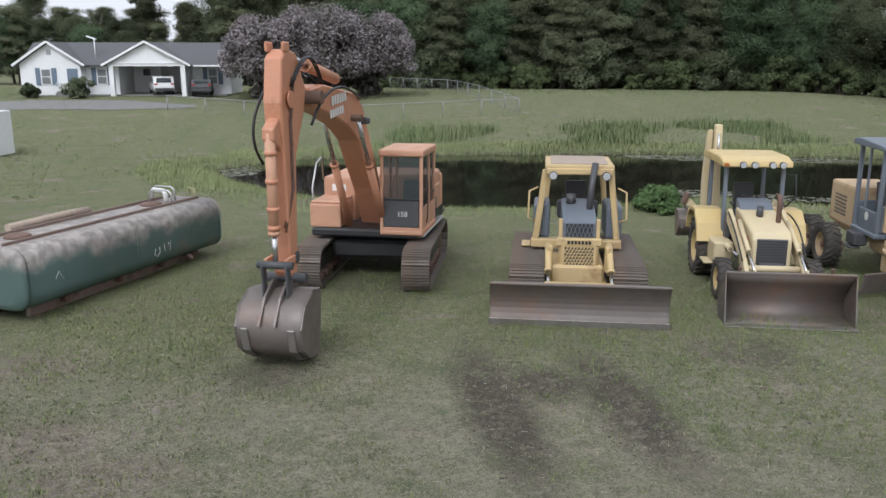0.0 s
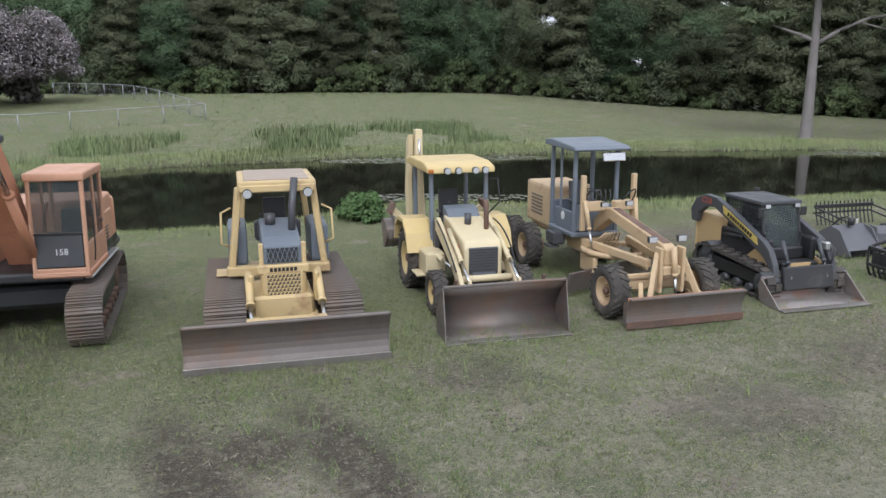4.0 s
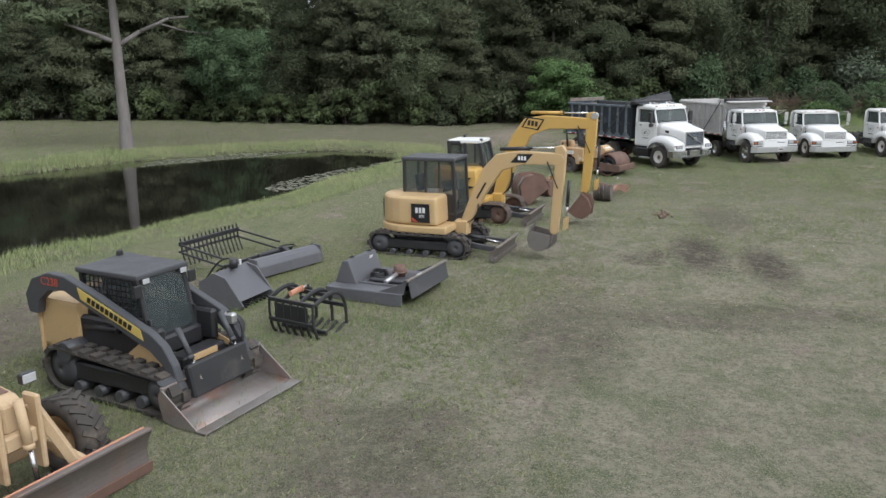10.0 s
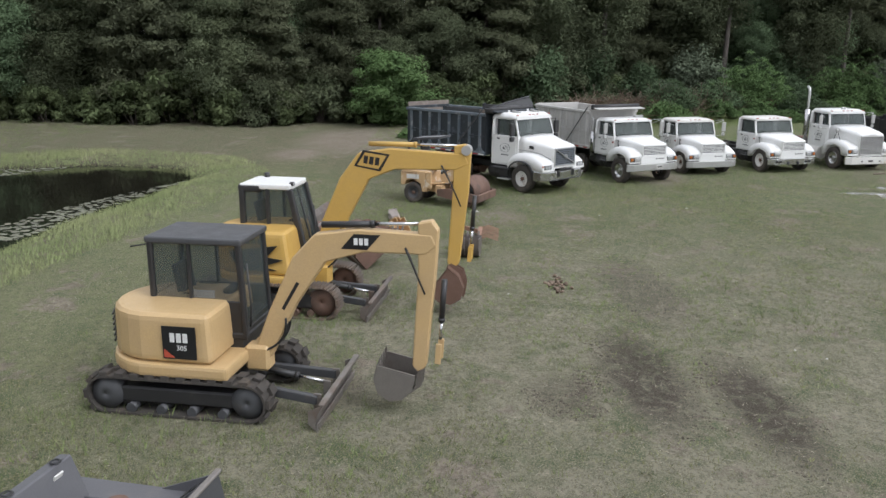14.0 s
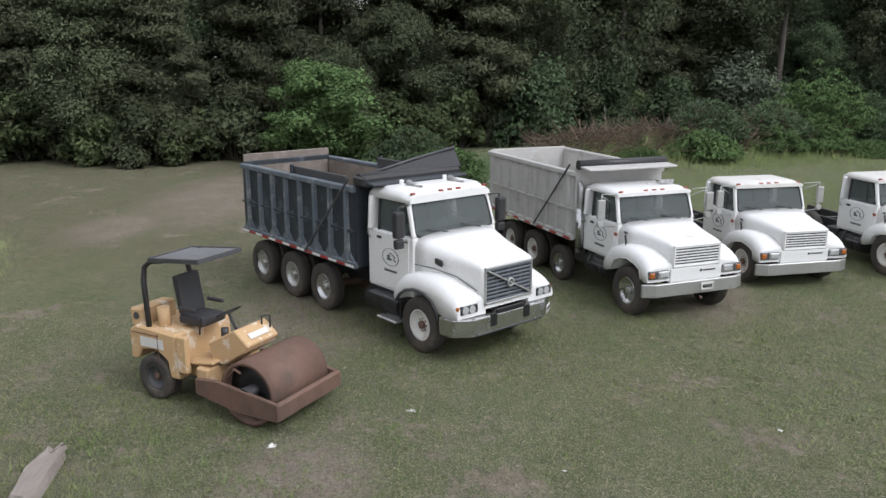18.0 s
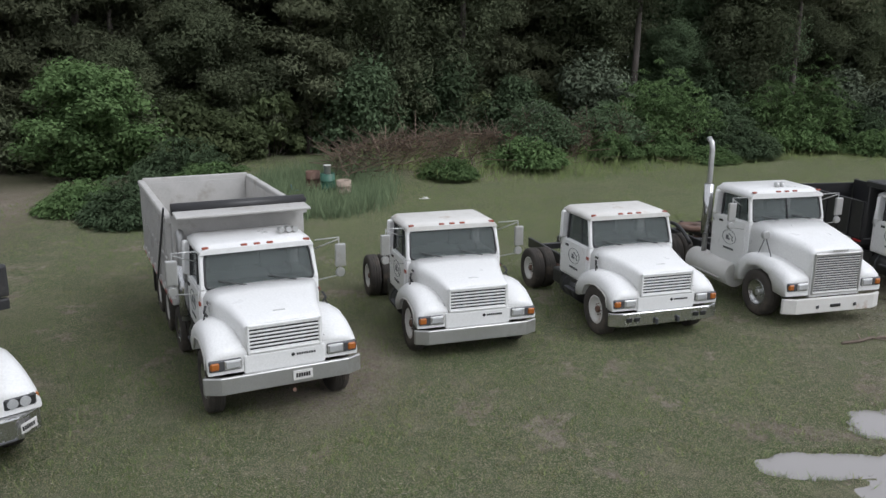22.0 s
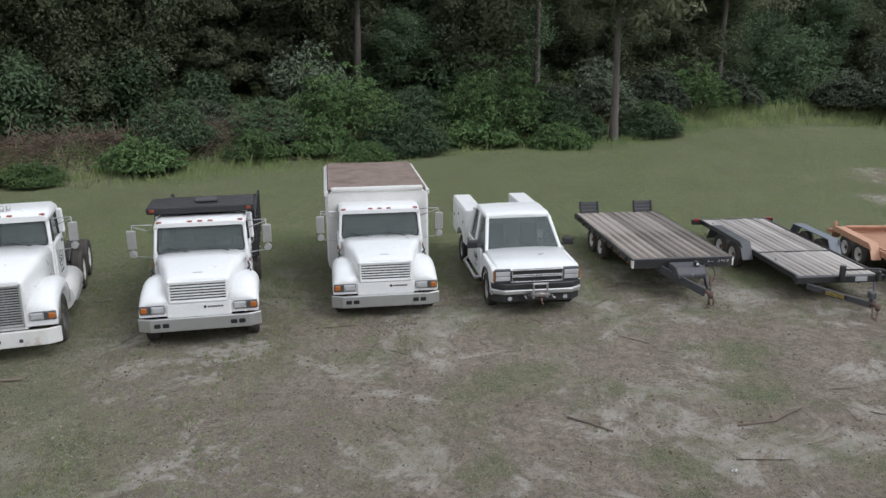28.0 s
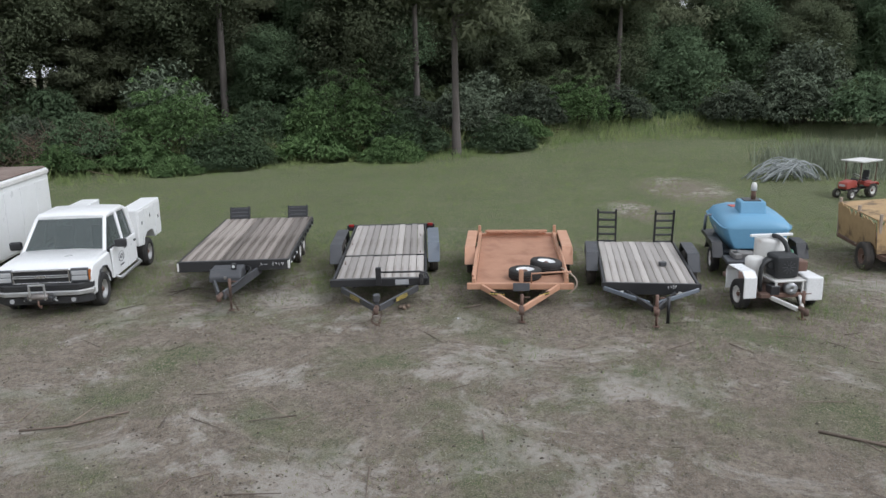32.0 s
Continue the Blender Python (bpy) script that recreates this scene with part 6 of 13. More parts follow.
    loader_bucket(b, 4.0, 2.4, 1.0, 0.72, "blade_steel", 0, top=0.3)
    for y in (-0.95, 0.75):
        part("bucket_hook", box((3.75, y, 1.06), (0.06, 0.06, 0.14), (0, 20, 0), r=0.01), "rusty_steel", b)
    # digging arm folded up behind
    bb = part("backhoe_boom", prism([(-1.3, 1.0), (-1.45, 1.0), (-1.95, 2.6), (-1.85, 3.42), (-1.65, 3.42), (-1.62, 2.6)], -0.46, -0.28, r=0.02), "pale_yellow", b, "cream folded digging boom")
    cylinder(b, (-1.55, -0.37, 1.5), (-1.62, -0.37, 3.2), 0.05, "pale_yellow", 0.6, "boom_cylinder")
    part("dipper_arm", prism([(-1.75, 3.3), (-1.95, 3.2), (-2.2, 1.9), (-2.05, 1.1), (-1.92, 1.15), (-1.92, 2.2)], -0.62, -0.48, r=0.02), "pale_yellow", b)
    part("swing_post", box((-1.2, 0, 0.85), (0.3, 0.9, 0.6), r=0.05), "pale_yellow", b)
    dig_bucket(b, (-1.95, 1.2), 0.6, 0.62, "blade_steel", 30, 4, yaw_m=pose(0, -0.95, 0))
    for s in (-1, 1):
        part("stabiliser_leg", beam((-1.2, s * 0.55, 1.0), (-1.3, s * 1.1, 1.55), 0.12, 0.16), "pale_yellow", b)
        part("stabiliser_pad", box((-1.32, s * 1.15, 1.6), (0.35, 0.08, 0.3), (s * 20, 0, 0), r=0.02), "rusty_steel", b)
    return b


def grader():
    """Tan road grader with a grey open cab and a front dozing blade."""
    g = thing("road_grader", "tan road grader with grey open cab and rusty front blade", "road grader", pose(11.75, 8.49, 0, 0, 0, 256))
    for s in (-1, 1):
        wheel(g, (0, s * 1.0, 0.53), 0.53, 0.38, s, "grader_tan", "rubber_dusty", 20, turn=2)
        for x in (-4.35, -5.4):
            wheel(g, (x, s * 1.02, 0.55), 0.55, 0.38, s, "grader_tan", "rubber_dusty", 20)
        part("tandem_case", box((-4.87, s * 0.75, 0.55), (1.5, 0.16, 0.34), r=0.06), "grader_tan", g)
    part("front_axle", box((0, 0, 0.62), (0.24, 1.6, 0.22), r=0.04), "grader_tan", g)
    part("axle_link", box((0.12, 0, 0.82), (0.1, 1.4, 0.1), r=0.02), "grader_tan", g)
    body = part("engine_housing", box((-4.85, 0.0, 1.5), (1.55, 1.15, 1.05), r=0.08, seg=2), "grader_tan", g, "tan engine housing with rust streaks")
    for s in (-1, 1):
        for i in range(6):
            part("vent_slat", box((-4.9, s * 0.585, 1.25 + i * 0.09), (0.7, 0.02, 0.03), r=0.005), "dark_grey", body)
    part("rear_frame", box((-4.2, 0, 0.92), (3.0, 0.8, 0.26), r=0.04), "grader_tan", g)
    # cab, open sided and grey
    cab = part("cab", box((-3.2, -0.1, 1.12), (1.35, 1.2, 0.12), r=0.03), "cab_grey", g, "grey open-sided cab")
    for x, y in ((-2.6, -0.62), (-2.6, 0.42), (-3.85, -0.62), (-3.85, 0.42)):
        part("cab_post", beam((x, y, 1.12), (x, y, 3.08), 0.09, 0.09, r=0.015), "cab_grey", cab)
    part("cab_roof", prism([(-4.0, 3.08), (-4.0, 3.2), (-3.7, 3.25), (-2.4, 3.16), (-2.25, 3.1), (-2.3, 3.05)], -0.78, 0.58, r=0.02), "cab_grey", cab)
    part("roof_visor", box((-2.3, 0.18, 2.92), (0.05, 0.55, 0.2), (0, -12, 0), r=0.02), "chrome", cab, "bright metal visor")
    part("door_panel", box((-3.1, -0.64, 1.4), (0.9, 0.05, 0.5), r=0.02), "cab_grey", cab)
    part("door_frame", box((-3.3, -0.64, 2.3), (0.06, 0.05, 1.5), r=0.015), "cab_grey", cab)
    part("rear_panel", box((-3.86, -0.1, 1.45), (0.05, 1.0, 0.6), r=0.02), "cab_grey", cab)
    part("dash_panel", box((-2.62, -0.1, 1.5), (0.1, 0.95, 0.6), r=0.02), "cab_grey", cab)
    lg = part("logo_disc", tube((-3.1, -0.67, 1.5), (-3.1, -0.675, 1.5), 0.1, seg=18), "decal_white", cab, "round pale emblem")
    seat_in(cab, (-3.3, -0.1, 1.6), 0.95, "dark_grey")
    for k in range(8):
        part("control_lever", bent([(-2.75, -0.52 + k * 0.12, 1.5), (-2.66, -0.52 + k * 0.12, 2.0), (-2.72, -0.52 + k * 0.12, 2.12)], 0.014, 6), "dark_grey", cab)
    part("steering_wheel", lathe([(0.18, -0.012), (0.2, 0), (0.18, 0.012), (0.165, 0)], 20, axis="z", at=(-2.85, -0.1, 2.1)), "black_paint", cab)
    part("fuel_tank", box((-2.95, 0.05, 0.85), (0.9, 0.95, 0.35), r=0.05), "grader_tan", g)
    for k in range(6):
        part("hydraulic_pipe", bent([(-2.5, -0.3 + k * 0.11, 1.0), (-2.1, -0.3 + k * 0.11, 1.05), (-1.8, -0.2 + k * 0.07, 1.3)], 0.02, 6), "grader_tan", g)
    part("step", box((-3.3, -0.85, 0.75), (0.4, 0.25, 0.05), r=0.01), "dark_grey", g)
    part("battery_box", box((-3.3, -0.75, 0.95), (0.5, 0.3, 0.3), r=0.03), "dark_grey", g)
    # long frame to the front axle
    fr = part("main_beam", prism([(-2.7, 1.1), (-2.72, 1.35), (-2.2, 1.8), (-1.8, 1.85), (0.4, 1.5), (0.52, 1.42), (0.52, 1.1), (0.35, 1.1), (0.25, 1.26), (-1.85, 1.6), (-2.3, 1.35)], -0.13, 0.13, r=0.02), "grader_tan", g, "tan box-section main beam")
    for s in (-1, 1):
        part("lift_post", beam((-2.15, s * 0.62, 1.3), (-2.15, s * 0.62, 2.55), 0.11, 0.11, r=0.015), "grader_tan", g)
        part("post_bracket", box((-2.15, s * 0.38, 1.85), (0.24, 0.5, 0.2), r=0.02), "grader_tan", g)
        cylinder(g, (-2.05, s * 0.62, 2.0), (-1.75, s * 0.55, 0.95), 0.05, "grader_tan", 0.6, "lift_cylinder")
        part("side_arm", beam((-2.2, s * 0.55, 1.05), (0.1, s * 0.22, 1.05), 0.12, 0.16), "grader_tan", g, "tan drawbar arm")
        lamp(g, (0.35, s * 0.32, 1.6), 0.08, 0, True)
        lamp(g, (-1.75, s * 0.3, 1.95), 0.07, 0, True)
        part("push_frame", beam((0.45, s * 0.25, 1.35), (0.75, s * 0.55, 0.45), 0.1, 0.12), "grader_tan", g)
        part("push_arm", beam((0.3, s * 0.5, 0.7), (0.8, s * 0.75, 0.35), 0.09, 0.12), "grader_tan", g)
        part("hydraulic_hose", bent(arc((-1.9, s * 0.2, 2.0), (-1.9, s * 0.7, 2.5), (-2.1, s * 0.55, 1.9), 10), 0.018), "hose", g)
    for s in (-1, 1):
        part("front_post", box((0.5, s * 0.24, 1.02), (0.26, 0.07, 0.9), r=0.02), "grader_tan", g)
    part("front_bracket", box((0.45, 0, 1.0), (0.3, 0.42, 0.2), r=0.03), "grader_tan", g)
    part("beam_strip", beam((-1.75, 0, 1.85), (0.35, 0, 1.515), 0.16, 0.012, r=0), "rusty_steel", g, "worn brown top of the beam")
    cylinder(g, (0.62, 0.0, 1.5), (0.78, 0.0, 0.55), 0.055, "grader_tan", 0.6, "tilt_cylinder")
    ring = lathe([(0.62, -0.05), (0.75, -0.05), (0.75, 0.05), (0.62, 0.05)], 36, axis="z", at=(-1.75, 0, 0.92))
    for k in range(36):
        a = 2 * math.pi * k / 36
        box((-1.75 + 0.6 * math.cos(a), 0.6 * math.sin(a), 0.92), (0.06, 0.05, 0.09), (0, 0, math.degrees(a)), r=0, bm=ring)
    part("circle_gear", ring, "grader_tan", g, "toothed tan blade circle")
    mb = part("mouldboard", box((0, 0, 0.0), (0.05, 3.0, 0.5), (0, 14, 0), r=0.02), "blade_steel", g, "dark steel mouldboard")
    mb.matrix_local = pose(-1.85, 0, 0.36, 0, 0, 24)
    for s in (-1, 1):
        part("blade_arm", box((-1.75, s * 0.62, 0.66), (0.7, 0.12, 0.4), r=0.04), "grader_tan", g)
    fb = dozer_blade(g, 0.98, -1.1, 1.42, 0.03, 0.62, 0.08, "blade_steel", edge="rusty_steel", name="front_blade")
    part("blade_rim", box((0.9, 0.16, 0.6), (0.03, 2.5, 0.06), r=0.01), "orange_paint", fb, "rust-orange painted rim")
    return g


def skid_steer():
    """Black and yellow compact track loader with a flat bucket."""
    k = thing("track_loader", "black and yellow compact track loader with worn bucket lowered", "track loader", pose(15.51, 8.73, 0, 0, 0, 255.6))
    for s in (-1, 1):
        rubber_track(k, s * 0.78, 0.42, -1.15, 0.95, 0.42, 0.36, 46, rf=0.3, zf=0.34)
        part("upper_sprocket", tube((-1.0, s * 0.6, 0.72), (-1.0, s * 0.98, 0.72), 0.16, seg=14), "dark_grey", k)
        part("side_body", box((-0.35, s * 0.55, 0.98), (2.2, 0.14, 0.5), r=0.04), "black_paint", k)
        part("side_flash", prism([(0.0, 0.72), (0.95, 0.5), (0.95, 0.72), (0.3, 0.95)], s * 0.6, s * 0.63, r=0.0), "cat_yellow", k, "yellow side flash")
        # lift arm
        prof = [(-2.0, 1.2), (-2.05, 1.5), (-1.85, 1.78), (-1.45, 1.92), (-1.05, 1.9), (-0.4, 1.68), (0.75, 1.22), (0.98, 1.06), (1.16, 0.78), (1.26, 0.42), (1.08, 0.36), (0.98, 0.72), (0.7, 0.94), (-0.5, 1.42), (-1.1, 1.66), (-1.45, 1.62), (-1.72, 1.42), (-1.78, 1.2)]
        a = part("lift_arm", prism(prof, s * 0.72 - 0.07, s * 0.72 + 0.07, r=0.015), "dark_grey", k, "black lift arm")
        y = s * 0.795
        stripe = prism([(-0.75, 1.76), (0.55, 1.27), (0.6, 1.1), (-0.7, 1.58)], y - 0.004, y + 0.004, r=0.0)
        part("name_stripe", stripe, "decal_yellow", a, "yellow name stripe")
        bars(facing(-0.08, y + s * 0.006, 1.43, 90 * s) @ pose(0, 0, 0, 0, 0, 20 * s), 1.0, 0.09, 10, "decal_black", a)
        text_part("C238", 0.19, facing(-1.4, y, 1.77, 90 * s) @ pose(0, 0, 0, 0, 0, 0), "decal_red", a, "red model number C238", "model_number")
        cylinder(k, (-0.9, s * 0.6, 1.05), (0.5, s * 0.72, 1.2), 0.05, "black_paint", 0.62, "lift_cylinder")
        cylinder(k, (0.95, s * 0.45, 1.25), (1.35, s * 0.45, 0.5), 0.045, "dark_grey", 0.6, "tilt_cylinder")
    part("engine_hood", box((-1.45, 0, 1.02), (0.95, 1.3, 0.85), r=0.07, seg=2), "cat_yellow", k, "yellow rear engine hood")
    part("rear_door", box((-1.94, 0, 0.92), (0.06, 1.36, 0.9), r=0.03), "cat_yellow", k)
    part("hood_grille", box((-1.2, 0, 1.44), (0.6, 0.7, 0.03), r=0.01), "black_paint", k)
    cab = part("cab", box((-0.2, 0, 0.85), (1.5, 0.9, 0.3), r=0.04), "black_paint", k, "black enclosed cab")
    cabin(cab, -1.05, 0.42, -0.46, 0.46, 0.75, 1.92, "black_paint", "dark_grey", post=0.075, slope=0.22, sill=0.55, front_sill=0.08, rear_sill=0.7, roof_over=0.03, roof_th=0.09, side_mid=False, glass="clear_glass")
    for s in (-1, 1):
        bm = bmesh.new()
        for i in range(12):
            box((-0.95 + i * 0.1, s * 0.475, 1.6), (0.012, 0.012, 0.62), r=0, bm=bm)
        for i in range(7):
            box((-0.4, s * 0.475, 1.33 + i * 0.09), (1.15, 0.012, 0.012), r=0, bm=bm)
        part("window_mesh", bm, "black_paint", cab, "black side window mesh")
        lamp(cab, (0.26, s * 0.38, 1.88), 0.06, 0, True)
        part("mirror", box((0.3, s * 0.55, 1.75), (0.04, 0.16, 0.2), r=0.02), "black_paint", cab)
    part("beacon_post", box((-1.1, 0.35, 2.0), (0.06, 0.12, 0.16), r=0.02), "black_paint", cab)
    part("front_step", box((0.85, 0, 0.62), (0.35, 0.9, 0.3), r=0.03), "black_paint", k)
    part("step_decal", box((1.03, 0, 0.72), (0.01, 0.5, 0.1), r=0), "cat_yellow", k)
    part("quick_hitch", box((1.28, 0, 0.5), (0.14, 1.25, 0.5), (0, -12, 0), r=0.03), "black_paint", k)
    b = loader_bucket(k, 1.86, 2.14, 0.54, 0.72, "bucket_worn", 0, top=0.95)
    part("bucket_top_rail", box((1.13, 0, 0.58), (0.14, 2.1, 0.08), (0, 25, 0), r=0.02), "dark_grey", b)
    part("hydraulic_coupler", box((1.0, 0.62, 1.1), (0.22, 0.12, 0.18), r=0.03), "dull_chrome", k)
    for i in range(3):
        part("hydraulic_hose", bent(arc((0.95, 0.6, 1.2), (1.25, 0.75 + i * 0.05, 1.1), (1.2, 0.6, 0.6 + i * 0.08), 8), 0.02), "hose", k)
    return k


dozer()
backhoe()
grader()
skid_steer()


def mini_excavator(kind, x, y, hd):
    """A compact excavator: one with a square black cab, one with a rounded dark cab and white roof."""
    square = kind == "square"
    paint = "cat_yellow" if square else "jcb_yellow"
    lbl = "yellow compact excavator with square black cab and small blade" if square else "yellow compact excavator with rounded dark cab and steel tracks"
    e = thing("mini_excavator", lbl, "excavator", pose(x, y, 0, 0, 0, hd))
    for s in (-1, 1):
        if square:
            rubber_track(e, s * 0.76, 0.4, -1.1, 1.12, 0.33, 0.3, 52)
        else:
            steel_track(e, s * 0.82, 0.42, -1.15, 1.25, 0.36, 0.33, 38, "track_steel")
    part("track_base", box((0, 0, 0.45), (1.4, 1.2, 0.25), r=0.05), "black_paint", e)
    part("slew_ring", tube((0, 0, 0.55), (0, 0, 0.68), 0.42, seg=24), "black_paint", e)
    # house with a round tail
    tail = [(0.85, -0.95)] + [(-0.35 + 0.95 * math.cos(a), 0.95 * math.sin(a)) for a in np.linspace(-1.75, -4.53, 12)] + [(0.85, 0.95)]
    part("skirt", prism(tail, 0.66, 0.86, r=0.05, axis="z", seg=2), paint, e)
    hood = [(0.6, -0.88)] + [(-0.38 + 0.88 * math.cos(a), 0.88 * math.sin(a)) for a in np.linspace(-1.7, -4.58, 12)] + [(0.6, 0.88)]
    top = 1.62 if square else 1.75
    hb = part("engine_housing", prism(hood, 0.86, top, r=0.12, axis="z", seg=3, taper=0.97 if square else 0.9), paint, e, "yellow rounded engine housing")
    for i in range(6):
        a0 = -2.75
        part("vent_slat", box((-0.38 + 0.885 * math.cos(a0), 0.885 * math.sin(a0), 1.02 + i * 0.085), (0.03, 0.36, 0.035), (0, 0, math.degrees(a0)), r=0.01), "black_paint", hb)
    if square:
        dec = part("side_decal", box((0.12, -0.89, 1.2), (0.52, 0.012, 0.5), (0, 0, 0), r=0.0), "decal_black", hb, "black side decal with pale brand shapes")
        bars(facing(0.12, -0.9, 1.28, -90), 0.3, 0.14, 3, "decal_white", dec)
        text_part("305", 0.11, facing(0.16, -0.9, 1.12, -90), "decal_white", dec, "pale model number 305", "model_number")
        part("red_corner", prism([(-0.12, 0.97), (0.05, 0.97), (-0.12, 1.1)], -0.9, -0.898, r=0.0), "decal_red", dec)
        bars(facing(0.1, -0.925, 0.79, -90), 0.3, 0.05, 8, "decal_black", e, "small dark lettering drawn as bars", "dealer_mark")
    else:
        part("black_flash", prism([(-0.7, 1.35), (0.35, 1.5), (0.1, 1.25), (0.45, 1.2), (0.0, 1.05), (0.3, 0.98), (-0.5, 0.95)], -0.9, -0.87, r=0.0), "decal_black", hb, "torn-edge black decal")
        bars(facing(-0.15, -0.9, 1.58, -90), 0.4, 0.12, 3, "decal_black", hb)
    cab = part("cab", box((0.05, 0.42, 1.05), (1.5, 1.0, 0.5), r=0.05), "black_paint", e, "black glazed cab")
    if square:
        cabin(cab, -0.68, 0.8, -0.06, 0.92, 1.05, 2.5, "black_paint", "dark_grey", post=0.09, slope=0.06, sill=0.55, front_sill=0.12, rear_sill=0.55, roof_over=0.02, roof_th=0.1, glass="clear_glass")
        part("seat_papers", box((0.1, -0.02, 1.66), (0.4, 0.02, 0.16), r=0), "litter_white", cab, "white papers behind the window")
        part("aerial", bent([(-0.7, -0.05, 2.45), (-0.95, -0.15, 2.42)], 0.012), "black_paint", cab)
    else:
        cabin(cab, -0.72, 0.62, 0.0, 0.98, 1.15, 2.5, "black_paint", "white_paint", post=0.12, slope=0.3, sill=0.35, front_sill=0.1, rear_sill=0.5, roof_over=-0.02, roof_th=0.12, glass="clear_glass")
        part("roof_edge", box((-0.55, 0.49, 2.5), (0.5, 1.08, 0.16), r=0.06, seg=3), "black_paint", cab)
        part("front_frame", beam((0.62, 0.49, 1.2), (0.32, 0.49, 2.45), 0.04, 0.04), "black_paint", cab)
        lamp(cab, (0.35, 0.1, 2.6), 0.05, 0, True)
        part("beacon", tube((-0.5, 0.9, 2.58), (-0.5, 0.9, 2.7), 0.06), "black_paint", cab)
    part("hand_rail", bent([(0.86, -0.02, 1.2), (0.9, -0.05, 1.5), (0.86, -0.05, 2.2)], 0.016), "black_paint", cab)
    # swing bracket, boom, arm
    if square:
        boom = [(0.85, 0.62), (1.12, 0.6), (1.62, 1.6), (2.1, 2.3), (2.7, 2.48), (3.62, 2.48), (3.78, 2.62), (3.7, 2.78), (2.6, 2.82), (1.95, 2.72), (1.6, 2.35), (1.2, 1.5)]
        arm = [(3.5, 2.95), (3.7, 2.99), (3.8, 2.85), (3.76, 2.2), (3.62, 0.75), (3.5, 0.64), (3.41, 0.75), (3.5, 2.2)]
        ax, az, cyl_a = 3.5, 0.72, ((2.05, 2.85), (3.5, 2.92))
        bk = (3.5, 0.62)
    else:
        boom = [(0.8, 0.8), (1.15, 0.75), (1.6, 1.95), (2.05, 2.78), (2.6, 3.0), (3.85, 3.02), (4.1, 3.15), (4.02, 3.34), (2.5, 3.42), (1.85, 3.32), (1.45, 2.8), (1.05, 1.9)]
        arm = [(3.8, 3.5), (4.03, 3.54), (4.14, 3.4), (4.1, 2.6), (3.93, 1.1), (3.8, 0.97), (3.68, 1.1), (3.78, 2.6)]
        ax, az, cyl_a = 3.8, 1.05, ((2.05, 3.5), (3.85, 3.5))
        bk = (3.8, 0.98)
    bo = part("boom", prism(boom, -0.1, 0.1, r=0.02), paint, e, "yellow bent boom")
    part("swing_bracket", box((0.98, 0, 0.72), (0.4, 0.3, 0.42), r=0.05), paint, e)
    ar = part("arm", prism(arm, -0.09, 0.09, r=0.02), paint, e, "yellow straight arm")
    cylinder(e, (cyl_a[0][0], 0, cyl_a[0][1]), (cyl_a[1][0], 0, cyl_a[1][1]), 0.05, "black_paint" if square else paint, 0.55, "arm_cylinder")
    cylinder(e, (1.05, 0, 0.72), (boom[8][0] - 0.75, 0, boom[3][1] - 0.15), 0.05, "black_paint", 0.6, "boom_cylinder")
    cylinder(e, (arm[2][0] + 0.08, 0, arm[3][1] - 0.1), (arm[2][0] + 0.02, 0, az + 0.45), 0.045, "black_paint", 0.7, "bucket_cylinder")
    if square:
        part("boom_decal", prism([(2.35, 2.52), (2.55, 2.75), (2.95, 2.75), (2.75, 2.52)], -0.105, -0.1, r=0.0), "decal_black", bo, "black slanted decal")
        bars(facing(2.66, -0.108, 2.64, -90), 0.24, 0.1, 3, "decal_white", bo)
        part("serial_mark", box((1.55, -0.104, 1.75), (0.5, 0.004, 0.05), (0, -60, 0), r=0), "decal_black", bo, "dark serial lettering drawn as a bar")
    else:
        part("boom_decal", prism([(1.75, 3.05), (1.95, 3.38), (2.5, 3.3), (2.3, 2.95)], -0.105, -0.1, r=0.0), "decal_black", bo, "black diamond brand mark")
        part("decal_inset", prism([(1.82, 3.07), (1.99, 3.33), (2.43, 3.27), (2.26, 3.0)], -0.107, -0.104, r=0.0), "jcb_yellow", bo)
        bars(facing(2.12, -0.109, 3.17, -90) @ pose(0, 0, 0, 0, 0, -8), 0.36, 0.16, 3, "decal_black", bo)
        part("joint_cap", tube((4.05, -0.13, 3.42), (4.05, 0.13, 3.42), 0.1), "dull_chrome", bo)
    for i in range(3):
        part("hydraulic_hose", bent(arc((boom[5][0] - 0.3, -0.13 + i * 0.04, boom[5][1] + 0.1), (arm[3][0] - 0.3, -0.2, arm[3][1] + 0.1), (arm[3][0] - 0.15, -0.13, arm[3][1] - 0.3), 10), 0.014), "hose", e)
        part("hydraulic_hose", bent(arc((0.9, -0.12 + i * 0.1, 0.8), (1.5, -0.1 + i * 0.08, 0.9), (boom[2][0] - 0.15, -0.12 + i * 0.1, boom[2][1] - 0.2), 8), 0.018), "hose", e)
    for s in (-1, 1):
        part("bucket_link", beam((arm[2][0] + 0.02, s * 0.12, az + 0.42), (arm[2][0] + 0.0, s * 0.12, az + 0.1), 0.03, 0.09), paint, e)
    dig_bucket(e, bk, 0.6 if square else 0.55, 0.56 if square else 0.64, "worn_steel" if square else "rusty_steel", -95 if square else -30, 4)
    # dozing blade
    for s in (-1, 1):
        part("blade_arm", beam((0.9, s * 0.4, 0.38), (2.05, s * 0.5, 0.28), 0.1, 0.14), "dark_grey", e)
    cylinder(e, (1.0, 0, 0.52), (2.0, 0, 0.36), 0.05, "black_paint", 0.6, "blade_cylinder")
    dozer_blade(e, 2.24, -0.98, 0.98, 0.02, 0.42, 0.06, "worn_steel" if square else "blade_steel", name="dozer_blade")
    return e


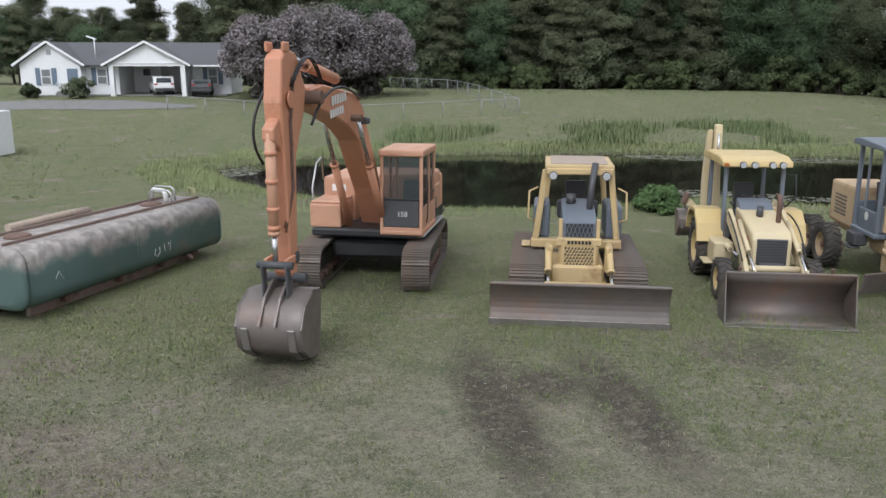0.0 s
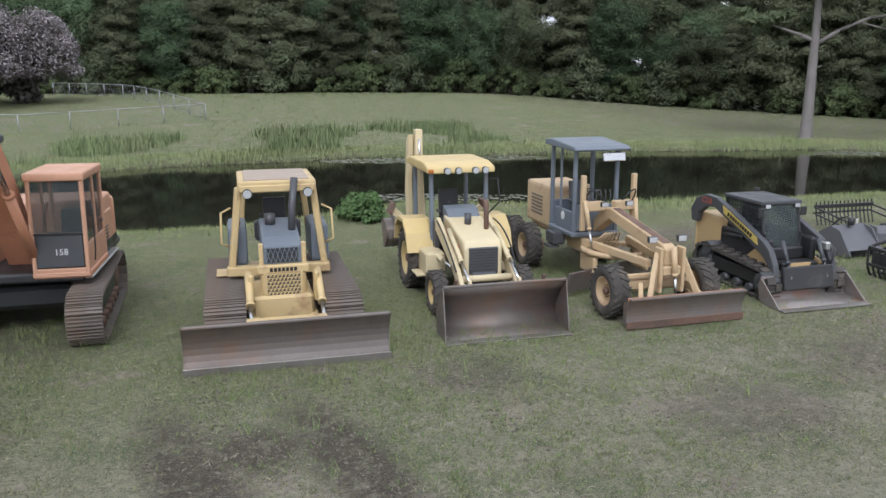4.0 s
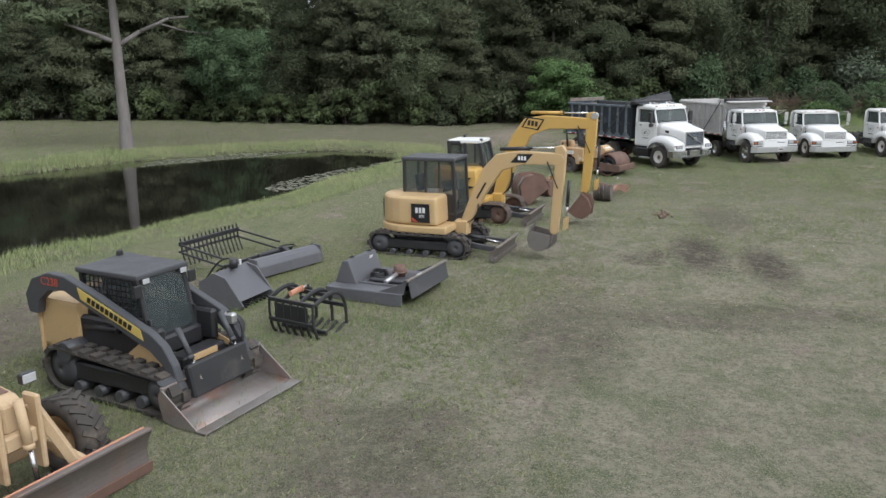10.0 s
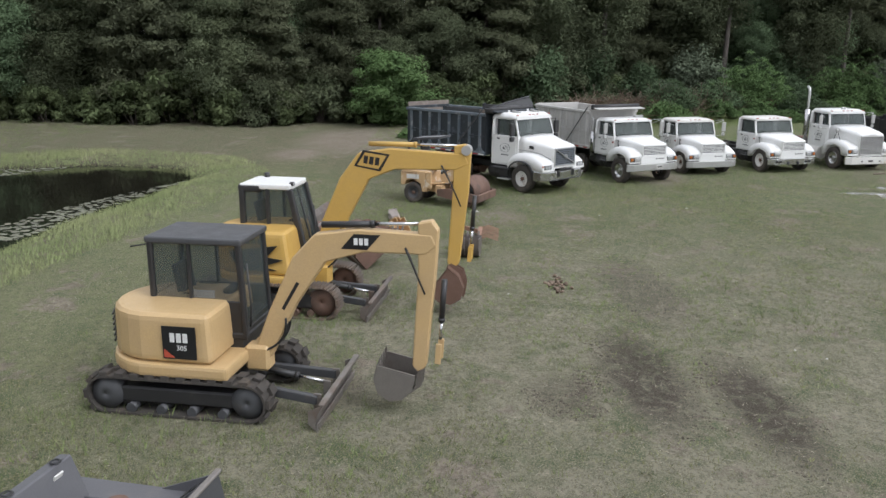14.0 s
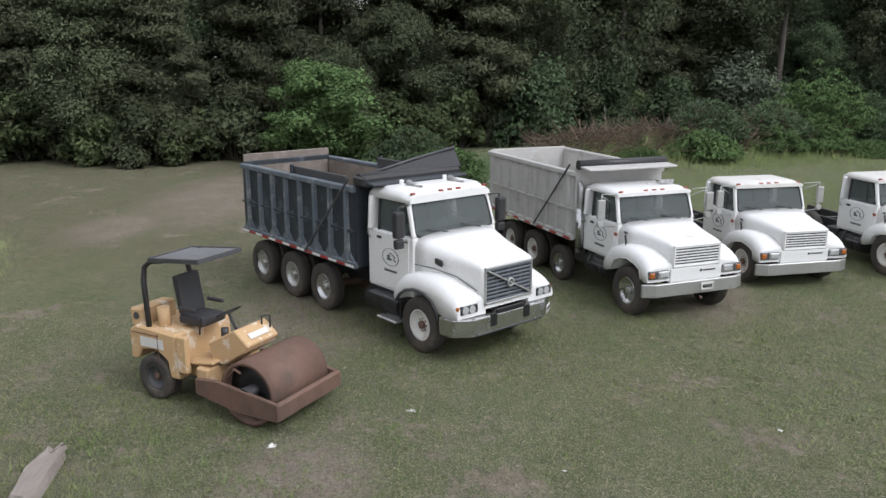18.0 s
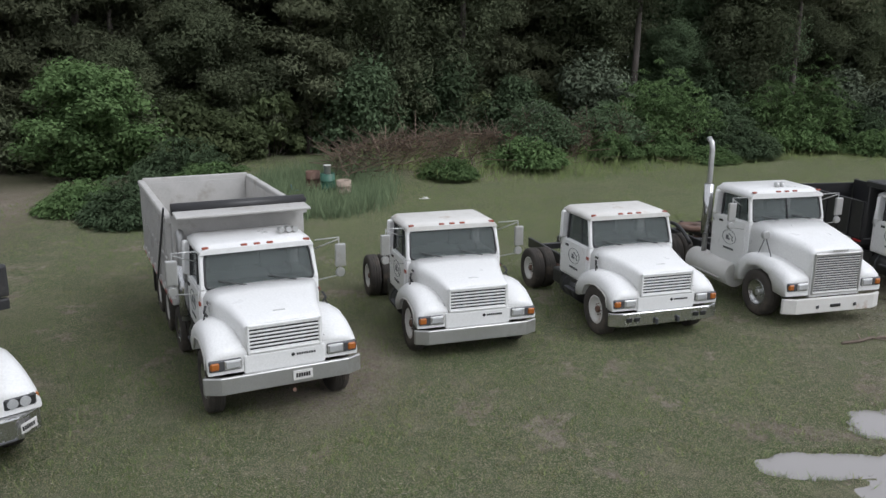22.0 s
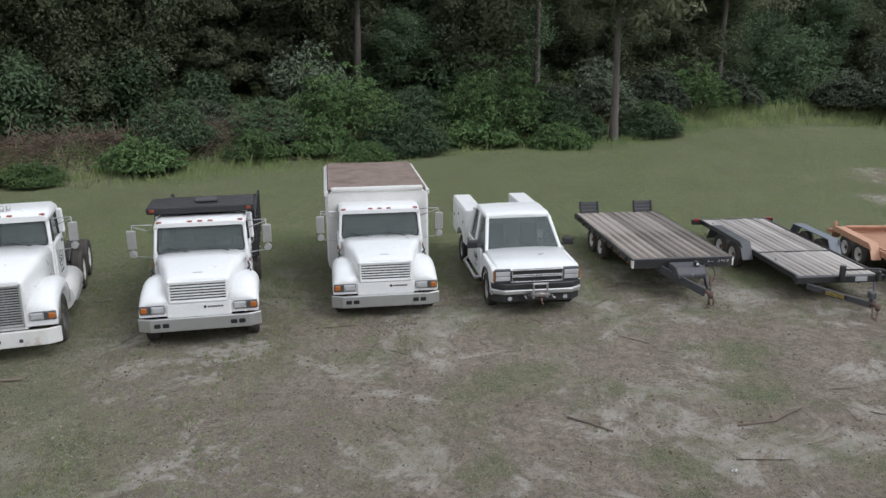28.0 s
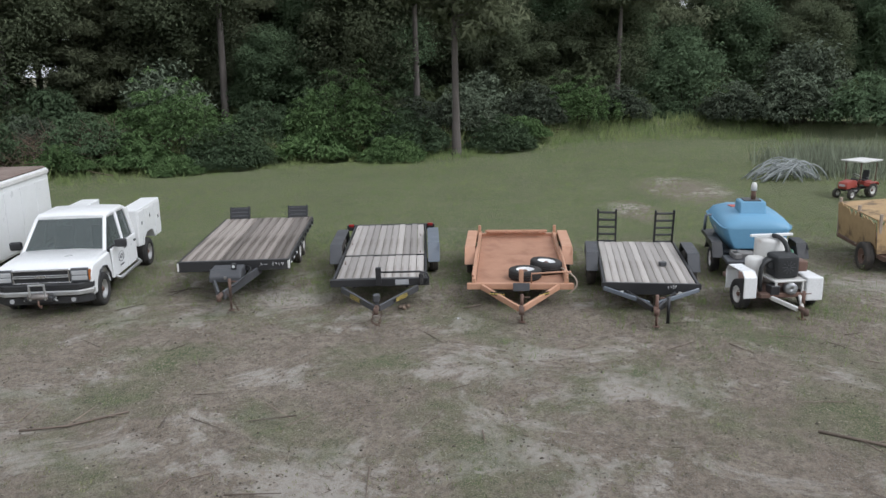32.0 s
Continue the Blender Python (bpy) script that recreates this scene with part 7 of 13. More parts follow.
def brush_cutter():
    """Flat rotary brush cutter deck for a skid steer."""
    b = thing("brush_cutter", "dark grey rotary brush cutter deck lying on grass", "attachment", pose(21.45, 6.8, 0, 0, 0, -101))
    part("deck_plate", box((0, 0, 0.27), (1.9, 1.95, 0.03), r=0.01), "implement_grey", b)
    for s in (-1, 1):
        part("side_skirt", box((0, s * 0.97, 0.14), (1.9, 0.03, 0.28), r=0.01), "implement_grey", b)
        part("corner_gusset", prism([(0.35, 0.28), (0.98, 0.28), (1.06, 0.56)], s * 0.95 - 0.012, s * 0.95 + 0.012, r=0.0), "implement_grey", b)
    part("rear_skirt", box((-0.95, 0, 0.15), (0.03, 1.95, 0.26), (0, 12, 0), r=0.01), "implement_grey", b)
    hump = part("rear_guard", prism([(-0.92, 0.28), (-0.72, 0.78), (-0.56, 0.8), (-0.36, 0.28)], -0.62, 0.62, r=0.015), "implement_grey", b, "grey sloped guard hump")
    part("deck_rib", box((0.1, -0.5, 0.3), (1.0, 0.05, 0.06), r=0.01), "implement_grey", b)
    part("deck_rib", box((0.1, 0.55, 0.3), (1.0, 0.05, 0.06), r=0.01), "implement_grey", b)
    part("motor_mount", box((0.2, 0.05, 0.34), (0.85, 0.75, 0.06), r=0.015), "dark_grey", b)
    mo = part("hydraulic_motor", tube((0.35, 0.1, 0.36), (0.35, 0.1, 0.62), 0.13, seg=18), "rusty_steel", b)
    part("motor_flange", tube((0.35, 0.1, 0.45), (0.35, 0.1, 0.49), 0.17, seg=18), "rusty_steel", mo)
    part("drive_tube", tube((0.35, -0.05, 0.44), (0.3, -0.5, 0.36), 0.05), "dull_chrome", b)
    for k in range(3):
        a = [(-0.1 + 0.2 * math.cos(t) * (1 - 0.1 * k), -0.05 + 0.22 * math.sin(t), 0.4 + 0.035 * k + 0.02 * math.sin(3 * t)) for t in np.linspace(0, 6.0, 22)]
        part("hydraulic_hose", bent(a, 0.02, 6), "hose", b)
    hp = part("hitch_plate", plate([(0.72, -0.95, 0.3), (0.72, 0.95, 0.3), (1.08, 0.95, 0.58), (1.08, -0.95, 0.58)], 0.03), "implement_grey", b, "grey slotted hitch plate")
    for i in range(6):
        for j in (0.3, 0.62):
            part("slot", box((0.72 + 0.36 * j - 0.012, -0.7 + i * 0.28, 0.3 + 0.28 * j + 0.034), (0.1, 0.12, 0.01), (0, -38, 0), r=0.0), "decal_black", hp)
    part("hitch_rail", box((1.09, 0, 0.59), (0.08, 2.0, 0.05), r=0.015), "worn_steel", hp)
    part("hitch_return", plate([(1.08, 0.95, 0.58), (1.08, -0.95, 0.58), (1.16, -0.95, 0.2), (1.16, 0.95, 0.2)], 0.02), "dark_grey", b)
    part("notice_mark", box((1.09, -0.4, 0.617), (0.03, 0.2, 0.004), r=0), "litter_white", hp)
    for p in ((-0.8, -0.3), (-0.75, 0.4)):
        part("lift_eye", lathe([(0.05, -0.012), (0.07, 0), (0.05, 0.012), (0.035, 0)], 14, axis="z", at=(p[0] + 0.15, p[1], 0.815)), "black_paint", b)
    part("chalk_mark", box((-0.5, 0.3, 0.7), (0.02, 0.14, 0.06), (0, 20, 0), r=0), "litter_white", hump)
    return b


def grapple():
    """Open root grapple with bent ribs."""
    g = thing("root_grapple", "black steel root grapple with orange cylinder on grass", "attachment", pose(18.5, 7.45, 0, 0, 0, -18) @ Matrix.Diagonal((0.85, 0.68, 1.15, 1)))
    for i in range(7):
        y = -0.8 + i * 1.6 / 6
        part("rib", bent(arc((-0.5, y, 0.6), (-0.62, y, -0.42), (0.55, y, 0.1), 8), 0.034, 6, smooth=False), "black_paint", g)
    for y in (-0.82, -0.3, 0.3, 0.82):
        part("side_hoop", bent(arc((-0.46, y, 0.6), (0.72, y, 0.98), (0.62, y, 0.08), 9), 0.042, 6, smooth=False), "black_paint", g)
    for x, z in ((-0.48, 0.6), (-0.5, 0.26), (0.55, 0.42), (0.16, 0.65), (-0.1, 0.06)):
        part("cross_bar", box((x, 0, z), (0.07, 1.66, 0.07), r=0.01), "black_paint", g)
    part("back_plate", box((-0.5, 0, 0.4), (0.04, 1.2, 0.3), r=0.01), "black_paint", g)
    cylinder(g, (-0.4, 0.1, 0.72), (0.35, 0.25, 0.72), 0.05, "orange_paint", 0.65, "grapple_cylinder")
    return g


def tine_rake():
    """Black rock rake frame with two rows of tines."""
    r = thing("rock_rake", "black steel rock rake frame with two tine rows", "attachment", pose(23.4, 11.7, 0, 0, 0, -14))
    part("back_rail", box((0.0, 0.65, 0.62), (2.2, 0.09, 0.12), r=0.015), "black_paint", r)
    part("back_rail", box((0.0, 0.68, 0.42), (2.2, 0.06, 0.06), r=0.01), "black_paint", r)
    for i in range(15):
        x = -1.05 + i * 0.15
        part("tine", bent([(x, 0.66, 0.78), (x, 0.62, 0.4), (x, 0.5, 0.05)], 0.022, 5, smooth=False), "black_paint", r)
        part("tine", bent([(x, -0.85, 0.2), (x, -0.6, 0.1), (x, -0.5, 0.03)], 0.022, 5, smooth=False), "black_paint", r)
    part("front_rail", box((0, -0.82, 0.2), (2.2, 0.08, 0.08), r=0.015), "black_paint", r)
    for s in (-1, 1):
        for z in (0.5, 0.3):
            part("side_arm", beam((s * 1.08, 0.62, z + 0.1), (s * 1.08, -0.82, z - 0.12), 0.05, 0.05), "black_paint", r)
    return r


def rock_bucket():
    """Grey skeleton bucket with a slatted side."""
    b = thing("skeleton_bucket", "dark grey skeleton bucket with slatted side plates", "attachment", pose(20.0, 9.75, 0, 0, 0, -100))
    for s in (-1, 1):
        part("side_plate", prism([(-0.55, 0.05), (-0.5, 0.55), (-0.1, 0.78), (0.2, 0.7), (0.62, 0.12), (0.5, 0.03)], s * 0.55 - 0.02, s * 0.55 + 0.02, r=0.0), "implement_grey", b)
    part("hood_plate", plate([(-0.1, -0.55, 0.78), (-0.1, 0.55, 0.78), (0.55, 0.55, 0.22), (0.55, -0.55, 0.22)], 0.02), "implement_grey", b)
    part("back_plate", box((-0.5, 0, 0.32), (0.04, 1.1, 0.5), r=0.01), "implement_grey", b)
    for i in range(8):
        part("slat", box((-0.1, -0.48 + i * 0.137, 0.05), (1.3, 0.035, 0.06), r=0.008), "black_paint", b)
    part("motor", tube((0.0, 0.0, 0.78), (0.0, 0.0, 0.98), 0.09), "black_paint", b)
    part("hydraulic_hose", bent(arc((0, 0, 0.95), (-0.5, 0.2, 1.05), (-0.75, -0.1, 0.4), 10), 0.022), "hose", b)
    part("tag", box((0.1, 0.1, 0.9), (0.05, 0.05, 0.12), r=0.01), "litter_white", b)
    return b


def broom_drum():
    """Long half-round sweeper housing."""
    d = thing("sweeper_housing", "grey half-round sweeper attachment lying on grass", "attachment", pose(22.8, 9.85, 0, 0, 0, -24))
    prof = [(0.3 * math.cos(a), 0.12 + 0.36 * math.sin(a)) for a in np.linspace(-0.25, 2.6, 8)] + [(-0.28, 0.05)]
    part("housing", prism(prof, -1.02, 1.02, r=0.015, axis="x"), "implement_grey", d, "grey curved drum cover")
    part("brush_core", tube((-1.0, 0.02, 0.17), (1.0, 0.02, 0.17), 0.17, seg=16), "black_paint", d)
    for s in (-1, 1):
        part("end_plate", prism([(0.32, 0.03), (0.33, 0.3), (0.1, 0.5), (-0.2, 0.48), (-0.3, 0.1)], s * 1.04 - 0.02, s * 1.04 + 0.02, r=0.0, axis="x"), "implement_grey", d)
    part("motor", tube((-1.06, 0.05, 0.2), (-1.2, 0.05, 0.2), 0.08), "rusty_steel", d)
    part("rubber_strap", box((0.2, 0.12, 0.32), (0.14, 0.5, 0.34), (20, 0, 0), r=0.02), "black_paint", d)
    part("hitch_frame", box((0.0, 0.36, 0.28), (1.1, 0.12, 0.4), r=0.03), "black_paint", d)
    part("hydraulic_hose", bent([(0.4 + 0.25 * math.cos(t), 0.35 + 0.15 * math.sin(t), 0.5) for t in np.linspace(0, 5.5, 16)], 0.02, 6), "hose", d)
    return d


def roller():
    """Small tan single-drum roller with a canopy."""
    r = thing("drum_roller", "faded tan drum roller with black canopy and rusty drum", "road roller", pose(41.8, 2.48, 0, 0, 0, 245))
    part("drum", lathe([(0.5, -0.66), (0.5, 0.66), (0.44, 0.66), (0.44, -0.66)], 40, at=(0.2, 0, 0.49)), "rusty_steel", r, "rusty brown smooth drum")
    part("drum_web", lathe([(0.44, -0.5), (0.44, -0.46), (0.08, -0.46), (0.08, -0.5)], 30, at=(0.2, 0, 0.49)), "black_paint", r)
    part("drum_web", lathe([(0.44, 0.46), (0.44, 0.5), (0.08, 0.5), (0.08, 0.46)], 30, at=(0.2, 0, 0.49)), "black_paint", r)
    part("drum_hub", tube((0.2, -0.74, 0.49), (0.2, 0.74, 0.49), 0.12), "black_paint", r)
    for s in (-1, 1):
        part("side_frame", prism([(-0.72, 0.36), (-0.72, 0.6), (-0.3, 0.64), (0.84, 0.5), (0.84, 0.22), (0.1, 0.22)], s * 0.74 - 0.035, s * 0.74 + 0.035, r=0.01), "rusty_steel", r)
    part("front_beam", box((0.84, 0, 0.37), (0.1, 1.55, 0.28), r=0.03), "rusty_steel", r, "rusty front scraper beam")
    part("hitch_frame", box((-0.75, 0, 0.55), (0.25, 1.2, 0.3), r=0.03), "roller_tan", r)
    for s in (-1, 1):
        wheel(r, (-1.75, s * 0.5, 0.37), 0.37, 0.26, s, "dark_grey", "rubber_dusty", 0, rimR=0.2)
    part("chassis", box((-1.45, 0, 0.55), (1.2, 0.7, 0.3), r=0.04), "roller_tan", r)
    body = part("rear_body", prism([(-2.25, 0.62), (-2.25, 1.1), (-2.1, 1.2), (-1.25, 1.15), (-1.2, 0.42), (-1.4, 0.42), (-1.45, 0.7), (-1.7, 0.84), (-2.0, 0.8), (-2.1, 0.62)], -0.62, 0.62, r=0.03), "roller_tan", r, "tan body with worn white patches")
    part("worn_patch", box((-1.75, -0.625, 0.95), (0.5, 0.006, 0.16), r=0), "white_worn", body)
    part("worn_patch", box((-2.256, 0.0, 0.95), (0.006, 0.6, 0.12), r=0), "white_worn", body)
    part("operator_floor", box((-0.95, 0, 0.72), (0.75, 1.05, 0.06), (0, -8, 0), r=0.02), "roller_tan", r)
    part("side_step", box((-1.12, -0.58, 0.85), (0.2, 0.1, 0.6), r=0.02), "roller_tan", r)
    part("console", prism([(-0.72, 0.72), (-0.82, 1.02), (-0.26, 1.32), (0.0, 1.1), (-0.08, 0.98), (-0.5, 0.72)], -0.36, 0.36, r=0.02), "roller_tan", r, "tan sloped console")
    part("console_patch", box((-0.1, 0, 1.2), (0.012, 0.42, 0.1), (0, -50, 0), r=0), "white_worn", r)
    part("warning_lamp", tube((-0.6, -0.2, 1.1), (-0.6, -0.2, 1.26), 0.06), "black_paint", r)
    part("console_handle", bent([(-0.2, 0.2, 1.26), (-0.2, 0.2, 1.4), (-0.12, 0.3, 1.4), (-0.12, 0.3, 1.2)], 0.015), "black_paint", r)
    seat_in(r, (-1.25, 0, 1.28), 1.05)
    sc = part("steering_column", tube((-0.5, 0, 1.1), (-0.68, 0, 1.42), 0.025), "black_paint", r)
    st = lathe([(0.2, -0.014), (0.218, 0), (0.2, 0.014), (0.182, 0)], 20, axis="z")
    bmesh.ops.transform(st, matrix=pose(-0.69, 0, 1.45, 0, -30, 0), verts=st.verts)
    part("steering_wheel", st, "black_paint", sc)
    part("filler_post", tube((-1.72, -0.36, 1.1), (-1.72, -0.36, 1.48), 0.1), "roller_tan", r)
    part("fuel_cap", tube((-2.1, -0.3, 1.1), (-2.12, -0.3, 1.22), 0.08), "black_paint", r)
    part("rear_locker", box((-2.12, -0.2, 1.3), (0.3, 0.7, 0.3), (0, -6, 0), r=0.03), "roller_tan", body)
    part("locker_decal", tube((-2.12, -0.556, 1.33), (-2.12, -0.566, 1.33), 0.06, seg=12), "dark_grey", body)
    part("body_seam", box((-1.62, -0.626, 0.86), (0.012, 0.01, 0.5), r=0), "rusty_steel", body)
    part("body_seam", box((-1.9, -0.626, 1.08), (0.6, 0.01, 0.012), r=0), "rusty_steel", body)
    part("control_lever", bent([(-0.95, -0.38, 1.15), (-0.9, -0.4, 1.4), (-0.84, -0.42, 1.46)], 0.014, 6), "black_paint", r)
    part("floor_pedal", box((-0.68, -0.22, 0.84), (0.1, 0.08, 0.02), (0, -35, 0), r=0.006), "black_paint", r)
    part("scraper_spring", bent([(-0.1, -0.7, 0.72), (0.0, -0.68, 0.86), (0.1, -0.66, 0.8)], 0.02, 6), "rusty_steel", r)
    for s in (-1, 1):
        part("canopy_post", bent([(-1.85, s * 0.55, 1.1), (-1.98, s * 0.48, 1.9), (-1.98, s * 0.44, 2.12), (-1.86, s * 0.42, 2.22), (-1.6, s * 0.42, 2.26)], 0.045, 8), "black_paint", r)
    cr = part("canopy_roof", box((-1.32, 0, 2.3), (1.06, 0.94, 0.035), (0, -5, 0), r=0.012), "canopy_steel", r, "thin grey steel sun canopy")
    for sx, sy, w, h in ((-1.32, 0.47, 1.06, 0.02), (-1.32, -0.47, 1.06, 0.02)):
        part("canopy_rim", box((sx, sy, 2.3), (w, h, 0.075), (0, -5, 0), r=0.006), "dark_grey", cr)
    for sx, sz in ((-0.79, 2.346), (-1.85, 2.254)):
        part("canopy_rim", box((sx, 0, sz), (0.02, 0.95, 0.075), (0, -5, 0), r=0.006), "dark_grey", cr)
    return r


def loose_bucket(x, y, rz, w, s, mat, roll, label):
    b = thing("excavator_bucket", label, "bucket", pose(x, y, 0.0, 0, 0, rz))
    c, n = math.cos(radians(roll)), math.sin(radians(roll))
    low = min(z * c - x_ * n for x_, z in ((0.12, 0.0), (-0.3, -0.05), (-0.62, -0.3), (-0.79, -0.62), (-0.55, -0.98), (-0.2, -1.12), (0.3, -1.1), (-0.3, 0.13)))
    dig_bucket(b, (0, (-low - 0.03) * s * 0.8), w, s * 0.8, mat, roll, 4)
    return b


mini_excavator("square", 25.6, 6.8, 262)
mini_excavator("round", 30.3, 6.6, 262)
brush_cutter()
grapple()
tine_rake()
rock_bucket()
broom_drum()
roller()
loose_bucket(36.25, 4.5, 50, 0.55, 0.68, "roller_tan", -30, "tan digging bucket lying open on the grass")
loose_bucket(34.95, 4.8, 150, 0.65, 0.75, "rusty_steel", -70, "rusty digging bucket lying on the grass")
loose_bucket(33.7, 4.6, 120, 1.0, 1.2, "rusty_steel", 60, "large rusty digging bucket on the grass")
loose_bucket(34.1, 2.5, 170, 0.6, 0.7, "blade_steel", -80, "small grey digging bucket on the grass")


def loose_rake():
    r = thing("ripper_rake", "rusty tine rake lying in the grass", "attachment", pose(36.5, 2.1, 0, 0, 0, -4) @ Matrix.Scale(0.8, 4))
    part("spine", box((0, 0, 0.16), (1.9, 0.16, 0.18), (8, 0, 0), r=0.02), "rake_rust", r)
    for i in range(8):
        x = -0.9 + i * 0.257
        part("tine", bent([(x, 0.05, 0.18), (x, -0.3, 0.3), (x, -0.7, 0.16)], 0.022, 5, smooth=False), "rake_rust", r)
    part("hitch_arm", beam((0.5, 0.05, 0.16), (0.9, 1.0, 0.3), 0.07, 0.16), "rake_rust", r)
    return r


loose_rake()
pl = thing("snow_plough_blade", "long dark steel blade lying on its back in grass", "attachment", pose(38.4, 7.1, 0, 0, 0, -6) @ Matrix.Diagonal((1, 0.7, 0.6, 1)))
part("mouldboard", prism([(0.0, 0.02), (0.1, 0.32), (0.28, 0.55), (0.36, 0.55), (0.16, 0.3), (0.08, 0.02)], -1.9, 1.9, r=0.0, axis="x"), "blade_steel", pl)
part("mount", box((-1.2, -0.35, 0.25), (0.9, 0.5, 0.3), (0, 0, 12), r=0.05), "rusty_steel", pl)
part("mount_pin", tube((-1.6, -0.5, 0.4), (-0.9, -0.6, 0.4), 0.06), "worn_steel", pl)


# ---- the line of trucks ----
def loft(sections, bm=None, smooth=True):
    """Closed rings of equal count, joined one to the next and capped."""
    own = bmesh.new()
    rings = [[own.verts.new(p) for p in s] for s in sections]
    k = len(rings[0])
    for a, b in zip(rings, rings[1:]):
        for i in range(k):
            own.faces.new((a[i], a[(i + 1) % k], b[(i + 1) % k], b[i])).smooth = smooth
    own.faces.new(rings[0][::-1])
    own.faces.new(rings[-1])
    bmesh.ops.recalc_face_normals(own, faces=own.faces)
    return join(bm, own)


def hood_ring(x, w, z0, z1, r):
    """An arch in the plane x: straight sides and rounded shoulders."""
    pts = [(x, -w, z0), (x, -w, z1 - r)]
    for a in (22, 45, 68):
        pts.append((x, -w + r - r * math.cos(radians(a)), z1 - r + r * math.sin(radians(a))))
    pts += [(x, -w + r, z1), (x, -w * 0.33, z1 + 0.02), (x, w * 0.33, z1 + 0.02), (x, w - r, z1)]
    for a in (68, 45, 22):
        pts.append((x, w - r + r * math.cos(radians(a)), z1 - r + r * math.sin(radians(a))))
    return pts + [(x, w, z1 - r), (x, w, z0)]


def emblem(parent, x, y, z, s, size=0.2):
    """Oval door emblem: dark ring with plain shapes in it."""
    bm = lathe([(0.95, -0.01), (1.0, -0.01), (1.0, 0.01), (0.95, 0.01)], 32)
    bmesh.ops.transform(bm, matrix=pose(x, y, z) @ Matrix.Diagonal((size * 1.3, 0.5, size * 0.86, 1)), verts=bm.verts)
    e = part("door_emblem", bm, "decal_grey", parent, "oval emblem drawn as plain dark shapes")
    bm = bmesh.new()
    for dx, dz, w, h, tilt in ((0.2, -0.22, 0.7, 0.2, 0), (0.32, 0.05, 0.42, 0.26, 8), (-0.28, 0.26, 0.62, 0.09, 28), (-0.62, 0.0, 0.5, 0.08, -58), (0.05, 0.36, 0.3, 0.08, -30), (-0.72, -0.3, 0.24, 0.14, 15)):
        box((x + s * dx * size, y, z + dz * size), (w * size, 0.01, h * size), (0, -s * tilt, 0), r=0, bm=bm)
    part("emblem_shape", bm, "decal_grey", e)
    bars(facing(x, y + s * 0.002, z - size * 1.35, 90 * s), size * 2.0, size * 0.24, 9, "decal_grey", e, "small lettering drawn as bars", "lettering_bar")


def mirror_set(root, x, y, z, s, kind="west"):
    bm = bent([(x, y, z + 0.32), (x + 0.05, y + s * 0.42, z + 0.34), (x + 0.05, y + s * 0.44, z - 0.35), (x - 0.02, y, z - 0.42)], 0.013, 6)
    bent([(x - 0.2, y, z + 0.1), (x + 0.03, y + s * 0.42, z + 0.3)], 0.011, 6, bm)
    br = part("mirror_bracket", bm, "dull_chrome", root)
    part("mirror_head", box((x + 0.07, y + s * 0.44, z + 0.02), (0.07, 0.19, 0.42), r=0.03, seg=2), "dull_chrome" if kind == "west" else "black_paint", br, "square truck mirror")
    if kind == "west":
        part("round_mirror", tube((x + 0.04, y + s * 0.44, z - 0.3), (x + 0.1, y + s * 0.44, z - 0.3), 0.09, 0.07, 14), "dull_chrome", br)


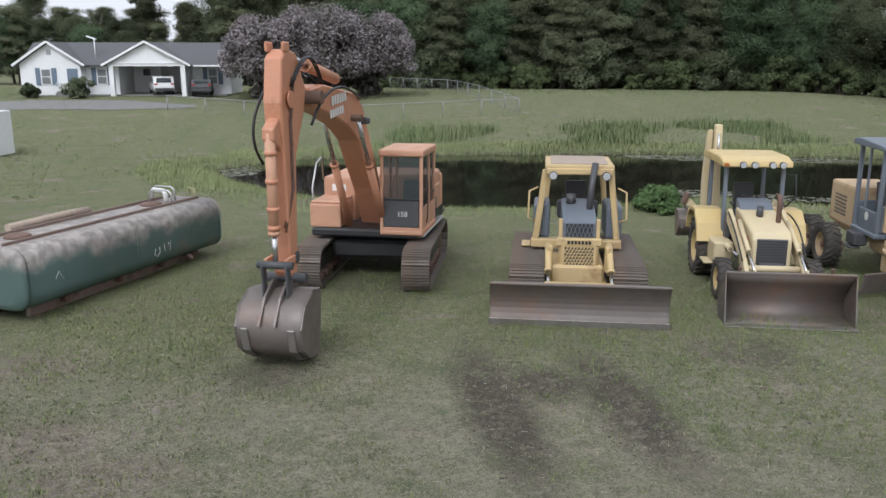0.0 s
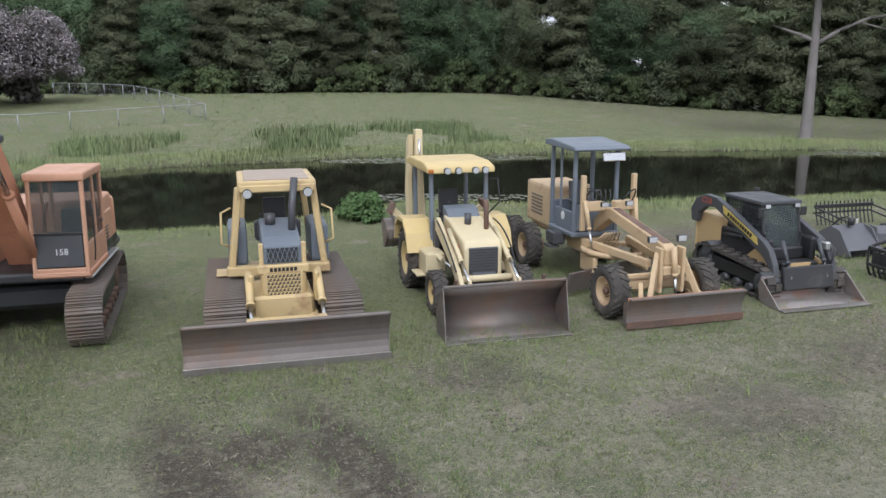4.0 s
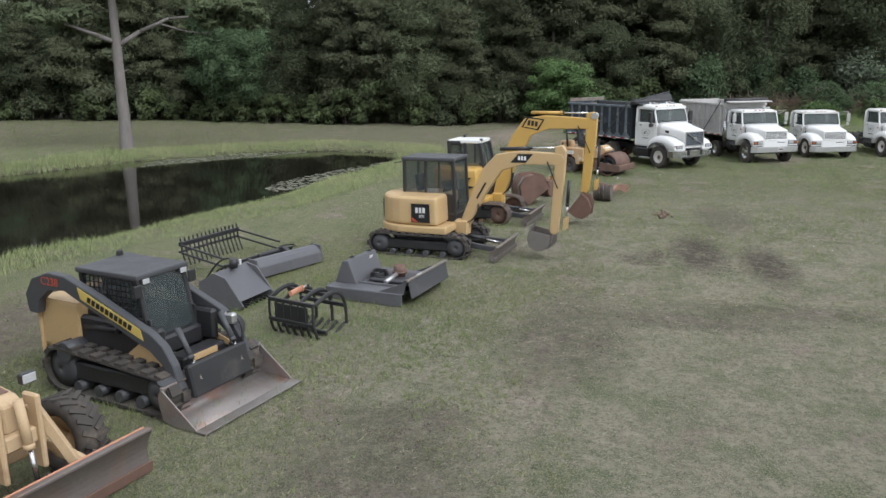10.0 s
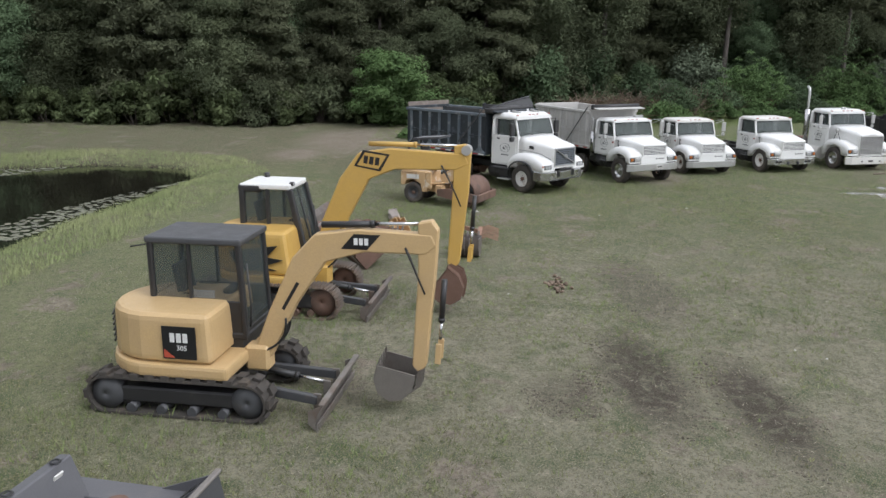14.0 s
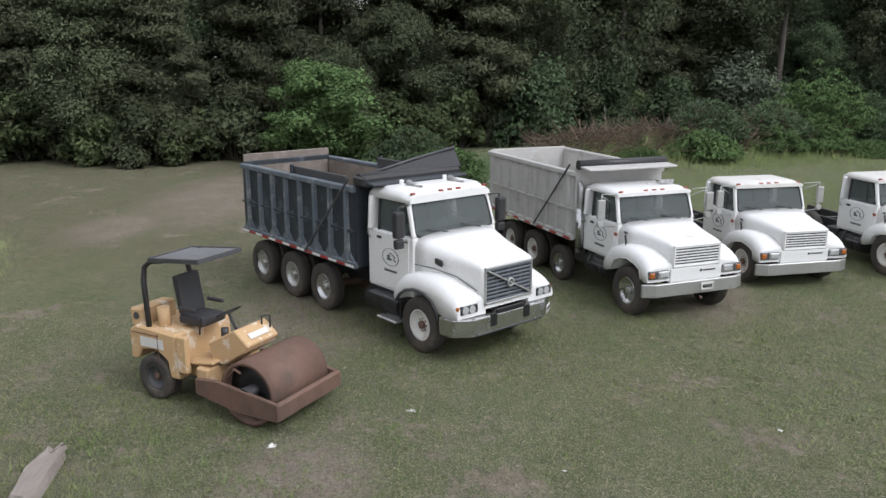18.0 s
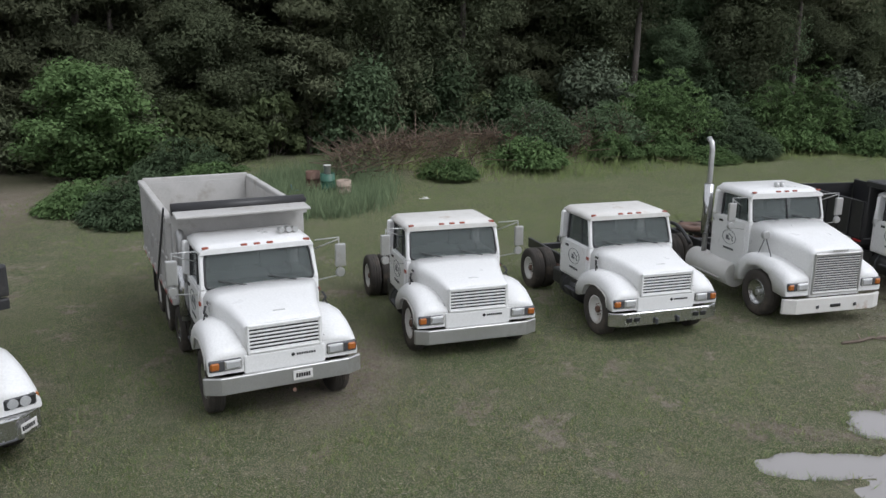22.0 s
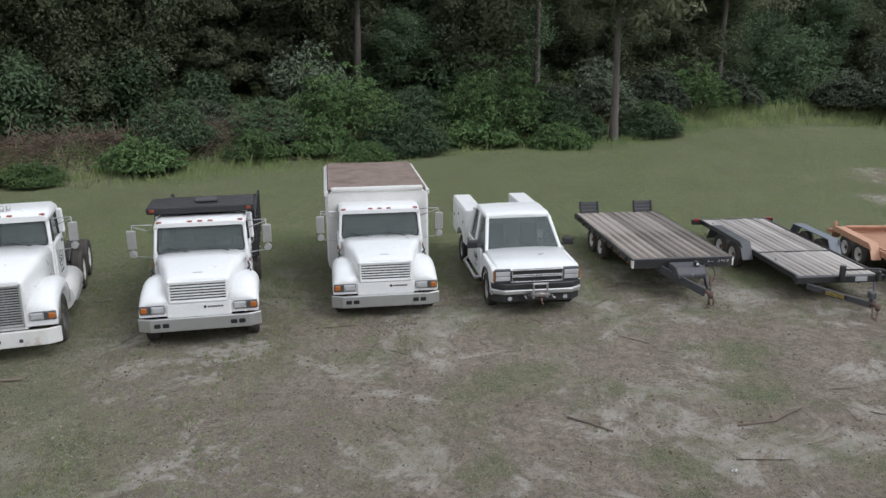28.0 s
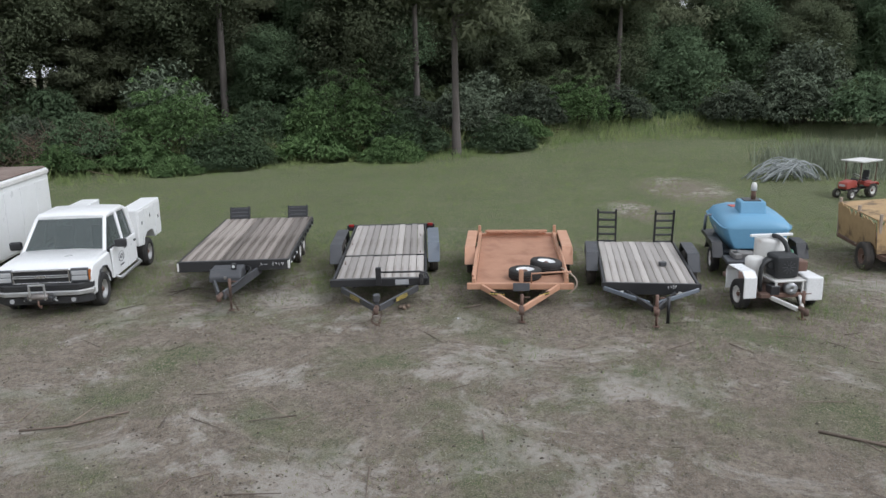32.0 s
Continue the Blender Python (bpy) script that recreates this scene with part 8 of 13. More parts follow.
def cab_shell(root, xf, xr, zb, belt, top, w, lean, paint="white_paint", split=False, worn=False, tall=0.0, dome=0.17):
    """A truck cab: lower body, doors, posts, panes, roof, seats and wheel."""
    xt = xf - lean
    cab = part("cab", prism([(xf, zb), (xf, belt), (xr, belt), (xr, zb)], -w, w, r=0.06, seg=2), paint, root, "white painted cab")
    wt = w * 0.965
    for s in (-1, 1):
        part("windscreen_post", beam((xf - 0.03, s * (w - 0.05), belt - 0.03), (xt, s * (wt - 0.05), top), 0.09, 0.09, r=0.03), paint, cab)
        part("rear_post", beam((xr + 0.16, s * (w - 0.06), belt - 0.03), (xr + 0.16, s * (wt - 0.05), top), 0.1, 0.3, r=0.03), paint, cab)
        d = part("door", box(((xf + xr) / 2 + 0.1, s * (w + 0.006), (zb + belt) / 2 + 0.02), (xf - xr - 0.42, 0.03, belt - zb - 0.1), r=0.012), paint, cab)
        part("door_handle", box((xr + 0.42, s * (w + 0.03), belt - 0.14), (0.14, 0.03, 0.05), r=0.01), "black_paint", d)
        emblem(d, (xf + xr) / 2 + 0.05, s * (w + 0.024), (zb + belt) / 2 + 0.1, s)
        part("grab_rail", bent([(xr + 0.1, s * (w + 0.01), belt - 0.2), (xr + 0.1, s * (w + 0.07), belt - 0.1), (xr + 0.1, s * (wt + 0.06), top - 0.25), (xr + 0.1, s * wt, top - 0.2)], 0.014, 6), "dull_chrome", cab)
        part("side_window", plate([(xf - 0.12, s * (w - 0.04), belt - 0.02), (xr + 0.34, s * (w - 0.04), belt - 0.02), (xr + 0.34, s * (wt - 0.04), top - 0.04), (xt - 0.12, s * (wt - 0.04), top - 0.04)], 0.008), "truck_glass", cab)
        part("door_frame", beam((xr + 0.34, s * (w - 0.03), belt - 0.02), (xr + 0.34, s * (wt - 0.03), top), 0.05, 0.05), "black_paint", cab)
        part("vent_divider", beam((xf - 0.42, s * (w - 0.03), belt - 0.02), (xf - 0.5, s * (wt - 0.03), top - 0.04), 0.02, 0.02), "black_paint", cab)
    def on_screen(u, v, out=0.0):
        return (xf - 0.01 + (xt - xf + 0.03) * v + out, u * ((w - 0.09) * (1 - v) + (wt - 0.09) * v), belt + (top - 0.02 - belt) * v)

    rim = [(-1, 0.14), (-0.97, 0.04), (-0.9, 0), (0.9, 0), (0.97, 0.04), (1, 0.14), (1, 0.84), (0.965, 0.95), (0.88, 1), (-0.88, 1), (-0.965, 0.95), (-1, 0.84)]
    part("windscreen", plate([on_screen(u, v) for u, v in rim], 0.008), "truck_glass", cab, "tinted windscreen")
    part("windscreen_seal", bent([on_screen(u, v, 0.006) for u, v in rim + rim[:2]], 0.022, 6), "black_paint", cab)
    for su in (-1, 1):
        for sv in (0.0, 1.0):
            part("screen_corner", plate([on_screen(su * 1.03, sv, -0.012), on_screen(su * 0.86, sv, -0.012), on_screen(su * 1.03, abs(sv - 0.18), -0.012)], 0.01), paint, cab)
    if split:
        part("screen_divider", beam((xf + 0.01, 0, belt), (xt + 0.04, 0, top), 0.035, 0.03), "black_paint", cab)
    part("rear_wall", box((xr + 0.03, 0, (belt + top) / 2), (0.06, 2 * wt - 0.05, top - belt + 0.05), r=0.02), paint, cab)
    part("cab_lining", box((xr + 0.075, 0, (zb + top) / 2), (0.02, 2 * wt - 0.16, top - zb - 0.1), r=0), "dark_interior", cab, "dark cab lining")
    part("headliner", box(((xt + xr) / 2, 0, top - 0.045), (xt - xr - 0.2, 2 * wt - 0.16, 0.02), r=0), "dark_interior", cab)
    rf = part("roof", loft([[(xt + 0.1, y, z) for y, z in ((-wt, top - 0.03), (-wt + 0.04, top + dome * 0.3), (-wt + 0.14, top + dome * 0.6), (wt - 0.14, top + dome * 0.6), (wt - 0.04, top + dome * 0.3), (wt, top - 0.03))],
                            [(xt - 0.2, y, z) for y, z in ((-wt, top - 0.03), (-wt, top + dome * 0.5), (-wt + 0.12, top + dome + tall), (wt - 0.12, top + dome + tall), (wt, top + dome * 0.5), (wt, top - 0.03))],
                            [(xr + 0.1, y, z) for y, z in ((-wt, top - 0.03), (-wt, top + dome * 0.5), (-wt + 0.12, top + dome + 0.01 + tall), (wt - 0.12, top + dome + 0.01 + tall), (wt, top + dome * 0.5), (wt, top - 0.03))],
                            [(xr, y, z) for y, z in ((-wt, top - 0.03), (-wt + 0.03, top + dome * 0.3), (-wt + 0.14, top + dome * 0.6), (wt - 0.14, top + dome * 0.6), (wt - 0.03, top + dome * 0.3), (wt, top - 0.03))]], smooth=True), "white_worn" if worn else paint, cab)
    for y in (-wt + 0.12, -0.22, 0.0, 0.22, wt - 0.12):
        part("marker_lamp", box((xt + 0.04, y, top + dome * 0.72), (0.06, 0.11, 0.045), r=0.012), "red_lens", rf, "amber roof marker lamp")
    for s in (-1, 1):
        part("wiper", beam((xf + 0.05, s * 0.42 + 0.18, belt + 0.02), (xf - 0.01, s * 0.42 - 0.3, belt + 0.13), 0.022, 0.02), "black_paint", cab)
    seat_in(cab, (xr + 0.55, 0.45, belt - 0.3), 0.95, "dark_interior")
    seat_in(cab, (xr + 0.55, -0.45, belt - 0.3), 0.95, "dark_interior")
    part("dashboard", box((xf - 0.22, 0, belt - 0.02), (0.3, 2 * w - 0.25, 0.12), r=0.04), "dark_interior", cab)
    sw = lathe([(0.2, -0.012), (0.22, 0), (0.2, 0.012), (0.185, 0)], 20, axis="z")
    bmesh.ops.transform(sw, matrix=pose(xf - 0.5, 0.45, belt + 0.1, 0, 35, 0), verts=sw.verts)
    part("steering_wheel", sw, "dark_interior", cab)
    return cab


def grille(root, x, w, z0, z1, n, slat="white_paint", frame="white_paint"):
    g = part("grille", box((x - 0.03, 0, (z0 + z1) / 2), (0.05, w, z1 - z0), r=0.01), "black_paint", root, "slatted radiator grille")
    for i in range(n):
        z = z0 + (z1 - z0) * (i + 0.5) / n
        part("grille_slat", box((x + 0.005, 0, z), (0.022, w - 0.02, (z1 - z0) / n * 0.46), r=0.004), slat, g)
    for y in (-w / 2, w / 2):
        part("grille_frame", box((x, y, (z0 + z1) / 2), (0.05, 0.04, z1 - z0 + 0.06), r=0.01), frame, g)
    for z in (z0, z1):
        part("grille_frame", box((x, 0, z), (0.05, w + 0.04, 0.04), r=0.01), frame, g)
    for y in (-w / 4, 0, w / 4):
        part("grille_bar", box((x - 0.004, y, (z0 + z1) / 2), (0.02, 0.02, z1 - z0), r=0.004), "cab_grey", g)
    return g


def headlamps(root, x, y, z, s, two=True):
    b = part("headlamp", box((x, s * y, z), (0.07, 0.5, 0.18), r=0.02), "dark_grey", root, "dark lamp housing")
    part("headlamp_bezel", box((x + 0.028, s * (y - 0.11), z), (0.03, 0.27, 0.15), r=0.015), "dull_chrome", b)
    part("headlamp_lens", box((x + 0.04, s * (y - 0.11), z), (0.025, 0.22, 0.11), r=0.01), "lamp_glass", b, "clear headlamp lens")
    part("turn_lamp", box((x + 0.012, s * (y + 0.165), z), (0.09, 0.15, 0.14), r=0.03), "amber", b, "orange corner lamp")


def bumper(root, w, z0, z1, mat, slots=True, x=0.0, label=""):
    prof = [(x - 0.02, -w / 2 + 0.25), (x - 0.02, w / 2 - 0.25), (x - 0.14, w / 2), (x - 0.2, w / 2), (x - 0.1, w / 2 - 0.28), (x - 0.1, -w / 2 + 0.28), (x - 0.2, -w / 2), (x - 0.14, -w / 2)]
    b = part("bumper", prism(prof, z0, z1, r=0.015, axis="z"), mat, root, label or "grey steel front bumper")
    if slots:
        for y in (-0.85, -0.68, 0.68, 0.85):
            part("bumper_slot", box((x - 0.015, y, (z0 + z1) / 2), (0.03, 0.13, 0.09), r=0.02), "decal_black", b)
    return b


def chassis(root, x0, x1, z=0.72, mat="black_paint"):
    for s in (-1, 1):
        part("frame_rail", box(((x0 + x1) / 2, s * 0.42, z), (x1 - x0, 0.08, 0.26), r=0.015), mat, root)
    n = max(2, int((x1 - x0) / 1.1))
    for i in range(n):
        part("cross_member", box((x0 + (x1 - x0) * (i + 0.5) / n, 0, z), (0.1, 0.8, 0.16), r=0.015), mat, root)


def duals(root, x, R=0.5, rim="white_worn", single=False):
    for s in (-1, 1):
        wheel(root, (x, s * 1.02, R), R, 0.27, s, rim, "rubber_dusty")
        if not single:
            wheel(root, (x, s * 0.72, R), R, 0.27, -s, rim, "rubber_dusty")
    part("rear_axle", tube((x, -1.0, R), (x, 1.0, R), 0.1), "rusty_steel", root)
    part("differential", tube((x - 0.2, 0, R), (x + 0.2, 0, R), 0.22, seg=16), "rusty_steel", root)


def cheek_ring(x, s, z0, z1, y0=0.5, y1=1.17, r=0.2):
    """Cross-section of a rounded fender at x, from the hood side y0 out to y1."""
    r = min(r, (z1 - z0) * 0.8)
    pts = [(x, s * y0, z0), (x, s * y0, z1 + 0.02)]
    pts += [(x, s * (y1 - r), z1)]
    for a in (25, 50, 75):
        pts.append((x, s * (y1 - r + r * math.sin(radians(a))), z1 - r + r * math.cos(radians(a))))
    return pts + [(x, s * y1, z1 - r), (x, s * (y1 - 0.01), z0)]


def cube_nose(root, k, z, worn=False):
    """The blunt white nose: rounded hood and fenders, slatted grille, square lamps low in the fenders."""
    hd = part("hood", loft([hood_ring(-0.1, 0.6, z + 0.78, z + 1.42, 0.05), hood_ring(-0.14, 0.63, z + 0.78, z + 1.46, 0.08), hood_ring(-0.24, 0.66, z + 0.78, z + 1.49, 0.11), hood_ring(-0.7, 0.74, z + 0.78, z + 1.56, 0.15), hood_ring(-1.15, 0.87, z + 0.85, z + 1.63, 0.19), hood_ring(-1.52, 0.99, z + 0.9, z + 1.68, 0.2)]), "white_paint", root, "white sloping hood")
    part("hood_badge", box((-0.36, 0, z + 1.528), (0.045, 0.2, 0.012), (0, 8, 0), r=0.004), "dull_chrome", hd)
    grille(hd, -0.085, 1.14, z + 0.99, z + 1.41, 7)
    part("nose_panel", box((-0.14, 0, z + 0.81), (0.13, 1.3, 0.31), r=0.03, seg=2), "white_paint", hd)
    part("badge_disc", tube((-0.075, 0.12, z + 0.86), (-0.068, 0.12, z + 0.86), 0.03, seg=12), "decal_black", hd)
    bars(facing(-0.072, 0.33, z + 0.86, 0), 0.32, 0.035, 8, "decal_black", hd)
    arch = [(-0.1, 0.7, 0.98), (-0.13, 0.69, 1.05), (-0.2, 0.69, 1.12), (-0.3, 0.7, 1.18), (-0.36, 0.84, 1.21), (-0.5, 0.97, 1.26), (-0.86, 1.04, 1.3), (-1.22, 0.97, 1.28), (-1.36, 0.88, 1.25), (-1.42, 0.7, 1.22), (-1.6, 0.62, 1.14), (-1.72, 0.62, 1.0)]
    for s in (-1, 1):
        f = part("front_fender", loft([cheek_ring(x, s, z + a, z + b, y1=1.2, r=0.24) for x, a, b in arch]), "white_paint", root, "white rounded front fender")
        headlamps(f, -0.1, 0.93, z + 0.85, s)
        part("fender_gap", bent([(-0.12, s * 0.64, z + 0.8), (-0.15, s * 0.655, z + 1.08), (-0.5, s * 0.7, z + 1.24)], 0.008, 5), "dark_grey", f)
        part("arch_lip", bent([(-0.34, s * 1.195, z + 0.72), (-0.4, s * 1.195, z + 0.92), (-0.58, s * 1.195, z + 1.0), (-0.86, s * 1.195, z + 1.05), (-1.14, s * 1.195, z + 1.0), (-1.32, s * 1.195, z + 0.92), (-1.4, s * 1.195, z + 0.72)], 0.014, 6), "white_worn", f)
        la = part("hood_latch", bent([(-1.2, s * 0.98, z + 1.3), (-1.17, s * 1.03, z + 1.38), (-1.25, s * 0.99, z + 1.46)], 0.022, 6), "black_paint", f)
        part("latch_strap", bent([(-1.19, s * 1.02, z + 1.34), (-1.13, s * 1.05, z + 1.25)], 0.014, 5), "rubber", la)
        part("side_marker", box((-1.56, s * 1.03, z + 1.42), (0.1, 0.03, 0.07), r=0.01), "red_lens", root)
        bars(facing(-1.3, s * 0.945, z + 1.5, 90 * s, tilt=10), 0.14, 0.045, 3, "decal_black", hd, "small model badge drawn as bars", "model_badge")
        wheel(root, (-0.88, s * 1.03, 0.53), 0.53, 0.28, s, "white_worn" if k != "alloy" else "chrome", "rubber_dusty")
        part("inner_arch", box((-0.88, s * 0.72, z + 0.98), (1.05, 0.5, 0.2), r=0.05), "black_paint", root)
        part("step_tank", tube((-1.85, s * 0.82, z + 0.55), (-2.75, s * 0.82, z + 0.55), 0.26, seg=18), "black_paint", root, "black round fuel tank")
        for x in (-2.05, -2.55):
            part("tank_strap", tube((x, s * 0.82, z + 0.55), (x - 0.05, s * 0.82, z + 0.55), 0.268, seg=18), "dark_grey", root)
        part("cab_step", box((-2.1, s * 1.06, z + 0.6), (0.5, 0.2, 0.04), r=0.01), "dark_grey", root)
        part("step_hanger", box((-2.1, s * 1.0, z + 0.7), (0.42, 0.04, 0.2), r=0.01), "black_paint", root)
        part("leaf_spring", bent(arc((-0.3, s * 0.45, z + 0.55), (-0.9, s * 0.45, 0.42), (-1.5, s * 0.45, z + 0.55), 8), 0.04, 6), "rusty_steel", root)
    part("front_axle", tube((-0.88, -0.95, 0.5), (-0.88, 0.95, 0.5), 0.07), "black_paint", root)
    part("radiator_block", box((-0.9, 0, z + 0.75), (1.1, 0.8, 0.35), r=0.04), "black_paint", root)


def dump_body(root, x0, x1, zb, zt, w, mat, inner, label, ribs=7, tarp="black_paint", trim=None):
    """An open tipper body: floor, ribbed sides, front wall, tailgate, rails and tarp gear."""
    trim = trim or mat
    b = part("dump_body", box(((x0 + x1) / 2, 0, zb), (x1 - x0, w - 0.1, 0.1), r=0.01), mat, root, label)
    for s in (-1, 1):
        part("side_wall", box(((x0 + x1) / 2, s * (w / 2 - 0.04), (zb + zt) / 2), (x1 - x0, 0.06, zt - zb), r=0.01), mat, b)
        part("inner_skin", box(((x0 + x1) / 2, s * (w / 2 - 0.078), (zb + zt) / 2), (x1 - x0 - 0.1, 0.012, zt - zb - 0.06), r=0.0), inner, b)
        part("top_rail", box(((x0 + x1) / 2, s * (w / 2), zt), (x1 - x0, 0.14, 0.12), r=0.02), trim, b)
        part("bottom_rail", box(((x0 + x1) / 2, s * (w / 2), zb), (x1 - x0, 0.12, 0.14), r=0.02), trim, b)
        for i in range(ribs):
            x = x0 + (x1 - x0) * (i + 0.5) / ribs
            part("side_rib", prism([(x - 0.07, s * (w / 2 - 0.02)), (x - 0.04, s * (w / 2 + 0.06)), (x + 0.04, s * (w / 2 + 0.06)), (x + 0.07, s * (w / 2 - 0.02))], zb, zt, r=0.0, axis="z"), trim, b)
        n = int((x1 - x0) / 0.32)
        for i in range(n):
            part("reflector_tape", box((x0 + (x1 - x0) * (i + 0.5) / n, s * (w / 2 + 0.064), zb - 0.02), (0.3, 0.006, 0.05), r=0.0), "tail_red" if i % 2 else "decal_white", b)
    part("mid_rib", box(((x0 + x1) / 2, -w / 2 - 0.03, (zb * 0.55 + zt * 0.45)), (x1 - x0, 0.03, 0.05), r=0.008), mat, b)
    part("front_wall", box((x1 - 0.03, 0, (zb + zt) / 2 + 0.1), (0.07, w - 0.02, zt - zb + 0.2), r=0.015), mat, b)
    part("front_wall_skin", box((x1 - 0.075, 0, (zb + zt) / 2), (0.012, w - 0.2, zt - zb - 0.05), r=0), inner, b)
    part("cab_shield", box((x1 + 0.25, 0, zt + 0.17), (0.7, w - 0.05, 0.05), (0, 4, 0), r=0.015), mat, b)
    part("tailgate", box((x0 + 0.04, 0, (zb + zt) / 2 + 0.05), (0.08, w - 0.06, zt - zb + 0.1), r=0.015), mat, b)
    part("tailgate_skin", box((x0 + 0.09, 0, (zb + zt) / 2), (0.012, w - 0.2, zt - zb - 0.04), r=0), inner, b)
    part("bed_floor", box(((x0 + x1) / 2, 0, zb + 0.06), (x1 - x0 - 0.16, w - 0.18, 0.03), r=0), inner, b, "scoured bed floor")
    th = part("tarp_roller", tube((x1 + 0.1, -w / 2 + 0.02, zt + 0.22), (x1 + 0.1, w / 2 - 0.02, zt + 0.22), 0.11, seg=12), tarp, b, "rolled black tarp")
    for s in (-1, 1):
        xm = x0 + (x1 - x0) * 0.62
        part("tarp_arm", beam((xm, s * (w / 2 + 0.1), zb), (x1 - 0.1, s * (w / 2 + 0.08), zt + 0.22), 0.035, 0.05), "dark_grey", b)
        part("mud_flap", box((x0 + 0.35, s * 0.86, 0.55), (0.03, 0.6, 0.6), r=0.01), "rubber", root)
    return b


def blunt_truck(name, label, x, y, hd, z=0.0, rear=(-4.75,), x_end=-6.3, worn=False, mirrors=True, bump="dull_chrome", slots=True, rim="white_worn", wide=2.48):
    t = thing(name, label, "truck", pose(x, y, -0.03, 0, 0, hd), group="white trucks in a row")
    cube_nose(t, rim, z)
    bumper(t, wide, z + 0.38, z + 0.66, bump, slots)
    cab_shell(t, -1.5, -2.92, z + 0.8, z + 1.66, z + 2.25, 1.02, 0.22, worn=worn, dome=0.1)
    if mirrors:
        for s in (-1, 1):
            mirror_set(t, -1.62, s * 1.0, z + 1.98, s)
    chassis(t, x_end, -0.4, z * 0.5 + 0.74)
    for k in rear:
        duals(t, k)
    part("drive_shaft", tube((-2.8, 0, z + 0.6), (rear[-1], 0, 0.55), 0.05), "rusty_steel", t)
    part("battery_box", box((-3.15, -0.75, z + 0.6), (0.5, 0.4, 0.35), r=0.03), "black_paint", t)
    part("air_tank", tube((-3.5, 0.62, 0.62), (-4.0, 0.62, 0.62), 0.13, seg=14), "black_paint", t)
    for y in (-0.2, 0.22):
        part("brake_hose", bent(arc((-2.95, y, z + 1.2), (-3.3, y * 1.6, z + 0.6), (-3.7, y * 0.8, z + 0.92), 8), 0.016, 5), "hose", t)
    return t


def plate_bar(root, z, y=0.3):
    p = part("number_plate", box((0.0, y, z), (0.015, 0.32, 0.16), r=0.01), "litter_white", root, "white number plate with plain bars")
    bars(facing(0.009, y, z, 0), 0.24, 0.07, 6, "decal_black", p, "dark bars", "plate_bar")


# white tipper with the blunt nose
t2 = blunt_truck("tipper_truck", "white tipper truck with dirty white ribbed dump body", 46.6, -5.37, -155.5, 0.2, (-5.2, -6.5), -7.3, rim="alloy", bump="dull_chrome", slots=False, wide=2.54)
dump_body(t2, -7.75, -3.05, 1.25, 2.76, 2.45, "bed_white", "bed_white", "grubby white ribbed dump body", 9)
plate_bar(t2, 0.73, 0.25)
for s in (-1, 1):
    wheel(t2, (-3.85, s * 1.0, 0.44), 0.44, 0.26, s, "chrome", "rubber_dusty")
st = part("exhaust_pipe", bent([(-2.98, -1.08, 0.9), (-2.98, -1.08, 2.4), (-3.02, -1.08, 2.52), (-3.14, -1.08, 2.56)], 0.07, 12), "dull_chrome", t2, "chrome exhaust with pierced guard")
part("heat_guard", tube((-2.98, -1.08, 1.0), (-2.98, -1.08, 1.95), 0.1, seg=16), "chrome", st)
for y in (0.55, 0.68, 0.8):
    part("air_horn", tube((-2.35, y, 2.6), (-2.1, y, 2.62), 0.03, 0.05, 12), "dull_chrome", t2)
part("front_tow_pin", tube((-0.02, 0.1, 0.5), (0.02, 0.1, 0.5), 0.03), "rusty_steel", t2)

t3 = blunt_truck("cab_chassis_truck", "white cab and bare chassis truck with worn roof paint", 49.17, -8.58, -163.5, -0.02, (-4.6,), -6.0, worn=True, slots=False, rim="dark")
t4 = blunt_truck("cab_chassis_truck", "white cab and chassis truck with slotted chrome bumper", 50.0, -12.44, -164.1, 0.02, (-4.4,), -6.0, worn=True, mirrors=False, slots=True, bump="chrome")
for s in (-0.25, 0.25):
    part("tow_hook", box((0.02, s, 0.48), (0.06, 0.06, 0.14), r=0.02), "dark_grey", t4)
t6 = blunt_truck("dump_flatbed_truck", "white truck with black steel dump flatbed and cab shield", 51.46, -20.27, -172.1, 0.05, (-4.8,), -6.3)
fb = part("flatbed", box((-4.85, 0, 1.05), (3.6, 2.3, 0.14), r=0.02), "black_paint", t6, "black dump flatbed")
for s in (-1, 1):
    part("side_board", box((-4.85, s * 1.13, 1.6), (3.6, 0.05, 0.95), r=0.01), "black_paint", fb)
    for i in range(8):
        part("stake", box((-6.58 + i * 0.49, s * 1.17, 1.6), (0.07, 0.05, 0.98), r=0.01), "black_paint", fb)
    for i in range(10):
        part("reflector_tape", box((-6.55 + i * 0.37, s * 1.18, 1.07), (0.3, 0.006, 0.05), r=0), "tail_red" if i % 2 else "decal_white", fb)
part("tailgate", box((-6.65, 0, 1.55), (0.05, 2.2, 0.85), r=0.01), "black_paint", fb)
part("headboard", box((-3.04, 0, 1.85), (0.07, 2.3, 1.4), r=0.02), "black_paint", fb)
sh = part("cab_shield", box((-2.6, 0, 2.56), (1.1, 2.36, 0.16), r=0.03), "black_paint", fb, "black cab shield")
for y in (-1.05, 1.05):
    part("shield_lamp", box((-2.04, y, 2.56), (0.03, 0.1, 0.07), r=0.01), "red_lens", sh)
part("tarp_motor", box((-2.55, 0.1, 2.68), (0.3, 0.5, 0.08), r=0.03), "dark_grey", sh)

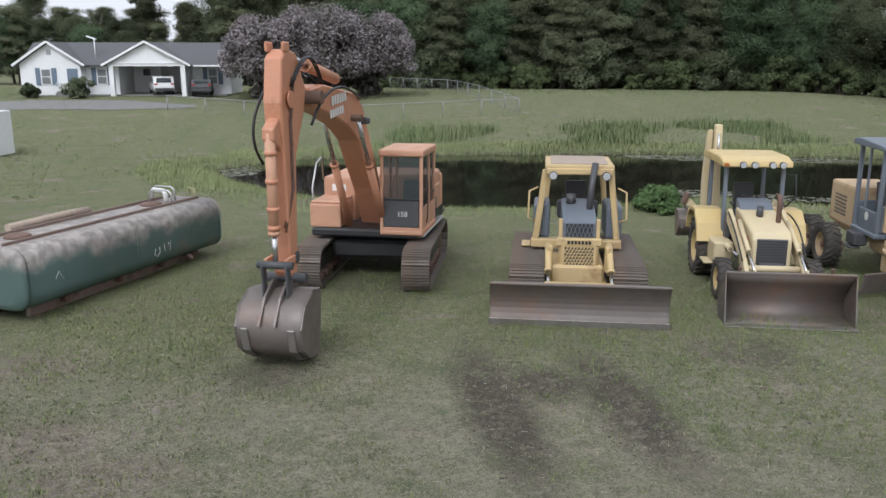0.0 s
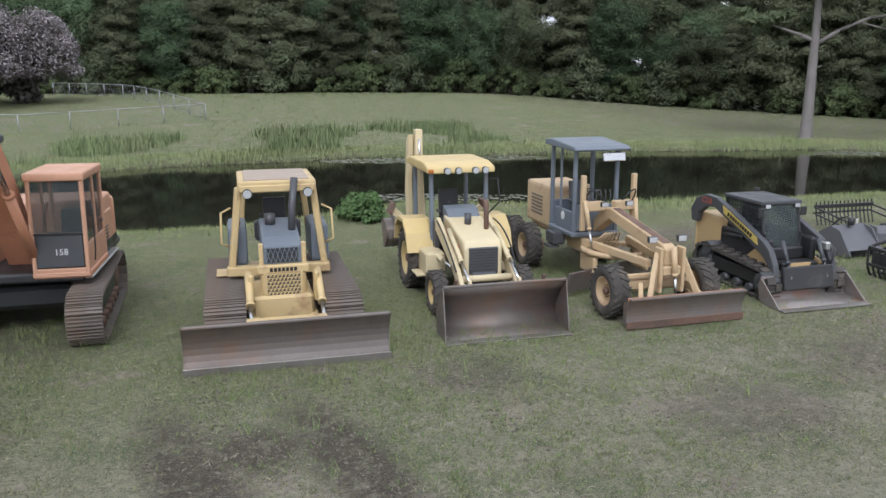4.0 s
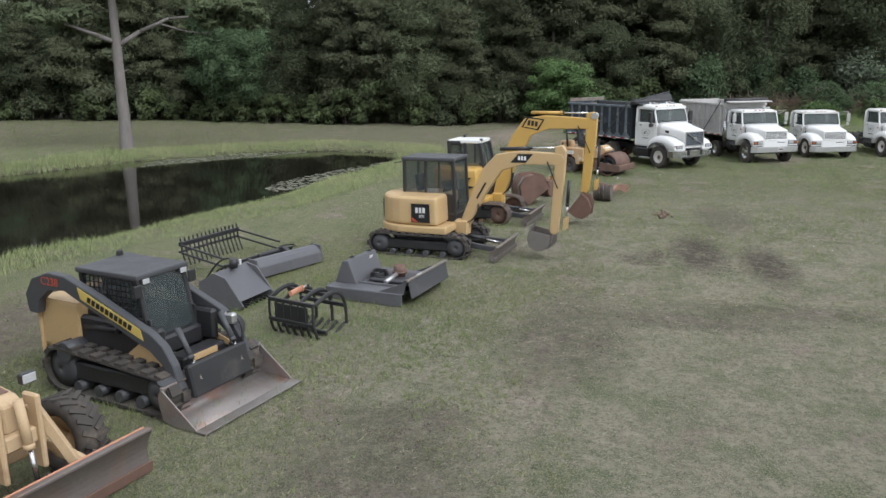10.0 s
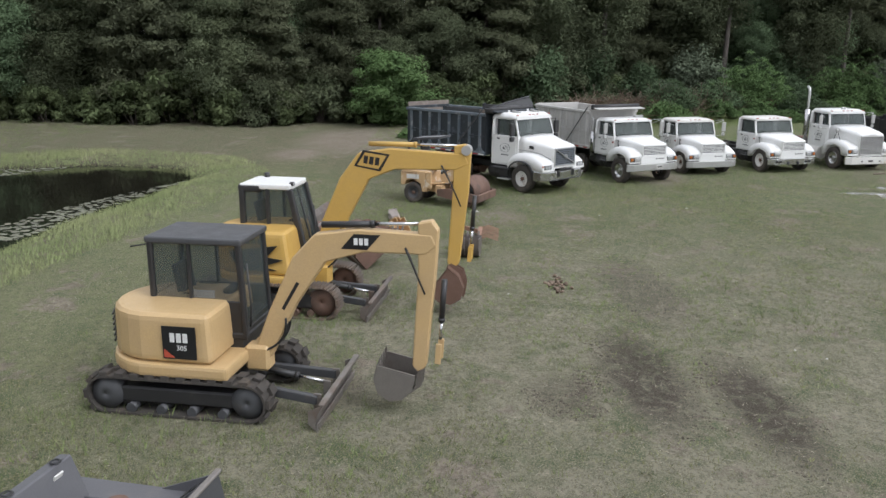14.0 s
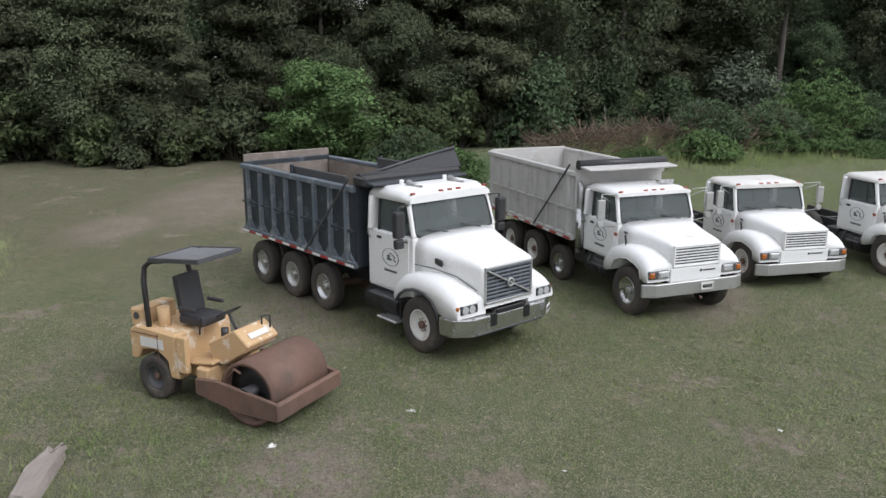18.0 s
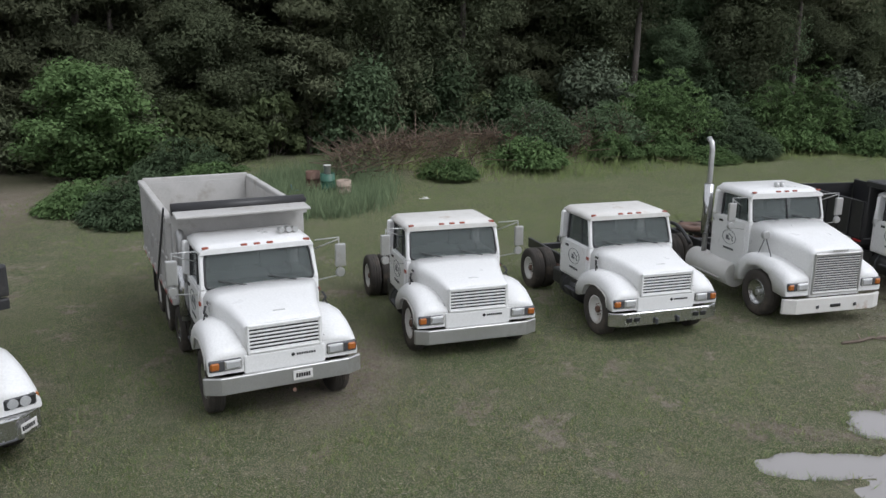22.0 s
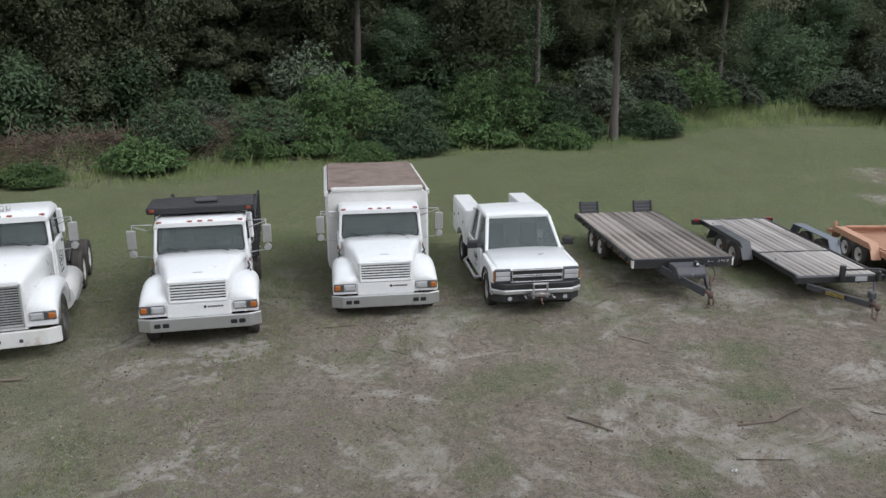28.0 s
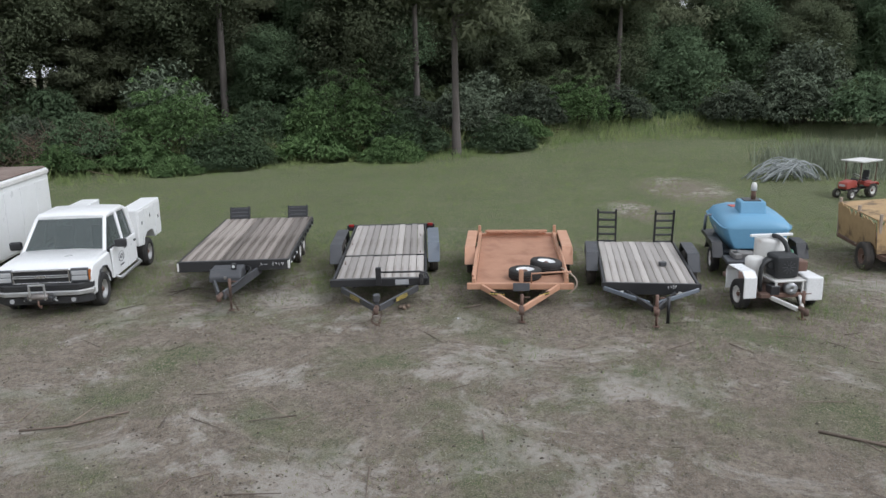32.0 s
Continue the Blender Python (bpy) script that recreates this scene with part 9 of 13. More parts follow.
bx = blunt_truck("box_truck", "white box truck with rusty brown roof skin", 52.95, -24.12, -175.5, -0.07, (-5.0,), -6.4)
bb = part("box_body", box((-4.5, 0, 0.62), (4.1, 2.5, 0.12), r=0.02), "white_worn", bx, "white panelled beverage-style body")
for s in (-1, 1):
    part("side_wall", box((-4.5, s * 1.25, 1.6), (4.1, 0.06, 1.95), r=0.02), "white_paint", bb)
    for i in range(4):
        part("roll_door", box((-6.0 + i * 1.0, s * 1.288, 1.5), (0.9, 0.02, 1.55), r=0.01), "white_paint", bb)
    part("side_rail", box((-4.5, s * 1.3, 2.48), (4.1, 0.05, 0.12), r=0.015), "white_worn", bb)
    part("skirt_tape", box((-4.5, s * 1.29, 0.75), (1.8, 0.006, 0.05), r=0), "decal_black", bb)
part("front_wall", prism([(-1.25, 0.62), (1.25, 0.62), (1.25, 2.45), (1.1, 2.62), (-1.1, 2.62), (-1.25, 2.45)], -2.5, -2.43, r=0.02, axis="x"), "white_worn", bb)
part("rear_wall", box((-6.52, 0, 1.6), (0.06, 2.5, 1.95), r=0.02), "white_paint", bb)
part("roof_skin", box((-4.5, 0, 2.6), (4.1, 2.46, 0.05), r=0.02), "tank_rust", bb, "rusted brown roof skin")
part("front_cap", box((-2.47, 0, 2.6), (0.16, 2.3, 0.1), r=0.04, seg=2), "white_worn", bb)


def day_cab():
    """White day-cab tractor with one tall exhaust stack."""
    t = thing("tractor_truck", "white day-cab tractor truck with tall exhaust stack", "truck", pose(50.9, -16.36, -0.03, 0, 0, -166.4), group="white trucks in a row")
    hd = part("hood", loft([hood_ring(-0.1, 0.63, 0.68, 1.66, 0.08), hood_ring(-0.2, 0.67, 0.68, 1.73, 0.14), hood_ring(-0.45, 0.72, 0.68, 1.8, 0.18), hood_ring(-1.1, 0.84, 0.7, 1.91, 0.2), hood_ring(-1.82, 0.97, 0.8, 1.99, 0.2)]), "white_paint", t, "long white hood")
    grille(hd, -0.085, 1.16, 0.76, 1.6, 16, "dull_chrome", "dull_chrome")
    bars(facing(-0.05, 0, 1.67, 0), 0.4, 0.05, 6, "dull_chrome", hd)
    for s in (-1, 1):
        f = part("front_fender", loft([cheek_ring(x, s, a, c, 0.5, 1.2, 0.2) for x, a, c in ((-0.12, 0.72, 1.02), (-0.16, 0.7, 1.12), (-0.3, 0.7, 1.22), (-0.55, 0.72, 1.3), (-0.62, 0.9, 1.33), (-0.76, 1.05, 1.36), (-1.15, 1.14, 1.4), (-1.52, 1.06, 1.36), (-1.68, 0.9, 1.3), (-1.76, 0.66, 1.24), (-1.92, 0.6, 1.12))]), "white_paint", t, "white front fender")
        headlamps(f, -0.12, 0.93, 0.92, s)
        wheel(t, (-1.15, s * 1.03, 0.52), 0.52, 0.29, s, "chrome", "rubber_dusty")
        part("fuel_tank", tube((-2.2, s * 0.95, 0.62), (-3.9, s * 0.95, 0.62), 0.3, seg=20), "white_worn", t, "white round saddle tank")
        part("tank_step", box((-3.0, s * 1.2, 0.5), (1.2, 0.14, 0.04), r=0.01), "dull_chrome", t)
        mirror_set(t, -1.95, s * 1.0, 2.2, s)
    part("fender_mirror", tube((-1.2, -1.02, 1.82), (-1.14, -1.02, 1.82), 0.11, 0.08, 14), "dull_chrome", t)
    part("mirror_stay", bent([(-0.95, -1.0, 1.36), (-1.18, -1.02, 1.78), (-1.4, -1.0, 1.36)], 0.012, 6), "black_paint", t)
    b = bumper(t, 2.46, 0.33, 0.66, "white_worn", False)
    part("bumper_slot", box((-0.01, 0, 0.48), (0.03, 0.26, 0.07), r=0.02), "decal_black", b)
    for y in (-0.45, 0.5):
        part("tow_hole", box((-0.01, y, 0.47), (0.03, 0.07, 0.07), r=0.02), "dark_grey", b)
    cab_shell(t, -1.8, -3.25, 0.8, 1.97, 2.52, 1.01, 0.17, split=True, dome=0.15)
    for x, r in ((0.0, 0.06), (0.14, 0.045)):
        part("roof_beacon", tube((-2.3, 0.0 + x, 2.65), (-2.3, 0.0 + x, 2.78), r), "dull_chrome", t)
    st = part("exhaust_pipe", bent([(-3.5, -1.0, 0.9), (-3.5, -1.0, 3.45), (-3.54, -1.0, 3.6), (-3.66, -1.01, 3.7)], 0.065, 14), "dull_chrome", t, "tall chrome exhaust stack")
    part("heat_guard", tube((-3.5, -1.0, 1.35), (-3.5, -1.0, 2.6), 0.12, seg=18), "chrome", st, "pierced chrome guard")
    part("air_cleaner", tube((-3.5, -0.66, 1.4), (-3.5, -0.66, 2.5), 0.12, seg=16), "black_paint", t)
    chassis(t, -6.9, -0.4, 0.78)
    duals(t, -5.0, 0.5, "white_worn")
    duals(t, -6.25, 0.5, "white_worn")
    part("fifth_wheel", lathe([(0.45, -0.05), (0.45, 0.05), (0.12, 0.05), (0.12, -0.05)], 24, axis="z", at=(-5.6, 0, 1.02)), "rusty_steel", t)
    for s in (-1, 1):
        part("half_fender", bent(arc((-4.3, s * 0.9, 0.9), (-5.0, s * 0.9, 1.5), (-5.7, s * 0.9, 1.1), 8), 0.05, 6), "black_paint", t)
    return t


day_cab()


def bonnet_tipper():
    """White aero-nosed tipper with a dark blue dump body and three rear axles."""
    t = thing("tipper_truck", "white aero-nosed tipper truck with dark blue dump body", "truck", pose(44.27, -1.385, -0.02, 0, 0, -136.8), group="white trucks in a row")
    hd = part("hood", loft([hood_ring(-0.06, 0.62, 1.0, 1.76, 0.06), hood_ring(-0.12, 0.66, 1.0, 1.82, 0.1), hood_ring(-0.3, 0.7, 1.0, 1.87, 0.14), hood_ring(-0.8, 0.8, 1.0, 1.98, 0.2), hood_ring(-1.25, 0.94, 1.05, 2.08, 0.22), hood_ring(-1.52, 1.02, 1.1, 2.14, 0.22)]), "white_paint", t, "white sloping hood")
    g = grille(hd, -0.045, 1.16, 1.1, 1.74, 9, "cab_grey", "dull_chrome")
    part("grille_slash", beam((-0.005, 0.54, 1.14), (-0.005, -0.54, 1.7), 0.045, 0.03), "dull_chrome", g, "slanted chrome bar")
    part("grille_badge", lathe([(0.055, -0.012), (0.085, -0.012), (0.085, 0.012), (0.055, 0.012)], 20, axis="x", at=(0.012, 0, 1.42)), "dull_chrome", g, "round badge drawn as a plain ring")
    for s in (-1, 1):
        f = part("front_fender", loft([cheek_ring(x, s, a, b, 0.55, 1.22, 0.24) for x, a, b in ((-0.06, 0.92, 1.16), (-0.1, 0.9, 1.24), (-0.22, 0.9, 1.33), (-0.5, 0.9, 1.43), (-0.6, 0.92, 1.46), (-0.72, 1.06, 1.49), (-0.92, 1.16, 1.52), (-1.2, 1.2, 1.53), (-1.48, 1.16, 1.49), (-1.68, 1.06, 1.42), (-1.8, 0.92, 1.34), (-1.9, 0.85, 1.22))]), "white_paint", t, "white flared front fender")
        part("arch_lip", bent([(-0.58, s * 1.215, 0.8), (-0.64, s * 1.215, 0.96), (-0.8, s * 1.215, 1.12), (-1.0, s * 1.215, 1.2), (-1.3, s * 1.215, 1.21), (-1.54, s * 1.215, 1.15), (-1.72, s * 1.215, 1.03), (-1.86, s * 1.215, 0.85)], 0.03, 6), "dark_grey", f, "dark rubber arch lip")
        b = part("headlamp", box((-0.075, s * 0.95, 1.07), (0.07, 0.42, 0.17), r=0.03), "black_paint", f)
        for dy in (-0.1, 0.06):
            part("headlamp_lens", tube((-0.055, s * 0.95 + dy, 1.07), (-0.03, s * 0.95 + dy, 1.07), 0.072, seg=14), "lamp_glass", b)
        part("turn_lamp", box((-0.11, s * 1.17, 1.07), (0.08, 0.07, 0.14), r=0.02), "amber", b)
        part("hood_vent", box((-1.0, s * 0.873, 1.74), (0.3, 0.06, 0.12), (0, 4, s * 12), r=0.03, seg=2), "black_paint", hd)
        part("hood_seam", bent([(-0.14, s * 0.69, 1.34), (-0.6, s * 0.76, 1.52), (-1.1, s * 0.9, 1.6), (-1.5, s * 1.02, 1.62)], 0.008, 5), "dark_grey", hd)
        wheel(t, (-1.2, s * 1.03, 0.53), 0.53, 0.3, s, "white_worn", "rubber_dusty")
        part("cab_step", box((-2.25, s * 1.1, 0.86), (0.95, 0.28, 0.06), r=0.015), "dark_grey", t)
        part("cab_step", box((-2.1, s * 1.14, 0.44), (0.62, 0.26, 0.05), r=0.015), "dull_chrome", t)
        for x in (-1.84, -2.36):
            part("step_hanger", box((x, s * 1.1, 0.64), (0.03, 0.05, 0.42), r=0.01), "black_paint", t)
        part("fuel_tank", tube((-1.95, s * 0.85, 0.68), (-3.0, s * 0.85, 0.68), 0.28, seg=16), "black_paint", t)
        m = part("mirror_head", box((-1.62, s * 1.3, 2.38), (0.14, 0.22, 0.5), r=0.05, seg=2), "black_paint", t, "black aero mirror")
        part("mirror_arm", bent([(-1.7, s * 1.02, 2.7), (-1.65, s * 1.28, 2.7), (-1.65, s * 1.28, 2.1), (-1.65, s * 1.04, 2.0)], 0.02, 6), "black_paint", m)
        part("round_mirror", box((-1.62, s * 1.3, 2.02), (0.1, 0.2, 0.18), r=0.05, seg=2), "black_paint", m)
        part("roof_horn", lathe([(0.02, -0.2), (0.035, 0.0), (0.085, 0.2), (0.06, 0.2), (0.001, 0.0)], 16, axis="x", at=(-2.1, s * 0.52, 2.99)), "dull_chrome", t)
        part("roof_post", box((-2.5, s * 0.55, 2.98), (0.07, 0.09, 0.14), r=0.02), "white_paint", t)
    b = part("bumper", prism([(0.02, -0.92), (0.02, 0.92), (-0.18, 1.22), (-0.52, 1.26), (-0.52, 1.18), (-0.22, 1.12), (-0.12, 0.88), (-0.12, -0.88), (-0.22, -1.12), (-0.52, -1.18), (-0.52, -1.26), (-0.18, -1.22)], 0.56, 0.9, r=0.03, axis="z", seg=2), "chrome", t, "polished wrap-round bumper")
    for y in (-0.42, 0.42):
        part("bumper_slot", box((0.02, y, 0.8), (0.03, 0.16, 0.24), r=0.03), "decal_black", b)
    part("bumper_mouth", box((0.01, 0, 0.93), (0.04, 0.72, 0.1), r=0.02), "decal_black", b)
    part("bumper_step", box((0.0, 0, 0.58), (0.06, 1.7, 0.05), r=0.015), "dark_grey", b)
    p = part("number_plate", box((0.028, 1.0, 0.74), (0.012, 0.3, 0.14), (0, 0, 32), r=0.006), "litter_white", b, "white number plate with plain bars")
    bars(facing(0.042, 0.99, 0.74, 32), 0.24, 0.06, 6, "decal_black", p, "dark bars", "plate_bar")
    cab = cab_shell(t, -1.5, -2.95, 0.95, 2.12, 2.76, 1.06, 0.24, dome=0.2)
    part("sun_visor", box((-1.72, 0, 2.83), (0.1, 1.86, 0.05), (0, 30, 0), r=0.02), "white_paint", cab)
    chassis(t, -7.9, -0.3, 0.82)
    duals(t, -7.32, 0.53, "dull_chrome")
    duals(t, -5.9, 0.53, "dull_chrome")
    duals(t, -4.58, 0.52, "chrome", True)
    for x in (-7.32, -5.9):
        for s in (-1, 1):
            part("hub_cap", tube((x, s * 1.02, 0.53), (x, s * 1.13, 0.53), 0.09, 0.07, 12), "dull_chrome", t)
    d = dump_body(t, -7.95, -3.12, 1.3, 2.84, 2.46, "bed_blue", "bed_rust", "dark blue ribbed dump body with chalky wear", 8, trim="rail_blue")
    for s in (-1, 1):
        for i in range(8):
            x = -7.95 + 4.83 * (i + 1) / 8 - 0.302
            part("side_gusset", prism([(x - 0.26, 1.36), (x + 0.26, 1.36), (x, 1.62)], s * 1.2, s * 1.262, r=0.0), "rail_blue", d)
            part("pale_scuff", box((x + 0.3 * (0.5 if i < 7 else 0), s * 1.2245, 1.98), (0.26, 0.006, 0.16), (0, 7 - 3 * i, 0), r=0.0), "bed_scuff", d)
        part("board_pocket", box((-5.6, s * 1.2, 2.98), (0.08, 0.08, 0.24), r=0.015), "bed_blue", d)
        part("side_board", box((-4.6, s * 1.14, 2.96), (2.1, 0.05, 0.2), r=0.01), "dark_grey", d)
    part("tarp_housing", box((-2.98, 0, 3.02), (0.42, 2.5, 0.22), r=0.05), "black_paint", d, "black tarp housing")
    part("tarp_flap", plate([(-2.85, 1.3, 3.14), (-3.1, -0.9, 3.1), (-3.3, -0.8, 3.12), (-3.3, 1.5, 3.45)], 0.03), "black_paint", d, "loose black tarp")
    part("tarp_edge", bent([(-3.1, -0.9, 3.13), (-3.28, 0.3, 3.3), (-3.3, 1.5, 3.48)], 0.03, 6), "dark_grey", d)
    part("rear_top_board", box((-7.92, 0, 2.98), (0.06, 2.4, 0.26), r=0.015), "bed_rust", d)
    return t


bonnet_tipper()


def pickup():
    """White four-door pickup with a white service body and black bull bar."""
    p = thing("pickup_truck", "white service-body pickup with black grille guard and winch", "pickup truck", pose(52.95, -27.62, -0.03, 0, 0, -176))
    for s in (-1, 1):
        for x in (-0.95, -4.75):
            wheel(p, (x, s * 0.86, 0.39), 0.39, 0.27, s, "dull_chrome", "rubber", rimR=0.22)
        f = part("front_fender", prism([(-0.2, 0.55), (-0.18, 0.95), (-0.35, 1.1), (-1.5, 1.15), (-1.6, 0.5), (-1.4, 0.45), (-1.36, 0.65), (-1.2, 0.84), (-0.95, 0.9), (-0.7, 0.84), (-0.53, 0.62), (-0.5, 0.45), (-0.25, 0.45)], s * 0.6, s * 0.99, r=0.04, seg=2), "white_paint", p)
        hl = part("headlamp", box((-0.17, s * 0.765, 0.94), (0.1, 0.36, 0.32), r=0.03, seg=2), "dark_grey", f, "stacked headlamp unit")
        for z in (0.885, 1.0):
            part("headlamp_lens", box((-0.115, s * 0.765, z), (0.02, 0.32, 0.1), r=0.02), "lamp_glass", hl, "clear lamp lens")
        part("turn_lamp", box((-0.19, s * 0.955, 0.94), (0.12, 0.03, 0.24), r=0.012), "amber", hl)
        part("arch_lip", bent([(-0.48, s * 0.985, 0.45), (-0.56, s * 0.985, 0.7), (-0.75, s * 0.985, 0.88), (-0.95, s * 0.985, 0.92), (-1.18, s * 0.985, 0.88), (-1.38, s * 0.985, 0.68), (-1.44, s * 0.985, 0.45)], 0.03, 6), "black_paint", f)
        for x0, x1 in ((-1.62, -2.72), (-2.76, -3.55)):
            d = part("door", box(((x0 + x1) / 2, s * 0.975, 0.82), (x0 - x1, 0.05, 0.72), r=0.02), "white_paint", p)
            part("door_handle", box((x1 + 0.14, s * 1.005, 1.02), (0.16, 0.03, 0.05), r=0.012), "black_paint", d)
        emblem(p, -2.25, s * 1.005, 0.86, s, 0.15)
        part("mirror", box((-1.85, s * 1.15, 1.28), (0.14, 0.26, 0.2), r=0.05, seg=2), "black_paint", p)
        part("mirror_arm", beam((-1.8, s * 0.95, 1.22), (-1.85, s * 1.12, 1.25), 0.05, 0.05), "black_paint", p)
        part("running_board", bent([(-1.7, s * 1.0, 0.5), (-1.75, s * 1.1, 0.44), (-3.4, s * 1.1, 0.44), (-3.45, s * 1.0, 0.5)], 0.04, 8), "dull_chrome", p)
        part("windscreen_post", beam((-1.5, s * 0.88, 1.16), (-2.2, s * 0.74, 1.88), 0.08, 0.08, r=0.02), "white_paint", p)
        part("middle_post", beam((-2.74, s * 0.9, 1.15), (-2.8, s * 0.77, 1.88), 0.1, 0.08, r=0.02), "white_paint", p)
        part("rear_post", beam((-3.6, s * 0.9, 1.15), (-3.5, s * 0.77, 1.88), 0.22, 0.1, r=0.02), "white_paint", p)
        part("side_window", plate([(-1.62, s * 0.88, 1.16), (-2.74, s * 0.9, 1.16), (-2.8, s * 0.76, 1.86), (-2.2, s * 0.75, 1.86)], 0.008), "truck_glass", p)
        part("side_window", plate([(-2.8, s * 0.9, 1.16), (-3.55, s * 0.9, 1.16), (-3.45, s * 0.77, 1.86), (-2.86, s * 0.77, 1.86)], 0.008), "truck_glass", p)
        sb = part("service_box", prism([(-3.75, 0.75), (-3.75, 1.72), (-5.95, 1.72), (-5.95, 0.7), (-5.3, 0.7), (-5.2, 0.88), (-4.95, 0.98), (-4.55, 0.98), (-4.3, 0.86), (-4.22, 0.7)], s * 0.55, s * 1.02, r=0.02), "white_paint", p, "white service body side box")
        for x0, x1, z0, z1 in ((-3.8, -4.3, 1.0, 1.66), (-4.34, -5.3, 1.14, 1.66), (-5.34, -5.9, 0.8, 1.66)):
            k = part("box_door", box(((x0 + x1) / 2, s * 1.03, (z0 + z1) / 2), (x0 - x1 - 0.03, 0.025, z1 - z0), r=0.01), "white_paint", sb)
            part("latch", box(((x0 + x1) / 2, s * 1.047, (z0 + z1) / 2), (0.07, 0.012, 0.09), r=0.01), "dark_grey", k)
        part("tail_lamp", box((-5.97, s * 0.9, 0.85), (0.03, 0.12, 0.2), r=0.01), "tail_red", sb)
    part("hood", loft([hood_ring(-0.16, 0.88, 0.72, 1.05, 0.06), hood_ring(-0.45, 0.9, 0.72, 1.14, 0.08), hood_ring(-1.55, 0.93, 0.72, 1.22, 0.1)]), "white_paint", p, "white hood")
    part("cab_floor", box((-2.6, 0, 0.6), (2.0, 1.8, 0.3), r=0.04), "white_paint", p)
    part("cab_back", box((-3.62, 0, 1.25), (0.06, 1.72, 1.2), r=0.03), "white_paint", p)
    part("roof", loft([hood_ring(-2.15, 0.76, 1.84, 1.9, 0.03), hood_ring(-2.35, 0.79, 1.84, 1.95, 0.06), hood_ring(-3.4, 0.79, 1.84, 1.96, 0.06), hood_ring(-3.6, 0.77, 1.84, 1.9, 0.03)]), "white_paint", p, "white cab roof")
    part("windscreen", plate([(-1.5, -0.88, 1.18), (-1.5, 0.88, 1.18), (-2.18, 0.74, 1.87), (-2.18, -0.74, 1.87)], 0.008), "truck_glass", p, "tinted windscreen")
    part("roof_box", box((-3.75, 0.3, 1.76), (0.25, 0.6, 0.14), r=0.03), "white_paint", p)
    part("dashboard", box((-1.75, 0, 1.12), (0.35, 1.6, 0.12), r=0.04), "dark_interior", p)
    for y in (-0.42, 0.42):
        seat_in(p, (-2.6, y, 0.95), 0.9, "dark_interior")
    part("bed_floor", box((-4.85, 0, 0.8), (2.2, 1.1, 0.08), r=0.01), "dark_grey", p)
    g = part("grille", box((-0.15, 0, 0.94), (0.08, 1.14, 0.3), r=0.03), "black_paint", p, "black grille in a chrome frame")
    for z in (0.8, 1.08):
        part("grille_frame", box((-0.1, 0, z), (0.04, 1.16, 0.03), r=0.01), "chrome", g)
    for z in (0.925, 0.965):
        part("grille_bar", box((-0.095, 0, z), (0.04, 1.12, 0.022), r=0.008), "dull_chrome", g)
    part("grille_badge", box((-0.065, 0, 0.945), (0.02, 0.2, 0.07), r=0.015), "chrome", g, "plain cross-shaped badge")
    for y in (-0.56, 0.56):
        part("grille_frame", box((-0.1, y, 0.94), (0.04, 0.03, 0.3), r=0.01), "chrome", g)
    b = part("bumper", prism([(-0.02, -0.75), (-0.02, 0.75), (-0.2, 1.0), (-0.32, 1.0), (-0.17, 0.7), (-0.17, -0.7), (-0.32, -1.0), (-0.2, -1.0)], 0.64, 0.78, r=0.02, axis="z"), "black_paint", p, "black bumper with a chrome strip")
    part("bumper_strip", prism([(0.0, -0.75), (0.0, 0.75), (-0.18, 1.01), (-0.3, 1.01), (-0.15, 0.7), (-0.15, -0.7), (-0.3, -1.01), (-0.18, -1.01)], 0.52, 0.63, r=0.02, axis="z"), "dull_chrome", b, "grey chrome lower strip")
    part("air_dam", prism([(-0.06, -0.75), (-0.06, 0.75), (-0.24, 0.98), (-0.34, 0.98), (-0.2, 0.7), (-0.2, -0.7), (-0.34, -0.98), (-0.24, -0.98)], 0.32, 0.51, r=0.02, axis="z"), "black_paint", b)
    for y in (-0.62, 0.62):
        part("fog_lamp", tube((-0.05, y, 0.42), (-0.03, y, 0.42), 0.05, seg=12), "lamp_glass", b)
    w = part("winch", box((0.1, 0, 0.5), (0.2, 0.56, 0.14), r=0.03), "black_paint", p, "front winch in a grey cradle")
    part("winch_drum", tube((0.16, -0.2, 0.56), (0.16, 0.2, 0.56), 0.07, seg=14), "worn_steel", w)
    for y in (-0.15, 0.15):
        part("winch_upright", box((0.2, y, 0.66), (0.05, 0.04, 0.34), r=0.01), "dull_chrome", w)
    part("winch_bar", box((0.2, 0, 0.83), (0.05, 0.34, 0.04), r=0.01), "dull_chrome", w)
    for y in (-0.3, 0.3):
        part("tow_hook", bent([(0.02, y, 0.5), (0.12, y, 0.48), (0.13, y + 0.06, 0.45)], 0.02, 6), "dull_chrome", w)
    part("winch_hook", bent([(0.24, 0.02, 0.5), (0.26, 0.02, 0.4), (0.24, 0.06, 0.34), (0.2, 0.06, 0.38)], 0.02, 6), "rusty_steel", w)
    part("floor_pan", box((-2.6, 0, 0.45), (4.6, 0.9, 0.16), r=0.03), "black_paint", p)
    p.scale = (1, 1.06, 1)
    return p


pickup()

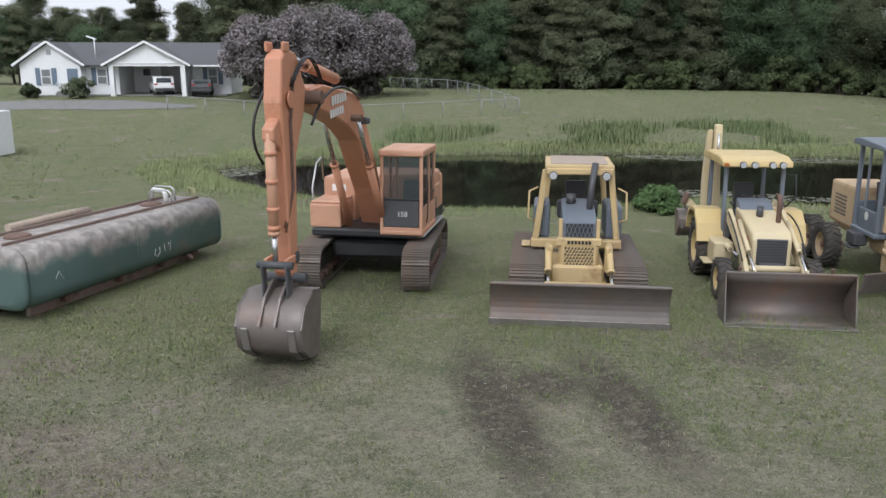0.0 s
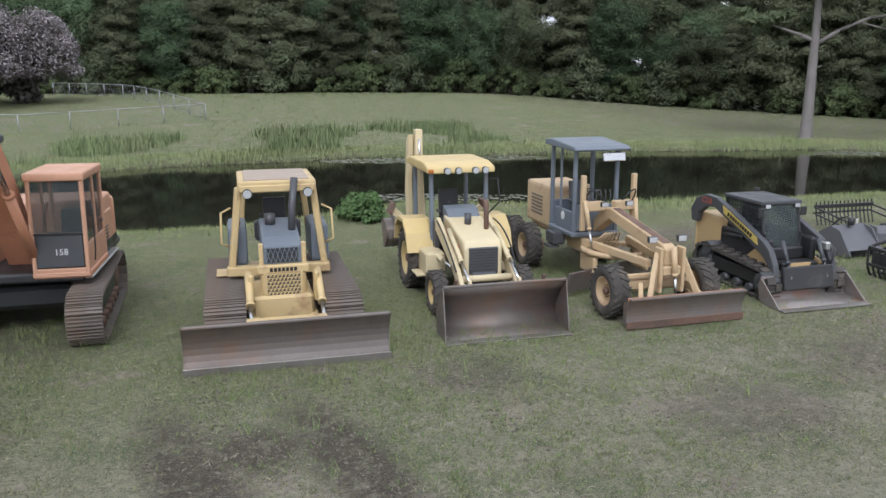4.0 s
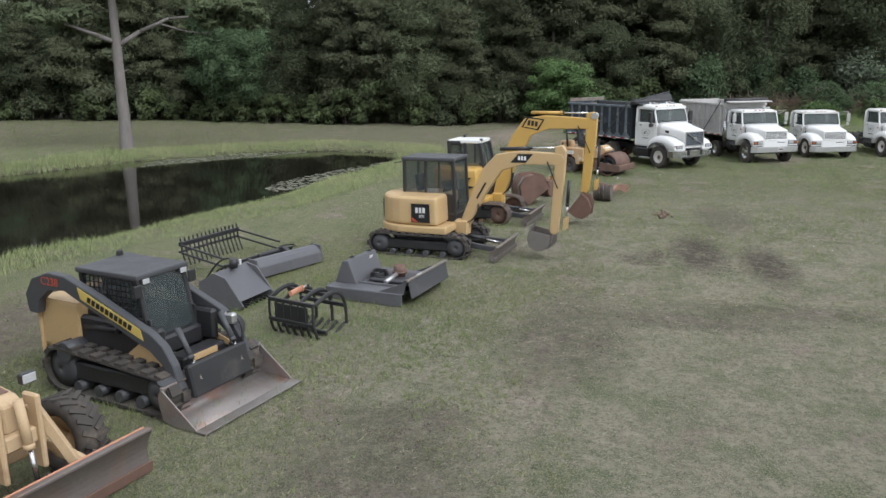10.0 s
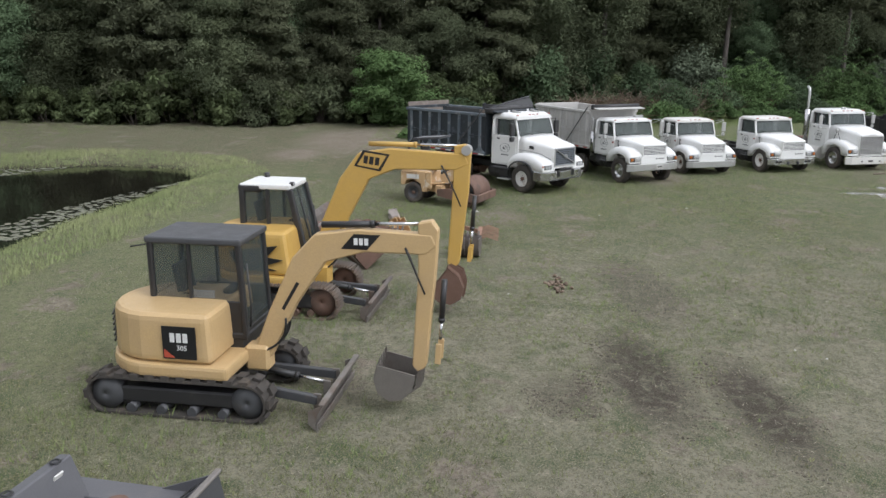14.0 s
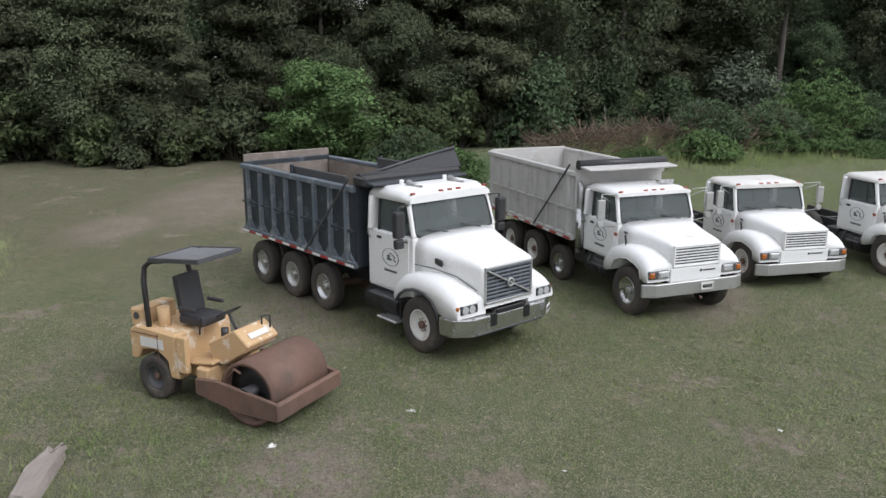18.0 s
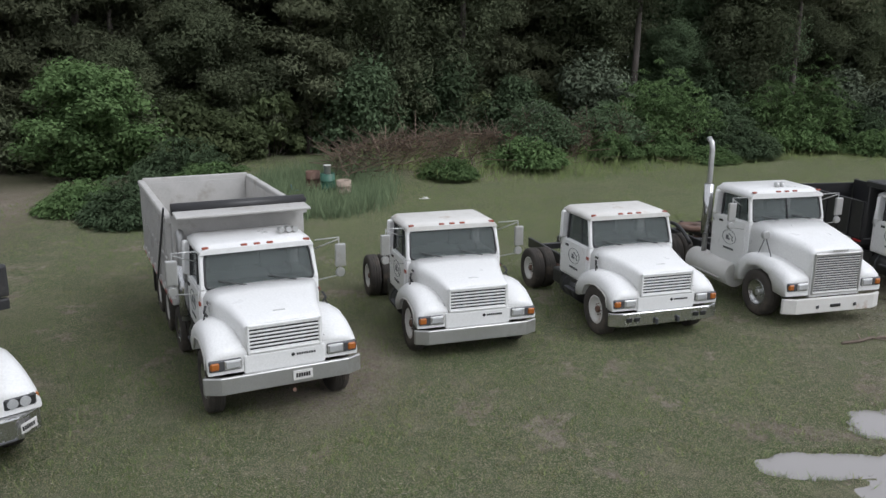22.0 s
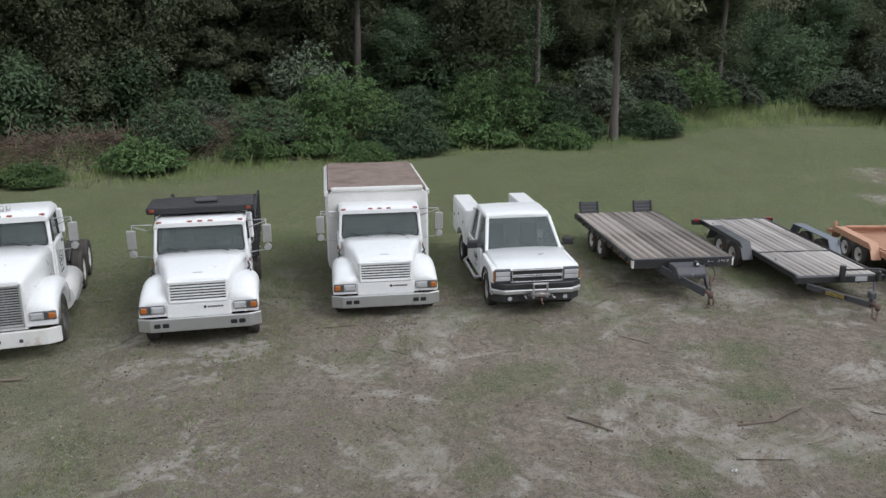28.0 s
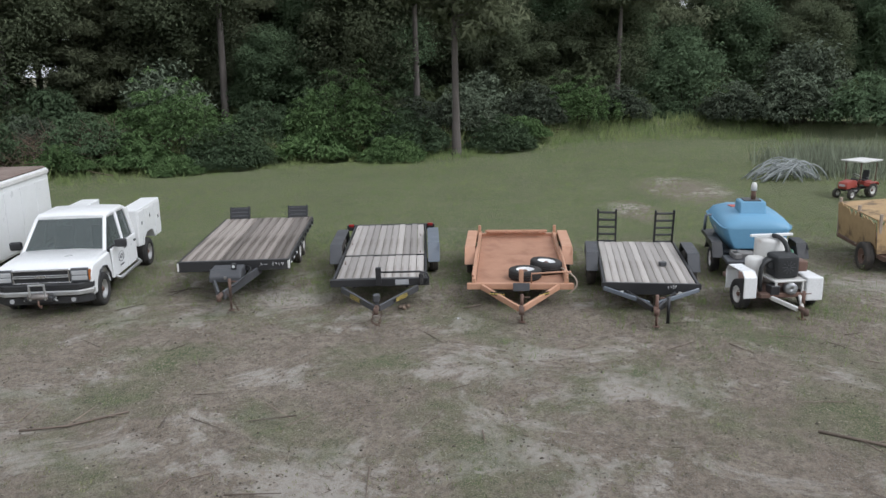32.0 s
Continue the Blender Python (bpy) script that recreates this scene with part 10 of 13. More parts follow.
# ---- trailers ----
def planks(root, x0, x1, w, z, n, seed, mat="deck_wood", gap=0.011, th=0.045):
    """Boards lying lengthwise, each a piece of its own."""
    rnd = random.Random(seed)
    bw = w / n
    base = part("plank", box((0, 0, 0), (x1 - x0, bw - gap, th), r=0.006), mat, root)
    for i in range(n):
        m = pose((x0 + x1) / 2 + rnd.uniform(-0.025, 0.025), -w / 2 + bw * (i + 0.5), z - th / 2 + rnd.uniform(-0.006, 0.006), rnd.uniform(-0.9, 0.9), rnd.uniform(-0.1, 0.1), rnd.uniform(-0.12, 0.12))
        if i:
            share(base, "plank", root, m)
        else:
            lay(base, m)


def chalk(root, x, y, z, w, h, n=3):
    """Chalk scribble that cannot be read: a few crooked strokes."""
    bm = bmesh.new()
    rnd = random.Random(int(abs(y) * 100) + n)
    for i in range(n):
        yy = y + w * (i / n - 0.5)
        pts = [(x, yy + rnd.uniform(0, w / n * 0.7), z + h * (rnd.random() - 0.5)) for k in range(4)]
        bent(pts, 0.006, 4, bm)
    return part("chalk_mark", bm, "decal_white", root, "white chalk scribble")


def tongue(root, x0, xt, half, z, mat, drop=0.0, h=0.13):
    """Two bars that meet at the coupler."""
    for s in (-1, 1):
        part("tongue_bar", beam((x0, s * half, z), (xt, s * 0.05, z - drop), 0.06, h), mat, root)
    bm = box((xt + 0.1, 0, z - drop + 0.02), (0.3, 0.1, 0.1), r=0.03)
    tube((xt + 0.22, 0, z - drop - 0.06), (xt + 0.22, 0, z - drop + 0.07), 0.055, bm=bm)
    part("coupler", bm, "rusty_steel", root)


def jack(root, x, y, z, foot=0.05, mat="rusty_steel"):
    bm = tube((x, y, foot + 0.25), (x, y, z), 0.035)
    tube((x, y, foot + 0.02), (x, y, foot + 0.27), 0.025, bm=bm)
    box((x, y, foot + 0.01), (0.13, 0.13, 0.02), bm=bm)
    tube((x, y, z - 0.06), (x, y + 0.16, z - 0.06), 0.012, seg=6, bm=bm)
    part("jack", bm, mat, root)


def chain(root, pts, n, mat="rusty_steel"):
    bm = bmesh.new()
    for i in range(n):
        t = i / (n - 1) * (len(pts) - 1)
        k = min(int(t), len(pts) - 2)
        p = Vector(pts[k]).lerp(Vector(pts[k + 1]), t - k)
        own = lathe([(0.022, -0.005), (0.03, 0), (0.022, 0.005), (0.016, 0)], 8)
        bmesh.ops.transform(own, matrix=pose(*p, 90 * (i % 2), 0, 40 * i), verts=own.verts)
        join(bm, own)
    part("safety_chain", bm, mat, root)


def fender(root, x0, x1, y, w, ztop, zlow, mat, side, skirt=0.0):
    """A flat-topped mudguard with sloping ends over the wheels."""
    e = 0.28
    prof = [(x0, zlow), (x0 + e, ztop), (x1 - e, ztop), (x1, zlow), (x1 - 0.03, zlow), (x1 - e - 0.015, ztop - 0.03), (x0 + e + 0.015, ztop - 0.03), (x0 + 0.03, zlow)]
    bm = prism(prof, y - w / 2, y + w / 2, r=0.006)
    if skirt:
        prism([(x0 + 0.05, ztop - skirt), (x0 + e, ztop - 0.002), (x1 - e, ztop - 0.002), (x1 - 0.05, ztop - skirt)], y + side * (w / 2 - 0.02), y + side * w / 2, r=0.004, bm=bm)
    part("fender", bm, mat, root)


def side_lamps(root, xs, y, z, mat="amber"):
    for x in xs:
        part("marker_lamp", box((x, y, z), (0.07, 0.025, 0.03), r=0.006), mat, root)


def ladder_ramp(root, m, L, w, n, mat, name="ramp"):
    """A loading ramp of two rails and cross bars, lying along x of m."""
    bm = bmesh.new()
    for s in (-1, 1):
        box((L / 2, s * w / 2, 0), (L, 0.05, 0.06), r=0.006, bm=bm)
    r = part(name, bm, mat, root)
    lay(r, m)
    rung = None
    for i in range(n):
        mm = pose(L * (i + 0.5) / n, 0, 0.01, 0, 45, 0)
        if rung is None:
            rung = part("rung", box((0, 0, 0), (0.045, w - 0.03, 0.045), r=0.004), mat, r)
            lay(rung, mm)
        else:
            share(rung, "rung", r, mm)
    return r


def flatbed_trailer():
    r = thing("flatbed_trailer", "black deck-over flatbed trailer with weathered grey plank deck", "trailer", pose(54.3, -31.52, 0, 0, 0, 182.3))
    w, L, z = 2.62, 5.35, 0.87
    planks(r, -L, -0.1, w - 0.1, z, 11, 3, "deck_old", gap=0.018)
    bm = box((-0.05, 0, z - 0.12), (0.1, w, 0.25), r=0.01)
    part("front_beam", bm, "black_paint", r)
    for s in (-1, 1):
        part("side_rail", box((-L / 2 - 0.05, s * (w / 2 - 0.025), z - 0.085), (L - 0.1, 0.05, 0.16), r=0.008), "black_paint", r)
        part("reflector", box((-0.05, s * (w / 2 - 0.02), z - 0.12), (0.11, 0.05, 0.2), r=0.008), "white_worn", r, "white painted beam end")
        part("main_beam", box((-L / 2, s * 0.55, z - 0.24), (L - 0.2, 0.09, 0.24), r=0.01), "dark_grey", r)
        for k in range(9):
            part("stake_pocket", box((-0.5 - k * 0.55, s * (w / 2 + 0.015), z - 0.1), (0.09, 0.05, 0.1), r=0.006), "black_paint", r)
        side_lamps(r, [-0.35 - k * 0.5 for k in range(10)], s * (w / 2 + 0.01), z - 0.15, "decal_white" if s > 0 else "amber")
        for x in (-3.2, -4.05):
            wheel(r, (x, s * 1.05, 0.36), 0.36, 0.24, s, "white_worn", "rubber_dusty")
        bm = plate([(-L, s * 0.86 - 0.27, z), (-L, s * 0.86 + 0.27, z), (-L - 0.12, s * 0.86 + 0.27, z + 0.32), (-L - 0.12, s * 0.86 - 0.27, z + 0.32)], 0.03)
        for e in (-1, 1):
            beam((-L + 0.02, s * 0.86 + e * 0.27, z - 0.02), (-L - 0.12, s * 0.86 + e * 0.27, z + 0.34), 0.05, 0.12, bm=bm)
        ramp = part("ramp", bm, "black_paint", r, "folded black steel loading ramp")
        for k in range(3):
            part("rung", beam((-L - 0.01 - k * 0.035, s * 0.86 - 0.26, z + 0.08 + k * 0.1), (-L - 0.01 - k * 0.035, s * 0.86 + 0.26, z + 0.08 + k * 0.1), 0.04, 0.04), "dark_grey", ramp)
    part("rear_beam", box((-L - 0.02, 0, z - 0.1), (0.08, w, 0.18), r=0.01), "black_paint", r)
    for k in range(7):
        part("cross_member", box((-0.6 - k * 0.72, 0, z - 0.12), (0.07, w - 0.12, 0.1), r=0.006), "dark_grey", r)
    tongue(r, -0.2, 1.45, 0.6, z - 0.26, "dark_grey", 0.16, 0.2)
    bm = prism([(0.08, z - 0.28), (0.1, z - 0.06), (0.55, z - 0.06), (0.72, z - 0.2), (0.72, z - 0.32)], -0.42, 0.3, r=0.02)
    tb = part("toolbox", bm, "dark_grey", r, "black steel toolbox on the tongue")
    part("latch", box((0.72, -0.05, z - 0.22), (0.03, 0.06, 0.07), r=0.006), "worn_steel", tb)
    part("battery_box", box((0.5, 0.12, z + 0.0), (0.14, 0.1, 0.12), r=0.01), "black_paint", r)
    part("sticker", box((0.574, 0.12, z + 0.01), (0.004, 0.06, 0.06), r=0), "decal_white", r)
    jack(r, 1.25, 0.16, z - 0.1)
    chain(r, [(1.4, 0.1, 0.5), (1.3, 0.25, 0.2), (1.2, 0.3, 0.03)], 14)
    part("cable", bent(arc((0.1, 0.3, z - 0.1), (0.6, 0.75, z + 0.02), (1.2, 0.2, z - 0.3), 12), 0.014, 6), "hose", r)
    chalk(r, 0.008, 0.72, z - 0.1, 0.2, 0.1, 2)
    chalk(r, 0.008, 1.05, z - 0.1, 0.3, 0.09, 4)


def car_hauler():
    r = thing("car_hauler", "black tilting equipment trailer with two-part plank deck", "trailer", pose(53.25, -35.03, 0, 0, 0, 180.6))
    w, L, z = 2.1, 6.1, 0.62
    planks(r, -2.28, -0.14, w - 0.12, z, 11, 7)
    planks(r, -L, -2.34, w - 0.12, z + 0.012, 11, 11)
    part("hinge_bar", box((-2.31, 0, z - 0.01), (0.05, w, 0.05), r=0.006), "black_paint", r)
    part("front_beam", box((-0.06, 0, z - 0.07), (0.14, w + 0.12, 0.17), r=0.012), "black_paint", r)
    part("rear_beam", box((-L - 0.05, 0, z - 0.06), (0.12, w + 0.5, 0.16), r=0.012), "black_paint", r)
    for s in (-1, 1):
        part("side_rail", box((-L / 2, s * (w / 2 - 0.02), z - 0.04), (L - 0.15, 0.06, 0.13), r=0.008), "black_paint", r)
        fender(r, -4.75, -2.3, s * (w / 2 + 0.19), 0.3, 0.86, 0.42, "cab_grey" if s > 0 else "dark_grey", s, 0.12)
        for x in (-3.1, -3.95):
            wheel(r, (x, s * (w / 2 + 0.19), 0.37), 0.37, 0.22, s, "white_worn", "rubber_dusty")
        part("main_beam", box((-L / 2, s * 0.6, z - 0.17), (L - 0.4, 0.07, 0.16), r=0.01), "black_paint", r)
        part("tail_lamp", box((-L - 0.02, s * (w / 2 + 0.12), z), (0.06, 0.16, 0.09), r=0.01), "tail_red", r)
        a, b = Vector((0.12, s * 0.78, z - 0.2)), Vector((1.25, s * 0.1, z - 0.26))
        d = (b - a).normalized()
        nrm = Vector((-d.y, d.x, 0)) * (1 if s > 0 else -1)
        mid = a.lerp(b, 0.45) + nrm * 0.036
        yaw = math.degrees(math.atan2(nrm.y, nrm.x))
        bars(facing(mid.x, mid.y, mid.z, yaw), 0.62, 0.085, 1, "decal_yellow", r, "yellow-edged maker's mark")
        bars(facing(mid.x, mid.y, mid.z, yaw) @ pose(0, 0, 0.003), 0.82, 0.06, 1, "decal_black", r, "dark centre of the mark")
        bars(facing(mid.x, mid.y, mid.z, yaw) @ pose(0, 0, 0.006), 0.46, 0.026, 7, "decal_yellow", r)
    tongue(r, 0.02, 1.3, 0.85, z - 0.2, "dark_grey", 0.06, 0.14)
    part("post", box((0.06, -0.02, z + 0.1), (0.1, 0.12, 0.4), r=0.012), "black_paint", r)
    part("winch_rail", bent([(0.04, 0.02, z + 0.18), (0.04, 0.9, z + 0.18), (0.04, 1.06, z + 0.14), (0.04, 1.1, z + 0.02), (0.04, 1.02, z - 0.08)], 0.022, 8), "black_paint", r)
    part("light_plug", box((0.02, 0.93, z + 0.0), (0.12, 0.1, 0.26), r=0.02), "black_paint", r)
    part("sticker", box((0.015, 0.5, z - 0.06), (0.004, 0.3, 0.12), r=0), "lamp_glass", r, "silver warning sticker")
    bm = tube((1.25, 0, z - 0.34), (1.25, 0, z + 0.02), 0.045)
    box((1.25, 0, z - 0.05), (0.16, 0.14, 0.16), bm=bm, r=0.02)
    part("winch_post", bm, "dark_grey", r)
    chain(r, [(1.4, -0.05, 0.36), (1.5, -0.1, 0.12), (1.45, 0.05, 0.03), (1.38, 0.1, 0.32)], 22)
    for k in range(6):
        part("tie_ring", lathe([(0.04, -0.008), (0.052, 0), (0.04, 0.008), (0.03, 0)], 10, at=(-0.5 - k * 1.0, (-1) ** k * 0.9, z + 0.02)), "rusty_steel", r)


def orange_trailer():
    r = thing("orange_trailer", "faded orange utility trailer with rust-brown steel deck", "trailer", pose(53.0, -38.15, 0, 0, 0, 175))
    w, L, z = 2.05, 5.05, 0.5
    part("deck", box((-L / 2, 0, z), (L - 0.1, w - 0.1, 0.02), r=0), "deck_rust", r, "rust-brown steel deck plate")
    part("front_beam", box((0, 0, z - 0.03), (0.1, w + 0.3, 0.14), r=0.012), "orange_light", r)
    part("rear_beam", box((-L, 0, z + 0.02), (0.12, w + 0.35, 0.13), r=0.012), "orange_light", r)
    for s in (-1, 1):
        part("side_rail", box((-L / 2, s * w / 2, z + 0.06), (L, 0.08, 0.16), r=0.01), "orange_light", r)
        part("top_rail", beam((-0.02, s * (w / 2 + 0.02), z + 0.2), (-L * 0.55, s * (w / 2 + 0.02), z + 0.2), 0.05, 0.05), "orange_light", r)
        fender(r, -4.6, -2.1, s * (w / 2 + 0.18), 0.26, 0.82, 0.42, "orange_light", s, 0.16)
        for x in (-2.95, -3.75):
            wheel(r, (x, s * (w / 2 + 0.18), 0.35), 0.35, 0.2, s, "white_worn", "rubber_dusty")
        part("corner_post", box((-L + 0.1, s * (w / 2 + 0.02), z + 0.16), (0.08, 0.08, 0.34), r=0.01), "orange_light", r)
        for k in range(4):
            part("stake_pocket", box((-0.7 - k * 0.45, s * (w / 2 + 0.05), z + 0.06), (0.08, 0.04, 0.12), r=0.006), "orange_light", r)
        bars(facing(0.62, s * 0.5, z - 0.03, 30 * s + 15), 0.42, 0.075, 1, "decal_black", r, "dark maker's mark")
        bars(facing(0.628, s * 0.5, z - 0.03, 30 * s + 15), 0.34, 0.03, 6, "decal_yellow", r)
    tongue(r, 0.02, 1.3, 0.85, z - 0.04, "orange_light", 0.1, 0.13)
    ladder_ramp(r, pose(-L + 0.22, -w / 2 + 0.15, z + 0.17, -20, 0, 90), w - 0.35, 0.34, 11, "orange_light")
    part("front_rail", bent([(0.02, 0.25, z + 0.02), (0.02, 0.25, z + 0.26), (0.02, 0.95, z + 0.3), (-0.05, 1.12, z + 0.28)], 0.02, 8), "orange_light", r)
    part("winch_post", box((0.14, 0.02, z + 0.14), (0.07, 0.1, 0.5), r=0.012), "orange_light", r)
    part("jack_plate", box((0.4, 0.02, z + 0.06), (0.04, 0.36, 0.18), (0, -15, 0), r=0.01), "dark_grey", r)
    jack(r, 1.15, 0.02, z + 0.12, 0.02)
    part("corner_post", box((-0.02, 1.0, z + 0.16), (0.07, 0.07, 0.34), r=0.01), "orange_light", r)
    part("hose", bent(arc((-0.1, 0.9, z + 0.36), (0.1, 1.5, z + 0.1), (0.02, 1.05, z - 0.2), 14), 0.02, 8), "wood_old", r, "faded tan hose")
    for k in range(5):
        part("cross_member", box((-0.6 - k * 0.95, 0, z - 0.07), (0.06, w - 0.1, 0.1), r=0.006), "orange_light", r)
    g = "spare wheels on the orange trailer"
    for x, y, zz in ((-0.52, 0.12, 0), (-1.05, 0.62, 0.06)):
        m = r.matrix_world @ pose(x, y, z + 0.13 + zz, 90 - (6 if zz else 0), 0, 0)
        wrap = thing("spare_wheel", "black spare tyre on a white rim lying on the deck", "wheel", m @ pose(0, 0, 0), g)
        wheel(wrap, (0, 0, 0), 0.37, 0.22, 1, "white_paint", "rubber")


def small_flatbed():
    r = thing("plank_trailer", "small black trailer with pale plank deck and upright ramps", "trailer", pose(52.32, -40.87, 0, 0, 0, 171))
    w, L, z = 1.98, 4.1, 0.64
    planks(r, -L, -0.06, w - 0.1, z, 12, 19, "deck_wood", gap=0.007)
    bm = prism([(-w / 2 - 0.05, z + 0.02), (w / 2 + 0.05, z + 0.02), (w / 2 + 0.05, z - 0.1), (0.3, z - 0.24), (-0.3, z - 0.24), (-w / 2 - 0.05, z - 0.1)], -0.06, 0.0, r=0.01, axis="x")
    part("front_beam", bm, "black_paint", r)
    for s in (-1, 1):
        part("side_rail", box((-L / 2, s * (w / 2 - 0.01), z - 0.05), (L, 0.06, 0.13), r=0.008), "black_paint", r)
        part("brace", beam((0.02, s * (w / 2), z - 0.1), (0.55, s * 0.08, z - 0.26), 0.05, 0.09), "cab_grey", r)
        fender(r, -3.5, -1.75, s * (w / 2 + 0.18), 0.28, 0.84, 0.45, "dark_grey", s, 0.3)
        for x in (-2.25, -3.0):
            wheel(r, (x, s * (w / 2 + 0.18), 0.34), 0.34, 0.2, s, "white_worn", "rubber_dusty")
        ladder_ramp(r, pose(-L - 0.06, s * 0.72, z - 0.1, 0, -84 if s < 0 else -80, 4 * s), 0.98, 0.46, 5, "black_paint")
        part("marker_lamp", box((0.02, s * 0.6, z - 0.17), (0.01, 0.07, 0.04), r=0), "decal_white", r)
    tongue(r, 0.02, 0.95, 0.5, z - 0.2, "black_paint", 0.06, 0.12)
    jack(r, 0.98, 0.02, z + 0.05, 0.02)
    part("leg", tube((0.75, 0.28, 0.03), (0.75, 0.28, z - 0.05), 0.035), "black_paint", r)
    chalk(r, 0.006, 0.45, z - 0.06, 0.2, 0.11, 4)
    whole("block", box((0, 0, 0.05), (0.12, 0.16, 0.1), r=0.015), "dark_grey", "small dark block lying on a trailer deck", "block", r.matrix_world @ pose(-1.6, 0.42, z, 0, 0, 20))


def tank_trailer():
    r = thing("tank_trailer", "blue bathtub-shaped tank on a black trailer", "trailer", pose(55.6, -44.35, 0, 0, 0, 171))
    part("frame", box((-0.9, 0, 0.5), (3.2, 1.75, 0.12), r=0.015), "black_paint", r)
    part("platform", box((0.9, -0.05, 0.52), (0.9, 1.7, 0.08), r=0.015), "dark_grey", r)
    tongue(r, 1.3, 2.4, 0.6, 0.46, "black_paint", 0.04)

    def ring(x, z0, z1, wb, wt, top):
        pts = []
        for y, z in ((-wb, z0), (-wb - (wt - wb) * 0.55, z0 + (z1 - z0) * 0.45), (-wt, z1), (-wt + 0.03, z1 + 0.05), (-wt * 0.82, z1 + top * 0.7), (-wt * 0.4, z1 + top)):
            pts.append((x, y, z))
        return pts + [(x, -p[1], p[2]) for p in pts[::-1]]
    secs = [ring(-2.24, 0.66, 1.1, 0.5, 0.66, 0.02), ring(-2.18, 0.6, 1.13, 0.56, 0.78, 0.13), ring(-1.95, 0.56, 1.15, 0.58, 0.84, 0.27), ring(-0.9, 0.56, 1.15, 0.58, 0.85, 0.3), ring(0.02, 0.56, 1.15, 0.58, 0.84, 0.27), ring(0.24, 0.6, 1.13, 0.56, 0.78, 0.15), ring(0.3, 0.64, 1.1, 0.52, 0.7, 0.03)]
    part("tank", loft(secs), "blue_paint", r, "faded sky-blue tank with a rounded lid")
    bm = bent([(p[0] + 0.005, p[1] * 1.012, p[2]) for s in secs[1:6] for p in (s[2],)] + [(p[0] + 0.005, p[1] * 1.012, p[2]) for s in secs[5:0:-1] for p in (s[9],)], 0.03, 6)
    part("rim_band", bm, "blue_paint", r)
    hatch = part("hatch", prism([(-0.95, 1.4), (-0.2, 1.4), (-0.32, 1.72), (-0.83, 1.72)], -0.34, 0.3, r=0.03), "blue_paint", r)
    part("hatch_top", box((-0.57, -0.02, 1.735), (0.44, 0.42, 0.03), r=0.01), "dark_grey", hatch)
    part("fill_pipe", tube((-0.5, 0.02, 1.72), (-0.48, 0.02, 2.0), 0.06), "rusty_steel", r)
    part("pipe_cap", lathe([(0.075, 0), (0.075, 0.12), (0.05, 0.2), (0.001, 0.21), (0.001, 0)], 16, axis="z", at=(-0.48, 0.02, 1.98)), "white_worn", r, "white cap on the pipe")
    part("bung", lathe([(0.075, 0.0), (0.075, 0.04), (0.05, 0.045), (0.001, 0.04), (0.001, 0)], 16, axis="x", at=(0.27, 0.2, 0.92)), "dark_interior", r)
    bars(facing(-0.5, -0.875, 1.02, -90, tilt=-25), 0.22, 0.12, 2, "decal_white", r)
    for s in (-1, 1):
        fender(r, -0.45, 0.75, s * 1.0, 0.26, 0.84, 0.5, "black_paint", s, 0.14)
        wheel(r, (0.15, s * 1.0, 0.34), 0.34, 0.2, s, "white_paint", "rubber")
        part("saddle", box((-0.9, s * 0.45, 0.58), (2.2, 0.12, 0.1), r=0.02), "blue_paint", r)
    part("red_patch", box((-1.25, -0.3, 1.445), (0.3, 0.2, 0.012), (0, 0, 15), r=0), "decal_red", r)
    part("side_pump", bent([(-1.2, -0.86, 1.2), (-1.2, -1.0, 1.2), (-1.2, -1.02, 0.8)], 0.04, 8), "cab_grey", r)
    rnd = random.Random(5)
    for k in range(4):
        whole("concrete_block", box((0, 0, 0.06), (0.36, 0.17, 0.12), r=0.015), "asphalt_grey", "grey concrete block on a trailer platform", "block", r.matrix_world @ pose(0.8 + 0.16 * (k % 2), -0.62 + 0.17 * (k // 2), 0.56 + 0.0 * k, 0, 0, rnd.uniform(-15, 15)) if k < 2 else r.matrix_world @ pose(0.75 + 0.18 * (k % 2), -0.38, 0.56, 0, 0, 80), "blocks on the tank trailer")
    pts = [(0.85 + 0.28 * math.cos(a * 0.42) * (1 - a * 0.006), 0.35 + 0.36 * math.sin(a * 0.42), 0.585 + a * 0.004) for a in range(48)]
    whole("garden_hose", bent(pts + [(1.3, 0.7, 0.55), (1.36, 0.75, 0.2)], 0.02, 6), "hose_green", "coiled green hose on a trailer platform", "hose", r.matrix_world.copy())


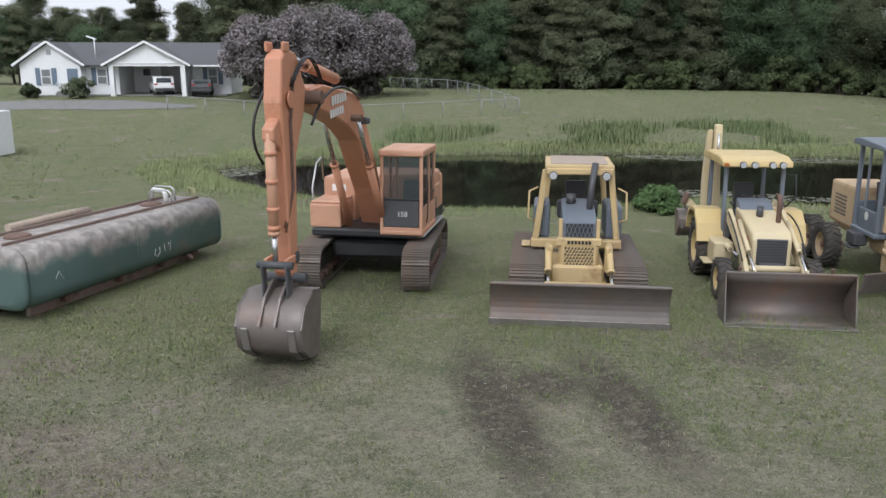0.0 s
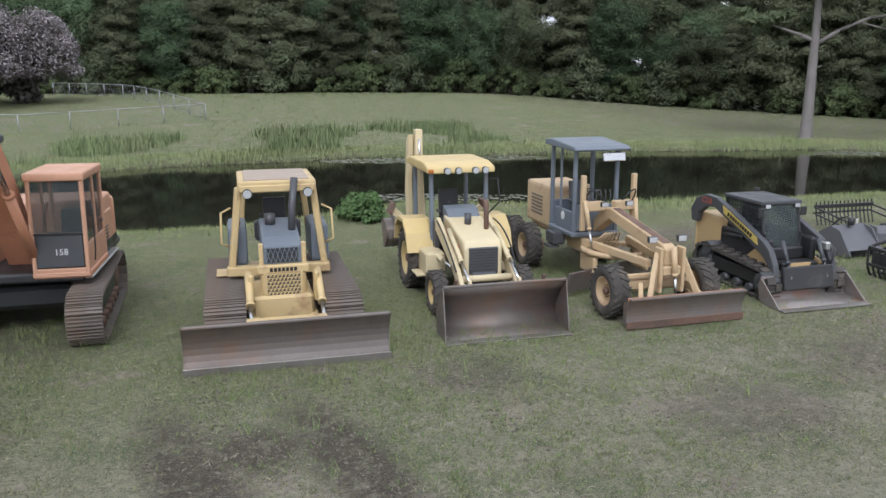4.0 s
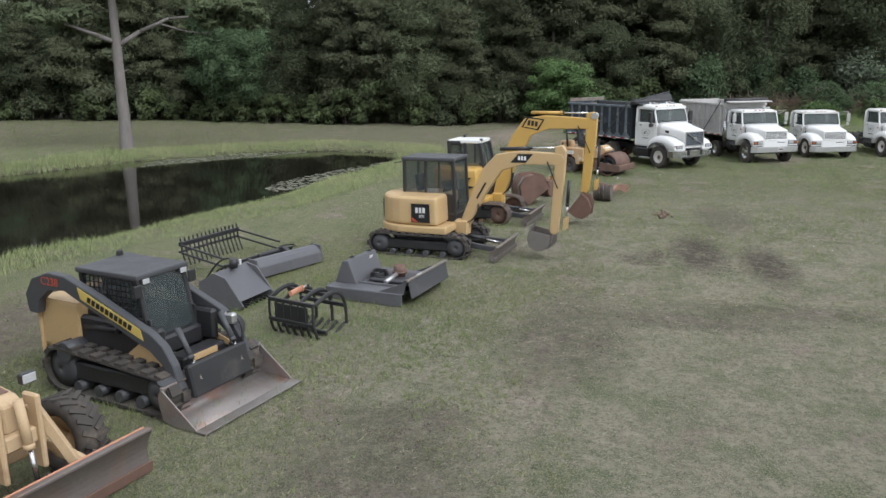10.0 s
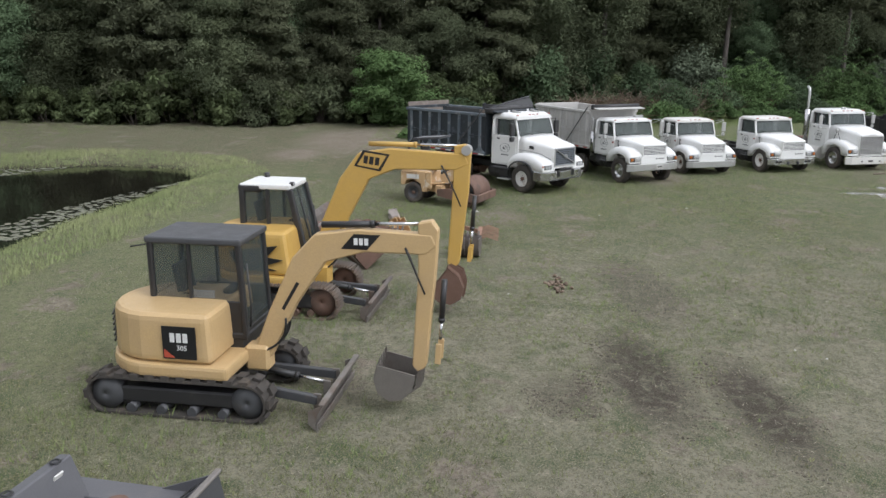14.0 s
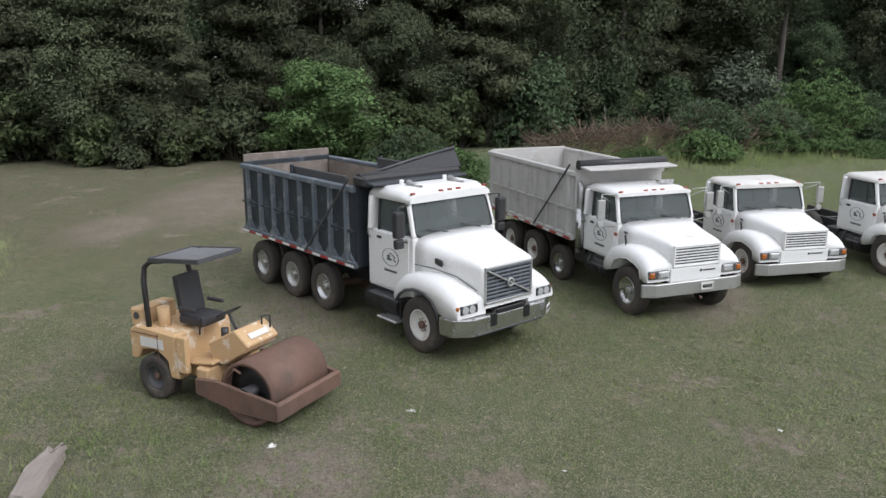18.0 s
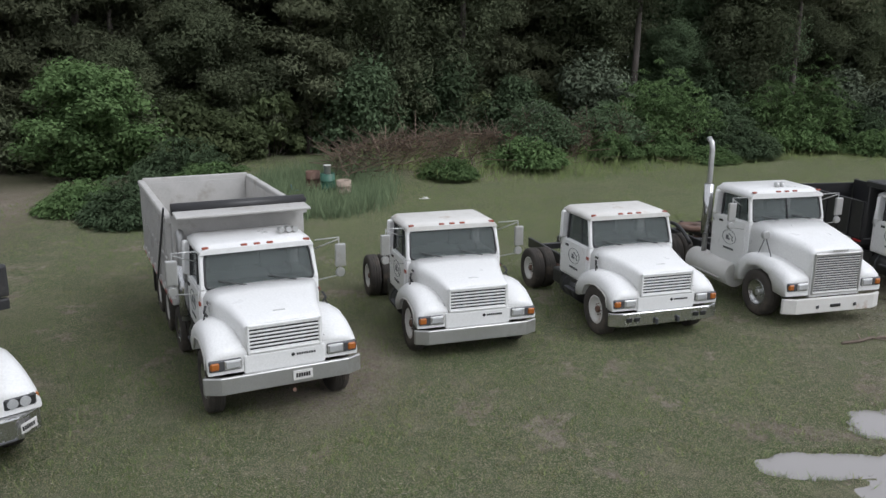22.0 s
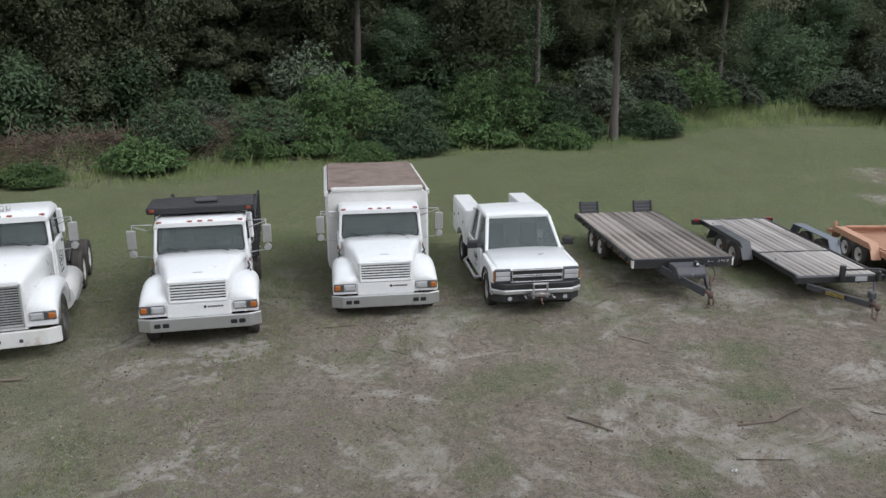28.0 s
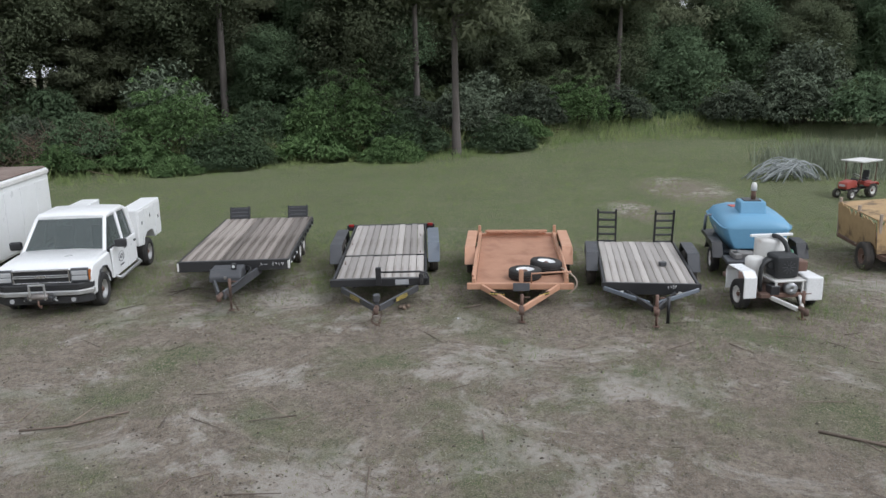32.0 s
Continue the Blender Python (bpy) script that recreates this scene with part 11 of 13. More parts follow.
def vacuum_unit():
    r = thing("trenching_unit", "white engine unit on a small trailer with rusty frame", "machine", pose(52.45, -43.6, 0, 0, 0, 184))
    part("frame", box((-0.5, 0, 0.42), (1.9, 1.1, 0.1), r=0.015), "rusty_steel", r)
    for s in (-1, 1):
        wheel(r, (-0.1, s * 0.74, 0.33), 0.33, 0.2, s, "white_worn", "rubber")
        prof = [(-0.55, 0.35), (-0.55, 0.78), (-0.42, 0.92), (0.24, 0.92), (0.36, 0.8), (0.36, 0.35), (0.33, 0.35), (0.33, 0.79), (0.23, 0.89), (-0.41, 0.89), (-0.52, 0.77), (-0.52, 0.35)]
        if s < 0:
            part("fender", prism(prof, -0.88, -0.6, r=0.012), "white_paint", r)
    part("side_box", box((0.16, 0.6, 0.54), (0.66, 0.36, 0.5), r=0.03, seg=2), "white_paint", r, "white steel box")
    part("engine_deck", box((0.15, 0.08, 0.72), (0.6, 0.7, 0.04), r=0.01), "white_worn", r)
    for y in (-0.22, 0.36):
        part("deck_leg", box((0.42, y, 0.58), (0.05, 0.05, 0.28), r=0.008), "white_worn", r)
    bm = box((0.1, 0.05, 1.0), (0.5, 0.52, 0.5), r=0.1, seg=3)
    part("engine", bm, "dark_interior", r, "black petrol engine")
    part("engine_cowl", lathe([(0.2, 0), (0.2, 0.06), (0.15, 0.1), (0.001, 0.11), (0.001, 0)], 22, axis="x", at=(0.34, 0.02, 1.02)), "black_paint", r)
    bm = bmesh.new()
    for k in range(10):
        a = k * math.pi / 5
        beam((0.455, 0.02 + 0.03 * math.cos(a), 1.02 + 0.03 * math.sin(a)), (0.445, 0.02 + 0.14 * math.cos(a), 1.02 + 0.14 * math.sin(a)), 0.016, 0.012, bm=bm)
    part("fan_guard", bm, "dark_grey", r)
    part("muffler", box((0.1, 0.42, 0.98), (0.32, 0.24, 0.24), r=0.05, seg=2), "rusty_steel", r)
    part("air_cleaner", tube((-0.02, -0.24, 1.05), (0.24, -0.24, 1.05), 0.1), "dark_interior", r)
    part("pump", lathe([(0.13, -0.08), (0.13, 0.06), (0.08, 0.1), (0.001, 0.1), (0.001, -0.08)], 18, axis="x", at=(0.4, 0.1, 0.56)), "galvanised", r)
    part("battery", box((0.35, -0.25, 0.54), (0.24, 0.2, 0.2), r=0.015), "black_paint", r)
    part("tank", lathe([(0.3, 0.0), (0.34, 0.04), (0.34, 0.9), (0.3, 0.95), (0.001, 0.96), (0.001, 0)], 26, axis="z", at=(-0.6, 0.12, 0.48)), "white_worn", r, "white steel tank with rust runs")
    part("tank_bar", box((-0.55, 0.1, 1.5), (0.07, 0.95, 0.06), r=0.012), "white_paint", r)
    part("second_tank", lathe([(0.17, 0.0), (0.2, 0.04), (0.2, 0.56), (0.15, 0.6), (0.001, 0.61), (0.001, 0)], 24, axis="z", at=(-0.35, -0.34, 0.48)), "white_worn", r)
    part("suction_hose", bent([(-0.5, 0.12, 1.5)] + arc((-0.42, 0.14, 1.5), (0.02, 0.2, 1.5), (0.05, 0.2, 1.1), 8), 0.05, 10), "hose", r, "black ribbed hose")
    part("intake_hose", bent(arc((0.2, -0.24, 1.12), (0.35, -0.62, 1.2), (0.3, -0.5, 0.5), 12), 0.045, 10), "hose", r)
    tongue(r, 0.4, 1.05, 0.32, 0.38, "white_worn", 0.08, 0.09)
    jack(r, 0.85, 0.16, 0.62, 0.02)
    part("axle_bar", beam((-0.1, -0.7, 0.36), (-0.1, 0.95, 0.36), 0.07, 0.07), "rusty_steel", r)
    part("tail_pipe", tube((-0.3, 0.6, 0.48), (-0.3, 1.1, 0.46), 0.03), "galvanised", r)


def plywood_trailer():
    r = thing("plywood_trailer", "rotten plywood-sided machine trailer with peeling brown panels", "trailer", pose(55.4, -47.7, 0, 0, 0, 174))
    part("frame", box((-0.9, 0.3, 0.42), (2.6, 1.5, 0.1), r=0.015), "rusty_steel", r)
    rnd = random.Random(8)

    def panel(m, w, h, bite):
        bm = bmesh.new()
        pts = [(-w / 2, 0.0), (w / 2, 0.0)] + [(w / 2 - w * i / 7, h - rnd.random() * bite) for i in range(8)]
        prism(pts, 0, 0.025, r=0.003, bm=bm, axis="x")
        ob = part("side_panel", bm, "ply_rot", r, "rotten peeling plywood panel")
        lay(ob, m)
    panel(pose(0.42, -0.12, 0.5, 0, -8, 0), 0.75, 0.92, 0.28)
    panel(pose(0.36, 0.62, 0.5, 0, 4, 0), 0.72, 1.05, 0.2)
    panel(pose(0.46, 0.3, 0.42, 0, -14, 6), 0.5, 0.75, 0.3)
    for k in range(3):
        panel(pose(-0.1 - k * 0.78, -0.46, 0.5, 0, -5, 92 + rnd.uniform(-3, 3)), 0.76, 0.85 + 0.1 * rnd.random(), 0.25)
        panel(pose(-0.1 - k * 0.78, 1.06, 0.5, 0, 5, 90), 0.76, 0.95, 0.2)
    for x in (0.34, -0.95, -2.2):
        for y in (-0.42, 1.02):
            part("post", box((x, y, 0.95), (0.07, 0.07, 1.05), r=0.01), "wood_old", r)
    part("lid", plate([(0.3, -0.45, 1.28), (0.3, 1.05, 1.38), (-2.2, 1.05, 1.42), (-2.2, -0.45, 1.32)], 0.03), "ply_rot", r)
    part("crate", box((-0.4, 0.75, 1.6), (0.5, 0.5, 0.4), (3, 4, 12), r=0.01), "ply_rot", r)
    for s, y in ((-1, -0.6), (1, 1.2)):
        wheel(r, (0.05, y, 0.36), 0.36, 0.22, s, "rusty_steel", "rubber_dusty")
    part("axle", beam((0.05, -0.6, 0.36), (0.05, 1.2, 0.36), 0.07, 0.07), "rusty_steel", r)
    tongue(r, 0.4, 1.5, 0.4, 0.42, "rusty_steel", 0.1)


def garden_tractor():
    r = thing("garden_tractor", "old red garden tractor with white flat canopy in weeds", "tractor", pose(65.9, -52.3, 0, 0, 0, 118) @ Matrix.Scale(0.8, 4))
    part("hood", prism([(0.25, 0.5), (0.25, 0.82), (0.5, 0.86), (0.98, 0.78), (1.04, 0.6), (1.0, 0.46)], -0.24, 0.24, r=0.05, seg=2), "tractor_red", r)
    part("frame", box((0.1, 0, 0.42), (1.7, 0.3, 0.12), r=0.02), "black_paint", r)
    part("seat_pan", box((-0.5, 0, 0.66), (0.5, 0.6, 0.2), r=0.05, seg=2), "tractor_red", r)
    seat_in(r, (-0.5, 0, 0.76), 0.7)
    part("dashboard", box((0.16, 0, 0.82), (0.14, 0.36, 0.16), (0, -20, 0), r=0.03), "black_paint", r)
    sw = part("steering_wheel", lathe([(0.17, -0.012), (0.185, 0), (0.17, 0.012), (0.155, 0)], 20), "white_worn", r)
    lay(sw, pose(0.0, 0, 1.02, 0, 0, 90) @ pose(0, 0, 0, 60, 0, 0))
    part("steering_column", tube((0.14, 0, 0.86), (0.01, 0, 1.01), 0.02, seg=8), "black_paint", r)
    for s in (-1, 1):
        wheel(r, (-0.5, s * 0.44, 0.34), 0.34, 0.26, s, "white_worn", "rubber_dusty", lugs=12)
        wheel(r, (0.85, s * 0.38, 0.22), 0.22, 0.16, s, "white_worn", "rubber_dusty")
        part("mudguard", prism([(-0.88, 0.62), (-0.8, 0.72), (-0.2, 0.72), (-0.12, 0.6), (-0.12, 0.55), (-0.2, 0.67), (-0.8, 0.67), (-0.86, 0.57)], s * 0.44 - 0.15, s * 0.44 + 0.15, r=0.01), "tractor_red", r)
        for x in (-0.85, 0.3):
            part("canopy_post", tube((x, s * 0.36, 0.5), (x, s * 0.4, 1.7), 0.022, seg=8), "rusty_steel", r)
    part("canopy", box((-0.28, 0, 1.73), (1.5, 1.15, 0.06), r=0.025, seg=2), "white_worn", r, "dull white canopy")
    part("headlamp", box((1.05, 0, 0.64), (0.02, 0.3, 0.1), r=0.008), "lamp_glass", r)


mk("hose_green", (0.06, 0.17, 0.10), (0.08, 0.2, 0.13), rough=0.45, bump=0.05)
mk("tractor_red", (0.36, 0.06, 0.04), (0.28, 0.06, 0.045), rough=0.5, stain=(0.18, 0.08, 0.05), st=(0.58, 0.72))
flatbed_trailer()
car_hauler()
orange_trailer()
small_flatbed()
tank_trailer()
vacuum_unit()
plywood_trailer()
garden_tractor()

mk("pipe_grey", (0.34, 0.36, 0.35), (0.26, 0.28, 0.27), rough=0.5)
mk("weed_pale", (0.19, 0.22, 0.14), (0.26, 0.28, 0.2), rough=0.8, isl=0.5, bump=0.0, thin=0.3)
mk("drum_green", (0.04, 0.13, 0.09), (0.05, 0.15, 0.1), rough=0.45, stain=(0.12, 0.09, 0.06))
mk("timber_grey", (0.33, 0.29, 0.26), (0.22, 0.185, 0.16), rough=0.9, bump=0.6, grain=(1, 6, 6))

# ---- the old tank lying beside the machines ----
def old_tank():
    a, b = Vector((-7.0, 11.2)), Vector((-4.05, 16.75))
    d = b - a
    L = d.length
    r = thing("tanker_body", "old green tanker body with rusty top lying on the ground", "tank", pose((a.x + b.x) / 2, (a.y + b.y) / 2, 0, 0, 0, math.degrees(math.atan2(d.y, d.x))))
    w, z0, z1, q = 1.0, 0.26, 1.5, 0.34

    def ring(x, k=1.0):
        pts = []
        for cy, cz, a0 in ((w - q, z0 + q, -90), (w - q, z1 - q, 0), (-w + q, z1 - q, 90), (-w + q, z0 + q, 180)):
            for i in range(6):
                t = radians(a0 + i * 18)
                pts.append((x, (cy + q * math.cos(t)) * k, (z0 + z1) / 2 + (cz + q * math.sin(t) - (z0 + z1) / 2) * k))
        return pts
    h = L / 2
    part("shell", loft([ring(-h + 0.1), ring(-h * 0.34), ring(h * 0.34), ring(h - 0.1)]), "tank_shell", r, "dark green steel shell, rusty on top")
    for s in (-1, 1):
        part("end_cap", loft([ring(s * (h - 0.1), 1.012), ring(s * (h - 0.04), 1.01), ring(s * h, 0.96), ring(s * (h + 0.05), 0.8)]), "tank_shell", r)
    for x in (-h * 0.45, 0.0, h * 0.45):
        part("weld_band", loft([ring(x - 0.025, 1.004), ring(x + 0.025, 1.004)]), "tank_shell", r)
    for y in (-0.42, 0.42):
        part("top_rail", box((0, y, z1 + 0.02), (L - 0.25, 0.05, 0.09), r=0.008), "tank_rust", r, "rusty spill rail")
    for x in (-h * 0.72, h * 0.55):
        part("manhole", lathe([(0.26, 0), (0.26, 0.05), (0.22, 0.07), (0.001, 0.075), (0.001, 0)], 22, axis="z", at=(x, 0.02, z1 - 0.01)), "rusty_steel", r)
    for x, y in ((h * 0.8, 0.25), (h * 0.62, -0.1)):
        part("roll_hoop", bent([(x, y - 0.34, z1), (x, y - 0.32, z1 + 0.28), (x, y - 0.24, z1 + 0.34), (x, y + 0.24, z1 + 0.34), (x, y + 0.32, z1 + 0.28), (x, y + 0.34, z1)], 0.022, 8), "dull_chrome", r)
    part("vent_pipe", bent([(h * 0.68, -0.12, z1), (h * 0.68, -0.1, z1 + 0.2), (h * 0.7, 0.0, z1 + 0.28), (h * 0.74, 0.4, z1 + 0.28), (h * 0.75, 0.5, z1 + 0.2), (h * 0.75, 0.52, z1)], 0.06, 10), "white_worn", r, "bent white pipe")
    part("handle", bent([(h * 0.9, -0.45, z1 + 0.05), (h * 0.9, -0.45, z1 + 0.28), (h * 0.93, -0.2, z1 + 0.28), (h * 0.93, -0.2, z1 + 0.05)], 0.014, 6), "pale_yellow", r)
    for y in (-0.5, 0.5):
        part("skid", box((0, y, 0.14), (L * 0.86, 0.12, 0.28), r=0.02), "tank_rust", r)
    for x in (-h * 0.6, -h * 0.1, h * 0.35, h * 0.7):
        part("saddle", box((x, 0, 0.2), (0.1, 1.5, 0.16), r=0.015), "rusty_steel", r)
    part("outlet", tube((h * 0.62, -0.7, 0.3), (h * 0.62, -0.95, 0.16), 0.05), "tank_rust", r)
    chalk_mark(r, [(0.55, 0.62), (0.5, 0.5), (0.6, 0.42), (0.7, 0.52), (0.68, 0.64)], w)
    chalk_mark(r, [(0.85, 0.68), (0.87, 0.5)], w)
    chalk_mark(r, [(1.0, 0.68), (1.05, 0.58), (1.1, 0.7), (1.04, 0.48)], w)
    chalk_mark(r, [(-2.4, 0.66), (-2.3, 0.8), (-2.2, 0.6)], w)
    m = r.matrix_world.copy()
    whole("wooden_pole", bent([(-h * 0.62, 0.62, z1 + 0.08), (-h * 0.1, 0.6, z1 + 0.1), (h * 0.08, 0.56, z1 + 0.09)], 0.09, 12), "wood_old", "pale wooden pole lying on the old tank", "pole", m)
    part("end_mark", bent([(-h - 0.06, -0.3 + 0.1 * i, 0.95 + (0.1 if i % 2 else 0)) for i in range(5)], 0.007, 4), "decal_white", r, "white chalk scribble")


def chalk_mark(root, pts, w):
    part("chalk_mark", bent([(x, -w - 0.004, z + 0.1) for x, z in pts], 0.007, 4), "decal_white", root, "white chalk scribble")


def two_tone(name, low, high, z0, z1):
    """Green paint that gives way to rust on the weathered top, along a ragged line."""
    m = mk(name, low, tuple(v * 1.3 for v in low), rough=0.5, stain=(0.15, 0.13, 0.11), st=(0.56, 0.72), s3=0.9)
    n, l = m.node_tree.nodes, m.node_tree.links
    b = n["Principled BSDF"]
    old = b.inputs["Base Color"].links[0].from_socket
    tc, sp = n.new("ShaderNodeTexCoord"), n.new("ShaderNodeSeparateXYZ")
    l.new(tc.outputs["Object"], sp.inputs[0])
    ns = n.new("ShaderNodeTexNoise")
    ns.inputs["Scale"].default_value, ns.inputs["Detail"].default_value = 1.6, 7
    l.new(tc.outputs["Object"], ns.inputs["Vector"])
    ad = n.new("ShaderNodeMath")
    ad.operation = "MULTIPLY_ADD"
    ad.inputs[1].default_value, ad.inputs[2].default_value = 0.7, -0.35
    l.new(ns.outputs[0], ad.inputs[0])
    su = n.new("ShaderNodeMath")
    l.new(ad.outputs[0], su.inputs[0])
    l.new(sp.outputs[2], su.inputs[1])
    mr = n.new("ShaderNodeMapRange")
    mr.inputs[1].default_value, mr.inputs[2].default_value = z0, z1
    l.new(su.outputs[0], mr.inputs[0])
    mx = n.new("ShaderNodeMix")
    mx.data_type = "RGBA"
    l.new(mr.outputs[0], mx.inputs[0])
    l.new(old, mx.inputs[6])
    ns2 = n.new("ShaderNodeTexNoise")
    ns2.inputs["Scale"].default_value, ns2.inputs["Detail"].default_value = 5, 7
    l.new(tc.outputs["Object"], ns2.inputs["Vector"])
    rp = n.new("ShaderNodeValToRGB")
    rp.color_ramp.elements[0].position, rp.color_ramp.elements[0].color = 0.38, (*[v * 0.55 for v in high], 1)
    rp.color_ramp.elements[1].position, rp.color_ramp.elements[1].color = 0.65, (*high, 1)
    l.new(ns2.outputs[0], rp.inputs[0])
    l.new(rp.outputs[0], mx.inputs[7])
    l.new(mx.outputs[2], b.inputs["Base Color"])


two_tone("tank_shell", (0.07, 0.112, 0.102), (0.36, 0.325, 0.295), 0.98, 1.3)
old_tank()


# ---- the house beyond the pond ----
def ground_z(x, y):
    return float(land(np.array([float(x)]), np.array([float(y)]))[0])


def gable_roof(bm, x0, x1, y0, y1, ze, zr, over=0.4, along="y"):
    """Two sloping slabs; the ridge runs along the named axis."""
    t = 0.1
    if along == "y":
        xm = (x0 + x1) / 2
        k = (zr - ze) / ((x1 - x0) / 2)
        for s, xe in ((-1, x0 - over), (1, x1 + over)):
            ql = [(xe, y0 - over, ze - k * over), (xm, y0 - over, zr), (xm, y1, zr), (xe, y1, ze - k * over)]
            plate(ql if s < 0 else ql[::-1], -t if s < 0 else -t, bm)
    else:
        ym = (y0 + y1) / 2
        k = (zr - ze) / ((y1 - y0) / 2)
        for s, ye in ((-1, y0 - over), (1, y1 + over)):
            ql = [(x0 - over, ye, ze - k * over), (x0 - over, ym, zr), (x1 + over, ym, zr), (x1 + over, ye, ze - k * over)]
            plate(ql if s < 0 else ql[::-1], t, bm)
    return bm


def house():
    hx, hy = -20.5, 73.5
    r = thing("house", "white single-storey house with grey shingle roof and carport", "house", pose(hx, hy, ground_z(hx, hy) - 0.05, 0, 0, -5))
    e, rd = 3.0, 4.9

    def wall(x0, x1, y0, y1, z0=0.0, z1=e):
        part("wall", box(((x0 + x1) / 2, (y0 + y1) / 2, (z0 + z1) / 2), (x1 - x0, y1 - y0, z1 - z0), r=0.01), "siding_white", r)
    # left wing, recess, carport with its back wall, right wing
    wall(-7.4, -2.0, 0.0, 0.2)
    wall(-7.4, -7.2, 0.2, 8.0)
    wall(-2.2, -2.0, 0.2, 1.2)
    wall(-2.0, 1.0, 1.2, 1.4)
    wall(0.8, 1.0, 1.4, 5.5)
    wall(1.0, 4.3, 5.5, 5.7)
    wall(4.1, 4.3, 3.2, 5.5)
    wall(7.4, 11.0, 2.6, 2.8)
    wall(10.8, 11.0, 2.8, 8.0)
    wall(-7.2, 10.8, 7.8, 8.0)
    wall(7.4, 7.6, 2.8, 5.5)
    part("foundation", box((1.8, 4.0, 0.06), (18.4, 8.0, 0.12), r=0.01), "asphalt_grey", r)
    for x0, x1, y in ((-7.4, -2.0, 0.0), (0.7, 7.6, -0.6)):
        xm = (x0 + x1) / 2
        part("gable", prism([(x0 - 0.1, e), (x1 + 0.1, e), (xm, rd - 0.25)], y, y + 0.18, r=0.0), "siding_white", r)
        bm = bmesh.new()
        for s in (-1, 1):
            beam((xm + s * ((x1 - x0) / 2 + 0.5), y - 0.4, e - 0.26), (xm, y - 0.4, rd - 0.06), 0.08, 0.2, bm=bm)
        part("barge_board", bm, "siding_white", r)
        part("gable_roof", gable_roof(bmesh.new(), x0, x1, y, 4.0, e, rd - 0.03, 0.42), "roof_shingle", r)
    part("roof", gable_roof(bmesh.new(), -7.4, 11.0, 0.9, 8.0, e, rd, 0.4, "x"), "roof_shingle", r, "dark grey shingle roof")
    part("fascia", box((-0.6, 0.98, e - 0.2), (3.4, 0.06, 0.18), r=0.01), "siding_white", r)
    part("fascia", box((9.2, 0.46, e - 0.28), (4.2, 0.06, 0.16), r=0.01), "siding_white", r)
    part("carport_beam", box((4.15, -0.5, e - 0.15), (7.0, 0.25, 0.34), r=0.01), "siding_white", r)
    part("carport_ceiling", box((4.15, 2.3, e - 0.05), (6.8, 6.0, 0.06), r=0.01), "siding_white", r)
    for x in (0.95, 7.35):
        part("carport_post", box((x, -0.5, 1.45), (0.42, 0.42, 2.9), r=0.02), "siding_white", r)
    for x, y in ((-5.1, 0.0), (-0.55, 1.2), (9.3, 2.6)):
        win = part("window", box((x, y - 0.03, 1.75), (0.95, 0.08, 1.45), r=0.01), "siding_white", r)
        for k in (-1, 1):
            part("pane", box((x, y - 0.075, 1.75 + k * 0.34), (0.74, 0.02, 0.6), r=0), "truck_glass", win)
            part("shutter", box((x + k * 0.72, y - 0.04, 1.75), (0.42, 0.05, 1.55), r=0.01), "shutter_blue", r, "slate-blue shutter")
    win = part("window", box((2.3, 5.46, 2.1), (0.9, 0.06, 0.8), r=0.01), "siding_white", r)
    part("pane", box((2.3, 5.42, 2.1), (0.7, 0.02, 0.6), r=0), "truck_glass", win)
    d = part("door", box((-2.75, -0.03, 1.45), (0.95, 0.06, 2.05), r=0.01), "shutter_blue", r, "slate-blue front door")
    part("door_knob", box((-2.4, -0.08, 1.4), (0.06, 0.06, 0.06), r=0.02), "chrome", d)
    part("door", box((5.6, 5.46, 1.15), (0.95, 0.06, 2.05), r=0.01), "siding_white", r)
    wall(4.3, 7.4, 5.5, 5.7)
    for k in range(3):
        part("step", box((-3.4, -0.3 - 0.28 * k, 0.36 - 0.14 * k), (1.5, 0.3, 0.16), r=0.01), "asphalt_grey", r)
    for x in (-4.1, -2.7):
        part("stair_rail", beam((x, -0.1, 1.3), (x, -1.0, 0.9), 0.05, 0.05), "siding_white", r)
        part("rail_post", box((x, -1.0, 0.5), (0.06, 0.06, 0.9), r=0.005), "siding_white", r)
        part("rail_post", box((x, -0.1, 0.75), (0.06, 0.06, 1.2), r=0.005), "siding_white", r)
    part("vent_pipe", tube((-1.2, 1.8, 3.4), (-1.2, 1.8, 5.2), 0.05), "siding_white", r)
    part("roof_vent", box((-1.5, 2.0, 5.25), (0.9, 0.4, 0.14), (0, 20, 0), r=0.05), "siding_white", r)
    part("gable_vent", box((-4.7, -0.02, 3.95), (0.4, 0.04, 0.5), r=0.01), "galvanised", r)
    m = r.matrix_world
    return m


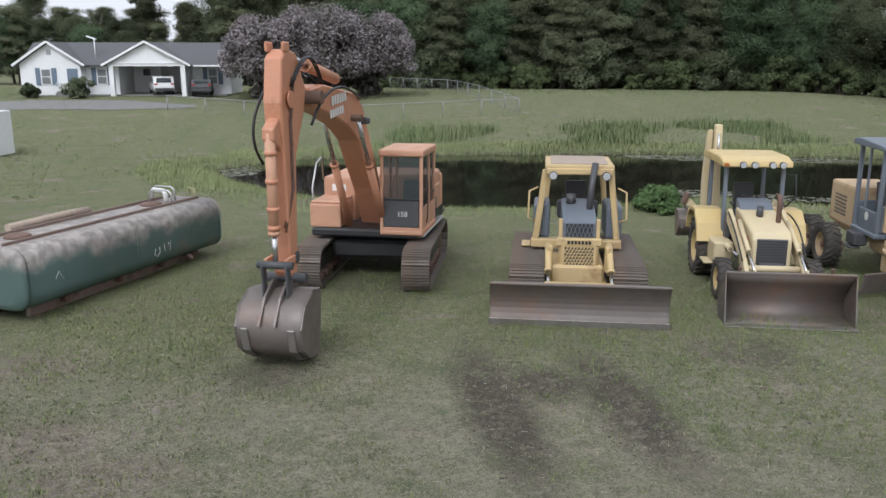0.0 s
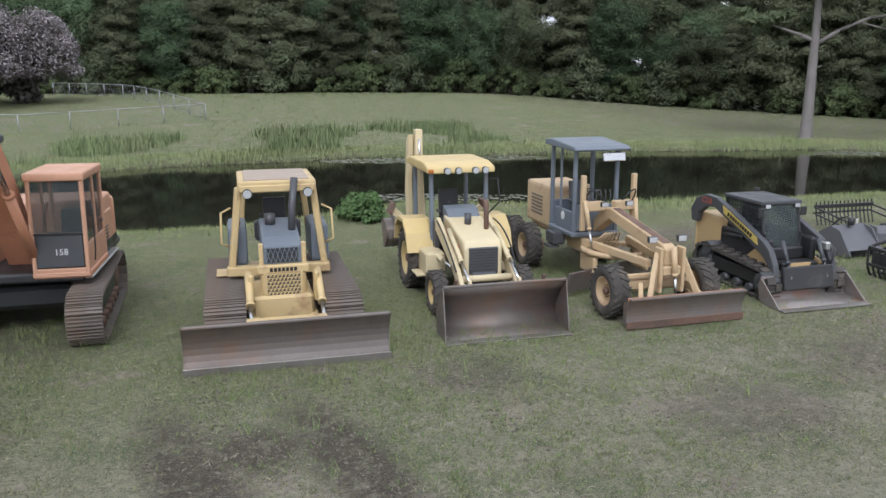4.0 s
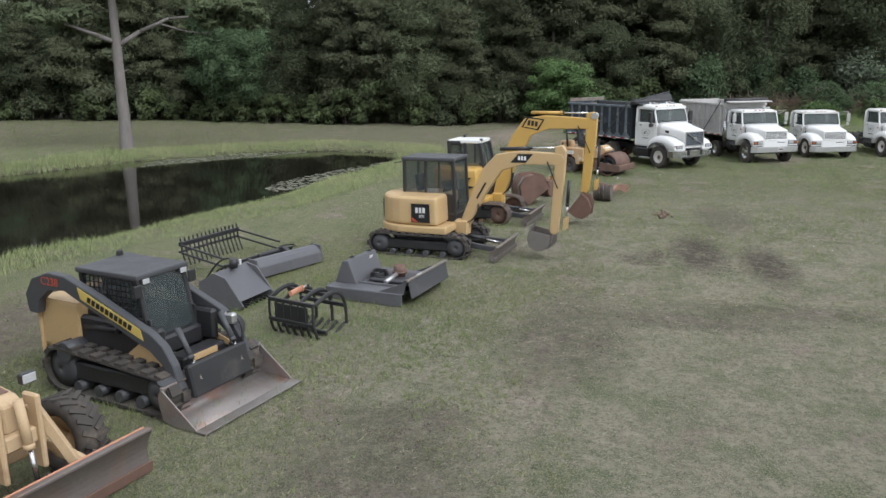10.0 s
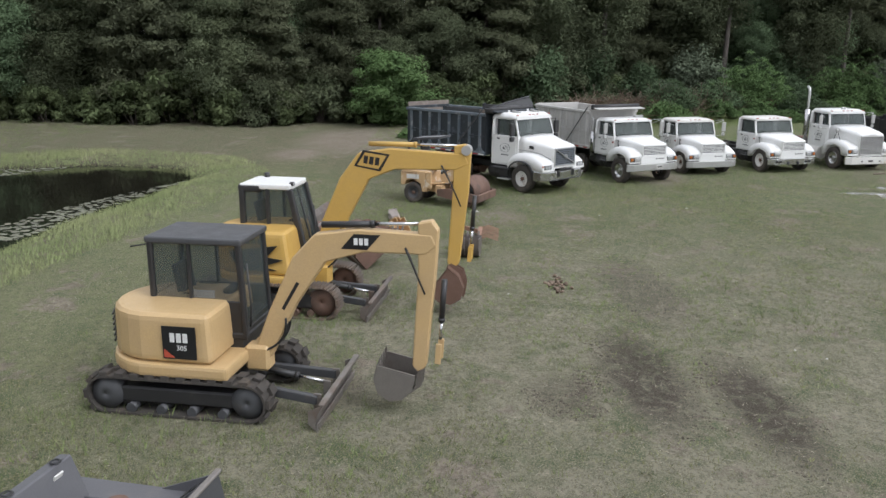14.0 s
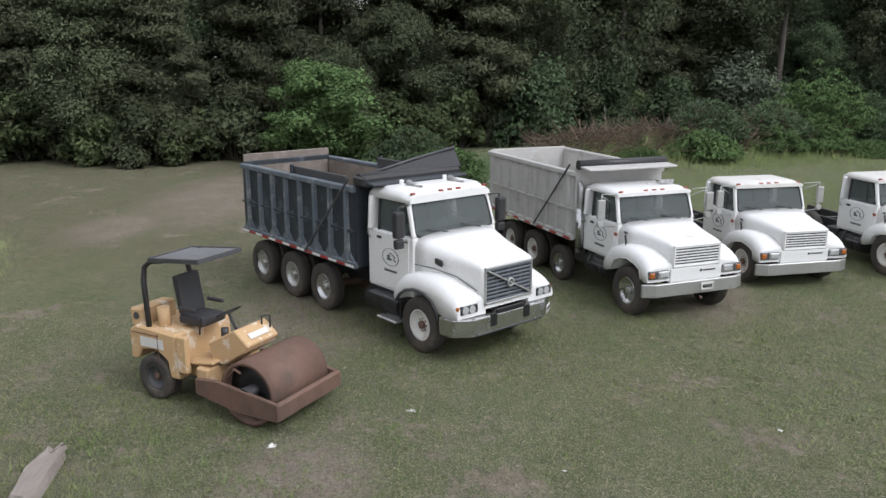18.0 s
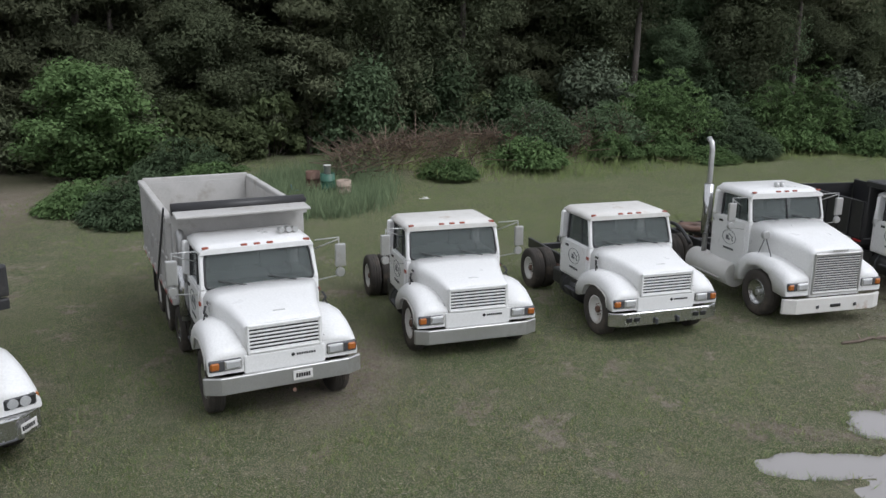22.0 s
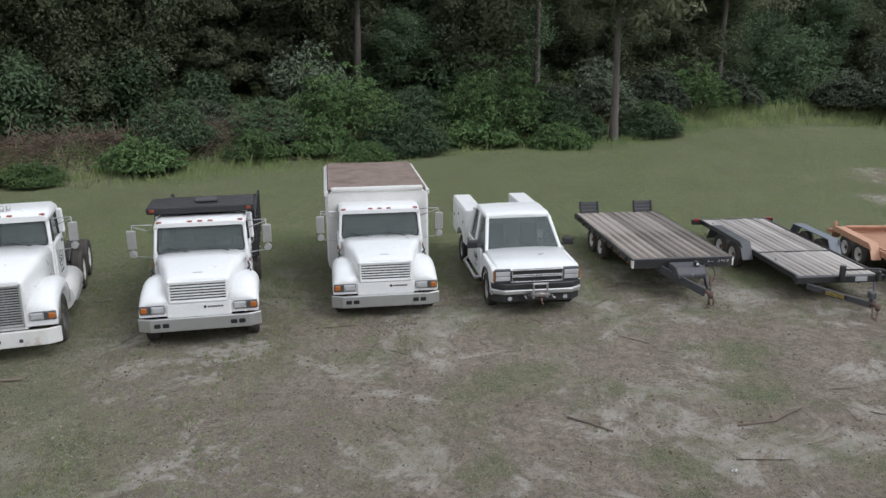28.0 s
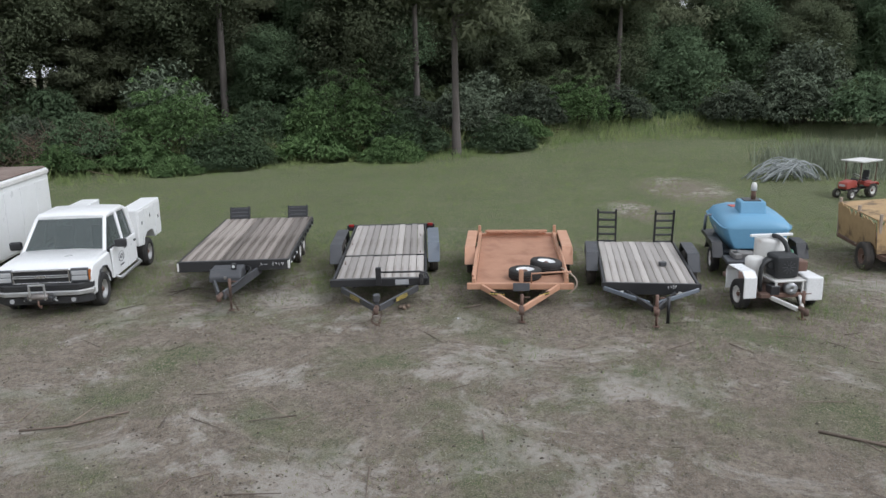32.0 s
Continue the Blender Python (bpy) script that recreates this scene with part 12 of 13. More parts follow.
def parked_car(name, label, m, paint, tall=1.68):
    r = thing(name, label, "car", m)
    prof = [(-2.3, 0.35), (-2.34, 0.8), (-2.25, 1.05), (-2.05, tall - 0.1), (-1.85, tall), (0.2, tall - 0.02), (1.0, 1.12), (2.1, 0.98), (2.32, 0.75), (2.3, 0.35)]
    part("body", prism(prof, -0.9, 0.9, r=0.09, seg=2), paint, r)
    part("rear_window", plate([(-2.26, -0.68, 1.12), (-2.26, 0.68, 1.12), (-2.09, 0.6, tall - 0.14), (-2.09, -0.6, tall - 0.14)], -0.02), "cab_glass", r)
    for s in (-1, 1):
        part("side_window", prism([(-1.95, 1.1), (-1.8, tall - 0.14), (0.15, tall - 0.14), (0.8, 1.12)], s * 0.905 - 0.01, s * 0.905 + 0.01, r=0.004), "cab_glass", r)
        part("tail_lamp", box((-2.3, s * 0.72, 0.98), (0.08, 0.3, 0.16), r=0.03), "tail_red", r)
        for x in (-1.4, 1.45):
            wheel(r, (x, s * 0.82, 0.35), 0.35, 0.22, s, "chrome", "rubber")
    part("bumper", box((-2.3, 0, 0.5), (0.14, 1.7, 0.26), r=0.06), "dark_grey", r)


hm = house()
parked_car("white_suv", "white sport utility car parked in the carport", hm @ pose(4.6, 1.9, 0.1, 0, 0, 112), "white_paint")
parked_car("dark_car", "dark grey car parked beside the carport", hm @ pose(8.6, 1.2, 0.05, 0, 0, 100), "dark_grey", 1.45)
whole("garden_shed", box((0, 0, 1.2), (3.0, 3.0, 2.4), r=0.04), "siding_white", "white garden shed corner on the lawn", "shed", pose(-19.5, 41.9, ground_z(-19.5, 41.9), 0, 0, -8))
bm = bmesh.new()
for i in range(41):
    x = -36 + i * 0.62
    y = 67.0 + 0.10 * x + 1.2 * math.sin(x * 0.2)
    wv = 3.0 if i < 30 else 3.0 - (i - 30) * 0.24
    for k in (-1, 0, 1):
        bm.verts.new((x, y + k * wv, ground_z(x, y + k * wv) + (0.05 if k == 0 else 0.03)))
bm.verts.ensure_lookup_table()
for i in range(40):
    for k in range(2):
        a = i * 3 + k
        bm.faces.new((bm.verts[a], bm.verts[a + 3], bm.verts[a + 4], bm.verts[a + 1]))
tagged(part("driveway", bm, "asphalt_grey", None), "pale grey gravel drive before the house", "road", kind="structure")


# ---- planted trees and fence ----
def crape_myrtle(h, seed):
    r = tree("broad", h, seed, "bark", "crape_leaf", "large flowering crape myrtle with mauve-grey blossom", 80, 0.2)
    rr = np.random.RandomState(seed + 5)
    a = rr.uniform(0, 6.283, 150)
    t = rr.uniform(-0.1, 1, 150)
    c = np.stack([np.cos(a) * 0.56 * h * np.sqrt(1 - np.clip(t, 0, 1) ** 2 * 0.8), np.sin(a) * 0.56 * h * np.sqrt(1 - np.clip(t, 0, 1) ** 2 * 0.8), h * (0.42 + 0.55 * t)], -1)
    v, f = leaf_clumps(c, np.full(150, h * 0.1), 85, 0.08, seed + 6, 0.9, 1.2)
    b = new("blossom", mesh_np("blossom", v, f, "blossom", LEAF_N[0]))
    b.parent = r
    v, f = leaf_clumps(c * np.array([0.9, 0.9, 0.97]), np.full(150, h * 0.13), 80, 0.11, seed + 7, 0.9, 1.2)
    b = new("outer_leaf", mesh_np("outer_leaf", v, f, "crape_leaf", LEAF_N[0]))
    b.parent = r
    for k in range(4):
        an = k * 1.6 + seed
        part("stem", tube((0.15 * math.cos(an), 0.15 * math.sin(an), -0.1), (1.3 * math.cos(an), 1.3 * math.sin(an), h * 0.4), 0.1, 0.05, 7), "bark", r)
    return r


for k, (x, y, h) in enumerate(((-5.2, 70.5, 7.4), (-1.0, 71.5, 8.3), (3.4, 74.0, 7.9))):
    crape_myrtle(h, 61 + k).matrix_world = pose(x, y, ground_z(x, y) - 0.3, 0, 0, 70 * k)


def fence_run(pts):
    r = thing("chain_link_fence", "low galvanised chain-link fence", "fence")
    for (x0, y0), (x1, y1) in zip(pts, pts[1:]):
        L = math.hypot(x1 - x0, y1 - y0)
        n = max(1, round(L / 3.0))
        bm = bmesh.new()
        for i in range(n):
            a, b = i / n, (i + 1) / n
            pa, pb = (x0 + (x1 - x0) * a, y0 + (y1 - y0) * a), (x0 + (x1 - x0) * b, y0 + (y1 - y0) * b)
            za, zb = ground_z(*pa), ground_z(*pb)
            part("post", tube((*pa, za - 0.1), (*pa, za + 1.22), 0.035, seg=8), "galvanised", r)
            part("top_rail", tube((*pa, za + 1.2), (*pb, zb + 1.2), 0.028, seg=6), "galvanised", r)
            for k in range(14):
                for d in (0, 1):
                    f0, f1 = k / 14, min((k + 4) / 14, 1) if d else max((k - 4) / 14, 0)
                    p0 = (pa[0] + (pb[0] - pa[0]) * f0, pa[1] + (pb[1] - pa[1]) * f0, za + (zb - za) * f0 + 0.04)
                    p1 = (pa[0] + (pb[0] - pa[0]) * f1, pa[1] + (pb[1] - pa[1]) * f1, za + (zb - za) * f1 + 1.18)
                    tube(p0, p1, 0.004, seg=3, bm=bm, cap=False)
        part("mesh", bm, "galvanised", r)
    part("post", tube((*pts[-1], ground_z(*pts[-1]) - 0.1), (*pts[-1], ground_z(*pts[-1]) + 1.25), 0.045, seg=8), "galvanised", r)


fence_run([(-13.0, 62.5), (-6.7, 59.5), (2.3, 57.0), (15.0, 59.0), (12.0, 78.0), (7.0, 90.0)])


# ---- bushes and brush ----
def shrub(h, w, seed, leaf, label, x, y, size=0.11, n_c=30, per=70):
    b = bush(h, w, seed, leaf, label, size, n_c, per)
    b.matrix_world = pose(x, y, ground_z(x, y) - 0.08, 0, 0, seed * 37)
    return b


shrub(1.0, 1.7, 71, "leaf_bright", "bright green bush on the pond bank", 10.8, 20.7, 0.07, 26, 190)
for k, (x, y) in enumerate(((-26.2, 71.5), (-22.0, 71.2))):
    shrub(1.9 if k else 1.3, 3.0 if k else 2.2, 81 + k, "leaf_dark", "dark clipped bush before the house", x, y, 0.1, 24, 140)


def layered_bush(h, w, seed, leaf, label):
    """A broad shrub of arching stems with flat sprays of leaflets."""
    r = np.random.RandomState(seed)
    root = thing("bush", label, "bush")
    bm = bmesh.new()
    cs, us = [], []
    for i in range(150):
        a, q = r.uniform(0, 6.283), math.sqrt(r.uniform(0, 1))
        top = h * (1 - 0.72 * q * q) * r.uniform(0.5, 1.0) * (1.25 if i % 9 == 0 else 1.0)
        for lev in (1.0, 0.72, 0.42):
            cs.append((math.cos(a) * q * w / 2, math.sin(a) * q * w / 2, max(0.25, top * lev)))
            us.append(a)
        if i % 5 == 0:
            tube((math.cos(a) * q * w * 0.3, math.sin(a) * q * w * 0.3, -0.1), cs[-3], 0.025, 0.008, 5, bm, False)
    part("branch", bm, "bark_dark", root)
    cs = np.array(cs)
    k = 34
    c = np.repeat(cs, k, 0)
    a = r.uniform(0, 6.283, len(c))
    rad = r.uniform(0.02, 0.42, len(c))
    c = c + np.stack([np.cos(a) * rad, np.sin(a) * rad, 0.1 - rad * 0.55 + r.normal(0, 0.03, len(c))], -1)
    u = np.stack([np.cos(a), np.sin(a), r.uniform(-0.9, 0.1, len(c))], -1) * 0.12
    s = np.stack([-np.sin(a), np.cos(a), r.normal(0, 0.3, len(c))], -1) * 0.042
    v = np.stack([c - u * 0.6, c - s, c + u, c + s], 1).reshape(-1, 3)
    # leaflets shade as if they faced up, which lightens the crown
    crown = new("crown", mesh_np("crown", v, np.arange(len(v)).reshape(-1, 4), leaf, np.repeat(UP(c), 4, 0)))
    crown.parent = root
    return root


BANK = [layered_bush(3.6, 7.0, 91, "leaf_bright", "broad leafy green shrub on the brush bank"), layered_bush(2.4, 5.0, 92, "leaf_mid", "leafy green shrub on the brush bank"),
        layered_bush(1.5, 4.0, 93, "leaf_bright", "low leafy shrub on the brush bank"), layered_bush(2.8, 4.5, 94, "leaf_grey", "grey-green weedy shrub on the brush bank")]
for i, x, y, s in ((0, 81.5, -21.5, 1.0), (2, 78.5, -20.5, 1.0), (1, 79.5, -25.0, 1.0), (0, 84.5, -31.0, 1.05), (2, 81.8, -29.5, 1.1), (1, 83.5, -34.6, 1.0), (2, 80.8, -34.0, 0.9), (3, 87.0, -38.0, 1.0), (1, 85.0, -40.2, 0.9), (3, 91.5, -43.0, 1.0),
                (0, 94.0, -46.5, 0.95), (3, 95.0, -50.0, 1.0), (1, 96.5, -54.0, 0.9), (3, 93.0, -57.5, 1.0), (3, 90.0, -60.5, 1.2), (1, 88.0, -64.0, 1.2), (2, 74.0, -12.6, 1.0), (1, 76.3, -13.4, 0.9), (2, 71.0, -8.6, 0.7), (1, 79.0, -17.6, 0.95), (2, 76.8, -17.4, 0.8),
                (1, 84.5, -26.0, 1.1), (3, 88.5, -35.0, 1.2), (2, 88.5, -42.0, 0.9), (2, 77.0, -23.0, 0.7), (3, 80.0, -14.0, 1.0), (1, 77.5, -9.0, 0.9)):
    stand(BANK[i], x, y, s, "shrubs on the brush bank")
for i, x, y, s in ((1, 62.0, 2.2, 0.75), (2, 66.0, 0.8, 1.0), (1, 69.0, 2.6, 0.9), (2, 63.5, 4.6, 0.8)):
    stand(BANK[i], x, y, s, "bushes behind the tipper trucks")
big = tree("broad", 7.0, 97, "bark_dark", "leaf_bright", "bright green broadleaf tree behind the black tipper", 230, 0.08)
big.matrix_world = pose(71.6, 7.4, ground_z(71.6, 7.4) - 0.55, 0, 0, 30)
big.scale = (1.2, 1.2, 0.95)
for k, (x, y, h, w) in enumerate(((85.0, -8.5, 5.5, 5.5), (88.5, -19.0, 5.6, 6.0), (84.5, -13.0, 4.0, 4.5), (92.5, -29.0, 5.0, 5.0), (97.0, -40.0, 4.5, 5.0), (80.5, -4.0, 5.0, 5.0), (98.0, -56.0, 6.5, 7.5), (94.0, -63.0, 6.0, 7.0))):
    shrub(h, w, 101 + k, "leaf_grey" if k % 3 == 1 else "leaf_mid", "tall round shrub before the wood", x, y, 0.13, 44, 150)


for k, (x, y, h, bare) in enumerate(((82.5, -37.6, 17, 0.42), (95.0, -35.2, 20, 0.5), (99.0, -50.5, 19, 0.5), (91.0, -22.0, 21, 0.5), (84.0, 0.5, 20, 0.45), (78.5, 10.5, 21, 0.45), (86.0, -10.0, 20, 0.5))):
    p = tree("pine", h, 131 + k, "bark", "leaf_pine", "tall pine with a long bare trunk before the wood", 170, 0.115, 0.85, bare, 1.4, False)
    p.matrix_world = pose(x, y, ground_z(x, y) - 0.1, 0, 0, 50 * k)


def sticks(x, y, z, lo, hi, rad, seed, steep=0.12):
    """Loose twigs: thin three-sided rods lying about."""
    r = np.random.RandomState(seed)
    k = len(x)
    a, L, e = r.uniform(0, 6.283, k), r.uniform(lo, hi, k) ** 1.0, r.normal(0, steep, k)
    d = np.stack([np.cos(a) * np.cos(e), np.sin(a) * np.cos(e), np.sin(np.abs(e))], -1)
    s = np.stack([-np.sin(a), np.cos(a), 0 * a], -1)
    u = np.cross(d, s)
    w = (rad * r.uniform(0.5, 1.5, k))[:, None]
    c = np.stack([x, y, z], -1)
    v = []
    for end in (0, 1):
        for t in (0.5, 2.6, 4.7):
            v.append(c + d * (L * end)[:, None] + (s * math.cos(t) + u * math.sin(t)) * w * (1 - 0.45 * end))
    v = np.stack(v, 1).reshape(-1, 3)
    b = np.arange(k)[:, None] * 6
    f = np.concatenate([b + np.array([[0, 1, 4, 3]]), b + np.array([[1, 2, 5, 4]]), b + np.array([[2, 0, 3, 5]])])
    return v, f


def strew(name, x, y, lift, lo, hi, rad, seed, material, label, steep=0.12):
    v, f = sticks(x, y, land(x, y) + lift, lo, hi, rad, seed, steep)
    return tagged(new(name, mesh_np(name, v, f, material)), label, "debris", kind="stuff")


mk("twig", (0.24, 0.19, 0.15), (0.15, 0.115, 0.09), rough=0.9, isl=0.5, bump=0.0)
mk("straw", (0.42, 0.38, 0.30), (0.33, 0.29, 0.22), rough=0.9, isl=0.4, bump=0.0)
x_, y_ = scatter(9000, 37, 60, -52, -14, 301)
keep = wave(x_, y_, 0.5, 31) > -0.35
strew("twig_litter", x_[keep], y_[keep], 0.006, 0.03, 0.22, 0.0045, 302, "twig", "small twigs and bark strewn on bare soil")
x_, y_ = scatter(260, 38, 57, -50, -14, 303)
strew("fallen_twigs", x_, y_, 0.012, 0.25, 0.9, 0.009, 304, "twig", "longer fallen twigs on the yard", 0.05)
x_, y_ = scatter(26000, 37, 60, -52, -14, 305)
strew("dry_straw", x_, y_, 0.004, 0.03, 0.12, 0.0025, 306, "straw", "dry grass straw on the yard soil", 0.25)
x_, y_ = scatter(30000, -8, 46, -8, 12, 307)
strew("mown_straw", x_, y_, 0.02, 0.03, 0.1, 0.0028, 308, "straw", "dry mown straw in the lawn", 0.3)
# the pile of brown branches on the bank
t_ = np.random.RandomState(311).uniform(-20, -3.5, 2600)
x_ = bank_x(t_) + np.random.RandomState(312).normal(-0.6, 1.1, 2600)
strew("brush_pile", x_, t_, np.random.RandomState(313).uniform(0.0, 0.75, 2600), 0.3, 1.8, 0.02, 314, "debris", "heap of dead brown branches on the bank", 0.45)
t_ = np.random.RandomState(315).uniform(-45, -20, 900)
x_ = bank_x(t_) + np.random.RandomState(316).normal(-1.2, 1.4, 900)
strew("brush_pile", x_, t_, np.random.RandomState(317).uniform(0.0, 0.4, 900), 0.3, 1.4, 0.018, 318, "debris", "dead branches in the bank's undergrowth", 0.4)


def branch(pts, rad, label="dead fallen branch lying on the soil"):
    p3 = [(x, y, ground_z(x, y) + rad + 0.01 * (i % 2)) for i, (x, y) in enumerate(pts)]
    bm = bent(p3, rad, 6)
    for i in range(1, len(p3) - 1):
        q = Vector(p3[i])
        dv = (Vector(p3[i + 1]) - q) * 0.9
        tube(q, q + Vector((dv.x - dv.y * (0.8 if i % 2 else -0.8), dv.y + dv.x * (0.8 if i % 2 else -0.8), 0.03)), rad * 0.6, rad * 0.25, 5, bm)
    whole("branch", bm, "twig", label, "branch", None, "fallen branches")


branch([(49.74, -15.95), (49.85, -16.4), (50.05, -16.7), (50.09, -17.2)], 0.03)
branch([(47.75, -27.18), (47.5, -27.5), (47.21, -27.82)], 0.018)
branch([(47.24, -29.93), (47.35, -30.6), (47.7, -31.1), (47.85, -31.36)], 0.018)
branch([(46.6, -41.8), (46.2, -42.4), (45.9, -42.9)], 0.022)
branch([(53.0, -36.9), (53.2, -37.3)], 0.02)

# longer grass left standing round wheels and tracks
cx_ = [(0.6, 12.5), (5.0, 9.5), (8.5, 9.5), (12.6, 11.5), (15.0, 9.6), (25.6, 6.8), (30.3, 6.6), (46.6, 0.4), (49.5, -3.4), (52.0, -7.6), (53.0, -11.6), (54.2, -15.2), (55.0, -20.0), (56.0, -24.0), (55.8, -27.5),
       (57.0, -31.6), (56.5, -35.0), (55.6, -38.4), (54.4, -41.2), (55.5, -44.3), (52.4, -43.6), (-5.5, 14.0), (18.5, 7.5), (21.0, 8.0), (40.5, 4.0)]
rr = np.random.RandomState(330)
pts = np.array([(cx + rr.normal(0, 1.9), cy + rr.normal(0, 1.5)) for cx, cy in cx_ for k in range(420)])
sow("standing_grass", pts[:, 0], pts[:, 1], rr.uniform(0.06, 0.24, len(pts)), 0.006, 6, 331, "grass_lush", "longer grass standing round wheels and tracks", 0.4)

# reeds on the far bank, weeds round the pipes
x_, y_ = scatter(9000, 1, 34, 42, 52, 321)
keep = (wave(x_, y_, 0.6, 33) > 0.1) & (pond_depth(x_, y_) < -1.5)
sow("reeds", x_[keep], y_[keep], rs.uniform(0.3, 0.8, keep.sum()), 0.01, 5, 322, "grass_tall", "tall reeds and weeds on the far bank", 0.25)
x_, y_ = scatter(4200, 66, 84, -66, -50, 323)
keep = ((x_ - 74) / 5.5) ** 2 + ((y_ + 56.5) / 4.6) ** 2 < rs.uniform(0.2, 1.0, len(x_))
wx_, wy_ = x_[keep], y_[keep]


# ---- drums, pipes, litter ----
def drum(x, y, mat, label, h=0.88):
    R = 0.29
    r = thing("drum", label, "barrel", pose(x, y, ground_z(x, y) - 0.02, 2, 1, 30 * x), "drums by the brush bank")
    part("shell", lathe([(R, 0), (R, h * 0.33), (R + 0.015, h * 0.345), (R, h * 0.36), (R, h * 0.66), (R + 0.015, h * 0.675), (R, h * 0.69), (R, h), (R - 0.02, h), (R - 0.02, h - 0.03), (0.001, h - 0.03), (0.001, 0)], 26, axis="z"), mat, r)
    part("bung", lathe([(0.035, h - 0.03), (0.035, h - 0.005), (0.001, h - 0.005), (0.001, h - 0.03)], 10, axis="z", at=(0.17, 0.03, 0)), "rusty_steel", r)
    return r


drum(67.4, -3.05, "rusty_steel", "rusty brown steel drum in the grass")
dg = drum(67.0, -3.7, "drum_green", "green steel drum in the grass")
drum(66.5, -4.4, "wood_old", "pale weathered drum in the grass", 0.7)
bk = thing("bucket", "white plastic bucket standing on a green drum", "bucket", dg.matrix_world @ pose(0, 0, 0.86))
part("pail", lathe([(0.13, 0), (0.15, 0.36), (0.16, 0.36), (0.16, 0.34), (0.155, 0.34), (0.12, 0.01), (0.001, 0.01), (0.001, 0)], 20, axis="z"), "litter_white", bk)
part("handle", bent(arc((0, -0.155, 0.33), (0.16, 0, 0.2), (0, 0.155, 0.33), 8), 0.005, 5), "galvanised", bk)


def crumpled(name, x, y, w, h, mat, label, category, seed):
    rr = np.random.RandomState(seed)
    bm = bmesh.new()
    n = 9
    g = [[bm.verts.new(((i / n - 0.5) * w * (0.6 + 0.5 * math.sin(j * 0.9 + seed)) + rr.normal(0, w * 0.03), (j / n - 0.5) * w * 0.7 * (0.7 + 0.4 * math.cos(i * 0.8 + seed)) + rr.normal(0, w * 0.03), 0.012 + h * abs(rr.normal(0, 0.5)) * math.sin(math.pi * i / n) * math.sin(math.pi * j / n))) for j in range(n + 1)] for i in range(n + 1)]
    for i in range(n):
        for j in range(n):
            bm.faces.new((g[i][j], g[i + 1][j], g[i + 1][j + 1], g[i][j + 1]))
    whole(name, bm, mat, label, category, pose(x, y, ground_z(x, y), 0, 0, seed * 50))


crumpled("tarp", 67.3, -2.2, 0.7, 0.3, "blue_paint", "crumpled blue tarpaulin lying in the grass", "tarp", 3)
for k, (x, y, w) in enumerate(((41.74, 0.2, 0.15), (40.48, 2.07, 0.16), (41.4, -5.3, 0.13), (40.0, -2.0, 0.08), (27.4, -3.9, 0.07), (27.8, -3.5, 0.06), (52.3, -36.75, 0.14), (66.0, -7.6, 0.4), (83.5, -40.0, 0.6), (45.9, -29.3, 0.16), (47.4, -43.5, 0.12), (31.0, 1.6, 0.08), (55.0, -15.0, 0.12))):
    crumpled("litter", x, y, w, 0.25 * w, "litter_white", "scrap of white litter lying on the ground", "litter", 20 + k)
bm = prism([(-0.7, -0.12), (-0.5, -0.16), (0.1, -0.14), (0.55, -0.1), (0.75, -0.02), (0.5, 0.03), (0.62, 0.12), (0.1, 0.16), (-0.6, 0.12)], 0.0, 0.15, r=0.02, axis="z", seg=2)
rot = random.Random(4)
for v in bm.verts:
    v.co += Vector((rot.uniform(-0.08, 0.08), rot.uniform(-0.03, 0.03), rot.uniform(-0.02, 0.02)))
whole("old_timber", bm, "timber_grey", "weathered grey split timber lying in the grass", "timber", pose(39.35, 4.8, 0.0, 0, 0, 8) @ Matrix.Scale(1.1, 4))
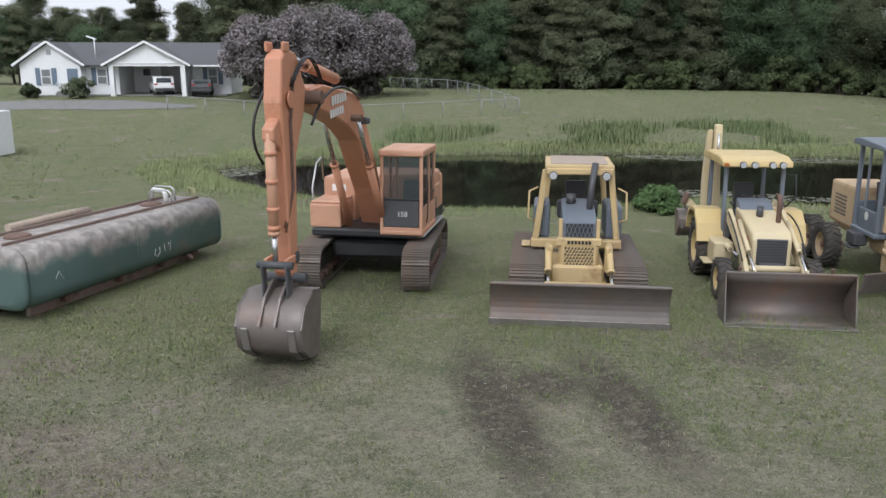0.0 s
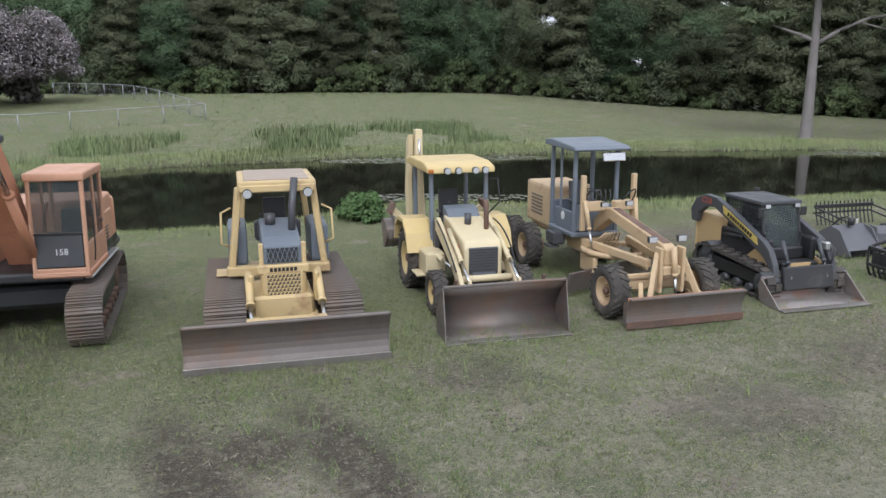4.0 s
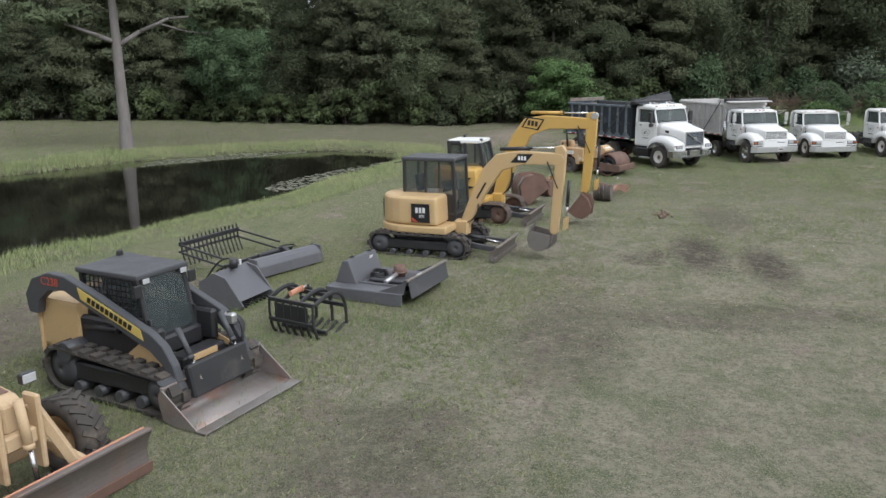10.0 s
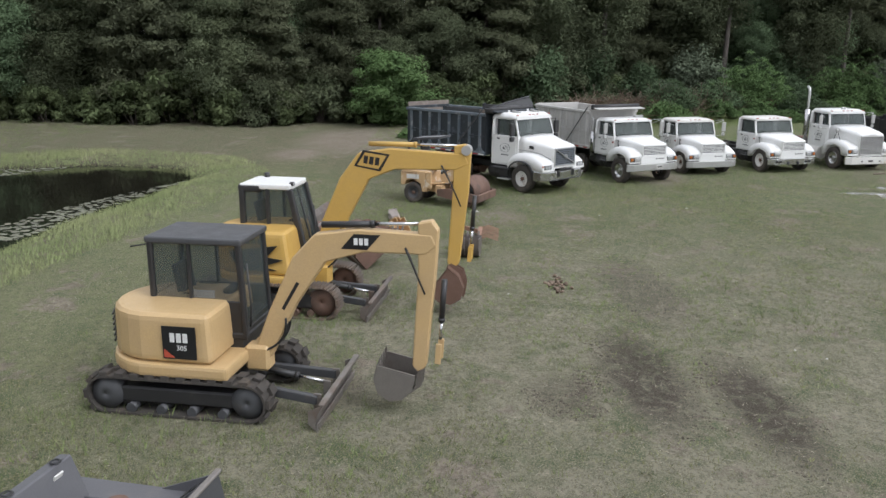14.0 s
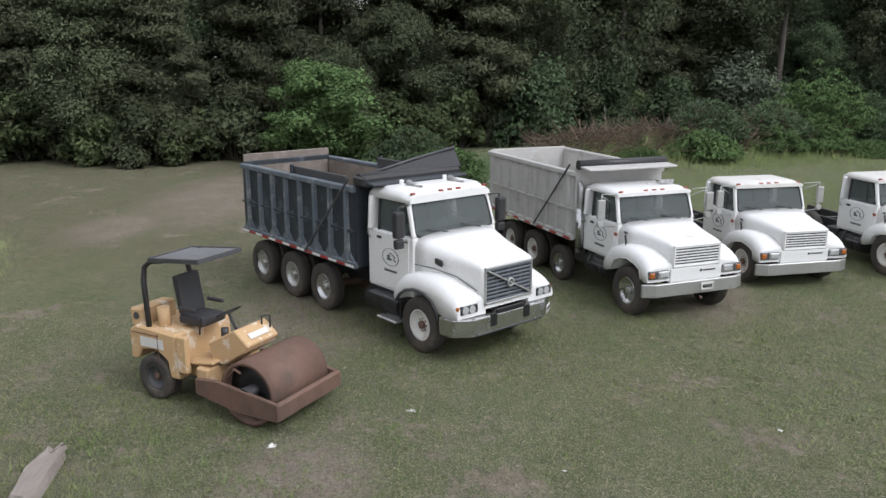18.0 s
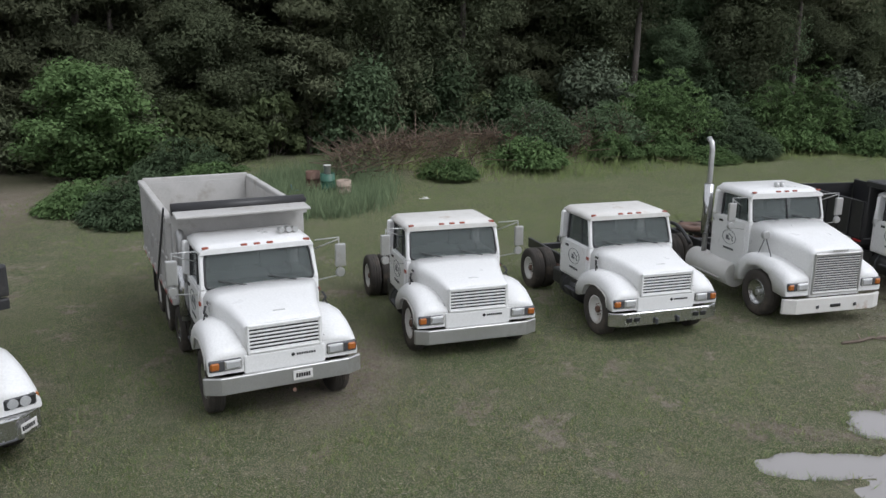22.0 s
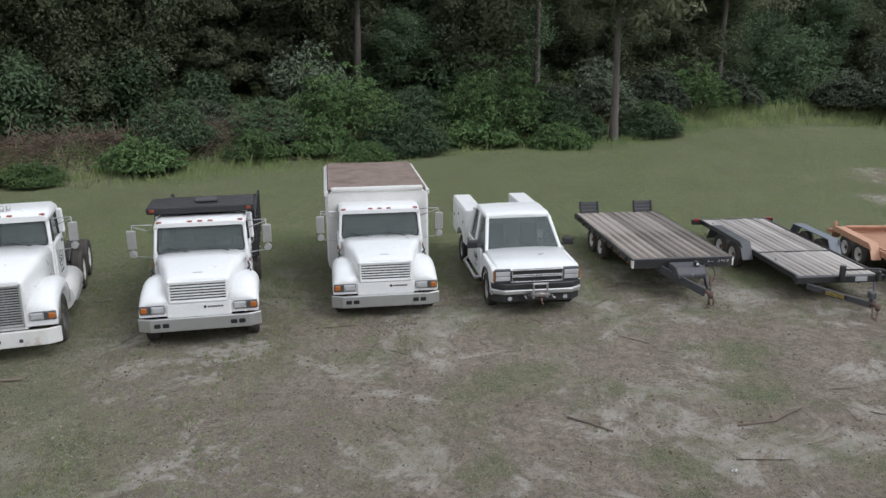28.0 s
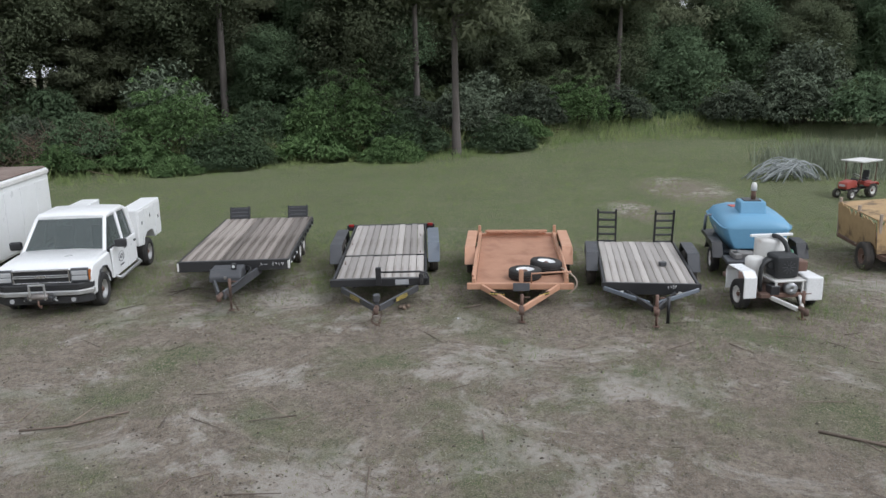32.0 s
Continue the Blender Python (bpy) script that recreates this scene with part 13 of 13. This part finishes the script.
for x, y, w, n in ((31.72, 0.43, 0.28, 26), (53.2, -35.6, 0.12, 9)):
    rr = np.random.RandomState(n)
    c = np.stack([x + rr.normal(0, w, n), y + rr.normal(0, w * 0.6, n)], -1)
    bm = bmesh.new()
    for (a, b) in c:
        box((a - x, b - y, 0.03 + 0.02 * rr.rand()), (0.1, 0.08, 0.06), tuple(rr.uniform(-40, 40, 3)), r=0.02, bm=bm)
    tagged(part("clods", bm, "debris", None), "heap of dark clods of earth", "soil", kind="stuff").matrix_world = pose(x, y, ground_z(x, y))


def pipe_pile():
    r = thing("pipe_pile", "tangled heap of grey plastic pipes in tall weeds", "pipes", pose(70.6, -51.6, 0, 0, 0, 0))
    rr = random.Random(12)
    for i in range(44):
        a = radians(rr.uniform(55, 125))
        L, hgt = rr.uniform(1.0, 2.0), rr.uniform(0.7, 1.7)
        d = Vector((math.cos(a), math.sin(a), 0)) * L
        o = Vector((rr.uniform(-0.7, 0.9), rr.uniform(-0.8, 0.6), 0.04))
        part("pipe", bent(arc(o - d * 0.55, o + Vector((rr.uniform(-0.3, 0.3), rr.uniform(-0.5, 0.3), hgt)), o + d * 0.75, 10), rr.uniform(0.016, 0.032), 6), "pipe_grey", r)


pipe_pile()
sow("tall_weeds", wx_, wy_, rs.uniform(0.4, 1.4, len(wx_)), 0.009, 7, 324, "weed_pale", "tall pale weeds round the pipe pile", 0.35)
post = whole("post", tube((0, 0, -0.2), (0.05, 0, 2.0), 0.06, seg=8), "wood_old", "pale wooden post on the brush bank", "post", pose(86.0, -25.7, ground_z(86.0, -25.7)))


# ---- scum and lily pads along the water's edge ----
rr = np.random.RandomState(401)
x_, y_ = rr.uniform(-8, 54, 60000), rr.uniform(12, 42, 60000)
d_ = pond_depth(x_, y_)
keep = (d_ > 0.2) & (d_ < 2.6) & (wave(x_, y_, 0.55, 41) > 0.3 + 0.12 * d_)
x_, y_ = x_[keep][:5000], y_[keep][:5000]
k = len(x_)
a = rr.uniform(0, 6.283, k)[:, None] + np.linspace(0, 6.283, 7)[None, :-1]
R = rr.uniform(0.03, 0.13, k)[:, None] * rr.uniform(0.8, 1.2, (k, 6))
v = np.stack([x_[:, None] + R * np.cos(a), y_[:, None] + R * np.sin(a), np.repeat((WATER + 0.006 + rr.uniform(0, 0.006, k))[:, None], 6, 1)], -1).reshape(-1, 3)
tagged(new("water_scum", mesh_np("water_scum", v, np.arange(len(v)).reshape(-1, 6), "pad_scum")), "floating scum and small lily pads at the pond's edge", "water plants", kind="stuff")
